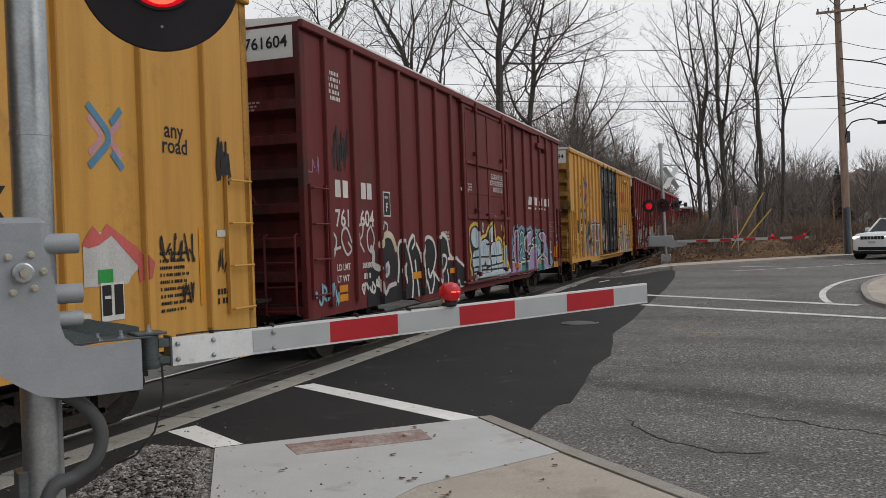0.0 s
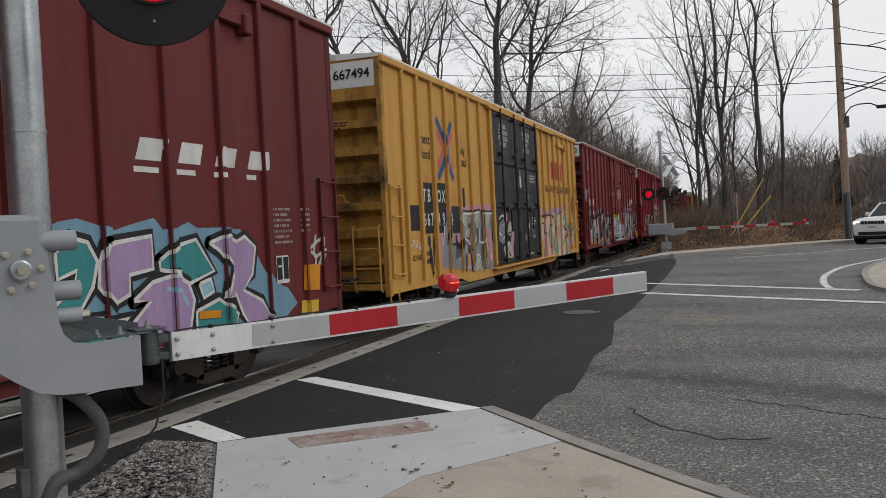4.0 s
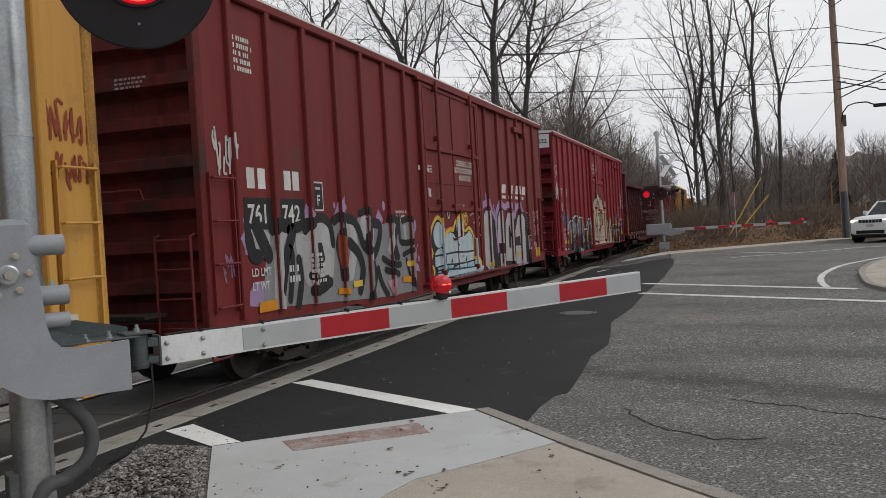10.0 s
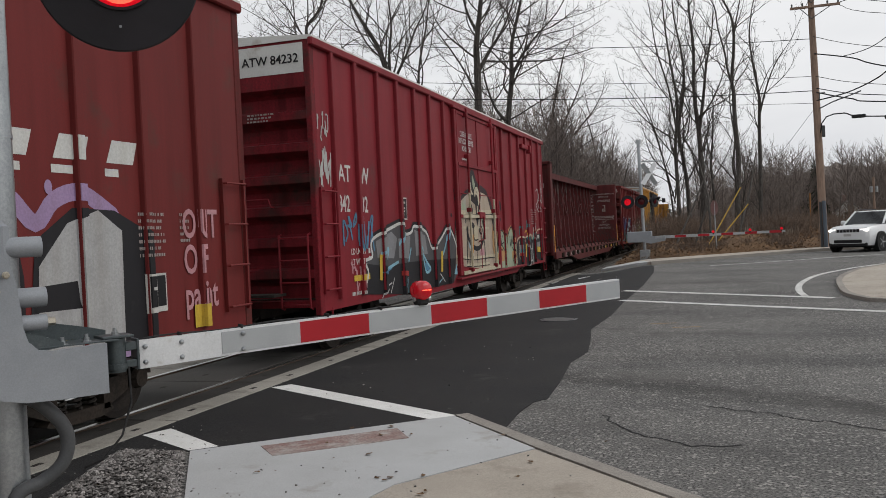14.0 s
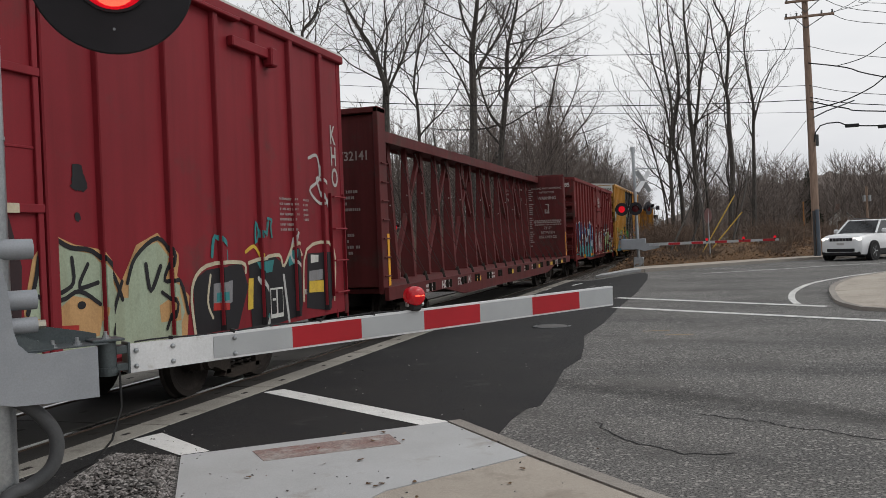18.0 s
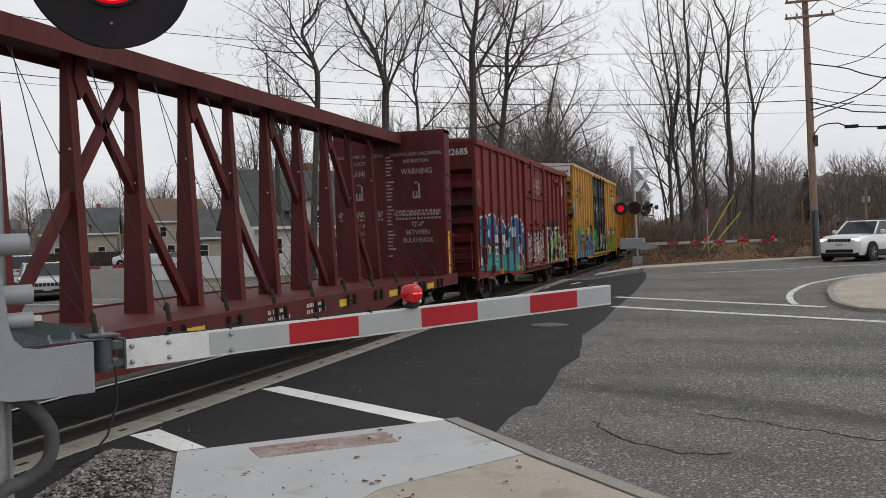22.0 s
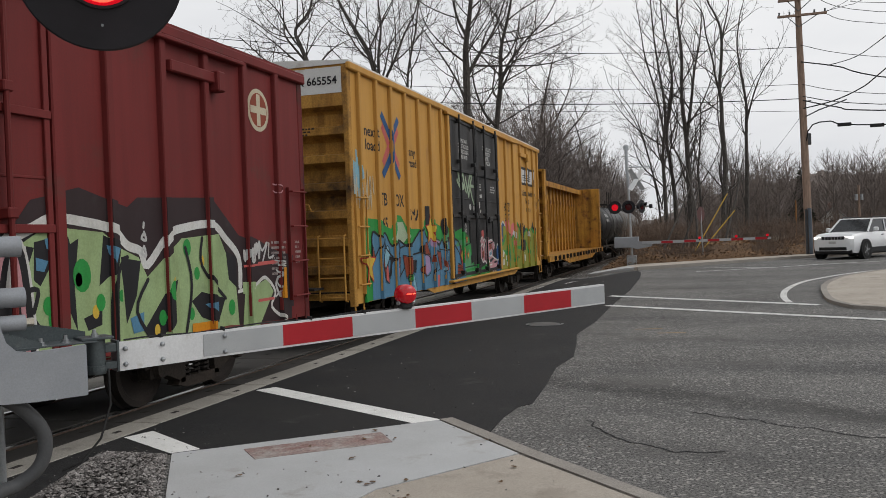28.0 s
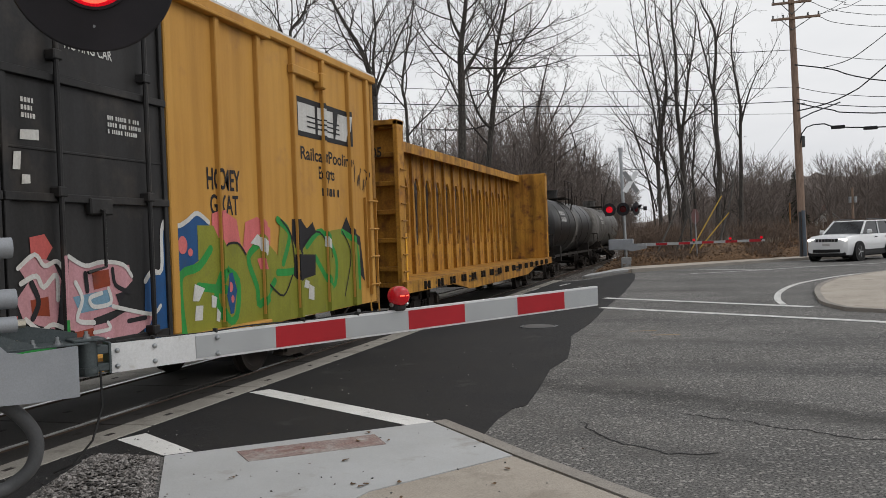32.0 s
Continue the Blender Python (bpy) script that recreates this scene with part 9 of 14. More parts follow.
q.stroke(bend([(11.04, 1.42), (11.16, 1.75), (11.23, 2), (11.38, 2.12), (11.67, 2.01), (11.97, 1.97), (12.25, 1.76), (12.41, 1.45)], 4), 0.05, "soot", 3)
q.stroke(bend([(12.5, 1.62), (12.65, 1.89), (13.05, 2.09), (13.28, 1.88), (13.15, 1.61), (13.45, 1.58), (13.59, 1.2)], 4), 0.05, "soot", 3)
q.poly([(11.11, 1.36), (11.42, 1.39), (11.68, 1.54), (11.94, 1.49), (12.13, 1.38), (12.03, 1.11), (11.73, 1.11), (11.28, 1.09), (11.1, 1.21)], "apricot", 2)
q.poly([(13.04, 1.33), (13.3, 1.42), (13.4, 1.14), (13.06, 1.14)], "apricot", 2)
q.stroke(bend([(11.36, 1.86), (11.45, 1.88), (11.32, 1.6), (11.48, 1.5)], 4), 0.045, "soot", 4)
q.stroke(bend([(11.68, 1.91), (11.69, 1.67), (11.52, 1.58)], 4), 0.045, "soot", 4)
q.stroke(bend([(11.9, 1.84), (11.77, 1.62), (12.04, 1.65)], 4), 0.045, "soot", 4)
q.stroke(bend([(12.41, 1.64), (12.29, 1.39), (12.18, 1.12)], 4), 0.045, "soot", 4)
q.stroke(bend([(12.82, 1.8), (12.89, 1.51), (13.08, 1.77)], 4), 0.06, "soot", 4)
q.stroke(bend([(11.16, 1.57), (11.51, 1.51), (11.77, 1.58), (12.06, 1.43)], 4), 0.045, "soot", 4)
q.stroke(bend([(11.49, 1.31), (11.44, 1.08)], 4), 0.04, "soot", 4)
q.stroke(bend([(13.09, 1.48), (13.29, 1.33), (13.16, 1.06)], 4), 0.045, "soot", 4)
q.blob(11.79, 1.44, 0.06, 0.04, "soot", 4)
q.poly([(11.29, 1.18), (11.73, 1.14), (11.74, 1.25), (11.29, 1.28)], "red", 5)
q.stroke(bend([(11.31, 1.09), (11.33, 0.84)], 4), 0.06, "ash", 1)
q.stroke(bend([(11.56, 1.09), (11.58, 0.84)], 4), 0.06, "ash", 1)
q.stroke(bend([(11.81, 1.09), (11.84, 0.84)], 4), 0.05, "sage", 1)
q.stroke(bend([(12.17, 1.09), (12.2, 0.84)], 4), 0.06, "ash", 1)
q.poly([(13.72, 1.57), (14.01, 1.69), (14.84, 1.74), (14.99, 1.43), (14.69, 0.89), (13.72, 0.92)], "soot", 1)
q.stroke(bend([(13.72, 0.92), (13.68, 1.47), (14.01, 1.74), (14.84, 1.75), (14.93, 1.62)], 4), 0.05, "cream", 2)
q.poly([(14.15, 1.51), (14.6, 1.53), (14.57, 1.25), (14.12, 1.18)], "ash", 2)
q.poly([(14.21, 1.39), (14.41, 1.4), (14.4, 1.29), (14.2, 1.28)], "teal", 3)
q.poly([(14.12, 1.18), (14.46, 1.16), (14.47, 1.25), (14.13, 1.27)], "red", 3)
q.stroke(bend([(14.09, 1.62), (14.01, 1.29), (14.11, 1.09)], 4), 0.04, "cream", 2)
q.poly([(15.02, 1.72), (15.73, 1.81), (16.01, 1.69), (16.35, 1.92), (16.58, 1.74), (16.38, 0.9), (15.05, 0.75)], "soot", 1)
q.stroke(bend([(15.02, 1.74), (15.38, 1.79), (15.88, 1.82), (16.01, 1.66), (16.36, 1.99), (16.59, 1.81)], 4), 0.05, "cream", 2)
q.poly([(15.24, 1.74), (15.72, 1.76), (15.65, 1.59), (15.36, 1.59)], "teal", 2)
q.stroke(bend([(15.27, 1.52), (15.51, 1.2), (15.32, 0.78)], 4), 0.06, "plate", 2)
q.stroke(bend([(15.99, 1.52), (16.11, 0.84)], 4), 0.06, "plate", 2)
q.poly([(15, 1.53), (15.13, 1.53), (15.09, 1.12), (14.95, 1.11)], "gold", 2)
q.poly([(16.15, 1.82), (16.35, 1.9), (16.32, 1.68), (16.16, 1.65)], "teal", 2)
q.stroke(bend([(16.38, 2.14), (16.24, 1.81), (16.44, 1.64)], 4), 0.05, "plate", 2)
q.poly([(16.79, 1.82), (17.65, 1.83), (17.63, 1.05), (17.39, 0.9), (16.69, 0.99)], "soot", 1)
q.poly([(16.82, 1.55), (17.3, 1.56), (17.28, 1.4), (16.8, 1.39)], "ash", 2)
q.poly([(16.78, 1.22), (17.29, 1.2), (17.31, 1.38), (16.8, 1.4)], "gold", 4)
q.poly([(16.88, 1.8), (17.15, 1.79), (17.14, 1.68), (16.87, 1.67)], "white", 4)
q.stroke(bend([(16.6, 1.11), (16.76, 1.88), (17.73, 1.9), (17.7, 1.04)], 4), 0.05, "cream", 2)
q.stroke(bend([(14.14, 1.86), (14.22, 2.1), (14.45, 1.95), (14.48, 1.8)], 4), 0.06, "teal", 2)
q.stroke(bend([(14.96, 1.89), (15.18, 1.96), (15.33, 1.83)], 4), 0.05, "gold", 0)
q.stroke(bend([(15.41, 0.99), (15.46, 0.73)], 4), 0.08, "teal", 2)
q.stroke(bend([(16.95, 3.3), (17.25, 3.35), (17.3, 3.0), (16.95, 2.8), (17.35, 2.6), (17.55, 2.85), (17.2, 3.0), (17.5, 2.5)]), 0.05, "plate", 2), q.text("K", 17.78, 3.6, 0.3, "plate", 2, 0.7), q.text("H", 17.78, 3.25, 0.3, "plate", 2, 0.7), q.text("O", 17.78, 2.9, 0.3, "plate", 2, 0.7), tag(q, 15.2, 1.95, 0.5, 0.4, "teal", 74, 0.04, 4, 4)
grid_sign(q, 15.75, 1.15, 0.17)
for y, z0, z1 in ((8.265, 0.99, 2.95), (10.64, 0.99, 2.85)):
    sprayed_bar(car, y, z0, z1, "cream")
sprayed_rail(car, 7.75, 10.95, 2.373, "cream"), sprayed_rail(car, 7.65, 11.2, 1.0, "cream")
q.make("graffiti", car, "cream figure and grey sprayed letters")


# 5: centre-beam flat car
def centre_beam(label, front, length, high, mt, posts, panelled, deck=1.06):
    car = new_car("centre_beam_flatcar", label, front, length)
    part("deck", Shape().bevbox(-1.46, 1.46, 0.3, length - 0.3, deck - 0.10, deck, 0.012), mt, car)
    for s in (1, -1):
        x = 1.46 if s > 0 else -1.54
        part("side_sill", Shape().prism([(x, 0.0, deck + 0.03), (x, 0, deck - 0.22), (x, 3.6, deck - 0.22), (x, 5.2, 0.62), (x, length - 5.2, 0.62), (x, length - 3.6, deck - 0.22), (x, length, deck - 0.22), (x, length, deck + 0.03)], (0.08, 0, 0)), mt, car)
    part("underframe", Shape().box(-0.35, 0.35, 0.2, length - 0.2, 0.66, deck - 0.1).box(-1.3, 1.3, 5.3, 5.5, 0.66, deck - 0.1).box(-1.3, 1.3, length - 5.5, length - 5.3, 0.66, deck - 0.1), M_under, car)
    for y, s in ((0.0, 1), (length, -1)):
        inner = y + s * 0.42
        bh = part("bulkhead", Shape().bevbox(-1.42, 1.42, inner - 0.03, inner + 0.03, deck, high - 0.03, 0.01), mt, car, "tall steel bulkhead")
        fr = Shape()
        for x in (-1.42, 1.34):
            fr.bevbox(x, x + 0.10, min(y, inner), max(y, inner) - 0.03, deck - 0.1, high, 0.012)
        for k in range(6):
            z = deck + 0.25 + k * (high - deck - 0.4) / 5
            fr.bevbox(-1.34, 1.34, min(inner, inner - s * 0.22), max(inner, inner - s * 0.22), z, z + 0.10, 0.012)
        fr.bevbox(-1.44, 1.44, min(y, inner), max(y, inner), high - 0.10, high + 0.01, 0.012)
        part("bulkhead_frame", fr, mt, bh)
        rung = Shape().cyl((1.47, inner - s * 0.38, 1.3), (1.47, inner - s * 0.06, 1.3), 0.015, n=6).mesh("rung", mt)
        for k in range(7):
            part("rung", rung, None, bh).location.z = k * 0.36
        part("safety_stripe", Shape().box(1.445, 1.452, min(inner - s * 0.16, inner - s * 0.05), max(inner - s * 0.16, inner - s * 0.05), deck + 0.05, deck + 1.05), M_safety_yellow, car)
    part("top_chord", Shape().bevbox(-0.36, 0.36, 0.42, length - 0.42, high - 0.22, high - 0.06, 0.02).box(-0.38, -0.34, 0.42, length - 0.42, high - 0.30, high - 0.05).box(0.34, 0.38, 0.42, length - 0.42, high - 0.30, high - 0.05), mt, car)
    bx, tx = (0.13, 0.10) if panelled else (0.19, 0.05)
    beam = Shape().add([(bx, -0.075, deck), (-bx, -0.075, deck), (-bx, 0.075, deck), (bx, 0.075, deck), (tx, -0.065, high - 0.2), (-tx, -0.065, high - 0.2), (-tx, 0.065, high - 0.2), (tx, 0.065, high - 0.2)],
                       [(0, 1, 2, 3), (4, 7, 6, 5), (0, 4, 5, 1), (1, 5, 6, 2), (2, 6, 7, 3), (3, 7, 4, 0)]).mesh("upright", mt)
    stud = Shape().cyl((0.06, -0.085, 0), (0.06, -0.06, 0), 0.016, n=6).mesh("stud", PAINT["white"])
    n = posts
    ys = [0.58 + 1.21 * k for k in range(n)] if not panelled else [0.9 + (length - 2.2) / (n - 1) * k for k in range(n)]
    for y in ys:
        up = part("upright", beam, None, car)
        up.location.y = y
        if not panelled:
            for z in (deck + 2.0 + 0.25 * math.sin(7 * y),):
                part("stud", stud, None, up).location.z = z
    for k in [] if panelled else (1, 3, 5, 7, 8, 10, 12, 14):
        a, b = ys[k], ys[k + 2]
        d0, d1 = (a + 0.08, b - 0.06) if k < 8 else (b - 0.08, a + 0.06)
        w = 0.075 if d1 > d0 else -0.075
        part("brace", Shape().prism([(-0.05, d0 - w, deck + 0.02), (0.05, d0 - w, deck + 0.02), (0.05, d0 + w, deck + 0.02), (-0.05, d0 + w, deck + 0.02)], (0, d1 - d0, high - deck - 0.26)), mt, car)
        part("gusset", Shape().prism([(-0.09, d1, high - 0.24), (-0.09, d1 - w * 2.6, high - 0.24), (-0.09, d1 - w * 2.2, high - 0.62), (-0.09, d1 - w * 0.6, high - 0.75), (-0.09, d1 + w * 0.6, high - 0.5)], (0.18, 0, 0)), mt, car)
    if panelled:
        hole = Shape()
        for a, b in zip(ys, ys[1:]):
            w = b - a
            for z0, z1 in ((deck, deck + 0.75), (high - 0.85, high - 0.2)):
                hole.box(-0.03, 0.03, a + 0.08, b - 0.08, z0, z1)
            for s in (0.06, w - 0.22):
                hole.box(-0.03, 0.03, a + s, a + s + 0.16, deck + 0.75, high - 0.85)
            for s in (1, -1):
                for e in (1, -1):
                    yy = a + w / 2 + e * (w / 2 - 0.22)
                    zz = deck + 0.75 if s < 0 else high - 0.85
                    hole.prism([(-0.03, yy, zz), (-0.03, yy - e * 0.2, zz), (-0.03, yy, zz - s * 0.35)], (0.06, 0, 0))
        part("web_panel", hole, mt, car, "steel web with oval openings")
    # winches and strap cables along the sill
    win = Shape().cyl((1.50, -0.12, deck - 0.12), (1.50, 0.12, deck - 0.12), 0.055, n=8).bevbox(1.44, 1.60, 0.12, 0.15, deck - 0.2, deck - 0.02, 0.005).bevbox(1.44, 1.60, -0.15, -0.12, deck - 0.2, deck - 0.02, 0.005).mesh("winch", M_under)
    strap = Shape().tube([(1.47, 0.0, deck + 0.02), (1.40, 0.05, deck + 0.22), (1.35, 0.10, deck + 0.16)], 0.03, 5)
    strap.tube([(1.40, 0.05, deck + 0.2), (0.9, 0.12, deck + 1.2), (0.36, 0.2, high - 0.4)], 0.007, 3)
    strap.tube([(1.40, -0.05, deck + 0.2), (0.9, -0.55, deck + 1.2), (0.36, -1.1, high - 0.4)], 0.006, 3)
    strap = strap.mesh("strap_cable", M_under)
    count = 16
    for k in range(count):
        y = 1.3 + (length - 2.8) * k / (count - 1)
        part("winch", win, None, car).location.y = y
        if not panelled:
            part("strap_cable", strap, None, car).location.y = y
    running_gear(car, length, 2.6)
    return car, Coat([(0, 0.06), (length, 0.06)], 0.62, 1.1), ys


car, q, ys = centre_beam("dark red empty centre-beam flatcar with tall bulkheads", 92.65, 21.55, 4.53, M_beam_red, 17, False)
q.text("NOKL", 3.35, 0.86, 0.17, "white"), q.text("732", 4.6, 0.86, 0.17, "white"), q.text("141", 5.5, 0.86, 0.17, "white")
for y in (1.3, 6.3, 10.2, 14.6, 16.9, 19.2):
    q.rect(y, y + 0.45, 0.86, 0.98, "gold", 1)
for i, y in enumerate((2.2, 7.6, 12.2, 13.4, 17.6)):
    q.bars(y, y + 0.7, 0.95, 0.06, 2, "white", 1, i)
grid_sign(q, 18.4, 0.9, 0.12)
q.make("lettering", car, "")


def bulkhead_text(car, y, rows, x, z, h, s=-1, colour="faded", sx=0.85):
    """Writing on a bulkhead face that looks to the front of the train."""
    sh = Shape()
    for body, dz, k in rows:
        tris, width = text_tris(body)
        for t in tris:
            sh.add([(x - width * h * k * sx / 2 + u * h * k * sx, y, z + dz + v * h * k) for u, v in t], [(0, 1, 2)])
    tagged(part("lettering", sh, PAINT[colour], car), kind="stuff")


FAR_BH = 21.55 - 0.42 - 0.036
for x in (0.72, -0.75):
    bulkhead_text(car, FAR_BH, [("LOADING AND UNLOADING", 0, 0.9), ("INSTRUCTION", -0.17, 0.9), ("WARNING", -0.44, 1.5), ("AVOID TIPPING ACCIDENT", -1.42, 0.9)], x, 3.95, 0.088)
    bulkhead_text(car, FAR_BH, [("72'-0\"", 0, 1.0), ("BETWEEN", -0.19, 1.0), ("BULKHEADS", -0.38, 1.0)], x, 2.25, 0.11)
    sh = Shape()
    rnd = random.Random(3)
    for k in range(3):
        a = x - 0.55
        while a < x + 0.55:
            w = rnd.uniform(0.03, 0.08)
            sh.box(a, a + w, FAR_BH - 0.001, FAR_BH, 2.72 - k * -0.09 - 0.3, 2.77 - k * -0.09 - 0.3)
            a += w + 0.03
    sh.box(x - 0.10, x + 0.10, FAR_BH - 0.001, FAR_BH, 2.92, 2.97).box(x - 0.1, x - 0.06, FAR_BH - 0.001, FAR_BH, 2.97, 3.1).box(x - 0.02, x + 0.02, FAR_BH - 0.001, FAR_BH, 2.97, 3.1).box(x + 0.04, x + 0.09, FAR_BH - 0.001, FAR_BH, 2.97, 3.32).box(x - 0.06, x + 0.09, FAR_BH - 0.001, FAR_BH, 3.28, 3.32)
    tagged(part("lettering", sh, PAINT["faded"], car), kind="stuff")
sh = Shape()
rnd = random.Random(8)
for k in range(30):
    z = 4.0 - k * 0.085
    sh.box(0.10 - 0.15, 0.10 - 0.15 + rnd.uniform(0.10, 0.20), FAR_BH - 0.001, FAR_BH, z, z + 0.035) if k % 7 else None
tagged(part("lettering", sh, PAINT["faded"], car), kind="stuff")
bulkhead_text(car, 0.1, [("NOKL 732141", 0, 1.0)], 0.55, 3.55, 0.17)
sh = Shape()
for k in range(8):
    z = 2.92 - k * 0.115 - (0.38 if k > 3 else 0)
    a = 0.15
    while a < 0.95 - 0.12 * (k % 3):
        w = rnd.uniform(0.022, 0.042)
        sh.box(a, a + w, 0.098, 0.1, z, z + 0.055)
        a += w + (0.014 if rnd.random() < 0.8 else 0.05)
tagged(part("lettering", sh, PAINT["faded"], car), kind="stuff")
part("end_sheet", Shape().box(-1.34, 1.34, 0.105, 0.14, 1.1, 4.4), M_beam_red, car)

# 6: shorter maroon car with blue graffiti
POSTS_S = [0.72, 1.62, 2.52, 3.42, 4.32, 5.22, 10.45, 11.4, 12.3, 13.25, 14.15]
car, c = boxcar("maroon boxcar with blue and pale green graffiti", 116.35, 15.05, 4.52, M_maroon_b, POSTS_S, (6.15, 9.55), "plug", None, number="722685", number_colour="white", inset=2.4)
q = Coat(c.knots, c.low, c.high)
q.lines(["CLOSE & LOCK", "DOORS BEFORE", "MOVING CAR"], 8.2, 3.78, 0.14, "plate", 2, 0.66)
for y in (1.78, 2.06, 2.66, 2.92):
    q.rect(y, y + 0.2, 1.76, 2.0, "white", 7)
q.text("722", 1.78, 1.42, 0.25, "white", 7, 0.9), q.text("685", 2.62, 1.42, 0.25, "white", 7, 0.9), q.text("LD LMT", 1.85, 1.25, 0.08, "white", 7), q.text("LT WT", 1.85, 1.1, 0.08, "white", 7)
q.blob(13.68, 3.83, 0.30, 0.30, "cream", 1, 24), q.blob(13.68, 3.83, 0.24, 0.24, "rust", 2, 24), q.rect(13.63, 13.73, 3.61, 4.05, "cream", 3), q.rect(13.46, 13.90, 3.78, 3.88, "cream", 3)
q.blob(7.1, 2.3, 0.1, 0.11, "plate", 3), q.blob(7.1, 2.3, 0.06, 0.07, "soot", 4), lot_tags(q, 13.9, 1.95)
q.make("lettering", car, "")
q = Coat(c.knots, c.low, c.high)
q.poly([(-0.06, 2.26), (0.05, 2.38), (0.24, 2.47), (0.63, 2.54), (1.01, 2.57), (1.17, 2.34), (1.25, 2.57), (1.57, 2.62), (1.64, 2.35), (1.75, 2.18), (1.86, 2.5), (1.95, 2.59), (2.09, 2.54), (2.15, 2.29), (2.27, 2.11), (2.42, 2.4), (2.53, 2.59), (2.84, 2.47), (3.07, 2.42), (3.22, 2.3), (3.34, 2.25), (3.43, 2.36), (3.79, 2.14), (4.06, 2.23), (4.18, 2.53), (4.37, 2.6), (4.54, 2.31), (4.66, 2.58), (4.97, 2.64), (5.48, 2.32), (5.82, 2.37), (6.03, 2.1), (6.18, 1.61), (6.45, 1.52), (6.74, 1.64), (6.66, 0.72), (-0.15, 1.07)], "white", 0)
q.poly([(-0.06, 2.21), (0.05, 2.33), (0.24, 2.41), (0.63, 2.48), (1.01, 2.51), (1.17, 2.28), (1.25, 2.51), (1.57, 2.56), (1.64, 2.29), (1.75, 2.12), (1.86, 2.43), (1.94, 2.53), (2.08, 2.48), (2.14, 2.22), (2.27, 2.04), (2.41, 2.34), (2.52, 2.53), (2.84, 2.41), (3.06, 2.35), (3.21, 2.23), (3.34, 2.18), (3.43, 2.29), (3.78, 2.07), (4.06, 2.15), (4.17, 2.45), (4.36, 2.52), (4.53, 2.23), (4.65, 2.5), (4.96, 2.56), (5.47, 2.24), (5.81, 2.29), (6.03, 2.01), (6.18, 1.52), (6.44, 1.43), (6.74, 1.55), (6.66, 0.72), (-0.15, 1.07)], "blue", 1)
q.poly([(0.03, 2), (0.36, 2.03), (0.49, 1.8), (0.99, 1.65), (1.56, 1.5), (2.47, 1.41), (3.23, 1.4), (3.74, 1.52), (4.86, 1.38), (6.24, 1.17), (6.41, 0.76), (-0.08, 1.06)], "teal", 2)
q.poly([(0.61, 2.48), (1.17, 2.26), (1.36, 2.05), (1.01, 1.92), (0.62, 2.06)], "deepblue", 2)
q.poly([(1.64, 2.27), (1.75, 2.1), (2.26, 2.01), (2.27, 1.68), (1.64, 1.68)], "deepblue", 2)
q.poly([(2.52, 2.04), (3.05, 2.19), (3.78, 2.05), (3.67, 1.7), (2.78, 1.66)], "deepblue", 2)
q.poly([(0.39, 1.85), (0.63, 1.68), (0.97, 1.34), (0.65, 1.18), (0.42, 1.44)], "soot", 3)
q.poly([(0.96, 1.92), (1.35, 1.88), (1.63, 1.63), (1.5, 1.5), (1.2, 1.32), (1.1, 1.59)], "soot", 3)
q.poly([(0.06, 1.71), (0.34, 1.66), (0.33, 1.45), (0.09, 1.5)], "rust", 3)
q.poly([(1.41, 1.07), (1.6, 1.15), (1.73, 1.07), (1.47, 0.83)], "soot", 3)
q.poly([(3.25, 1.64), (3.75, 1.67), (3.56, 1.45), (3.31, 1.38)], "soot", 3)
q.poly([(4.12, 1.86), (4.71, 1.93), (4.67, 1.53), (4.1, 1.55)], "slate", 3)
q.poly([(5.41, 1.5), (5.87, 1.53), (6.08, 1.04), (5.71, 0.86)], "soot", 3)
q.poly([(4.13, 1.52), (4.63, 1.51), (4.61, 1.28), (4.15, 1.26)], "teal", 3)
q.poly([(1.6, 2.05), (1.92, 2.07), (2.25, 1.98), (2.24, 1.66), (1.59, 1.66)], "mist", 3)
q.poly([(2.37, 2.01), (3.04, 2.07), (3.04, 1.41), (2.36, 1.42)], "mist", 3)
q.poly([(1.08, 1.74), (1.47, 1.64), (1.26, 1.4)], "white", 4)
q.poly([(1.14, 1.69), (1.39, 1.63), (1.24, 1.48)], "coral", 5)
q.poly([(0.7, 1.26), (0.78, 1.39), (0.89, 1.27)], "pink", 4)
q.stroke(bend([(4.99, 1.93), (5.2, 1.63), (5.45, 1.77), (5.12, 1.98)], 4), 0.035, "white", 4)
q.stroke(bend([(5.46, 1.36), (5.81, 1.21), (6.02, 0.85)], 4), 0.04, "white", 4)
q.poly([(6.04, 1.67), (6.27, 1.52), (6.16, 1.37)], "coral", 4)
q.stroke(bend([(5.55, 1.32), (5.76, 1.16), (5.97, 0.87)], 4), 0.06, "coral", 4)
q.stroke(bend([(2.98, 1.82), (3.19, 1.78), (3.01, 1.71)], 4), 0.04, "white", 4)
q.poly([(0.88, 2.49), (1.18, 2.5), (1.13, 2.33)], "white", 1)
q.poly([(0.94, 2.49), (1.14, 2.49), (1.11, 2.38)], "coral", 2)
q.stroke(bend([(1.27, 2.43), (1.45, 2.44), (1.28, 2.28)], 4), 0.1, "teal", 4)
q.stroke(bend([(1.87, 2.08), (1.98, 2.4)], 4), 0.05, "teal", 4)
q.stroke(bend([(2.5, 2.17), (2.62, 2.46)], 4), 0.05, "teal", 4)
q.stroke(bend([(4.24, 2.18), (4.42, 2.46)], 4), 0.05, "teal", 4)
q.stroke(bend([(2.92, 1.42), (3.21, 1.17), (3.7, 0.98)], 4), 0.06, "teal", 4)
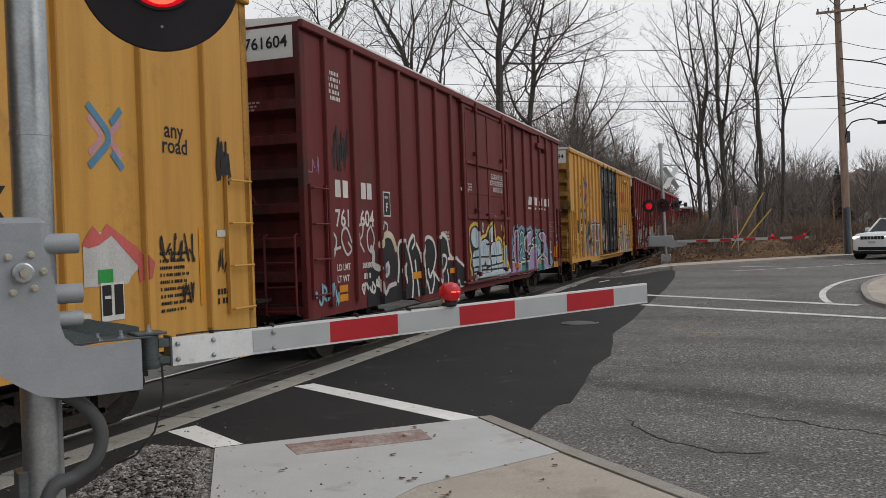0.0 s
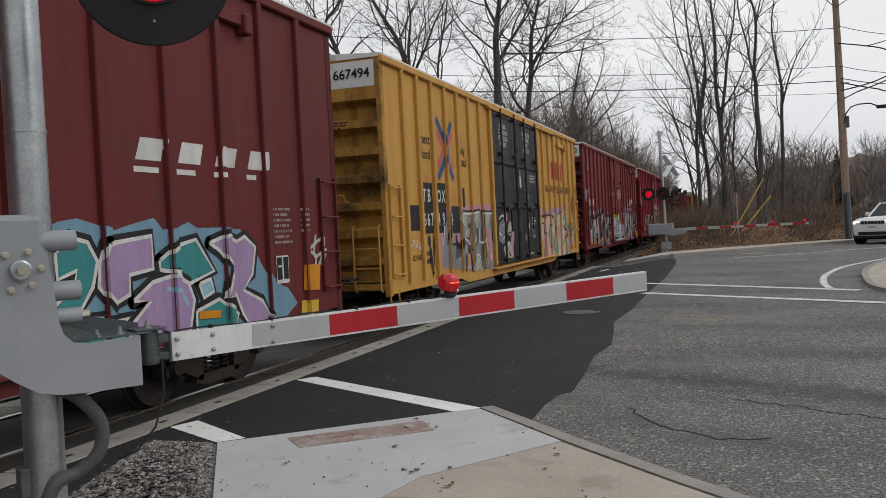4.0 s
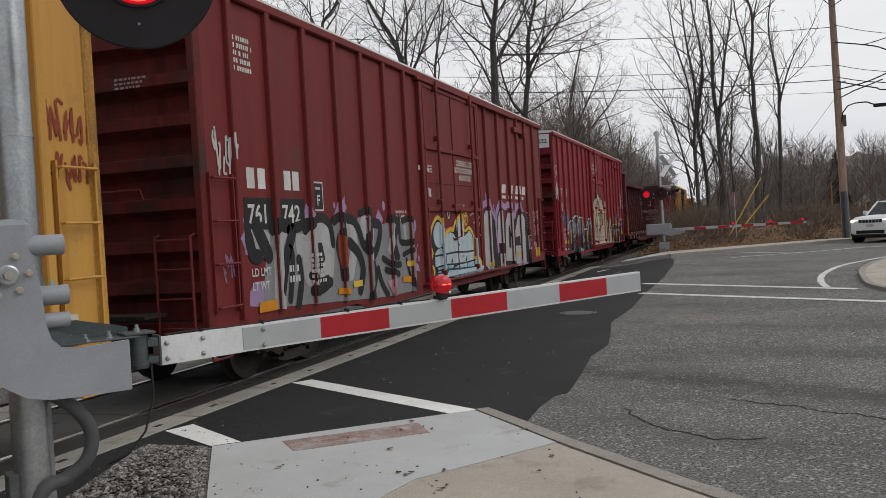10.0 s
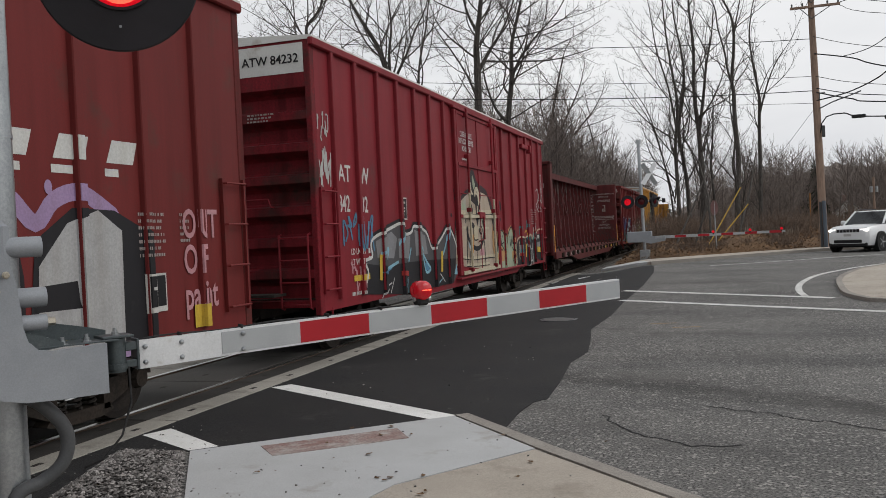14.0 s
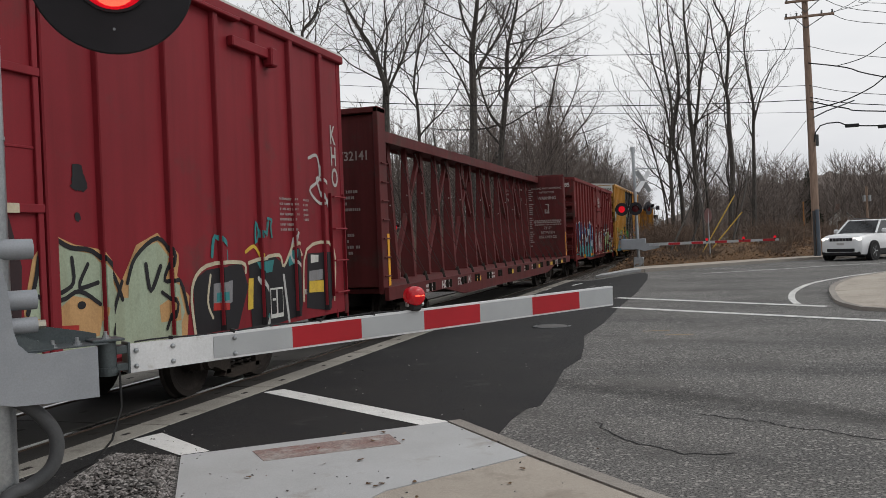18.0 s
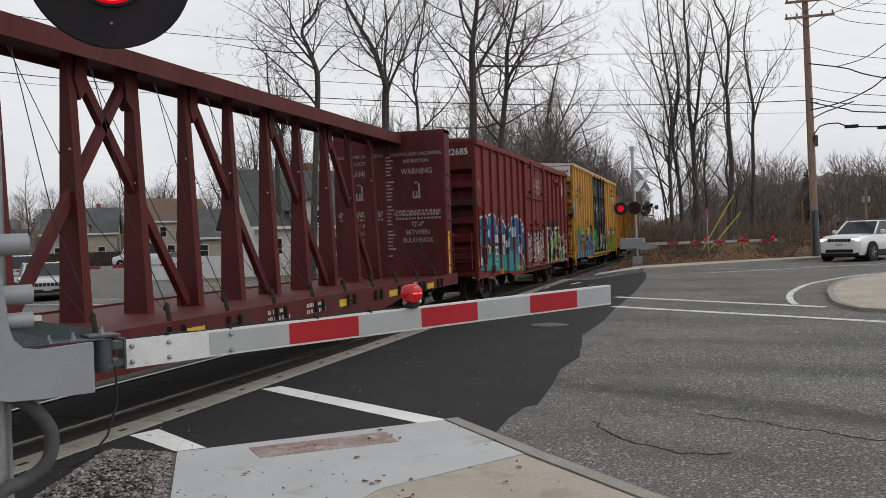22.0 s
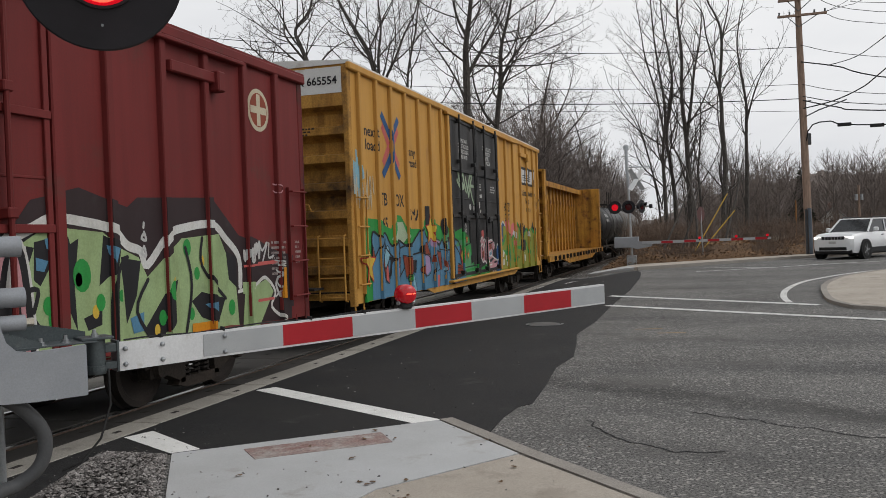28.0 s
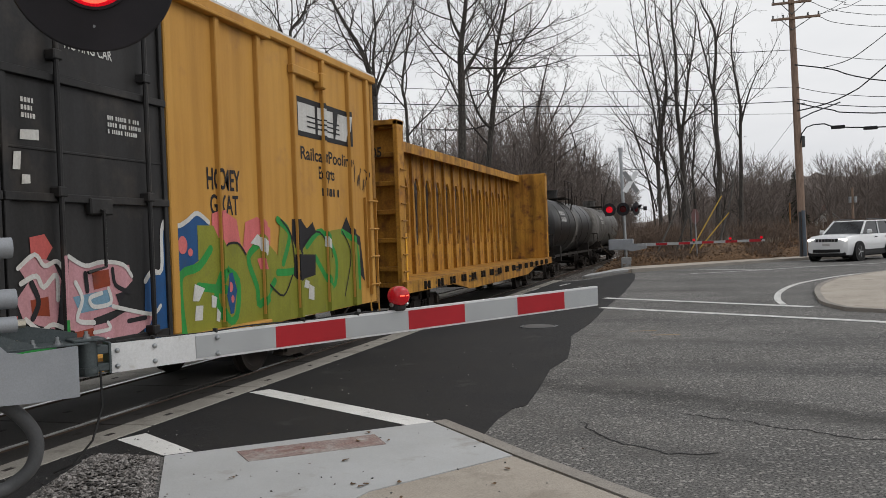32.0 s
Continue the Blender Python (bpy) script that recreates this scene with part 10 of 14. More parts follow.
q.stroke(bend([(3.73, 1.37), (4.24, 1), (4.84, 1.04)], 4), 0.06, "steelblue", 4)
q.stroke(bend([(0.68, 1.69), (0.88, 1.54), (0.99, 1.65)], 4), 0.05, "steelblue", 4)
q.blob(0.19, 2.15, 0.11, 0.10, "frost", 5)
q.blob(1.19, 2.04, 0.12, 0.11, "frost", 5)
q.blob(2.64, 2.13, 0.12, 0.11, "frost", 5)
q.blob(4.23, 2.07, 0.17, 0.16, "frost", 5)
q.blob(3.43, 1.85, 0.06, 0.06, "frost", 5)
q.blob(3.33, 1.71, 0.12, 0.11, "frost", 5)
q.blob(5.42, 2.15, 0.13, 0.12, "frost", 5)
q.blob(5.08, 1.52, 0.13, 0.12, "frost", 5)
q.blob(3.7, 1.48, 0.11, 0.10, "frost", 5)
q.blob(0.36, 1.33, 0.09, 0.08, "frost", 5)
q.blob(0.31, 1.2, 0.09, 0.08, "frost", 5)
q.blob(3.62, 1.09, 0.10, 0.09, "frost", 5)
q.blob(4.53, 1, 0.14, 0.13, "frost", 5)
q.blob(0.19, 2.06, 0.02, 0.02, "frost", 5)
q.blob(0.38, 2.1, 0.03, 0.03, "frost", 5)
q.blob(1.25, 1.96, 0.04, 0.04, "frost", 5)
q.blob(2.77, 2.08, 0.04, 0.04, "frost", 5)
q.blob(5.75, 2.12, 0.10, 0.09, "frost", 5)
q.blob(5.14, 1.41, 0.06, 0.06, "frost", 5)
q.poly([(0.02, 1.15), (0.23, 1.13), (0.26, 1.58), (0.05, 1.59)], "orange", 6)
q.poly([(2.41, 0.84), (2.85, 0.9), (2.85, 0.99), (2.42, 1.03)], "orange", 6)
q.poly([(4.89, 0.84), (5.29, 0.91), (5.3, 1), (4.9, 1.03)], "orange", 6)
q.poly([(-0.08, 2.01), (-0.01, 1.92), (-0.07, 1.25), (-0.12, 1.22)], "red", 2)
q.poly([(-0.09, 2.03), (-0.04, 2.01), (-0.09, 1.48), (-0.13, 1.48)], "white", 1)
cloud(q, 6.15, 9.5, 0.94, 2.0, "soot", 88, 0, 0.25, 0.3)
drips(q, 6.2, 9.4, 1.5, 0.2, ["soot", "ash", "white", "coral", "soot", "mauve"], 46, 93, 1, 0.5), piece(q, 6.3, 9.3, 1.0, 1.95, [6, 4, 8, 5, 0], "soot", "white", None, "pink", 0.16, 0.035, 94, None, 3)
q.poly([(8.7, 1.05), (8.73, 1.58), (9.05, 2.19), (9.27, 2.43), (9.98, 2.58), (10.72, 2.4), (10.9, 2.51), (12.4, 2.56), (13.02, 2.08), (14.53, 1.74), (14.47, 0.83)], "mist", 0)
q.stroke(bend([(8.63, 1.17), (8.65, 1.5), (8.89, 1.6), (9.15, 1.93), (9.08, 2.08), (9.3, 2.18), (9.57, 2.27), (10.0, 2.24), (10.47, 2.16), (10.69, 1.99), (10.92, 1.92), (11.03, 1.76), (11.44, 2.09), (11.78, 2.18), (12.38, 2.22), (12.68, 2.04), (12.99, 1.79), (13.01, 1.41)], 4), 0.1, "white", 1)
q.poly([(8.68, 1.11), (8.72, 1.47), (9.09, 1.58), (9.29, 1.99), (9.12, 2.02), (9.34, 2.13), (9.66, 2.18), (10.31, 2.13), (10.57, 1.96), (10.88, 1.85), (11.02, 1.63), (11.7, 2.05), (12.52, 2.1), (12.89, 1.5), (12.95, 0.83), (10.22, 0.83)], "leaf", 2)
q.poly([(9.29, 2.04), (9.61, 2.1), (9.55, 1.89), (9.35, 1.63), (9.27, 1.69)], "soot", 3)
q.poly([(9.74, 1.98), (9.94, 2.07), (9.86, 1.6), (9.88, 1.15), (9.75, 1.42)], "soot", 3)
q.poly([(10.31, 2.1), (10.52, 2.03), (10.44, 1.7), (10.22, 1.58)], "soot", 3)
q.poly([(10.56, 1.86), (10.91, 1.81), (10.82, 1.44), (10.63, 1.14), (10.6, 1.55)], "soot", 3)
q.poly([(10.92, 1.04), (11.39, 1.47), (11.6, 1.57), (11.43, 1.06), (11.15, 0.83)], "soot", 3)
q.poly([(11.86, 1.29), (12.08, 1.39), (12.62, 1.27), (12.43, 0.96), (12.06, 1.08)], "soot", 3)
q.poly([(12.67, 1.88), (12.91, 1.79), (12.92, 1.38), (12.72, 1.51)], "soot", 3)
q.poly([(8.99, 1.25), (9.25, 1.37), (9.45, 1.11), (9.06, 1.09)], "soot", 3)
q.poly([(9.97, 1.27), (10.25, 1.34), (10.24, 1.18), (10.03, 1.14)], "soot", 3)
q.poly([(9.42, 2.07), (9.56, 2.09), (9.53, 1.95), (9.44, 1.98)], "steelblue", 4)
q.poly([(9.3, 1.9), (9.46, 1.86), (9.4, 1.76), (9.3, 1.78)], "steelblue", 4)
q.poly([(10.69, 1.2), (10.93, 1.25), (10.92, 1.04), (10.74, 1.03)], "steelblue", 4)
q.poly([(12.15, 1.23), (12.38, 1.25), (12.4, 1.09)], "steelblue", 4)
q.poly([(10.35, 2.0), (10.49, 1.96), (10.42, 1.8)], "steelblue", 4)
q.blob(9.14, 1.74, 0.06, 0.078, "green", 4)
q.blob(9.97, 1.7, 0.13, 0.169, "green", 4)
q.blob(9.7, 1.85, 0.05, 0.065, "green", 4)
q.blob(9.58, 1.31, 0.15, 0.195, "green", 4)
q.blob(10.23, 1.41, 0.07, 0.09100000000000001, "green", 4)
q.blob(11.8, 1.94, 0.08, 0.10400000000000001, "green", 4)
q.blob(11.44, 1.45, 0.09, 0.11699999999999999, "green", 4)
q.blob(11.27, 1.15, 0.07, 0.09100000000000001, "green", 4)
q.blob(11.99, 1.62, 0.06, 0.078, "green", 4)
q.blob(12.77, 1.14, 0.08, 0.10400000000000001, "green", 4)
q.blob(10.48, 1.46, 0.05, 0.065, "green", 4)
q.blob(9.44, 1.44, 0.07, 0.09100000000000001, "green", 4)
q.blob(11.85, 1.14, 0.06, 0.078, "green", 4)
q.blob(9.92, 1.66, 0.05, 0.07, "gold", 4)
q.blob(10.15, 1.32, 0.05, 0.07, "gold", 4)
q.blob(11.46, 1.54, 0.05, 0.07, "gold", 4)
q.blob(12.11, 1.77, 0.05, 0.07, "gold", 4)
q.blob(11.16, 1.02, 0.05, 0.07, "gold", 4)
q.stroke(bend([(9.66, 2.16), (9.79, 2.01), (9.67, 1.67), (9.45, 1.08)], 4), 0.05, "soot", 5)
q.stroke(bend([(10.39, 0.83), (10.44, 1.7), (10.68, 1.86)], 4), 0.05, "soot", 5)
q.stroke(bend([(11.02, 1.6), (10.81, 1.26), (11.15, 0.83)], 4), 0.05, "soot", 5)
q.stroke(bend([(11.76, 1.94), (11.87, 1.48), (11.69, 0.83)], 4), 0.05, "soot", 5)
q.stroke(bend([(9.09, 1.58), (9.31, 1.6), (9.25, 1.4)], 4), 0.05, "soot", 5)
q.stroke(bend([(12.13, 2.05), (12.11, 1.7), (12.62, 1.27)], 4), 0.05, "soot", 5)
q.poly([(11.85, 1.02), (12.3, 1.01), (12.29, 0.83), (11.84, 0.83)], "orange", 6)
q.poly([(13.04, 0.83), (13.13, 1.32), (13.74, 1.46), (13.92, 1.27), (13.5, 0.83)], "leaf", 2)
q.stroke(bend([(12.96, 1.33), (13.4, 1.39), (13.69, 1.48), (13.97, 1.26), (13.85, 1.05), (14.28, 0.83)], 4), 0.05, "white", 3)
q.stroke(bend([(13.52, 1.68), (14.05, 1.69)], 4), 0.05, "coral", 3)
q.stroke(bend([(13.48, 1.17), (13.91, 1.17)], 4), 0.04, "coral", 4)
q.stroke(bend([(13.55, 1.99), (13.63, 1.86), (13.78, 1.98), (13.64, 1.72)], 4), 0.035, "plate", 3)
q.stroke(bend([(13.83, 1.96), (13.81, 1.76), (13.96, 1.78)], 4), 0.035, "plate", 3)
q.stroke(bend([(10.99, 2.23), (10.98, 2.18)], 4), 0.035, "plate", 3)
q.stroke(bend([(10.98, 2.11), (10.94, 2.06), (11.02, 2.04), (10.99, 2.13)], 4), 0.035, "plate", 3)
q.stroke(bend([(10.98, 1.97), (10.93, 1.9), (11.01, 1.86), (10.99, 1.95)], 4), 0.035, "plate", 3)
q.poly([(13.07, 1.94), (13.21, 2.06), (13.48, 2.03), (13.84, 1.91), (14.15, 1.83), (14.58, 1.77), (14.55, 1), (13.03, 1.19)], "mist", 0)
q.stroke(bend([(13.13, 1.86), (13.15, 1.74), (13.2, 1.86)], 4), 0.06, "plate", 4)
q.stroke(bend([(13.25, 1.88), (13.24, 1.73), (13.29, 1.73)], 4), 0.06, "plate", 4)
q.stroke(bend([(13.35, 1.9), (13.35, 1.73), (13.41, 1.74), (13.42, 1.93)], 4), 0.06, "plate", 4)
q.stroke(bend([(13.47, 1.95), (13.45, 1.82), (13.55, 1.97), (13.53, 1.77)], 4), 0.06, "plate", 4)
q.stroke(bend([(14.01, 1.57), (14.11, 1.51), (14.03, 1.4), (14.12, 1.28), (13.97, 1.19)], 4), 0.03, "plate", 5)
q.stroke(bend([(14.05, 1.46), (13.99, 1.35), (14.09, 1.2)], 4), 0.05, "plate", 5)
q.poly([(14.09, 1.16), (14.3, 1.14), (14.33, 1.59), (14.12, 1.6)], "orange", 6)
q.stroke(bend([(13.98, 1.71), (14.27, 1.67), (14.06, 1.64), (14.22, 1.62)], 4), 0.02, "plate", 5)
q.stroke(bend([(14.01, 2.81), (14.21, 2.78), (14.13, 2.69), (14.01, 2.71)], 4), 0.02, "pink", 4)
q.stroke(bend([(13.12, 1.66), (13.67, 1.67)], 4), 0.03, "coral", 4)
q.poly([(13.07, 1.45), (13.34, 1.44), (13.23, 1.29), (13.07, 1.29)], "leaf", 3)
tag(q, 0.15, 3.2, 0.45, 0.3, "pink", 100, 0.02, 1, 4)
q.make("graffiti", car, "blue and pale green sprayed graffiti")

# 7: bright yellow pool car
car, c = boxcar("bright yellow boxcar with black doors and blue graffiti", 133.25, 17.95, 5.10, M_yellow_b, [0.45, 1.3, 2.1, 2.95, 3.8, 4.65, 5.5, 12.3, 13.4, 14.5, 15.6, 16.7, 17.55], (6.09, 11.07), "double", M_roof_galv, M_door_black, "TBOX 665554")
q = Coat(c.knots, c.low, c.high)
q.text("next", 0.72, 3.90, 0.19, "black", 0, 1.25), q.text("load", 0.76, 3.64, 0.19, "black", 0, 1.25)
arrows(q, 2.1, 3.80, 0.60)
q.text("any", 3.2, 3.72, 0.17, "black", 0, 1.2), q.text("road", 3.14, 3.48, 0.17, "black", 0, 1.2)
q.text("TB", 1.40, 2.62, 0.24, "black"), q.text("OX", 2.24, 2.62, 0.24, "black"), q.text("665", 1.36, 2.14, 0.24, "black", 0, 0.85), q.text("554", 2.2, 2.14, 0.24, "black", 0, 0.85), plate_f(q, 4.3, 2.45, "black")
q.lines(["-IMPORTANT-", "CLOSE THIS DOOR", "BEFORE CLOSING", "MAIN DOOR"], 7.36, 4.36, 0.10, "white", 2, 0.82, 1.36)
q.lines(["CLOSE AND LOCK", "BOTH DOORS", "BEFORE", "MOVING CAR"], 9.82, 4.36, 0.10, "white", 2, 0.80, 1.33)
q.poly([(8.83, 3), (9.07, 3.01), (9.07, 3.11), (8.84, 3.09)], "white", 3)
q.poly([(8.55, 2.9), (8.67, 2.91), (8.68, 3.05), (8.56, 3.04)], "white", 3)
q.poly([(8.73, 2.72), (8.82, 2.72), (8.84, 2.89), (8.75, 2.88)], "white", 3)
q.poly([(8.83, 2.59), (8.94, 2.6), (8.94, 2.68), (8.84, 2.68)], "white", 3)
q.poly([(8.29, 2.44), (8.47, 2.44), (8.48, 2.51), (8.29, 2.5)], "white", 3)
q.poly([(8.1, 2.64), (8.22, 2.65), (8.23, 2.76), (8.11, 2.76)], "plate", 3)
q.poly([(8.31, 2.87), (8.39, 2.88), (8.41, 3.04), (8.32, 3.04)], "plate", 3)
q.blob(7.81, 2.73, 0.11, 0.08, "plate", 3)
q.bars(10.07, 10.67, 3.33, 0.045, 3, "white", 2, 4)
q.bars(8.86, 9.06, 3.35, 0.045, 3, "white", 2, 5)
q.blob(7.3, 2.18, 0.09, 0.13, "white", 3)
q.blob(7.3, 2.18, 0.05, 0.08, "black", 4)
q.stroke(bend([(7.22, 2.36), (7.36, 2.39)], 4), 0.04, "white", 3)
q.stroke(bend([(7.51, 2.39), (7.65, 2.33)], 4), 0.04, "white", 3)
q.rect(14.61, 16.8, 3.66, 4.28, "black", 0)
q.rect(14.70, 15.32, 3.74, 4.19, "white", 1), q.rect(15.42, 16.04, 3.74, 4.19, "white", 1), q.poly([(16.12, 3.74), (16.6, 3.74), (16.74, 4.19), (16.26, 4.19)], "white", 1)
for z in (3.82, 3.90, 3.98):
    q.rect(15.0, 16.3, z, z + 0.025, "black", 3)
q.text("Railcar Pooling", 14.75, 3.30, 0.20, "black", 0, span=2.1), q.text("Experts", 15.4, 3.02, 0.20, "black", 0, 0.72)
q.bars(15.5, 16.35, 2.74, 0.13, 1, "black", 0, 3)
q.make("lettering", car, "")
q = Coat(c.knots, c.low, c.high)
q.poly([(0.47, 2.38), (0.75, 2.36), (1.22, 2.34), (1.64, 2.22), (1.96, 2.16), (2.23, 2.45), (2.54, 2.43), (2.97, 2.16), (3.73, 2.16), (4.31, 2.46), (4.92, 2.29), (5.61, 2.16), (6.18, 2.21), (6.52, 1.98), (7.28, 1.29), (7.34, 0.83), (2.99, 0.83), (0.39, 0.83)], "green", 0)
q.poly([(1.99, 1.94), (2.27, 2.29), (2.64, 2.3), (2.96, 1.99), (2.61, 1.86)], "mint", 1)
q.poly([(4.74, 2.04), (5.23, 1.95), (5.51, 2.08), (5.67, 1.82), (5.22, 1.79)], "mint", 1)
q.poly([(5.65, 2.08), (5.88, 2.03), (6.12, 2.07), (6.04, 1.76), (5.76, 1.77)], "lime", 1)
q.poly([(1.36, 1.99), (1.5, 2.09), (1.67, 1.98)], "mint", 1)
q.poly([(0.93, 2.1), (1.36, 1.99), (1.59, 2.09), (1.94, 1.82), (2.29, 1.94), (3.0, 1.8), (3.86, 2.16), (4.27, 1.93), (5.22, 1.79), (5.77, 1.94), (6.56, 1.84), (6.95, 1.4), (7.24, 0.83), (2.7, 0.83), (0.85, 0.83), (0.88, 1.58)], "steelblue", 2)
q.stroke(bend([(0.88, 1.58), (0.93, 2.1), (1.36, 1.99), (1.59, 2.08), (1.94, 1.82), (2.29, 1.94), (3.0, 1.8), (3.86, 2.16), (4.27, 1.93), (5.22, 1.79), (5.77, 1.94), (6.56, 1.84), (6.95, 1.4)], 4), 0.045, "soot", 4)
q.poly([(1.27, 1.47), (1.39, 1.72), (1.59, 1.77), (1.42, 1.54), (1.54, 1.39), (1.55, 1.16), (1.4, 1.15)], "rust", 5)
q.stroke(bend([(1.27, 1.47), (1.39, 1.72), (1.59, 1.77), (1.42, 1.54), (1.54, 1.39), (1.55, 1.16), (1.4, 1.15), (1.27, 1.47)], 4), 0.02, "soot", 6)
q.poly([(1.54, 1.76), (1.7, 1.83), (1.81, 1.64), (1.54, 1.39), (1.4, 1.58)], "sky", 5)
q.stroke(bend([(1.54, 1.76), (1.7, 1.83), (1.81, 1.64), (1.54, 1.39), (1.4, 1.58), (1.54, 1.76)], 4), 0.02, "soot", 6)
q.poly([(1.56, 1.37), (1.68, 1.47), (1.73, 1.1), (1.51, 1.21)], "coral", 5)
q.stroke(bend([(1.56, 1.37), (1.68, 1.47), (1.73, 1.1), (1.51, 1.21), (1.56, 1.37)], 4), 0.02, "soot", 6)
q.poly([(1.76, 1.61), (2.09, 1.56), (1.92, 1.48), (1.85, 1.27), (1.73, 1.19), (1.85, 1.52)], "soot", 5)
q.stroke(bend([(1.76, 1.61), (2.09, 1.56), (1.92, 1.48), (1.85, 1.27), (1.73, 1.19), (1.85, 1.52), (1.76, 1.61)], 4), 0.02, "soot", 6)
q.poly([(2.56, 1.62), (3.04, 1.54), (2.99, 1.26), (2.75, 1.13)], "rust", 5)
q.stroke(bend([(2.56, 1.62), (3.04, 1.54), (2.99, 1.26), (2.75, 1.13), (2.56, 1.62)], 4), 0.02, "soot", 6)
q.poly([(2.18, 1.33), (2.37, 1.48), (2.31, 1.09)], "coral", 5)
q.stroke(bend([(2.18, 1.33), (2.37, 1.48), (2.31, 1.09), (2.18, 1.33)], 4), 0.02, "soot", 6)
q.poly([(2.87, 1.2), (3.05, 1.22), (3.01, 1.11), (2.86, 1.07)], "green", 5)
q.stroke(bend([(2.87, 1.2), (3.05, 1.22), (3.01, 1.11), (2.86, 1.07), (2.87, 1.2)], 4), 0.02, "soot", 6)
q.poly([(3.2, 1.23), (3.37, 0.83), (2.94, 0.83)], "sky", 5)
q.stroke(bend([(3.2, 1.23), (3.37, 0.83), (2.94, 0.83), (3.2, 1.23)], 4), 0.02, "soot", 6)
q.poly([(3.66, 1.28), (3.94, 1.41), (3.92, 1.07)], "rust", 5)
q.stroke(bend([(3.66, 1.28), (3.94, 1.41), (3.92, 1.07), (3.66, 1.28)], 4), 0.02, "soot", 6)
q.poly([(3.82, 1.64), (4.16, 1.86), (4.53, 1.37), (4.31, 1.54)], "rust", 5)
q.stroke(bend([(3.82, 1.64), (4.16, 1.86), (4.53, 1.37), (4.31, 1.54), (3.82, 1.64)], 4), 0.02, "soot", 6)
q.poly([(3.63, 1.72), (3.87, 1.83), (3.82, 1.6)], "soot", 5)
q.stroke(bend([(3.63, 1.72), (3.87, 1.83), (3.82, 1.6), (3.63, 1.72)], 4), 0.02, "soot", 6)
q.poly([(5.13, 1.68), (5.51, 1.61), (5.43, 1.14)], "rust", 5)
q.stroke(bend([(5.13, 1.68), (5.51, 1.61), (5.43, 1.14), (5.13, 1.68)], 4), 0.02, "soot", 6)
q.poly([(4.87, 1.18), (5.08, 1.19), (5.02, 0.83), (4.81, 0.83)], "coral", 5)
q.stroke(bend([(4.87, 1.18), (5.08, 1.19), (5.02, 0.83), (4.81, 0.83), (4.87, 1.18)], 4), 0.02, "soot", 6)
q.poly([(3.95, 1.56), (4.32, 1.58), (4.4, 1.22), (4.06, 1.13)], "lilac", 5)
q.stroke(bend([(3.95, 1.56), (4.32, 1.58), (4.4, 1.22), (4.06, 1.13), (3.95, 1.56)], 4), 0.02, "soot", 6)
q.poly([(4.85, 1.92), (5.14, 1.87), (4.95, 1.63)], "lilac", 5)
q.stroke(bend([(4.85, 1.92), (5.14, 1.87), (4.95, 1.63), (4.85, 1.92)], 4), 0.02, "soot", 6)
q.poly([(0.91, 1.86), (1.0, 1.66), (0.9, 1.61)], "rust", 5)
q.stroke(bend([(0.91, 1.86), (1.0, 1.66), (0.9, 1.61), (0.91, 1.86)], 4), 0.02, "soot", 6)
q.poly([(6.04, 0.83), (6.59, 0.96), (6.51, 0.83)], "lilac", 5)
q.stroke(bend([(6.04, 0.83), (6.59, 0.96), (6.51, 0.83), (6.04, 0.83)], 4), 0.02, "soot", 6)
q.poly([(5.63, 1.34), (5.91, 1.37), (6.13, 1.0), (5.71, 1.16)], "sky", 5)
q.stroke(bend([(5.63, 1.34), (5.91, 1.37), (6.13, 1.0), (5.71, 1.16), (5.63, 1.34)], 4), 0.02, "soot", 6)
q.poly([(2.19, 1.52), (2.4, 1.58), (2.33, 1.38)], "rust", 5)
q.stroke(bend([(2.19, 1.52), (2.4, 1.58), (2.33, 1.38), (2.19, 1.52)], 4), 0.02, "soot", 6)
q.poly([(4.78, 1.52), (4.99, 1.59), (4.93, 1.38)], "coral", 5)
q.stroke(bend([(4.78, 1.52), (4.99, 1.59), (4.93, 1.38), (4.78, 1.52)], 4), 0.02, "soot", 6)
q.poly([(3.04, 1.47), (3.41, 1.48), (3.33, 1.24), (3.15, 1.32)], "soot", 5)
q.stroke(bend([(3.04, 1.47), (3.41, 1.48), (3.33, 1.24), (3.15, 1.32), (3.04, 1.47)], 4), 0.02, "soot", 6)
q.stroke(bend([(0.95, 1.58), (1.36, 1.89)], 4), 0.035, "soot", 6)
q.stroke(bend([(1.56, 1.96), (1.59, 1.8), (1.97, 1.6)], 4), 0.035, "soot", 6)
q.stroke(bend([(2.39, 1.77), (2.89, 1.84), (3.01, 1.84)], 4), 0.035, "soot", 6)
q.stroke(bend([(2.19, 1.11), (2.63, 1.36)], 4), 0.035, "soot", 6)
q.stroke(bend([(3.05, 1.61), (3.69, 1.65)], 4), 0.035, "soot", 6)
q.stroke(bend([(4.5, 0.98), (4.73, 1.44), (5.13, 1.71)], 4), 0.035, "soot", 6)
q.stroke(bend([(5.64, 1.47), (6.08, 1.05), (6.47, 0.83)], 4), 0.035, "soot", 6)
q.stroke(bend([(2.29, 1.91), (2.39, 1.77), (2.21, 1.4)], 4), 0.035, "soot", 6)


def star(y, z, r, colour, layer):
    q.poly([(y + r * (1 if k % 2 == 0 else 0.45) * math.sin(math.pi * k / 5), z + r * (1 if k % 2 == 0 else 0.45) * math.cos(math.pi * k / 5)) for k in range(10)], colour, layer)


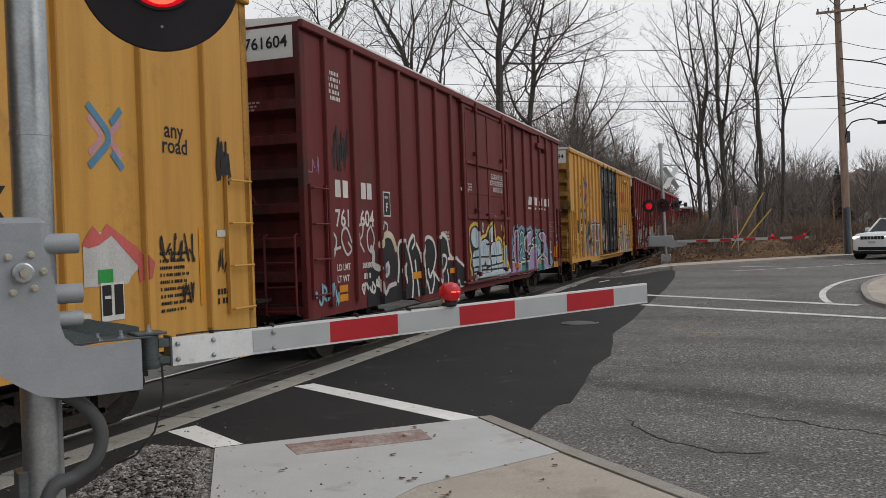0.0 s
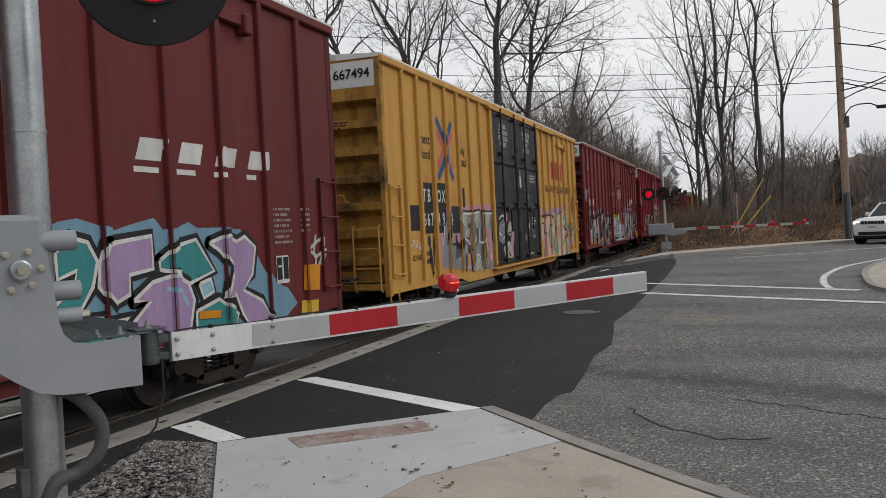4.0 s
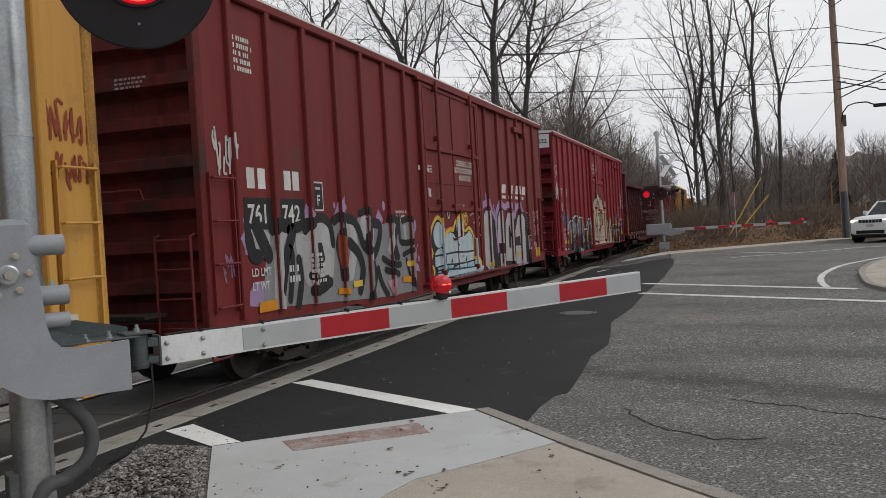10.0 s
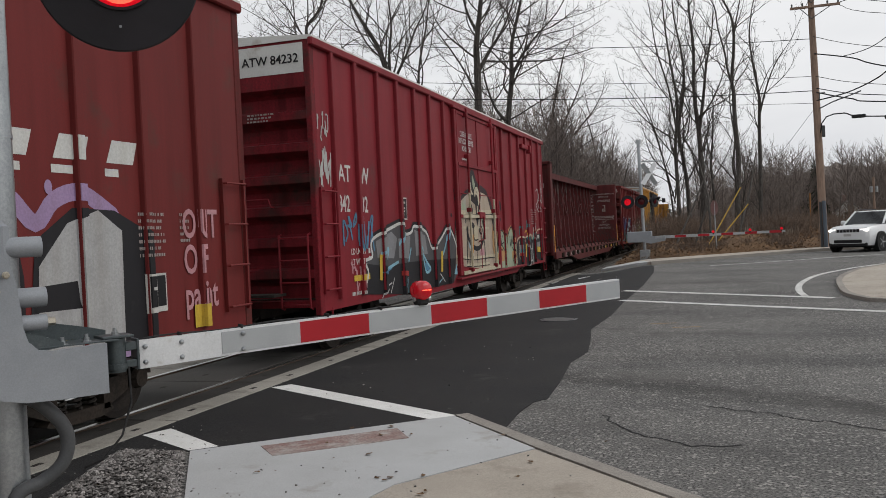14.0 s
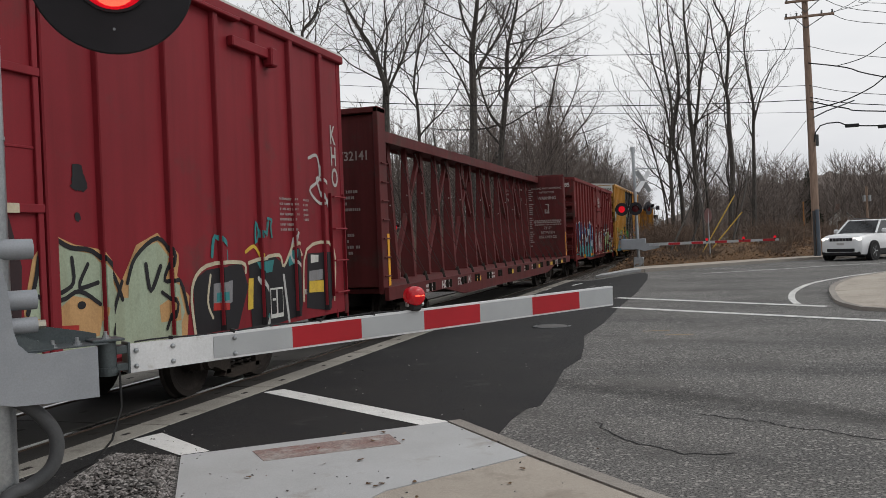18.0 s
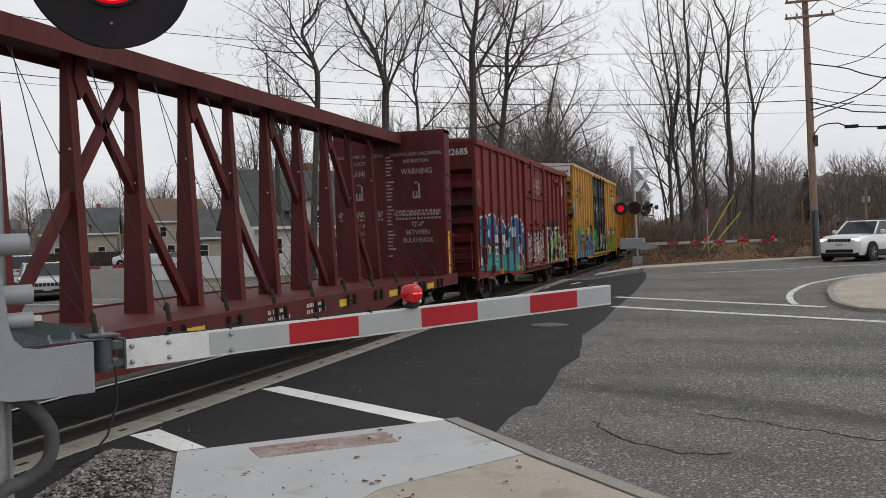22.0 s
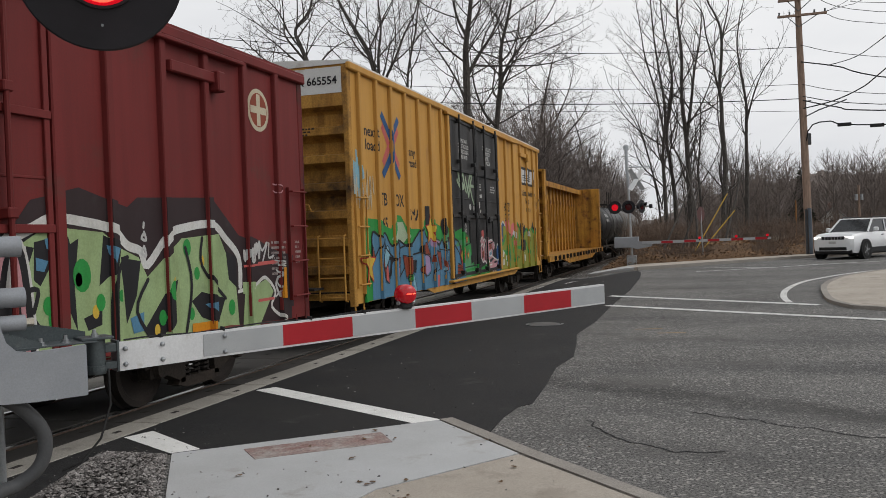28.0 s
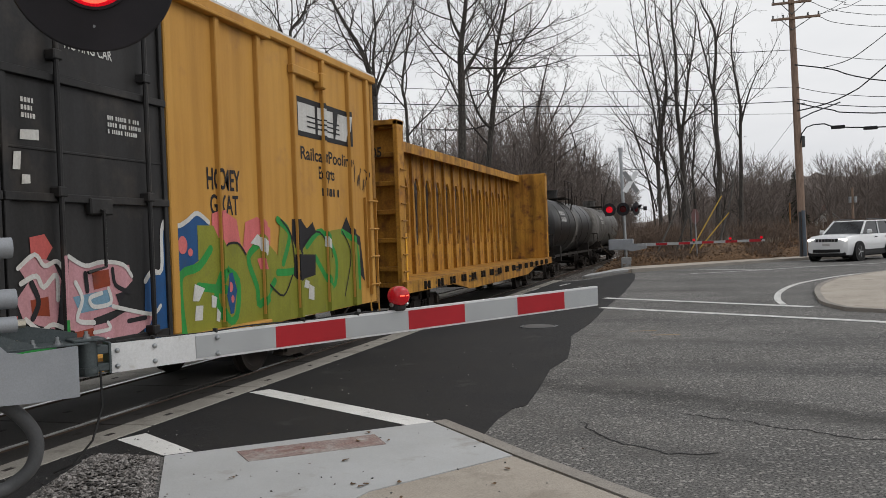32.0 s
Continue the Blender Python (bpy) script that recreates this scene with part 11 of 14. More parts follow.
for y, z, r in ((0.66, 1.5, 0.36), (4.45, 2.12, 0.32)):
    star(y, z, r + 0.06, "red", 7), star(y, z, r, "gold", 8)
tag(q, 0.05, 2.4, 0.4, 1.2, "sky", 115, 0.06, 1, 6), tag(q, 0.1, 2.5, 1.0, 0.75, "cream", 116, 0.025, 2, 9), tag(q, 2.95, 2.3, 0.7, 0.3, "soot", 117, 0.05, 1, 4)
q.poly([(4.45, 2.32), (4.78, 2.24), (5.08, 2.14), (5.38, 2.19), (5.63, 2.33), (5.85, 2.21), (6.09, 2.06), (6.08, 1.79), (4.43, 1.85)], "green", 3)
q.poly([(4.49, 2.08), (4.77, 1.95), (5.06, 1.83), (5.28, 1.92), (5.45, 2.04), (5.88, 2.08), (6.09, 1.97), (6.08, 1.79), (5.77, 1.8), (5.58, 1.55), (5.34, 1.91), (5.08, 1.79), (4.76, 1.88), (4.49, 2.01)], "jade", 4)
q.poly([(4.5, 2), (4.76, 1.9), (5.08, 1.79), (5.26, 1.88), (5.34, 1.91), (5.45, 1.75), (5.58, 1.52), (5.77, 1.79), (5.92, 1.95), (6.1, 1.79), (6.03, 1.03), (4.39, 1.13), (4.43, 2)], "steelblue", 5)
q.stroke(bend([(4.5, 2), (4.76, 1.9), (5.08, 1.79), (5.26, 1.88), (5.34, 1.91), (5.45, 1.75), (5.58, 1.52), (5.77, 1.79), (5.92, 1.95), (6.1, 1.79)], 4), 0.06, "soot", 6)
q.poly([(5.29, 2.34), (5.47, 2.42), (5.52, 2.4), (5.54, 2.01), (5.45, 2.01), (5.28, 2.15)], "soot", 6)
q.poly([(5.64, 2.15), (5.71, 2.21), (5.84, 2.2), (5.85, 2.07), (5.74, 2.02), (5.65, 2.03)], "soot", 6)
q.poly([(4.79, 1.7), (5, 1.63), (5.18, 1.62), (5.18, 1.49), (5.23, 1.2), (5.09, 1.22), (4.95, 1.5)], "rust", 7)
q.stroke(bend([(4.79, 1.7), (5, 1.63), (5.18, 1.62), (5.19, 1.44), (5.23, 1.2)], 4), 0.03, "soot", 8)
q.stroke(bend([(4.79, 1.7), (4.95, 1.5), (5.09, 1.22)], 4), 0.03, "soot", 8)
q.poly([(4.48, 1.42), (4.57, 1.59), (4.67, 1.4)], "rust", 7)
q.poly([(5.32, 1.53), (5.49, 1.36), (5.66, 1.16), (5.49, 1.17)], "rust", 7)
q.poly([(5.64, 1.58), (5.75, 1.51), (5.79, 1.34), (5.68, 1.4)], "soot", 7)
q.poly([(4.43, 1.94), (4.61, 1.91), (4.83, 1.82), (4.72, 1.72), (4.42, 1.79)], "lilac", 6)
q.poly([(4.71, 1.63), (4.82, 1.65), (4.83, 1.52), (4.7, 1.45)], "lilac", 6)
q.poly([(5.36, 1.2), (5.53, 1.3), (5.6, 1.16)], "sky", 6)
q.stroke(bend([(4.57, 1.54), (4.82, 1.65)], 4), 0.035, "soot", 7)
q.stroke(bend([(5.63, 1.66), (5.98, 1.65)], 4), 0.035, "soot", 7)
q.stroke(bend([(6.04, 1.73), (5.89, 1.44), (6.04, 1.25)], 4), 0.04, "soot", 7)
q.stroke(bend([(5.08, 1.79), (5.15, 1.66)], 4), 0.03, "soot", 7)
q.stroke(bend([(5.52, 1.84), (5.63, 1.66), (5.68, 1.48)], 4), 0.025, "white", 8)
q.stroke(bend([(5.65, 1.87), (5.63, 1.66), (5.5, 1.52)], 4), 0.025, "white", 8)
q.blob(5.63, 1.66, 0.03, 0.02, "white", 8)
q.poly([(6.15, 1.78), (6.27, 2.06), (6.47, 2.11), (6.98, 2.18), (7.32, 2.05), (7.55, 1.94), (7.74, 1.72), (7.84, 1.36), (8.04, 1.2), (8.35, 1.21), (8.33, 0.84), (6.08, 1.02)], "green", 1)
q.poly([(6.28, 1.72), (6.51, 1.86), (6.96, 1.88), (7.43, 1.9), (7.56, 1.73), (6.95, 1.73)], "jade", 2)
q.poly([(7, 1.12), (7.25, 1.46), (7.63, 1.64), (7.76, 1.36), (8.03, 1.04), (7.24, 0.84)], "jade", 2)
q.poly([(6.1, 1.79), (6.32, 1.7), (6.61, 1.53), (6.76, 1.27), (6.41, 1.27), (6.39, 0.99), (6.05, 1)], "steelblue", 3)
q.stroke(bend([(6.1, 1.8), (6.32, 1.71), (6.61, 1.54), (6.79, 1.27)], 4), 0.05, "soot", 4)
q.poly([(6.38, 1.34), (6.74, 1.27), (6.59, 1.24)], "soot", 4)
q.poly([(6.41, 1.29), (6.91, 1.23), (6.9, 0.97), (6.39, 1)], "rust", 3)
q.stroke(bend([(6.41, 1.2), (6.91, 1.16)], 4), 0.02, "soot", 4)
q.stroke(bend([(6.4, 1.11), (6.9, 1.07)], 4), 0.02, "soot", 4)
q.poly([(6.68, 1.57), (6.78, 1.81), (6.83, 1.56), (6.92, 1.65), (7.17, 1.69), (7.23, 1.5), (7.07, 1.23), (6.87, 1.26), (6.78, 1.21)], "red", 4)
q.poly([(6.9, 1.61), (7.07, 1.53), (7.17, 1.65), (7.04, 1.28), (6.9, 1.33), (6.72, 1.49)], "gold", 5)
q.poly([(7.67, 1.44), (7.82, 1.49), (7.91, 1.28), (7.73, 1.23)], "soot", 4)
q.poly([(7.08, 1.05), (7.2, 1.13), (7.26, 0.96)], "soot", 3)
q.stroke(bend([(6.91, 1.16), (7.62, 1.18), (8.29, 1.18)], 4), 0.03, "soot", 4)
q.stroke(bend([(6.9, 1.08), (7.61, 1.1), (8.31, 1.09)], 4), 0.05, "green", 5)
q.blob(6.93, 1.75, 0.04, 0.03, "soot", 4)
star(7.33, 1.9, 0.14, "red", 7); star(7.33, 1.9, 0.09, "gold", 8)
star(7.41, 1.48, 0.14, "red", 7); star(7.41, 1.48, 0.09, "gold", 8)
q.poly([(8.74, 1.84), (8.98, 1.94), (9.2, 1.85), (9.31, 1.66), (9.26, 1.38), (9.18, 1.22), (8.97, 1.28), (8.78, 1.36), (8.71, 1.53), (8.86, 1.68)], "pink", 1)
q.poly([(9.37, 1.92), (9.63, 1.81), (9.96, 1.84), (10.33, 1.79), (10.38, 1.62), (10.19, 1.5), (10.1, 1.33), (9.73, 1.27), (9.72, 1.14), (9.38, 1.19), (9.3, 1.5)], "pink", 1)
q.poly([(9.44, 1.18), (9.94, 1.21), (10.29, 1.31), (10.72, 1.23), (10.67, 1.12), (10.36, 1.01), (10.22, 0.91), (10, 1.02), (9.64, 1)], "pink", 1)
q.poly([(8.9, 2.1), (9.09, 2.13), (9.19, 2), (9.1, 1.89), (8.91, 1.91)], "coral", 2)
q.poly([(9.44, 1.51), (9.97, 1.55), (10.03, 1.37), (9.53, 1.34)], "haze", 2)
q.poly([(9.73, 1.74), (9.99, 1.76), (10.01, 1.59), (9.75, 1.56)], "rust", 2)
q.poly([(8.88, 1.52), (9.11, 1.54), (9.12, 1.35), (8.9, 1.38)], "rust", 2)
q.poly([(9.44, 1.16), (9.72, 1.18), (9.74, 1.02), (9.5, 1.04)], "rust", 2)
q.stroke(bend([(8.74, 1.82), (8.95, 1.94), (9.07, 1.83), (9.23, 1.87), (9.32, 1.78)], 4), 0.045, "white", 4)
q.stroke(bend([(8.77, 1.68), (8.96, 1.74), (9.05, 1.63), (9.22, 1.74), (9.23, 1.5)], 4), 0.05, "white", 4)
q.stroke(bend([(8.81, 1.35), (8.99, 1.23), (9.15, 1.27), (9.34, 1.2)], 4), 0.045, "white", 4)
q.stroke(bend([(9.4, 1.91), (9.63, 1.81), (9.89, 1.84), (10.22, 1.8), (10.36, 1.67)], 4), 0.045, "white", 4)
q.stroke(bend([(9.48, 1.65), (9.57, 1.48), (9.49, 1.28), (9.73, 1.23)], 4), 0.05, "white", 4)
q.stroke(bend([(9.86, 1.52), (9.68, 1.48), (9.74, 1.39), (10, 1.41), (9.97, 1.56)], 4), 0.045, "white", 4)
q.stroke(bend([(10.03, 1.37), (10.37, 1.29), (10.72, 1.23), (10.86, 1.31)], 4), 0.045, "white", 4)
q.stroke(bend([(9.93, 1.04), (10.21, 0.88), (10.42, 1)], 4), 0.045, "white", 4)
q.stroke(bend([(9.72, 1.13), (9.97, 1.14), (9.94, 1.21)], 4), 0.04, "white", 4)
q.poly([(9.33, 1.9), (9.4, 1.9), (9.35, 1.25), (9.21, 1.25)], "soot", 3)
q.poly([(10.08, 1.49), (10.27, 1.52), (10.14, 1.37)], "soot", 3)
q.stroke(bend([(8.9, 1.68), (8.98, 1.5), (8.9, 1.35)], 4), 0.06, "soot", 3)
q.stroke(bend([(9.63, 1.73), (9.65, 1.56)], 4), 0.06, "soot", 3)
q.stroke(bend([(10.05, 1.76), (10.09, 1.59), (10.31, 1.5)], 4), 0.05, "soot", 3)
q.stroke(bend([(10.28, 1.19), (10.58, 1.2)], 4), 0.05, "soot", 3)
q.poly([(8.63, 1.38), (8.72, 1.39), (8.67, 1.11), (8.57, 1.06)], "coral", 2)
q.poly([(8.57, 1.06), (9.37, 1.17), (9.7, 0.9), (8.56, 0.91)], "green", 1)
q.poly([(9.03, 0.98), (9.28, 1.03), (9.35, 0.91)], "jade", 2)
q.stroke(bend([(6.75, 3.58), (6.8, 3.47), (6.85, 3.39)], 4), 0.11, "mint", 3)
q.stroke(bend([(6.65, 3.37), (6.84, 3.25)], 4), 0.11, "mint", 3)
q.stroke(bend([(7.21, 3.57), (6.98, 3.48), (7.08, 3.31), (7.26, 3.23), (6.94, 3.18)], 4), 0.11, "mint", 3)
q.stroke(bend([(7.21, 3.53), (7.31, 3.3), (7.46, 3.11)], 4), 0.09, "mint", 3)
q.stroke(bend([(7.42, 3.48), (7.55, 3.26), (7.66, 3.07)], 4), 0.09, "mint", 3)
q.stroke(bend([(7.82, 3.51), (7.67, 3.25), (7.58, 3.18)], 4), 0.09, "mint", 3)
q.stroke(bend([(7.85, 3.54), (8.09, 3.57), (7.85, 3.29), (7.7, 3)], 4), 0.09, "mint", 3)
q.stroke(bend([(7.85, 3.27), (8.02, 3), (8.19, 2.82)], 4), 0.09, "mint", 3)
q.stroke(bend([(7.93, 3.29), (8.2, 3.29)], 4), 0.08, "mint", 3)
q.poly([(10.53, 0.83), (10.61, 1.67), (10.91, 1.72), (10.97, 2.26), (11.17, 2.28), (11.41, 2.21), (11.73, 2.38), (12.05, 2.23), (12.0, 1.53), (11.69, 0.83)], "blue", 1)
q.stroke(bend([(10.6, 1.6), (10.72, 1.7), (10.91, 1.72), (10.94, 2.16), (11.06, 2.29), (11.32, 2.22), (11.53, 2.28), (11.76, 2.38), (12.02, 2.27)], 4), 0.06, "white", 2)
q.blob(11.42, 1.99, 0.1, 0.11, "salmon", 3)
q.blob(11.58, 1.9, 0.05, 0.05, "salmon", 3)
q.poly([(12.07, 1.97), (12.1, 2.38), (12.35, 2.44), (12.71, 2.31), (12.8, 1.96), (12.38, 1.85)], "salmon", 1)
q.poly([(12.83, 1.84), (12.94, 2.28), (13.27, 2.36), (13.65, 2.2), (13.62, 1.82)], "salmon", 1)
q.poly([(14.32, 1.89), (14.36, 2.34), (14.66, 2.34), (14.86, 2.2), (15.08, 2.3), (15.23, 2.11), (14.56, 1.75)], "soot", 1)
q.poly([(16.25, 2.2), (16.47, 2.41), (16.64, 2.21), (17.07, 2.05), (17.24, 1.23), (16.34, 1.8)], "soot", 1)
q.poly([(11.75, 2.23), (12.12, 2.23), (12.31, 1.97), (12.69, 2.0), (12.91, 1.84), (13.34, 2.12), (13.84, 1.81), (13.97, 2.33), (14.29, 2.11), (14.51, 1.79), (15.18, 2.15), (15.52, 2.15), (16.25, 2.2), (17.02, 1.89), (17.05, 0.83), (15.03, 0.83), (11.68, 0.83), (11.03, 0.97), (11.07, 1.54), (11.75, 1.79)], "olive", 2)
q.stroke(bend([(12.03, 1.93), (11.75, 1.72), (11.37, 1.63), (11.34, 1.28), (11.41, 0.83)], 4), 0.11, "green", 3)
q.stroke(bend([(12.29, 1.62), (12.13, 1.33), (12.31, 1.01), (12.61, 1.02), (12.68, 1.49), (12.36, 1.66)], 4), 0.11, "green", 3)
q.stroke(bend([(11.73, 1.47), (12.27, 1.4)], 4), 0.11, "green", 3)
q.stroke(bend([(13.33, 1.99), (12.98, 1.79), (13.19, 1.38), (13.26, 1.12), (13.72, 1.43)], 4), 0.11, "green", 3)
q.stroke(bend([(13.88, 2.33), (14.24, 2.11), (14.01, 1.68)], 4), 0.11, "green", 3)
q.stroke(bend([(14.83, 1.92), (15.4, 2.15), (15.95, 1.7), (15.79, 1.22), (15.14, 1.73)], 4), 0.11, "green", 3)
q.stroke(bend([(16.25, 2.15), (16.88, 1.89), (16.98, 1.14)], 4), 0.11, "green", 3)
q.stroke(bend([(13.82, 1.55), (14.39, 1.55), (14.92, 1.69)], 4), 0.11, "green", 3)
q.poly([(12.27, 1.32), (12.36, 1.58), (12.54, 1.61), (12.64, 1.37), (12.54, 1.07), (12.35, 1.06)], "blue", 4)
q.blob(12.48, 1.42, 0.05, 0.07, "salmon", 5)
q.blob(12.52, 1.26, 0.04, 0.05, "salmon", 5)
q.poly([(14.33, 1.48), (14.41, 1.8), (15.14, 1.78), (15.11, 1.45), (14.48, 1.39)], "soot", 3)
q.poly([(13.3, 1.62), (13.22, 1.77), (13.35, 1.78), (13.42, 1.61)], "salmon", 4)
q.poly([(11.58, 1.3), (11.64, 1.51), (11.86, 1.44), (11.72, 1.29)], "white", 5)
q.poly([(11.61, 1.06), (11.65, 1.24), (11.81, 1.23), (11.78, 1.05)], "white", 5)
q.poly([(12.0, 1.19), (12.01, 1.35), (12.14, 1.31), (12.1, 1.18)], "white", 5)
q.poly([(13.04, 1.99), (13.25, 2.12), (13.48, 1.99), (13.4, 1.8), (13.28, 1.95)], "white", 5)
q.poly([(14.81, 1.09), (14.86, 1.32), (15.04, 1.26), (15.02, 1.05)], "white", 5)
q.poly([(14.67, 1.28), (14.73, 1.4), (14.87, 1.36), (14.83, 1.25)], "white", 5)
q.poly([(15.5, 1.91), (15.53, 2.08), (15.68, 1.98), (15.64, 1.86)], "white", 5)
q.poly([(14.58, 0.83), (14.64, 0.84), (14.96, 0.83), (15.0, 0.83)], "white", 5)
q.poly([(15.06, 0.83), (15.09, 0.84), (15.2, 0.83), (15.16, 0.83)], "white", 5)
q.poly([(12.1, 1.01), (12.13, 1.18), (12.21, 1.1), (12.18, 0.99)], "white", 5)
q.stroke(bend([(12.31, 1.97), (12.69, 2.0), (12.91, 1.84)], 4), 0.03, "soot", 5)
q.stroke(bend([(13.97, 2.33), (14.29, 2.09), (14.39, 1.57)], 4), 0.03, "soot", 5)
q.stroke(bend([(14.51, 1.79), (15.18, 2.15), (15.61, 1.91), (15.68, 1.32)], 4), 0.03, "soot", 5)
q.stroke(bend([(13.54, 1.4), (13.97, 1.2), (14.29, 1.49)], 4), 0.03, "soot", 5)
q.stroke(bend([(16.25, 2.15), (16.6, 1.74), (16.27, 1.03)], 4), 0.03, "soot", 5)
q.text("HOMEY", 12.02, 2.70, 0.27, "soot", 1, span=0.82), q.text("GOAT", 12.08, 2.38, 0.25, "soot", 0, span=0.7)
tag(q, 16.9, 2.9, 0.6, 0.5, "soot", 131, 0.02, 1, 5)
for y, z0, z1, colour in ((6.767, 0.99, 1.3, "steelblue"), (6.767, 1.3, 2.08, "green"), (8.15, 0.99, 1.22, "green"), (9.26, 0.99, 1.3, "green"), (9.26, 1.3, 1.92, "pink")):
    sprayed_bar(car, y, z0, z1, colour)
q.make("graffiti", car, "blue, green and pink sprayed graffiti")

# 8: yellow centre-beam car with oval openings
car, q, ys = centre_beam("rusty yellow empty centre-beam flatcar with oval openings", 152.7, 18.3, 4.50, M_orange_beam, 17, True)
for y in (2.0, 5.0, 8.0, 11.0, 14.0):
    q.bars(y, y + 0.9, 0.92, 0.07, 2, "black", 1, int(y))
q.make("lettering", car, "")
bulkhead_text(car, 0.1, [("8605", 0, 1.0)], 0.8, 3.75, 0.2, colour="black")


# 9, 10: tank cars at the tail
def tank_car(label, front, mt, band):
    car = new_car("tank_car", label, front, 15.2)
    length, r, zc = 15.2, 1.36, 2.42
    prof = [(0.35, 0.05), (0.37, 0.5), (0.47, 0.84), (0.68, 1.22), (1.0, r), (length - 1.0, r), (length - 0.68, 1.22), (length - 0.47, 0.84), (length - 0.37, 0.5), (length - 0.35, 0.05)]
    part("tank", Shape().lathe(prof, (0, 0, zc), (0, 1, 0), 40), mt, car, smooth=True)
    for y in (2.7, length / 2 - 2.2, length / 2 + 2.2, length - 2.7):
        part("weld_band", Shape().lathe([(y - 0.05, r), (y - 0.05, r + 0.012), (y + 0.05, r + 0.012), (y + 0.05, r)], (0, 0, zc), (0, 1, 0), 40), mt, car)
    if band:
        part("white_band", Shape().lathe([(length / 2 - 0.45, r + 0.004), (length / 2 - 0.45, r + 0.02), (length / 2 + 0.45, r + 0.02), (length / 2 + 0.45, r + 0.004)], (0, 0, zc), (0, 1, 0), 40), M_tank_grey, car, "grey spill stain band")
    part("manway", Shape().cyl((0, length / 2, zc + r - 0.06), (0, length / 2, zc + r + 0.42), 0.42, n=20).cyl((0, length / 2, zc + r + 0.42), (0, length / 2, zc + r + 0.5), 0.46, n=20), mt, car)
    pl = Shape().box(-1.0, 1.0, length / 2 - 1.1, length / 2 + 1.1, zc + r + 0.04, zc + r + 0.08)
    for x in (-1.0, 1.0):
        for y in (-1.1, 0, 1.1):
            pl.cyl((x, length / 2 + y, zc + r - 0.3), (x, length / 2 + y, zc + r + 0.9), 0.022, n=6)
        for z in (0.5, 0.9):
            pl.cyl((x, length / 2 - 1.1, zc + r + z), (x, length / 2 + 1.1, zc + r + z), 0.02, n=6)
    part("top_platform", pl, M_under, car)
    part("side_ladder", Shape().cyl((1.42, length / 2 - 0.22, 1.0), (1.05, length / 2 - 0.22, zc + r + 0.05), 0.02, n=6).cyl((1.42, length / 2 + 0.22, 1.0), (1.05, length / 2 + 0.22, zc + r + 0.05), 0.02, n=6), M_under, car)
    part("stub_sill", Shape().box(-0.35, 0.35, 0.2, 4.0, 0.74, 1.12).box(-0.35, 0.35, length - 4.0, length - 0.2, 0.74, 1.12).box(-1.3, 1.3, 2.45, 2.75, 0.8, 1.5).box(-1.3, 1.3, length - 2.75, length - 2.45, 0.8, 1.5)
         .box(1.2, 1.28, 1.0, length - 1.0, 1.0, 1.1).box(-1.28, -1.2, 1.0, length - 1.0, 1.0, 1.1), M_under, car)
    rail = Shape()
    for y in (0.25, length - 0.25):
        for x in (-1.35, 1.35):
            rail.cyl((x, y, 0.84), (x, y, 2.0), 0.022, n=6)
        rail.cyl((-1.35, y, 2.0), (1.35, y, 2.0), 0.022, n=6).box(-1.4, 1.4, y - 0.25, y + 0.25, 0.98, 1.02)
    part("end_platform", rail, M_under, car)
    mk = Shape()
    rnd = random.Random(4)
    for row, (z, h) in enumerate(((2.9, 0.2), (2.6, 0.2))):
        for k in range(5):
            y = 3.0 + k * 0.3
            a0 = math.asin((z - zc) / (r + 0.006))
            a1 = math.asin((z + h - zc) / (r + 0.006))
            mk.add([((r + 0.006) * math.cos(a0), y, z), ((r + 0.006) * math.cos(a0), y + 0.2, z), ((r + 0.006) * math.cos(a1), y + 0.2, z + h), ((r + 0.006) * math.cos(a1), y, z + h)], [(0, 1, 2, 3)])
    part("lettering", mk, PAINT["plate"], car)
    running_gear(car, length, 2.6)


tank_car("black tank car with a pale stained band", 172.4, M_tank, True)
tank_car("dirty grey-black tank car at the tail of the train", 189.0, M_tank_grey, False)


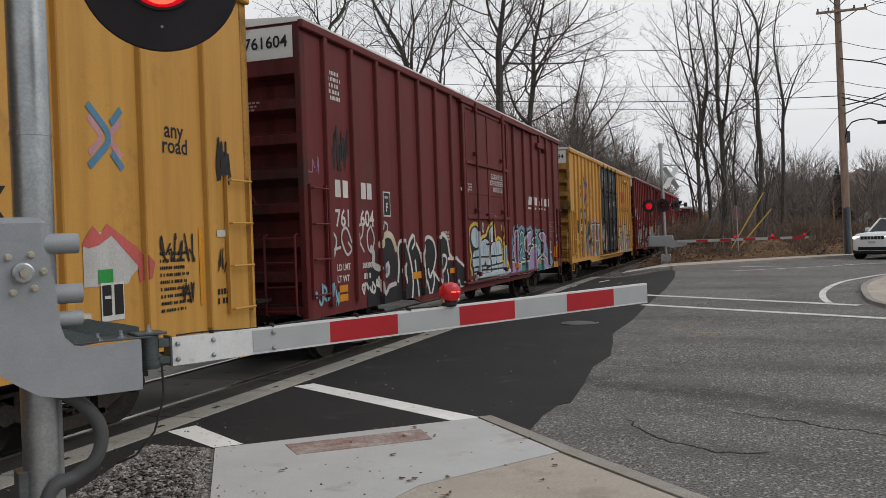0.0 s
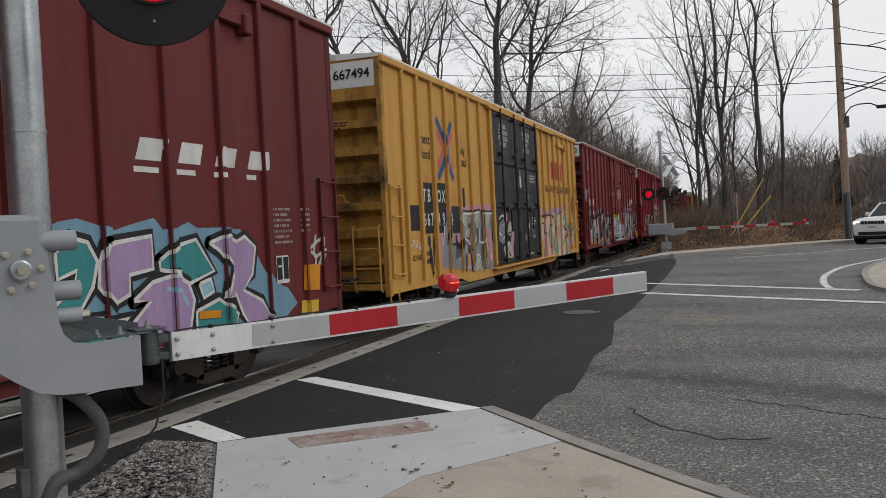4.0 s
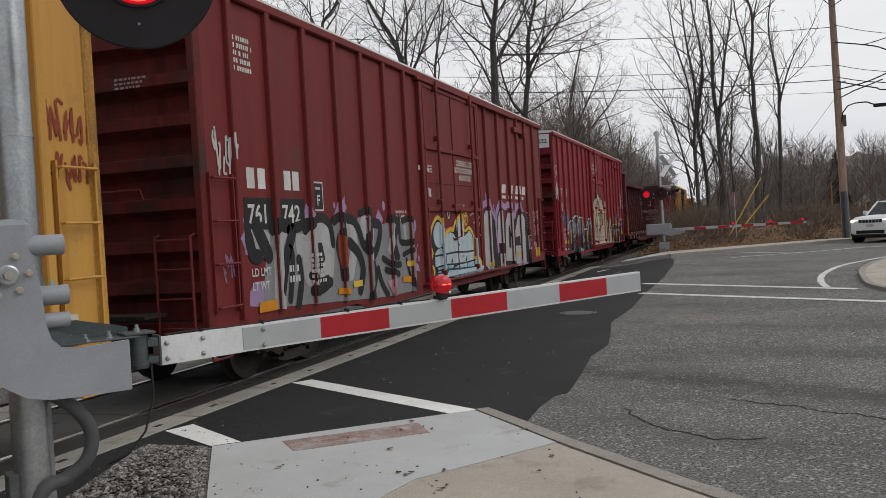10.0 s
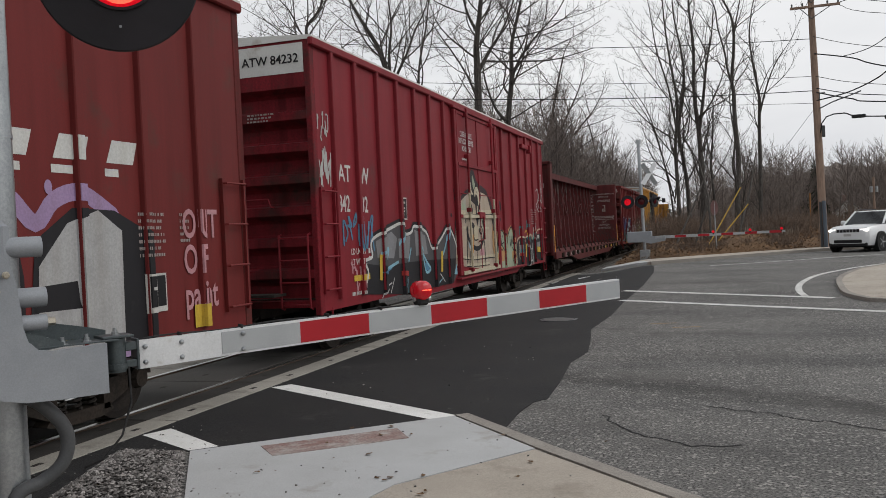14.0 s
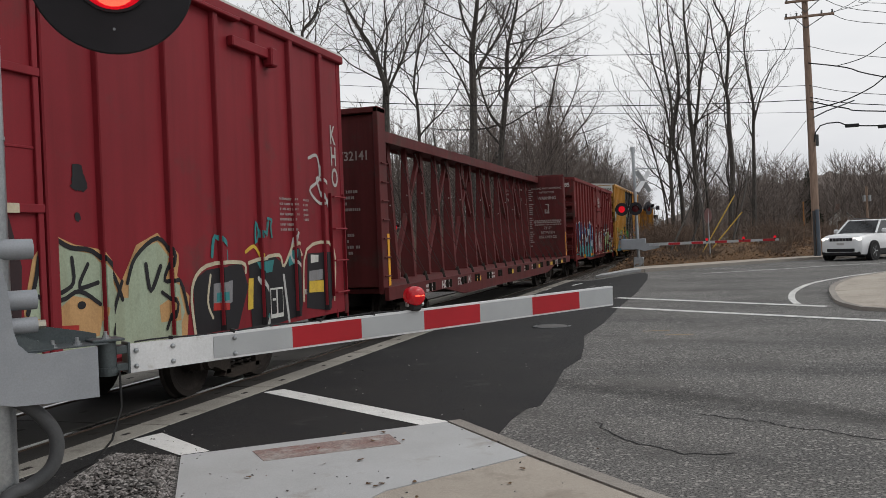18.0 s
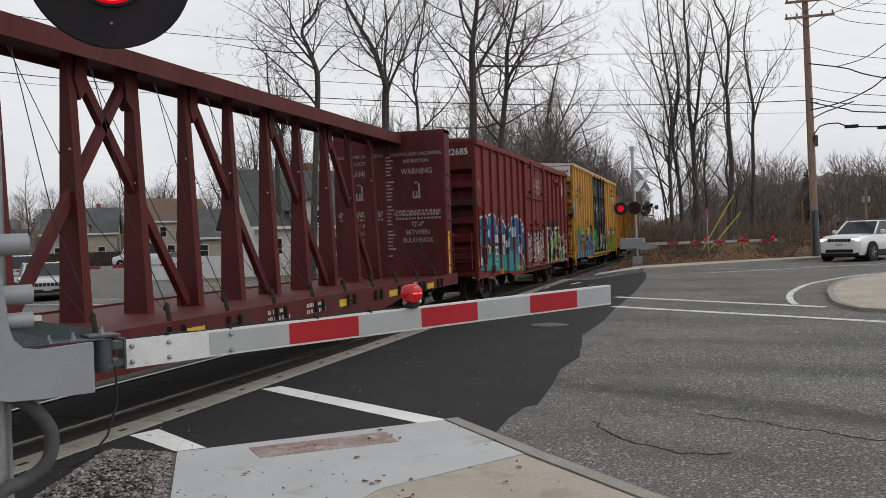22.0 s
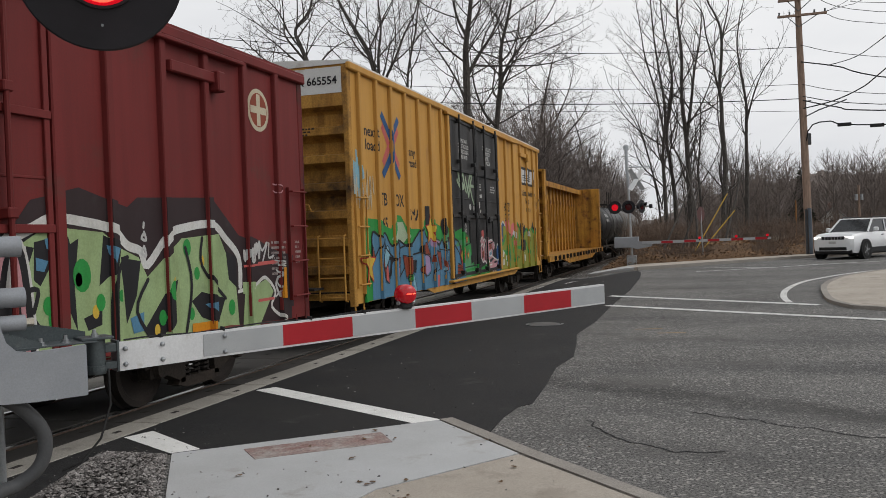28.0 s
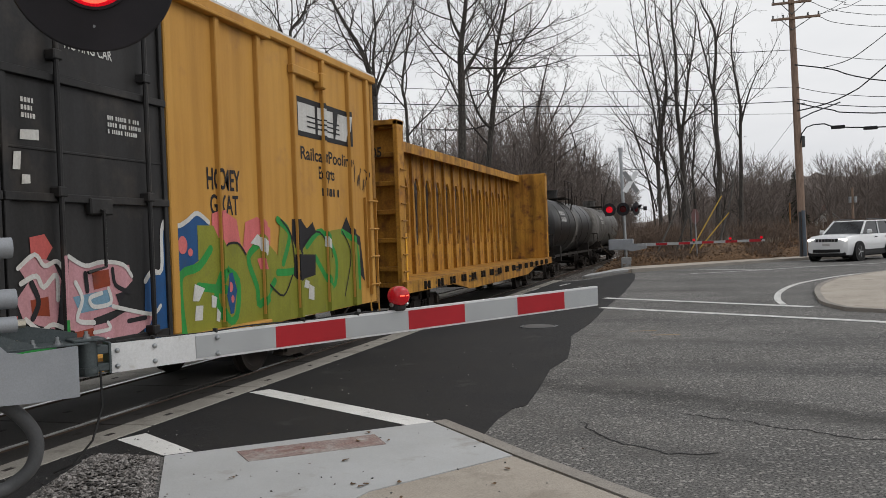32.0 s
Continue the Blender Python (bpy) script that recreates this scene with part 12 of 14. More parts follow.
# ---- trees ----
def grow(seed, stems, girth, spread=0.75, reach=0.36, dense=1.0, rise=0.16, low=0.25):
    """A bare winter tree: crooked stems given in (across, up) metres from its foot, with boughs, branches and twigs that curve upwards."""
    rnd = random.Random(seed)
    wood, crown = Shape(), Shape()
    sides, bends = (8, 5, 4, 3, 3), (0, 7, 5, 4, 2)

    def side_shoots(pts, rs, length, level, start, total):
        n = len(pts) - 1
        count = max(2, round((length * (1 - start)) / (0.80, 0.50, 0.34, 0.22)[level] * dense))
        turn = rnd.uniform(0, 6.283)
        for k in range(count):
            u = start + (1.0 - start) * (k + rnd.random() * 0.9) / count
            i = min(int(u * n), n - 1)
            f = u * n - i
            at, along = pts[i].lerp(pts[i + 1], f), (pts[i + 1] - pts[i]).normalized()
            rr = rs[i] + (rs[i + 1] - rs[i]) * f
            turn += 2.4 + rnd.uniform(-0.7, 0.7)
            out = Matrix.Rotation(turn, 3, along) @ along.orthogonal().normalized()
            tilt = spread * rnd.uniform(0.65, 1.25)
            ln = (total * reach * (1.12 - 0.75 * u) if level == 0 else length * rnd.uniform(0.34, 0.58) * (1.15 - 0.55 * u)) * rnd.uniform(0.7, 1.2)
            shoot(at, along * math.cos(tilt) + out * math.sin(tilt), ln, max(0.0065, min(rr * 0.62, 0.0040 + 0.0120 * ln)), level + 1)

    def shoot(p, d, length, r, level):
        n = bends[level]
        pts, rs, d = [p.copy()], [r], d.normalized()
        sway = Vector((rnd.uniform(-1, 1), rnd.uniform(-1, 1), rnd.uniform(-0.5, 0.5))) * 0.16
        for k in range(n):
            if k == n // 2:
                sway = Vector((rnd.uniform(-1, 1), rnd.uniform(-1, 1), rnd.uniform(-0.5, 0.5))) * 0.16
            d = (d + sway + Vector((rnd.uniform(-1, 1), rnd.uniform(-1, 1), rnd.uniform(-1, 1))) * 0.10 + Vector((0, 0, rise))).normalized()
            pts.append(pts[-1] + d * length / n)
            rs.append(max(0.0050, r * (1 - 0.72 * (k + 1) / n)))
        (wood if level < 2 else crown).tube(pts, 0, sides[level], rs)
        if level < 4 and length > 0.35:
            side_shoots(pts, rs, length, level, 0.16, 0)

    total = stems[0][-1][1]
    for j, stem in enumerate(stems):
        line = bend([(u, rnd.uniform(-0.25, 0.25) * min(1.0, i) + (0.0 if j == 0 else rnd.uniform(-0.3, 0.3) * i * 0.4), z) for i, (u, z) in enumerate(stem)], 3)
        pts = [Vector(p) for p in line]
        r0 = girth * (1.0 if j == 0 else max(0.30, 0.80 * (1 - 0.8 * stem[0][1] / total)))
        n = len(pts) - 1
        rs = [max(0.02, r0 * (1 - 0.80 * (k / n) ** 0.9)) for k in range(n + 1)]
        wood.tube(pts, 0, sides[0], rs)
        length = sum((q - p).length for p, q in zip(pts, pts[1:]))
        side_shoots(pts, rs, length, 0, low if j == 0 else 0.06, total)
        shoot(pts[-1], pts[-1] - pts[-2], total * 0.14, rs[-1], 1)
    return wood.mesh("trunk", M_bark, True), crown.mesh("crown", M_twig)


TREE_MESHES = {
    "old_fork": grow(1, [[(-0.1, -0.3), (0.1, 4.0), (0.5, 10.1), (0.4, 11.4), (0.0, 12.5), (-0.2, 13.3), (0.6, 14.4), (1.0, 16.5)], [(0.5, 11.3), (-0.2, 12.2), (-0.7, 12.9), (-0.9, 13.8), (-0.8, 14.6), (-1.1, 16.2)]], 0.20, 1.05, 0.34, 0.86, 0.08, 0.26),
    "vase": grow(2, [[(-0.1, -0.3), (0.1, 9.2), (0.2, 10.6), (-0.1, 11.7), (-0.5, 12.9), (-1.3, 14.3), (-2.0, 15.7), (-2.5, 17.2)], [(0.2, 10.0), (0.5, 11.0), (1.2, 12.3), (1.7, 13.6), (2.4, 14.9), (2.8, 16.8)], [(0.2, 10.6), (0.2, 12.3), (0.4, 13.8), (0.3, 15.6), (0.4, 17.4)]], 0.24, 0.95, 0.33, 0.84, 0.08, 0.26),
    "pole_tree": grow(3, [[(0.0, -0.3), (0.1, 5.0), (0.1, 9.8), (-0.1, 11.1), (0.1, 12.7), (0.5, 14.3), (0.8, 16.3), (1.1, 18.0)]], 0.12, 1.0, 0.26, 0.76, 0.08, 0.22),
    "mast_tree": grow(4, [[(0.0, -0.3), (0.1, 4.0), (0.3, 11.6), (0.3, 13.7), (0.6, 15.7), (0.9, 18.2), (1.0, 20.5)], [(0.4, 14.6), (-0.1, 15.7), (-0.4, 17.0), (-0.5, 19.0)], [(0.4, 12.2), (1.2, 13.5), (1.9, 14.5), (2.6, 16.0), (3.3, 18.2)]], 0.32, 1.0, 0.31, 0.86, 0.07, 0.24),
    "leaning": grow(5, [[(-0.3, -0.3), (0.0, 3.0), (0.8, 9.9), (1.1, 12.1), (1.2, 14.4), (1.6, 16.0), (2.0, 17.8), (2.2, 20.4)], [(1.0, 11.9), (1.7, 13.5), (2.9, 15.0), (4.3, 16.4), (5.2, 18.0)], [(0.6, 9.4), (-0.1, 10.3), (-0.7, 12.2), (-0.9, 14.4)]], 0.24, 1.0, 0.31, 0.87, 0.07, 0.22),
    "round": grow(6, [[(0.0, -0.3), (0.0, 5.0), (0.3, 10.4), (0.6, 13.0), (1.2, 15.9), (1.9, 18.5)], [(0.3, 10.4), (-0.4, 13.0), (-0.6, 15.6)], [(0.4, 9.4), (1.9, 12.6), (3.1, 15.0), (3.8, 17.2)], [(0.3, 7.8), (2.3, 10.6), (4.3, 12.9), (5.3, 14.6)], [(0.2, 8.6), (-1.2, 11.0), (-2.0, 13.2)]], 0.25, 0.95, 0.26, 1.05, 0.07, 0.25),
    "feather_a": grow(7, [[(0.0, -0.3), (-0.1, 4.1), (-0.1, 6.9), (0.1, 9.9), (-0.2, 12.7), (-0.5, 15.2), (-0.7, 18.0)], [(0.0, 8.3), (-0.5, 11.1), (-1.1, 13.6), (-1.4, 16.0), (-1.7, 17.6)]], 0.16, 0.80, 0.30, 0.84, 0.11, 0.14),
    "feather_b": grow(8, [[(0.0, -0.3), (0.0, 3.1), (-0.2, 5.4), (-0.2, 8.0), (-0.5, 10.5), (-0.4, 13.8), (-0.5, 16.6), (-0.5, 19.4)], [(-0.2, 8.0), (0.2, 10.3), (0.5, 12.6), (0.9, 14.5), (1.2, 16.5)]], 0.25, 0.80, 0.30, 0.84, 0.11, 0.14),
    "feather_c": grow(9, [[(0.0, -0.3), (-0.1, 4.1), (-0.4, 6.5), (-0.5, 8.5), (-0.1, 11.3), (-0.1, 13.7), (-0.5, 16.4), (-0.7, 18.6)]], 0.17, 0.80, 0.28, 0.84, 0.11, 0.14),
    "crooked": grow(10, [[(0.0, -0.3), (0.1, 3.0), (0.3, 5.7), (0.1, 8.4), (0.2, 10.2), (0.1, 11.1), (0.3, 13.3), (0.2, 14.9), (-0.1, 16.0), (-0.6, 16.9), (-0.9, 18.6)], [(0.1, 10.6), (-0.3, 11.8), (-0.4, 12.9), (-0.7, 14.7), (-1.0, 16.0), (-1.5, 17.4), (-1.8, 18.8)], [(0.3, 14.2), (0.7, 16.0), (1.0, 17.8)]], 0.20, 0.85, 0.22, 0.78, 0.09, 0.3),
    "sapling": grow(11, [[(0.0, -0.3), (0.2, 4.9), (0.3, 8.2), (0.3, 10.3), (0.0, 12.4), (-0.2, 14.6), (0.0, 16.5)], [(0.3, 9.1), (0.9, 11.0), (1.5, 12.6), (2.3, 13.8)]], 0.17, 0.70, 0.22, 0.95, 0.11, 0.25),
    "sweeping": grow(12, [[(0.0, -0.3), (-0.2, 3.0), (-0.5, 5.2), (-1.2, 8.1), (-1.9, 10.1), (-2.8, 11.6)], [(0.0, 3.2), (-0.8, 6.7), (-1.5, 9.1), (-2.6, 10.9), (-3.5, 12.4)], [(0.0, 3.5), (0.3, 6.5), (0.4, 9.0), (0.2, 11.5)]], 0.09, 0.8, 0.33, 0.85, 0.09, 0.2),
}


def tree(kind, x, y, z, turn, size, label="bare grey winter tree with fine branching twigs", group="trees beside the track"):
    t = thing("tree", label, "tree", Matrix.Translation((x, y, z)) @ Matrix.Rotation(radians(turn), 4, "Z") @ Matrix.Diagonal((size, size, size, 1)), group)
    a, b = TREE_MESHES[kind]
    part("trunk", a, None, t)
    part("crown", b, None, t)


# row behind the track
for kind, x, y, turn, size in (("old_fork", -20.3, 41.9, 17, 1.0), ("vase", -17.6, 45.9, 17, 1.0), ("pole_tree", -16.8, 49.3, 17, 1.0), ("mast_tree", -14.4, 52.6, 17, 1.0), ("leaning", -13.9, 56.4, 17, 1.0), ("round", -15.2, 81.2, 17, 1.0),
                              ("sapling", -21.0, 66, 60, 0.75), ("feather_c", -18.5, 72, 190, 0.75), ("round", -13.4, 104, 160, 0.85), ("sapling", -16.4, 70, 140, 0.8), ("feather_a", -14.4, 92, 60, 0.75), ("vase", -27.5, 52, 100, 0.8), ("sweeping", -13.4, 66, 200, 0.8), ("sweeping", -13.0, 118, 200, 1.1)):
    tree(kind, x, y, 0.0, turn, size)
# stand beyond the far gate
for kind, x, y, turn, size in (("feather_a", -2.6, 62.1, 17, 1.0), ("feather_b", -0.9, 62.6, 17, 1.0), ("feather_c", -2.0, 64.3, 17, 1.0), ("crooked", 1.1, 61.1, 17, 1.0), ("sapling", 2.7, 64.8, 17, 1.0), ("sweeping", -3.0, 65.1, 17, 1.0),
                              ("sapling", -0.2, 68, 130, 0.7), ("sweeping", -1.5, 70, 230, 0.85), ("feather_c", 1.2, 71, 100, 0.7), ("sweeping", 1.6, 67, 120, 0.6), ("sweeping", 3.0, 69, 300, 0.6)):
    tree(kind, x, y, 0.3, turn, size, group="trees beyond the far gate")
# garden trees behind the houses, far side of the road
for kind, x, y, turn, size in (("round", -62, 101, 50, 0.85), ("round", -54, 96, 150, 0.95), ("vase", -33, 64, 250, 0.66), ("round", -75, 106, 10, 0.7), ("feather_c", -86, 92, 200, 0.7), ("sweeping", -24.5, 49, 100, 0.6), ("sweeping", -42, 82, 30, 0.6)):
    tree(kind, x, y, 0.0, turn, size, group="garden trees behind the houses")


def woods(name, spots, seed, label, tall, twig_r=0.03):
    """Far woods: bare trees with round crowns of fine twigs, one mesh."""
    rnd = random.Random(seed)
    sh, tr = Shape(), Shape()
    for x, y in spots:
        h = tall * rnd.uniform(0.65, 1.15)
        base = Vector((x, y, g(x, y) - 0.1))
        lean = Vector((rnd.uniform(-0.08, 0.08), rnd.uniform(-0.08, 0.08), 1))
        tr.tube([base, base + lean * h * 0.4, base + lean * h * 0.8], 0, 4, [h * 0.010, h * 0.007, h * 0.003])
        c, w = base + lean * h * 0.66, h * rnd.uniform(0.18, 0.28)
        for k in range(34):
            v = Vector((rnd.gauss(0, 1), rnd.gauss(0, 1), rnd.gauss(0.25, 1))).normalized()
            e = c + Vector((v.x * w, v.y * w, v.z * h * 0.34)) * rnd.uniform(0.75, 1.05)
            p = base + lean * min(h * 0.78, max(h * 0.2, (e.z - base.z) - h * rnd.uniform(0.12, 0.3)))
            m_ = p.lerp(e, 0.5) + Vector((rnd.uniform(-1, 1), rnd.uniform(-1, 1), rnd.uniform(-1, 0.3))) * h * 0.03
            sh.cyl(p, m_, twig_r, twig_r * 0.7, 3, False).cyl(m_, e, twig_r * 0.7, twig_r * 0.3, 3, False)
            for j in range(4):
                q_ = m_.lerp(e, rnd.uniform(0, 0.9))
                t_ = q_ + ((e - p).normalized() + Vector((rnd.uniform(-1, 1), rnd.uniform(-1, 1), rnd.uniform(-0.4, 1)))).normalized() * h * rnd.uniform(0.05, 0.11)
                sh.cyl(q_, t_, twig_r * 0.5, twig_r * 0.25, 3, False)
    t = thing(name, label, "woods", (0, 0, 0), kind="stuff")
    part("trunks", tr, M_hazed_bark, t)
    part("branches", sh, M_hazed_twig, t)


rnd = random.Random(31)
woods("woods_beyond_road", [(rnd.uniform(5, 100), rnd.uniform(105, 185)) for _ in range(460)], 32, "brown bare woods on the rise beyond the road", 11.5, 0.034)
woods("woods_along_track", [(rnd.uniform(-34, -11.6), 66 + 120 * rnd.random() ** 1.2) for _ in range(330)] + [(-11.6 - 8 * rnd.random(), 62 + 30 * rnd.random()) for _ in range(30)], 33, "bare brown woods along the track", 13.0, 0.032)
woods("woods_beyond_gate", [(rnd.uniform(-4.2, 8), 84 + 100 * rnd.random() ** 1.2) for _ in range(70)], 35, "thin bare woods beyond the far gate", 9.0, 0.028)
woods("woods_behind_houses", [(rnd.uniform(-150, -46), rnd.uniform(108, 150)) for _ in range(230)], 34, "bare woods behind the houses", 12.5, 0.032)


def brush(name, spots, seed, label, high, mt):
    """Thickets: fans of thin stems."""
    rnd = random.Random(seed)
    sh = Shape()
    for x, y, z in spots:
        for k in range(14):
            a, tilt, ln = rnd.uniform(0, 6.283), rnd.uniform(0.05, 0.75), high * rnd.uniform(0.5, 1.2)
            d = Vector((math.cos(a) * math.sin(tilt), math.sin(a) * math.sin(tilt), math.cos(tilt)))
            p = Vector((x + rnd.uniform(-0.4, 0.4), y + rnd.uniform(-0.4, 0.4), z))
            m_ = p + d * ln * 0.55 + Vector((rnd.uniform(-0.1, 0.1), rnd.uniform(-0.1, 0.1), 0)) * ln
            sh.cyl(p, m_, 0.014, 0.010, 3, False).cyl(m_, p + d * ln, 0.010, 0.006, 3, False)
            for j in range(3):
                e = m_ + Vector((rnd.uniform(-1, 1), rnd.uniform(-1, 1), rnd.uniform(0, 1))).normalized() * ln * 0.35
                sh.cyl(m_, e, 0.008, 0.005, 3, False)
    tagged(part(name, sh, mt), label, "brush", kind="stuff")


M_brush = surface("brown_brush", (0.17, 0.125, 0.095), (0.125, 0.092, 0.072), 0.95, big=0.5, fine=4, grain=0.3, bump=0.0)
brush("brush_on_bank", [(x, 46 + max(0, x) * 0.9 + rnd.uniform(0, 9), 0.9) for x in [rnd.uniform(-3.4, 14) for _ in range(80)]], 41, "dry brown brush on the leafy bank", 1.7, M_brush)
brush("brush_along_track", [(rnd.uniform(-16, -10.6), 30 + 110 * rnd.random(), 0.0) for _ in range(230)] + [(rnd.uniform(-4.3, -3.2), 48 + 90 * rnd.random(), 0.2) for _ in range(90)], 42, "brown brush along the track", 2.6, M_brush)
brush("weeds_at_bank_foot", [(x, 41.2 + max(0, x + 1) * 0.95 + rnd.uniform(0, 2.5), 0.6) for x in [rnd.uniform(-3.6, 12) for _ in range(120)]], 43, "low dry weeds at the foot of the bank", 0.55, M_brush)


def conifer(x, y, h, label):
    t = thing("tree", label, "tree", (x, y, 0), "garden trees behind the houses")
    part("trunk", Shape().cyl((0, 0, -0.1), (0, 0, h), 0.2, 0.02, 8), M_bark, t)
    rnd_, sh = random.Random(int(x * 7)), Shape()
    for k in range(420):
        u = rnd_.random() ** 0.8
        z, a = h * (0.12 + 0.86 * u), rnd_.uniform(0, 6.283)
        ln = h * 0.24 * (1.05 - u) * rnd_.uniform(0.6, 1.1)
        d = Vector((math.cos(a), math.sin(a), -0.18))
        p = Vector((0, 0, z))
        q_ = p + d * ln
        w = Vector((-d.y, d.x, 0)) * ln * 0.16
        sh.add([p, q_ * 0.6 + p * 0.4 + w, q_, q_ * 0.6 + p * 0.4 - w], [(0, 1, 2, 3)])
        sh.add([p, q_ * 0.6 + p * 0.4 + Vector((0, 0, ln * 0.10)), q_, q_ * 0.6 + p * 0.4 - Vector((0, 0, ln * 0.14))], [(0, 1, 2, 3)])
    part("crown", sh, M_needles, t)


conifer(-66, 66, 11.5, "dark green spruce beside the houses")
conifer(12.5, 128, 10.5, "dark green pine among the bare woods")


def far_ridge():
    """Low wooded ridge that closes the distance."""
    pts = [(-300, 150, 8), (-160, 190, 9), (-60, 230, 6), (-20, 240, 5), (-8, 205, 6), (4, 200, 11), (12, 200, 13), (34, 195, 13.5), (90, 180, 14), (180, 150, 13), (300, 60, 11)]
    v, f = [], []
    line = bend(pts, 36)
    for i, (x, y, h) in enumerate(line):
        h = h * (0.96 + 0.10 * noise.noise((x * 0.10, y * 0.10, 3)) + 0.07 * noise.noise((x * 0.6, y * 0.6, 1)) + 0.05 * noise.noise((x * 2.1, y * 2.1, 5)))
        v += [(x, y, -1), (x * 1.02, y * 1.02, h * 0.7), (x * 1.06, y * 1.06, h)]
        if i:
            b = 3 * (i - 1)
            f += [(b, b + 3, b + 4, b + 1), (b + 1, b + 4, b + 5, b + 2)]
    # the ridge takes the twig colour with haze painted in
    tagged(part("backdrop", Shape().add(v, f), M_hazed_twig), "hazy brown wooded ridge in the distance", "backdrop", kind="structure")


far_ridge()


# ---- utility pole, wires and signs ----
def catenary(a, b, sag, n=14):
    a, b = Vector(a), Vector(b)
    return [a.lerp(b, k / n) + Vector((0, 0, -sag * 4 * (k / n) * (1 - k / n))) for k in range(n + 1)]


PX, PY, PZ = 4.78, 45.3, 0.38
pole = thing("utility_pole", "brown timber utility pole with crossarms", "utility pole", (PX, PY, PZ))
part("pole_shaft", Shape().tube([(0, 0, -0.3), (-0.12, 0, 7.6), (-0.21, 0, 13.6)], 0, 14, [0.19, 0.165, 0.13]), M_pole_wood, pole, "weathered timber shaft", True)
for z, a, b in ((11.66, -1.14, 1.07), (12.42, -1.10, 0.7)):
    arm_ = part("crossarm", Shape().bevbox(a, b, -0.26, -0.15, z - 0.055, z + 0.055, 0.01), M_pole_wood, pole)
    for x in (a + 0.08, a + 0.55, b - 0.55, b - 0.08):
        part("insulator", Shape().lathe([(0, 0.03), (0.05, 0.05), (0.09, 0.035), (0.13, 0.05), (0.16, 0.02)], (x, -0.205, z + 0.055), (0, 0, 1), 10), M_dark_steel, arm_)
    part("brace", Shape().cyl((a * 0.6, -0.2, z - 0.05), (-0.19, -0.15, z - 0.55), 0.02, n=6).cyl((b * 0.6, -0.2, z - 0.05), (-0.19, -0.15, z - 0.55), 0.02, n=6), M_dark_steel, arm_)
part("riser_pipe", Shape().cyl((0.05, -0.25, 0.0), (0.02, -0.22, 2.35), 0.09, n=12), surface("blue_grey_pipe", (0.10, 0.12, 0.145), rough=0.5, fine=60), pole, "blue-grey cable riser")
part("guard", Shape().cyl((-0.12, -0.19, 0.0), (-0.14, -0.18, 2.3), 0.06, n=8), M_conduit, pole)
part("lamp_bracket", Shape().tube([(0.0, -0.15, 6.78), (0.6, -0.2, 7.05), (1.34, -0.2, 7.28), (1.82, -0.2, 7.45)], 0.03, 8), M_dark_steel, pole)
part("drop_hook", Shape().tube([(0.0, -0.18, 7.2), (0.02, -0.25, 7.5), (0.25, -0.25, 7.52)], 0.025, 6), M_dark_steel, pole)
part("cable_bend", Shape().tube([(0.0, -0.16, 5.6), (0.06, -0.22, 6.05), (0.28, -0.25, 6.35), (0.6, -0.25, 6.45), (1.08, -0.25, 6.46)], 0.03, 8), M_wire, pole)
part("junction_box", Shape().bevbox(0.06, 0.2, -0.26, -0.12, 5.4, 5.95, 0.02), M_conduit, pole)


def wire(pts, label, r=0.014):
    tagged(part("overhead_wire", Shape().tube(pts, r, 5), M_wire), label, "wire", "overhead wires")


L2 = (-34.3, 29.1)
for z, zl, sag, r in ((10.55, 13.3, 1.1, 0.016), (8.75, 11.6, 1.0, 0.012), (8.05, 10.6, 0.9, 0.02), (7.45, 10.1, 0.6, 0.010)):
    wire(catenary((PX - 0.15, PY, z), (L2[0], L2[1], zl), sag, 20), "thin black overhead wire crossing the track", r)
# spans to the next pole and drops, each given by points along it
for pts, r in (([(4.62, 10.62), (8.05, 9.71), (20, 7.9)], 0.014), ([(4.63, 9.8), (6.3, 9.42), (8.0, 8.8), (16, 6.7)], 0.03), ([(5.8, 9.52), (7.0, 9.8), (8.05, 10.44), (11, 12.6)], 0.02), ([(4.64, 8.72), (8.0, 7.98), (20, 6.6)], 0.014),
               ([(4.66, 8.14), (8.0, 7.49), (20, 6.4)], 0.02), ([(4.66, 7.55), (6.0, 7.81), (7.2, 8.3), (8.0, 8.88), (11, 11.4)], 0.03), ([(4.66, 7.95), (6.2, 7.5), (8.0, 7.2), (20, 6.2)], 0.03), ([(5.8, 12.0), (8.1, 11.28), (20, 9.5)], 0.014),
               ([(5.4, 12.78), (8.1, 11.82), (20, 9.9)], 0.014), ([(5.85, 12.13), (6.8, 12.3), (7.6, 12.55), (12, 14.6)], 0.012), ([(5.85, 12.1), (6.3, 12.3), (6.85, 12.56), (10, 14.4)], 0.012), ([(4.3, 13.4), (6.84, 12.6), (8.1, 12.25), (20, 10.6)], 0.012)):
    wire([(x, PY - 0.15 - max(0, x - 8) * 0.3, z) for x, z in bend(pts, 5)], "black overhead cable to the next pole", r)
wire([(PX - 0.2, PY, 12.6), (2.9, 46.4, 9.0), (-1.2, 50, 1.6)], "thin guy wire from the pole", 0.009)
wire([(PX - 0.2, PY, 7.2), (3.1, PY - 0.2, 5.3), (0.68, 44.2, 3.3)], "thin guy wire from the pole", 0.009)
wire([(PX - 0.24, PY - 0.1, 8.6), (PX - 0.3, PY - 0.14, 2.2)], "thin ground wire beside the pole", 0.006)
st = thing("cable_strand", "black cable strand with splice boxes", "cable", (0, 0, 0))
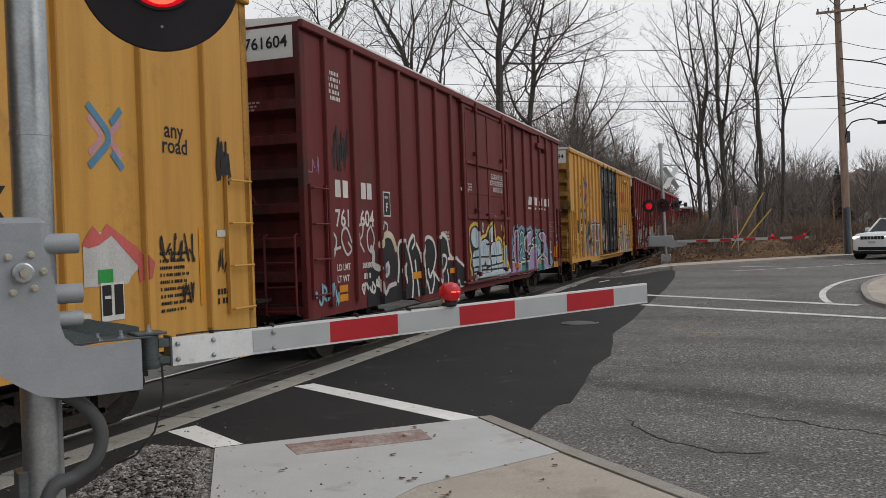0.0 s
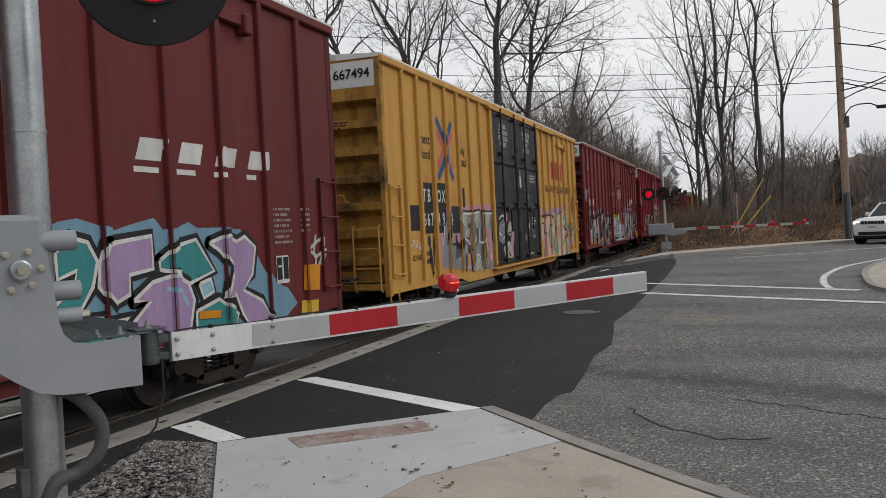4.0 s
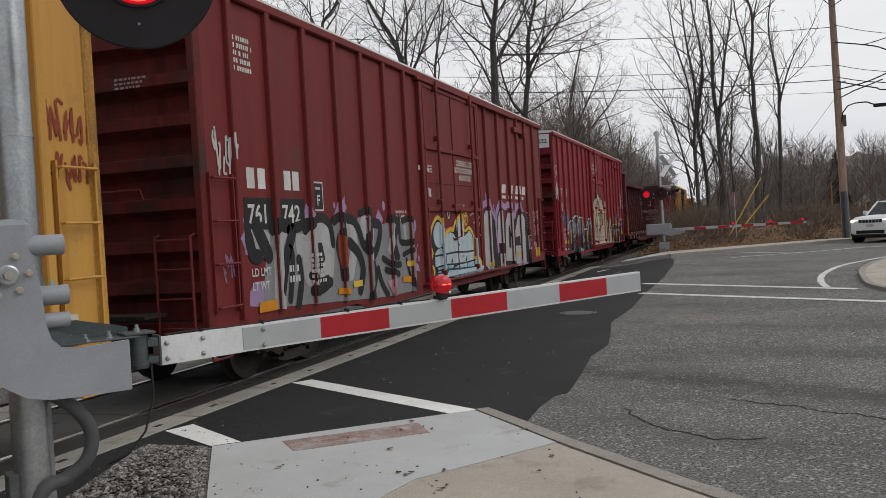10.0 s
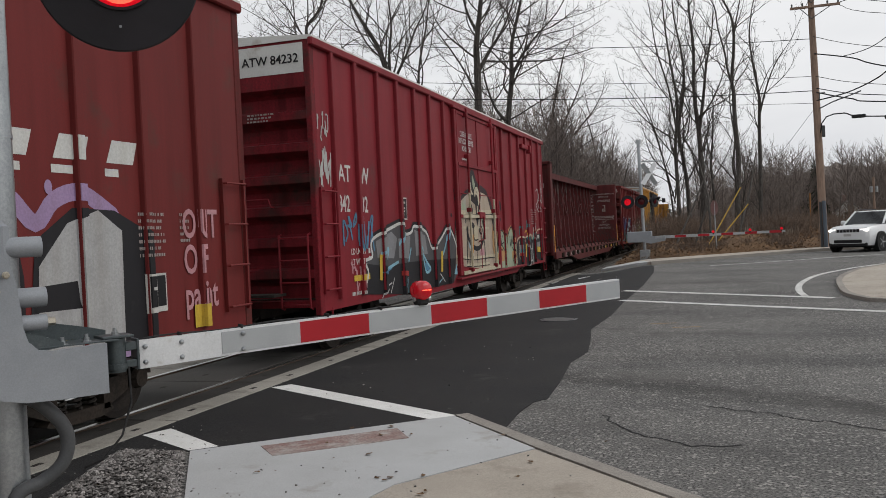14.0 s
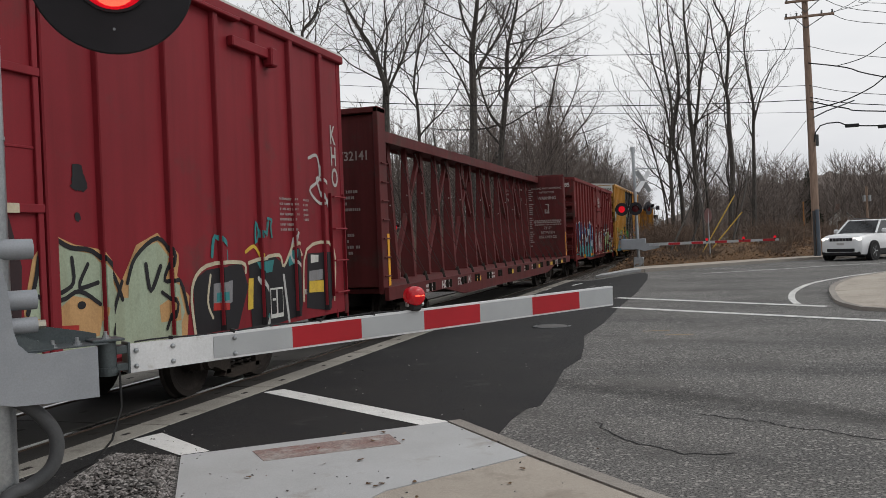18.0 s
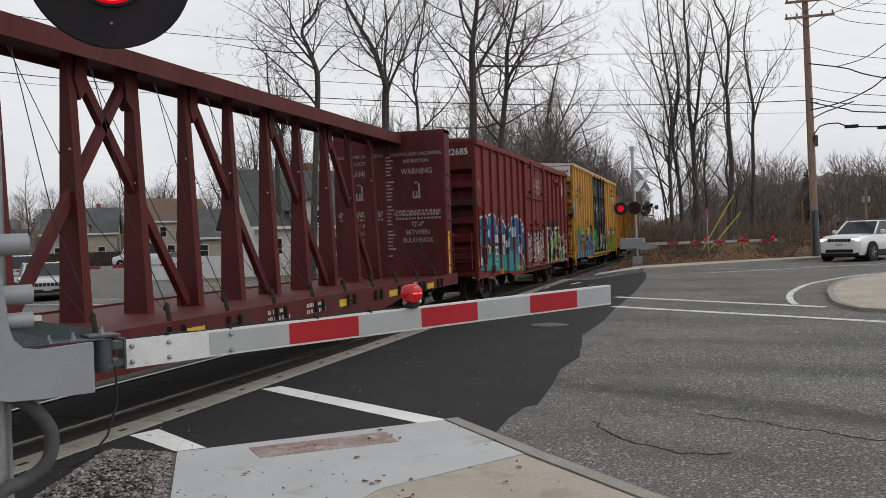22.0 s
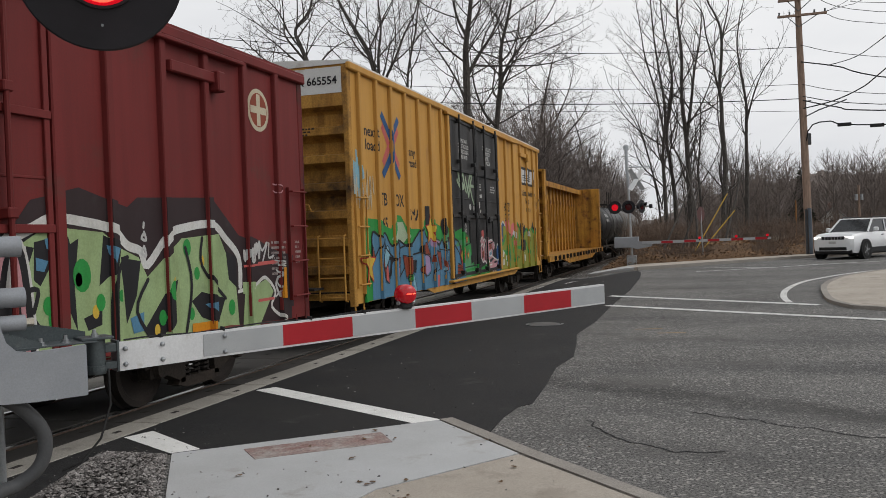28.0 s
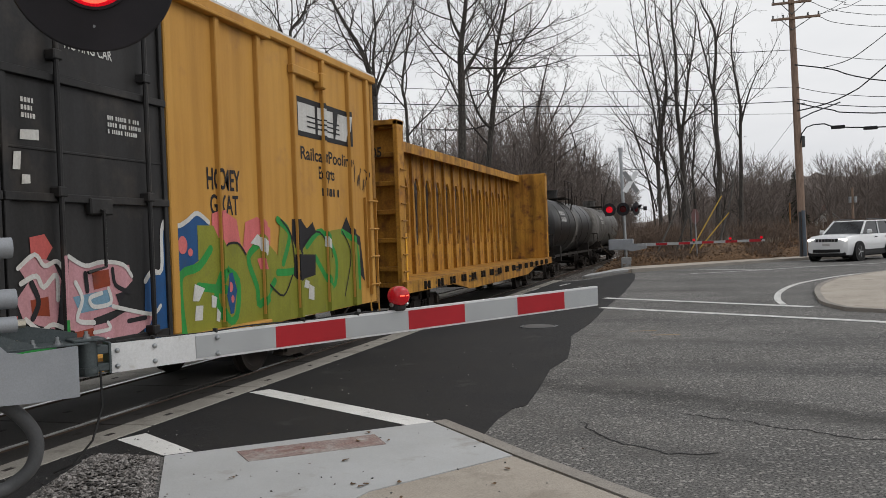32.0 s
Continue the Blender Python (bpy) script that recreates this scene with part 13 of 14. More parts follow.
part("strand", Shape().tube([(x, PY - 0.2 - max(0, x - 8) * 0.3, z) for x, z in bend([(5.86, 6.84), (7.96, 6.52), (20, 6.0)], 6)], 0.03, 6), M_wire, st)
for x, z in ((6.46, 6.64), (7.87, 6.5)):
    part("splice_box", Shape().bevbox(x - 0.3, x + 0.3, PY - 0.3, PY - 0.14, z - 0.08, z + 0.08, 0.02), M_wire, st)

left_pole = thing("utility_pole", "timber utility pole across the track", "utility pole", (L2[0], L2[1], 0))
part("pole_shaft", Shape().cyl((0, 0, -0.2), (0, 0, 14.0), 0.18, 0.13, 12), M_pole_wood, left_pole)
part("crossarm", Shape().bevbox(-1.1, 1.1, -0.06, 0.06, 13.2, 13.32, 0.01), M_pole_wood, left_pole)

sign = thing("stop_sign", "faded red sign on a thin steel post", "road sign", (-0.16, 42.0, 0.36))
part("post", Shape().cyl((0, 0, -0.05), (-0.06, 0, 2.55), 0.03, n=8), M_steel, sign)
part("sign_plate", Shape().prism([(-0.05 + 0.17 * math.cos(math.pi / 8 + math.pi * k / 4), -0.04 + 0.33 * math.cos(math.pi / 8 + math.pi * k / 4), 2.25 + 0.37 * math.sin(math.pi / 8 + math.pi * k / 4)) for k in range(8)], (0, 0.012, 0)), surface("faded_sign_back", (0.11, 0.05, 0.048), (0.09, 0.045, 0.043), 0.6), sign)

M_guy = surface("yellow_guard", (0.55, 0.36, 0.06), (0.47, 0.3, 0.05), 0.5, fine=40)
for a, b in (((-0.75, 43.2, 0.5), (1.05, 44.4, 3.6)), ((-0.55, 43.3, 0.5), (1.35, 44.0, 2.75))):
    gy = thing("guy_guard", "yellow plastic guard on a guy wire", "guy guard", (0, 0, 0), "guy guards")
    part("guard_tube", Shape().cyl(a, b, 0.026, n=8), M_guy, gy)
for x, y, z, h in ((6.5, 70, 0.3, 3.5), (12.5, 80, 0.3, 2.0)):
    mk_ = thing("marker_post", "thin orange marker post at the roadside", "post", (x, y, z))
    part("post", Shape().cyl((0, 0, 0), (0, 0, h), 0.05, n=8), surface("orange_timber", (0.33, 0.16, 0.06), rough=0.8), mk_)
p2 = thing("utility_pole", "distant utility pole with two grey transformers", "utility pole", (14.7, 95, 0.3))
part("pole_shaft", Shape().cyl((0, 0, 0), (0, 0, 5.4), 0.14, 0.1, 8), M_pole_wood, p2)
for x in (-0.35, 0.35):
    part("transformer", Shape().cyl((x * 0.7, -0.1, 3.9), (x * 0.7, -0.1, 4.5), 0.15, n=12), M_steel, p2)
# fallen twigs leaning on the bank
for k, (a, b) in enumerate((((-1.2, 45, 0.9), (-0.2, 46.5, 4.4)), ((-0.4, 44.6, 0.9), (-0.9, 47, 5.2)), ((0.8, 46, 0.9), (2.0, 49, 5.6)), ((-2.2, 46, 0.8), (-0.6, 49, 4.6)))):
    tagged(part("leaning_branch", Shape().tube([a, tuple((Vector(a) + Vector(b)) / 2 + Vector((0.15, 0, 0.2))), b], 0, 6, [0.06, 0.05, 0.03]), M_bark), "bare grey branch leaning among the trees", "branch", "leaning branches")


# ---- vehicles ----
M_white_car = surface("white_car_paint", (0.62, 0.63, 0.64), (0.60, 0.61, 0.62), 0.3, big=3, fine=90, grain=0.03, bump=0.0, coat=0.6, spec=0.5)
M_silver_car = surface("silver_car_paint", (0.42, 0.43, 0.45), (0.40, 0.41, 0.43), 0.32, 0.4, big=3, fine=90, grain=0.03, bump=0.0, coat=0.6, spec=0.5)
M_dark_car = surface("dark_car_paint", (0.03, 0.034, 0.042), rough=0.3, big=3, fine=90, grain=0.03, bump=0.0, coat=0.6, spec=0.5)
M_glass = surface("tinted_car_glass", (0.018, 0.021, 0.024), rough=0.1, big=3, fine=90, grain=0.02, bump=0.0, spec=0.28)
M_trim = surface("black_trim", (0.015, 0.015, 0.016), rough=0.5, fine=90)
M_tyre = surface("tyre_rubber", (0.018, 0.018, 0.018), rough=0.85, fine=60)
M_rim = surface("alloy_rim", (0.42, 0.42, 0.43), rough=0.35, metal=0.3, fine=80)
M_headlamp = surface("lit_headlamp", (0.9, 0.9, 0.9), rough=0.2, glow=(1.0, 0.95, 0.88), glow_strength=1.6)
M_headlamp_off = surface("clear_headlamp", (0.45, 0.46, 0.48), rough=0.15, fine=60, spec=0.6)
M_tail = surface("lit_tail_lamp", (0.4, 0.01, 0.012), rough=0.25, glow=(1.0, 0.03, 0.04), glow_strength=0.9)


def hull(sections):
    """A closed skin over cross-sections given as (y, [(x, z), ...]) with equal counts, mirrored already."""
    sh = Shape()
    n = len(sections[0][1])
    v = [(x, y, z) for y, s in sections for x, z in s]
    f = []
    for i in range(len(sections) - 1):
        for k in range(n):
            a, b = i * n + k, i * n + (k + 1) % n
            f.append((a, a + n, b + n, b))
    f += [tuple(range(n)), tuple(range(len(v) - n, len(v)))[::-1]]
    return sh.add(v, f)


def lower_section(w, z0, z1, tuck=0.08, crown=0.05):
    h = [(w - tuck, z0), (w - 0.015, z0 + 0.16), (w, z0 + 0.45 * (z1 - z0)), (w - 0.02, z1 - 0.12), (w - 0.10, z1 - 0.01), (w * 0.5, z1 + crown * 0.8)]
    return h + [(0, z1 + crown)] + [(-x, z) for x, z in h[::-1]]


def vehicle(name, label, at, heading, length, width, belt, roof, bonnet, paint, cabin, lamps, clearance=0.24, wheel=0.37, tall=False, group="waiting vehicles"):
    """A car facing local -y. cabin: y of windscreen foot, windscreen top, rear top, rear foot."""
    car = thing(name, label, "car", Matrix.Translation(at) @ Matrix.Rotation(radians(heading), 4, "Z"), group)
    w, half = width / 2, length / 2
    y0 = -half
    secs = [(y0, lower_section(w - 0.22, clearance + 0.12, bonnet - 0.18, 0.06, 0.02)), (y0 + 0.12, lower_section(w - 0.08, clearance + 0.02, bonnet - 0.06, 0.06, 0.03)), (y0 + 0.5, lower_section(w, clearance, bonnet, 0.08)),
            (cabin[0], lower_section(w, clearance, belt, 0.08, 0.03)), (cabin[3] if not tall else half - 0.4, lower_section(w, clearance, belt, 0.08, 0.03)), (half - 0.12, lower_section(w - 0.04, clearance + 0.04, belt - 0.04, 0.08, 0.02)),
            (half, lower_section(w - 0.16, clearance + 0.14, belt - 0.16, 0.06, 0.0))]
    body = part("body", hull(secs), paint, car, "", True)

    def cab(dw, dz):
        a, b, c_, d = cabin
        out = []
        for y, ww, z in ((a, w - 0.12, belt), (b, w - 0.27, roof), (c_, w - 0.27, roof - 0.01), (d, w - 0.13, belt)):
            out.append((y, ww - dw, z - dz))
        sh = Shape()
        v = []
        for y, ww, z in out:
            v += [(-ww, y, z), (ww, y, z)]
        return sh.add(v, [(0, 1, 3, 2), (2, 3, 5, 4), (4, 5, 7, 6), (0, 2, 4, 6), (1, 7, 5, 3)])

    part("cabin_glass", cab(0.0, 0.0), M_glass, car, "dark tinted glass")
    a, b, c_, d = cabin
    part("roof_panel", Shape().add([(-w + 0.26, b - 0.03, roof - 0.02), (w - 0.26, b - 0.03, roof - 0.02), (w - 0.26, c_ + 0.03, roof - 0.02), (-w + 0.26, c_ + 0.03, roof - 0.02), (-w + 0.33, b + 0.1, roof + 0.035), (w - 0.33, b + 0.1, roof + 0.035),
                                  (w - 0.33, c_ - 0.08, roof + 0.03), (-w + 0.33, c_ - 0.08, roof + 0.03)], [(0, 1, 5, 4), (1, 2, 6, 5), (2, 3, 7, 6), (3, 0, 4, 7), (4, 5, 6, 7)]), paint, car, "", True)
    for s in (1, -1):
        for (ya, za, wa), (yb, zb, wb), t in (((a, belt, w - 0.11), (b, roof, w - 0.26), 0.045), ((c_, roof, w - 0.26), (d, belt, w - 0.12), 0.07), (((a + d) / 2 + 0.05, belt, w - 0.115), ((b + c_) / 2 + 0.05, roof, w - 0.262), 0.04), ((b, roof, w - 0.262), (c_, roof, w - 0.262), 0.035)):
            part("pillar", Shape().cyl((s * wa, ya, za), (s * wb, yb, zb), t, n=6), paint, car)
        for y in (y0 + 0.92, half - 0.95):
            wh = part("wheel", Shape().lathe([(-0.11, wheel - 0.05), (-0.10, wheel - 0.01), (0, wheel), (0.10, wheel - 0.01), (0.11, wheel - 0.05), (0.10, wheel * 0.66), (-0.1, wheel * 0.66)], (s * (w - 0.03), y, wheel), (1, 0, 0), 24), M_tyre, car, "", True)
            rim = Shape().lathe([(0, wheel * 0.66), (s * 0.08, wheel * 0.64), (s * 0.085, wheel * 0.58), (s * 0.03, wheel * 0.56), (s * 0.03, 0.02)], (s * (w - 0.03), y, wheel), (1, 0, 0), 20)
            for k in range(5):
                an = 2 * math.pi * k / 5
                rim.cyl((s * (w + 0.05), y, wheel), (s * (w + 0.05), y + wheel * 0.6 * math.cos(an), wheel + wheel * 0.6 * math.sin(an)), 0.035, n=5)
            part("rim", rim, M_rim, wh)
            part("wheel_arch", Shape().lathe([(-0.14, wheel + 0.05), (s * (0.105), wheel + 0.05), (s * 0.105, wheel + 0.01)], (s * (w - 0.03), y, wheel), (1, 0, 0), 20), M_trim, car)
        part("mirror", Shape().bevbox(s * (w + 0.09) - 0.10, s * (w + 0.09) + 0.10, a + 0.28, a + 0.42, belt + 0.02, belt + 0.20, 0.04), paint, car)
        part("head_lamp", Shape().bevbox(s * (w - 0.30) - 0.19, s * (w - 0.30) + 0.19, y0 + 0.02, y0 + 0.3, bonnet - 0.24, bonnet - 0.12, 0.03), lamps, car, "slim head lamp")
        part("fog_lamp", Shape().bevbox(s * (w - 0.36) - 0.10, s * (w - 0.36) + 0.10, y0 + 0.03, y0 + 0.2, clearance + 0.26, clearance + 0.34, 0.02), M_headlamp_off, car)
        part("tail_lamp", Shape().bevbox(s * (w - 0.24) - 0.16, s * (w - 0.24) + 0.16, half - 0.12, half + 0.01, belt - 0.26, belt - 0.10, 0.03), M_tail, car)
        for y in ((a + d) / 2 - 0.55, (a + d) / 2 + 0.5):
            part("door_handle", Shape().bevbox(s * w - 0.03, s * w + 0.03, y, y + 0.18, belt - 0.16, belt - 0.12, 0.012), M_trim, car)
        part("sill_trim", Shape().bevbox(s * (w - 0.02) - 0.05, s * (w - 0.02) + 0.05, y0 + 1.35, half - 1.4, clearance - 0.02, clearance + 0.14, 0.02), M_trim, car)
        if tall:
            part("cladding", Shape().bevbox(s * (w - 0.005) - 0.03, s * (w - 0.005) + 0.03, y0 + 1.38, half - 1.4, clearance + 0.10, clearance + 0.22, 0.015), M_trim, car)
            part("roof_rail", Shape().tube([(s * (w - 0.3), b + 0.1, roof + 0.03), (s * (w - 0.3), b + 0.2, roof + 0.09), (s * (w - 0.3), c_ - 0.2, roof + 0.09), (s * (w - 0.3), c_ - 0.1, roof + 0.03)], 0.02, 6), M_trim, car)
    part("grille", Shape().bevbox(-0.52, 0.52, y0 - 0.005, y0 + 0.12, bonnet - 0.27, bonnet - 0.12, 0.02), M_trim, car, "black slotted grille")
    for k in range(7):
        part("grille_slot", Shape().bevbox(-0.48 + k * 0.14, -0.48 + k * 0.14 + 0.025, y0 - 0.015, y0 + 0.02, bonnet - 0.26, bonnet - 0.13, 0.006), M_rim, car)
    part("bumper_intake", Shape().bevbox(-w + 0.35, w - 0.35, y0 - 0.01, y0 + 0.12, clearance + 0.12, clearance + 0.28, 0.02), M_trim, car)
    if tall:
        part("lower_bumper", Shape().bevbox(-w + 0.16, w - 0.16, y0 + 0.02, y0 + 0.3, clearance - 0.02, clearance + 0.14, 0.03), M_trim, car, "dark lower bumper")
    part("plate_bar", Shape().bevbox(-0.16, 0.16, y0 - 0.02, y0 + 0.0, bonnet - 0.42, bonnet - 0.32, 0.005), PAINT["plate"], car)
    part("underbody", Shape().bevbox(-w + 0.12, w - 0.12, y0 + 0.3, half - 0.3, clearance - 0.06, clearance + 0.2, 0.02), M_trim, car)
    return car


vehicle("car", "white sport utility car waiting with lit head lamps", (6.48, 42.1, 0.40), -34, 4.80, 1.92, 1.14, 1.70, 1.10, M_white_car, (-1.0, -0.25, 1.75, 2.25), M_headlamp, 0.26, 0.40, True)
vehicle("car", "silver saloon car waiting behind the track", (-26.3, 29.0, 0.0), 46, 4.7, 1.82, 0.94, 1.45, 0.84, M_silver_car, (-1.0, -0.2, 0.95, 1.75), M_headlamp_off, 0.2, 0.33)
vehicle("car", "white sport utility car behind the track", (-32.6, 34.6, 0.0), 44, 4.7, 1.9, 1.1, 1.75, 1.04, M_white_car, (-1.0, -0.3, 1.6, 2.2), M_headlamp, 0.26, 0.38, True)
vehicle("van", "white van on the road behind the track", (-59.5, 80.0, 0.0), -66, 5.6, 2.1, 1.35, 2.5, 1.15, M_white_car, (-1.8, -1.2, 2.5, 2.7), M_headlamp_off, 0.3, 0.38, True)
vehicle("car", "dark saloon car on the road behind the track", (-54.0, 79.0, 0.0), 150, 4.6, 1.82, 0.95, 1.45, 0.85, M_dark_car, (-1.0, -0.2, 0.95, 1.75), M_headlamp_off, 0.2, 0.32)


# ---- houses and fences across the track ----
def house(label, at, turn, w, d, eave, ridge, wall_mt, roof_mt, windows, dormer=False):
    """A gabled timber house; the long side faces local -y."""
    h = thing("house", label, "house", Matrix.Translation(at) @ Matrix.Rotation(radians(turn), 4, "Z"), "houses across the track")
    body = part("wall", Shape().prism([(-w / 2, -d / 2, 0), (-w / 2, d / 2, 0), (-w / 2, d / 2, eave), (-w / 2, 0, ridge - 0.15), (-w / 2, -d / 2, eave)], (w, 0, 0)), wall_mt, h)
    for s in (1, -1):
        part("roof", Shape().prism([(-w / 2 - 0.3, s * (d / 2 + 0.35), eave - 0.22), (-w / 2 - 0.3, 0, ridge), (-w / 2 - 0.3, 0, ridge + 0.14), (-w / 2 - 0.3, s * (d / 2 + 0.35), eave - 0.06)], (w + 0.6, 0, 0)), roof_mt, h)
    for x, z, ww, hh in windows:
        win = part("window", Shape().bevbox(x - ww / 2 - 0.08, x + ww / 2 + 0.08, -d / 2 - 0.05, -d / 2 + 0.02, z - hh / 2 - 0.08, z + hh / 2 + 0.08, 0.01), M_arm_white, h, "white framed window")
        for k in (0, 1):
            part("pane", Shape().box(x - ww / 2, x + ww / 2, -d / 2 - 0.056, -d / 2 - 0.052, z - hh / 2 + k * hh / 2 + 0.02, z + k * hh / 2 - 0.02), M_glass, win)
    for s in (1, -1):
        for z in (1.6, 4.0):
            if z < eave + 1:
                win = part("window", Shape().bevbox(s * w / 2 - 0.03, s * w / 2 + 0.05, -0.5, 0.5, z - 0.7, z + 0.7, 0.01), M_arm_white, h, "white framed window")
                part("pane", Shape().box(s * (w / 2 + 0.056) - 0.002, s * (w / 2 + 0.056) + 0.002, -0.42, 0.42, z - 0.62, z + 0.62), M_glass, win)
    part("chimney", Shape().bevbox(w * 0.2, w * 0.2 + 0.6, 0.2, 0.8, ridge - 0.8, ridge + 0.7, 0.02), surface("chimney_brick", (0.23, 0.11, 0.08), rough=0.9), h)
    if dormer:
        part("dormer", Shape().prism([(-1.2, -d / 2 - 0.3, eave), (1.2, -d / 2 - 0.3, eave), (1.2, -d / 2 - 0.3, eave + 1.0), (0, -d / 2 - 0.3, eave + 1.7), (-1.2, -d / 2 - 0.3, eave + 1.0)], (0, d / 2, 0)), wall_mt, h)
        for s in (1, -1):
            part("dormer_roof", Shape().prism([(s * 1.45, -d / 2 - 0.55, eave + 0.86), (0, -d / 2 - 0.55, eave + 1.74), (0, -d / 2 - 0.55, eave + 1.86), (s * 1.45, -d / 2 - 0.55, eave + 0.98)], (0, d / 2 + 0.2, 0)), roof_mt, h)
        for x in (-0.5, 0.5):
            win = part("dormer_window", Shape().bevbox(x - 0.38, x + 0.38, -d / 2 - 0.36, -d / 2 - 0.29, eave + 0.02, eave + 1.0, 0.01), M_arm_white, h, "white framed window")
            for k in (0, 1):
                part("pane", Shape().box(x - 0.3, x + 0.3, -d / 2 - 0.366, -d / 2 - 0.362, eave + 0.09 + k * 0.44, eave + 0.49 + k * 0.44), M_glass, win)
    for s in (1, -1):
        part("fascia", Shape().bevbox(-w / 2 - 0.31, w / 2 + 0.31, s * (d / 2 + 0.36) - 0.03, s * (d / 2 + 0.36) + 0.03, eave - 0.30, eave - 0.08, 0.01), M_arm_white, h)


M_siding = surface("beige_siding", (0.36, 0.33, 0.27), (0.33, 0.30, 0.25), 0.8, big=0.5, fine=6, grain=0.12, bump=0.1, stretch=(0.2, 0.2, 3))
M_siding_w = surface("white_siding", (0.55, 0.55, 0.53), (0.5, 0.5, 0.49), 0.8, big=0.5, fine=6, grain=0.12, bump=0.1, stretch=(0.2, 0.2, 3))
M_shingle = surface("brown_shingles", (0.16, 0.115, 0.085), (0.12, 0.09, 0.07), 0.9, big=1, fine=8, grain=0.3, bump=0.3)
M_shingle_g = surface("grey_shingles", (0.10, 0.105, 0.105), (0.075, 0.08, 0.08), 0.9, big=1, fine=8, grain=0.3, bump=0.3)
house("beige timber house with a grey roof and small dormer", (-80.0, 95.5, 0), 34, 9.0, 7.0, 4.2, 7.4, M_siding, M_shingle_g, [(-2.6, 1.7, 0.8, 1.3), (-1.0, 1.7, 0.8, 1.3), (2.6, 1.7, 0.8, 1.3)], True)
house("tan two-storey house with a brown shingle roof", (-69.5, 100.0, 0), 58, 8.5, 6.5, 5.5, 8.4, M_siding, M_shingle, [(-2.4, 4.0, 0.8, 1.3), (0.4, 4.0, 0.8, 1.3), (2.6, 4.0, 0.8, 1.3), (-1.4, 1.6, 0.9, 1.3), (1.8, 1.6, 0.9, 1.3)])
house("white timber house with a tall dark roof and dormer", (-28.6, 55.2, 0), 50, 7.6, 6.6, 3.2, 7.0, M_siding_w, M_shingle_g, [(-2.4, 1.6, 0.9, 1.4), (-0.3, 1.6, 0.9, 1.4), (2.4, 1.6, 0.9, 1.4)], True)
house("low grey-roofed house far down the street", (-53.5, 86, 0), 40, 8.0, 6, 3.0, 6.0, M_siding, M_shingle_g, [(-2, 1.5, 0.8, 1.2), (2, 1.5, 0.8, 1.2)])
house("distant pale house among the woods", (17.0, 131, 0.3), 80, 3.4, 3.0, 2.4, 3.9, M_siding_w, M_shingle_g, [(-0.8, 1.5, 0.6, 0.9), (0.8, 1.5, 0.6, 0.9)])


def fence(label, a, b, high, mt, board, gap, picket):
    fn = thing("fence", label, "fence", (0, 0, 0))
    a, b = Vector(a), Vector(b)
    n = int((b - a).length / (board + gap))
    d = (b - a).normalized()
    ang = math.atan2(d.y, d.x)
    me = (Shape().prism([(0, 0, 0.05), (board, 0, 0.05), (board, 0, high - 0.08), (board / 2, 0, high), (0, 0, high - 0.08)], (0, 0.02, 0)) if picket else Shape().bevbox(0, board, 0, 0.025, 0.03, high, 0.004)).mesh("board", mt)
    for k in range(min(n, 120)):
        o = part("board", me, None, fn)
        o.matrix_basis = Matrix.Translation(a + d * (k * (board + gap))) @ Matrix.Rotation(ang, 4, "Z")
    part("rail", Shape().cyl(a + Vector((0, 0.03, 0.4)), b + Vector((0, 0.03, 0.4)), 0.035, n=4).cyl(a + Vector((0, 0.03, high - 0.3)), b + Vector((0, 0.03, high - 0.3)), 0.035, n=4), mt, fn)


fence("white picket fence before the houses", (-23.6, 47.8, 0), (-20.2, 49.6, 0), 1.3, M_arm_white, 0.09, 0.07, True)
fence("white board fence at the street", (-32.5, 43.0, 0), (-23.7, 47.7, 0), 1.35, M_arm_white, 0.2, 0.005, False)
fence("dark brown board fence behind the parked cars", (-78.0, 72.0, 0), (-58.5, 81.5, 0), 1.7, surface("dark_fence_timber", (0.045, 0.032, 0.026), rough=0.9, fine=20), 0.15, 0.01, False)

# road markings and gate on the far side of the track
sheet("edge_line", ring_strip([(-12.0, 24.8), (-19.0, 25.2), (-34, 26.2)], 0.22), 0.012, M_paint_worn, "white line on the road behind the track", "road marking")
sheet("edge_line", ring_strip([(-12.0, 27.6), (-20.0, 28.0), (-36, 28.8)], 0.22), 0.012, M_paint_worn, "white line on the road behind the track", "road marking")
sheet("centre_line", ring_strip([(-14, 29.5), (-22, 36), (-42, 56)], 0.14), 0.012, surface("yellow_road_paint", (0.42, 0.3, 0.08), rough=0.8, fine=60, grain=0.3), "yellow centre line behind the track", "road marking")
g3 = thing("crossing_gate", "striped crossing gate behind the track, lowered", "crossing gate", (-33.0, 30.1, 0))
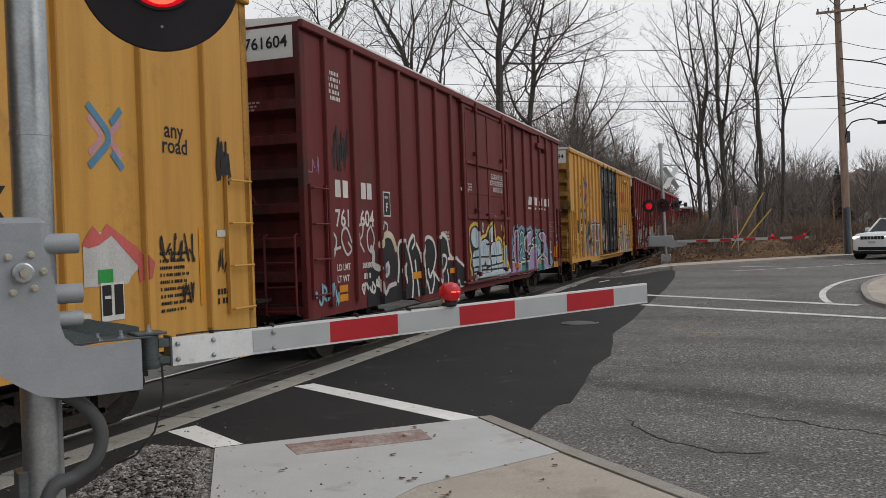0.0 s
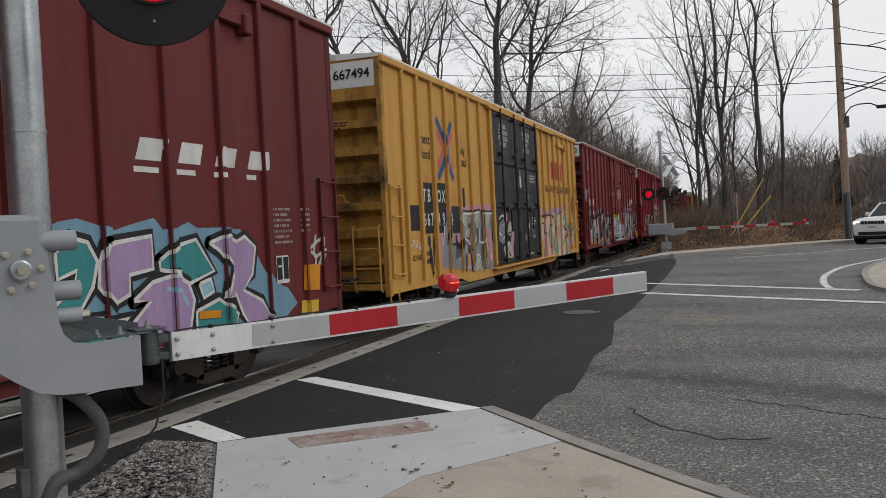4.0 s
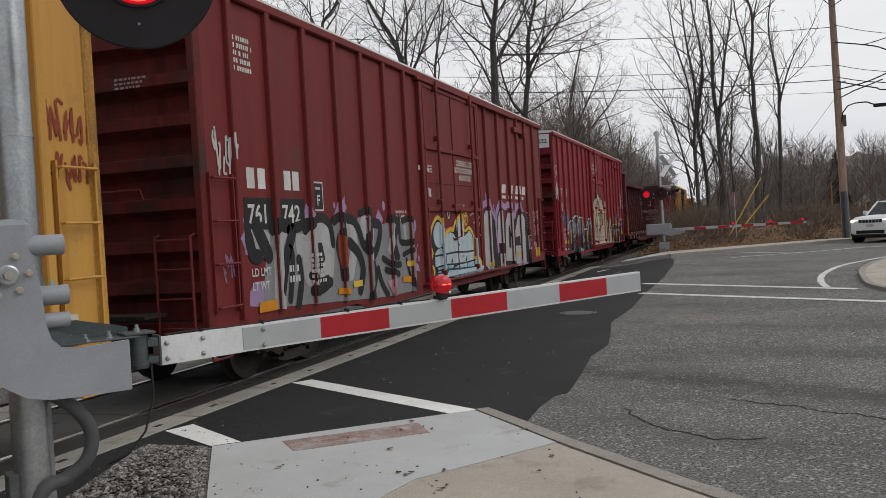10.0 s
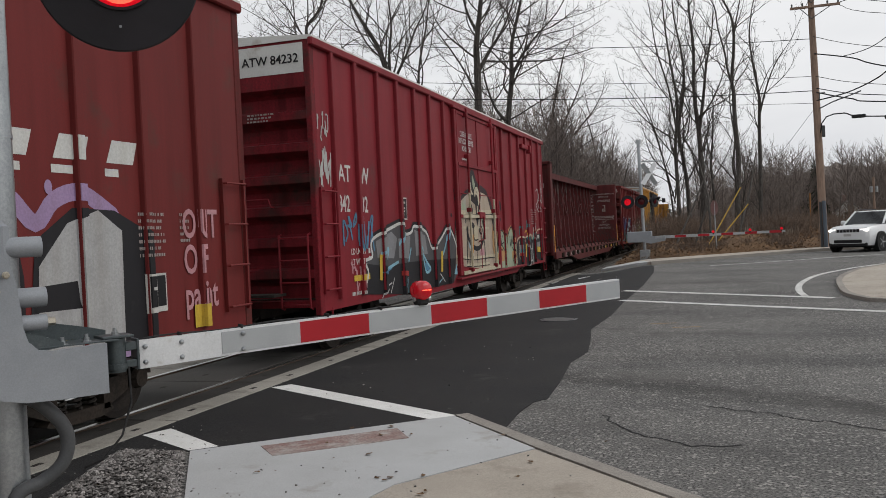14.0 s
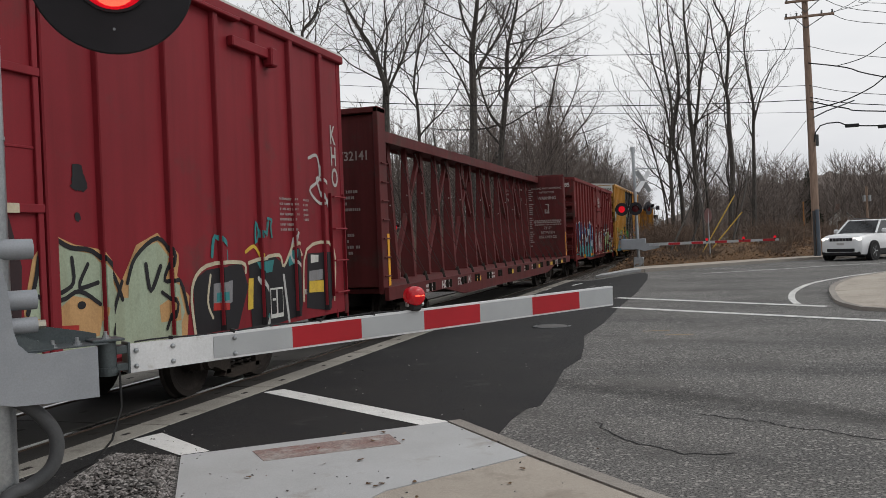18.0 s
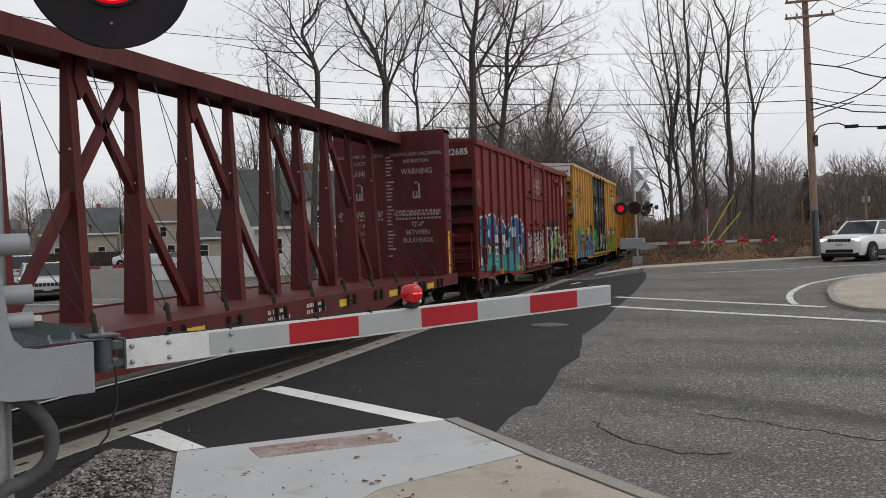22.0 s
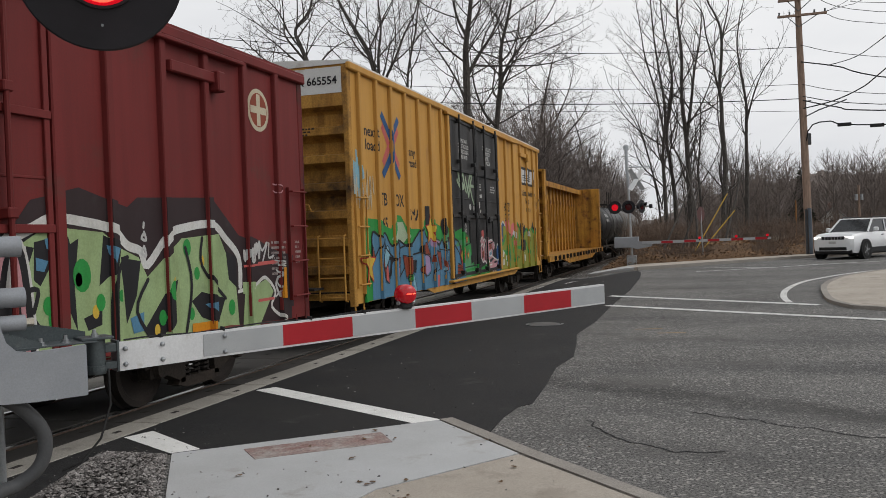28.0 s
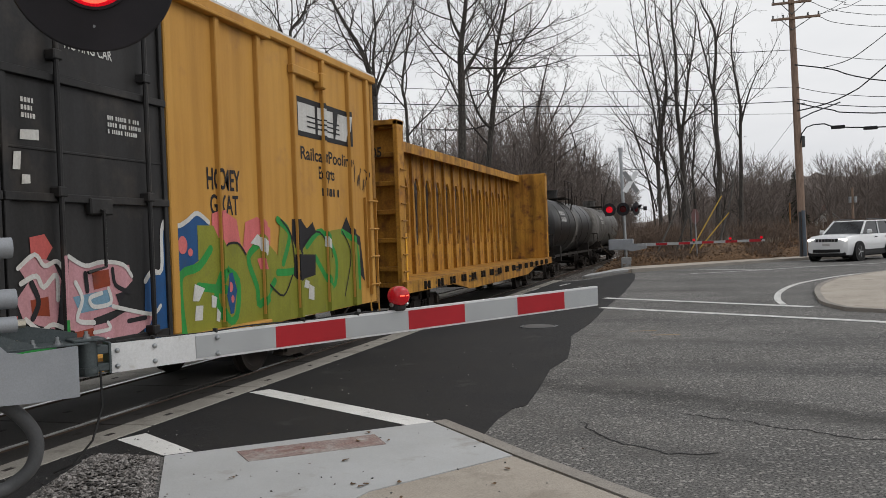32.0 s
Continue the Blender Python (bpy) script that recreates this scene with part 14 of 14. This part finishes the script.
part("mast", Shape().cyl((0, 0, 0), (0, 0, 3.2), 0.08, n=12), M_steel, g3)
part("base", Shape().bevbox(-0.2, 0.2, -0.2, 0.2, 0, 0.4, 0.02), M_steel, g3)
part("mechanism_box", Shape().bevbox(-0.3, 0.3, -0.3, 0.2, 0.8, 1.35, 0.03), M_grey_paint, g3)
dv = Vector((-21.7, 33.55, 1.19)) - Vector((-33.0, 30.1, 1.06))
arm3 = part("gate_arm", Shape().prism([(0, 0, 0.99), tuple(dv + Vector((0, 0, 1.01))), tuple(dv + Vector((0, 0, 1.12))), (0, 0, 1.13)], (0.015, 0.045, 0)), M_arm_grey, g3)
for k in range(11):
    p, q_ = dv * ((k + 0.25) / 11), dv * ((k + 0.75) / 11)
    part("stripe", Shape().prism([tuple(p + Vector((0.001, -0.004, 1.0))), tuple(q_ + Vector((0.001, -0.004, 1.0))), tuple(q_ + Vector((0.001, -0.004, 1.12))), tuple(p + Vector((0.001, -0.004, 1.12)))], (-0.001, -0.003, 0)), M_arm_red, arm3)
for u in (0.44, 0.985):
    p = dv * u + Vector((0, 0, 1.22))
    part("arm_lamp", Shape().cyl(p + Vector((-0.01, -0.05, 0)), p + Vector((0.01, 0.05, 0)), 0.08, n=12).cyl(p + Vector((0, 0, -0.12)), p + Vector((0, 0, -0.06)), 0.03, n=6), M_lens_red, g3, "lit red lamp on the arm")
far_signal("crossing signal across the track with a lit red lamp", -16.6, 43.0, 0.0, (0, -1), (False, False, True), 3.0, (-1, -0.35), 0.01, False)


def travelled(t):
    """How far the train has come, in metres."""
    return 4.375 * t - 0.0043 * t * t


def motions():
    for car, front in CARS:
        walk(car, [(t, pose(TRACK_X, front - travelled(t), 0)) for t in range(0, 33)])
    step = 0.15
    times = [k * step for k in range(int(32.0 / step) + 1)] + [32.0]
    for wheel, e in WHEELS:
        walk(wheel, [(t, pose(0, e, WHEEL_R + RAIL_TOP) @ Matrix.Rotation(travelled(t) / WHEEL_R, 4, "X")) for t in times])


motions()
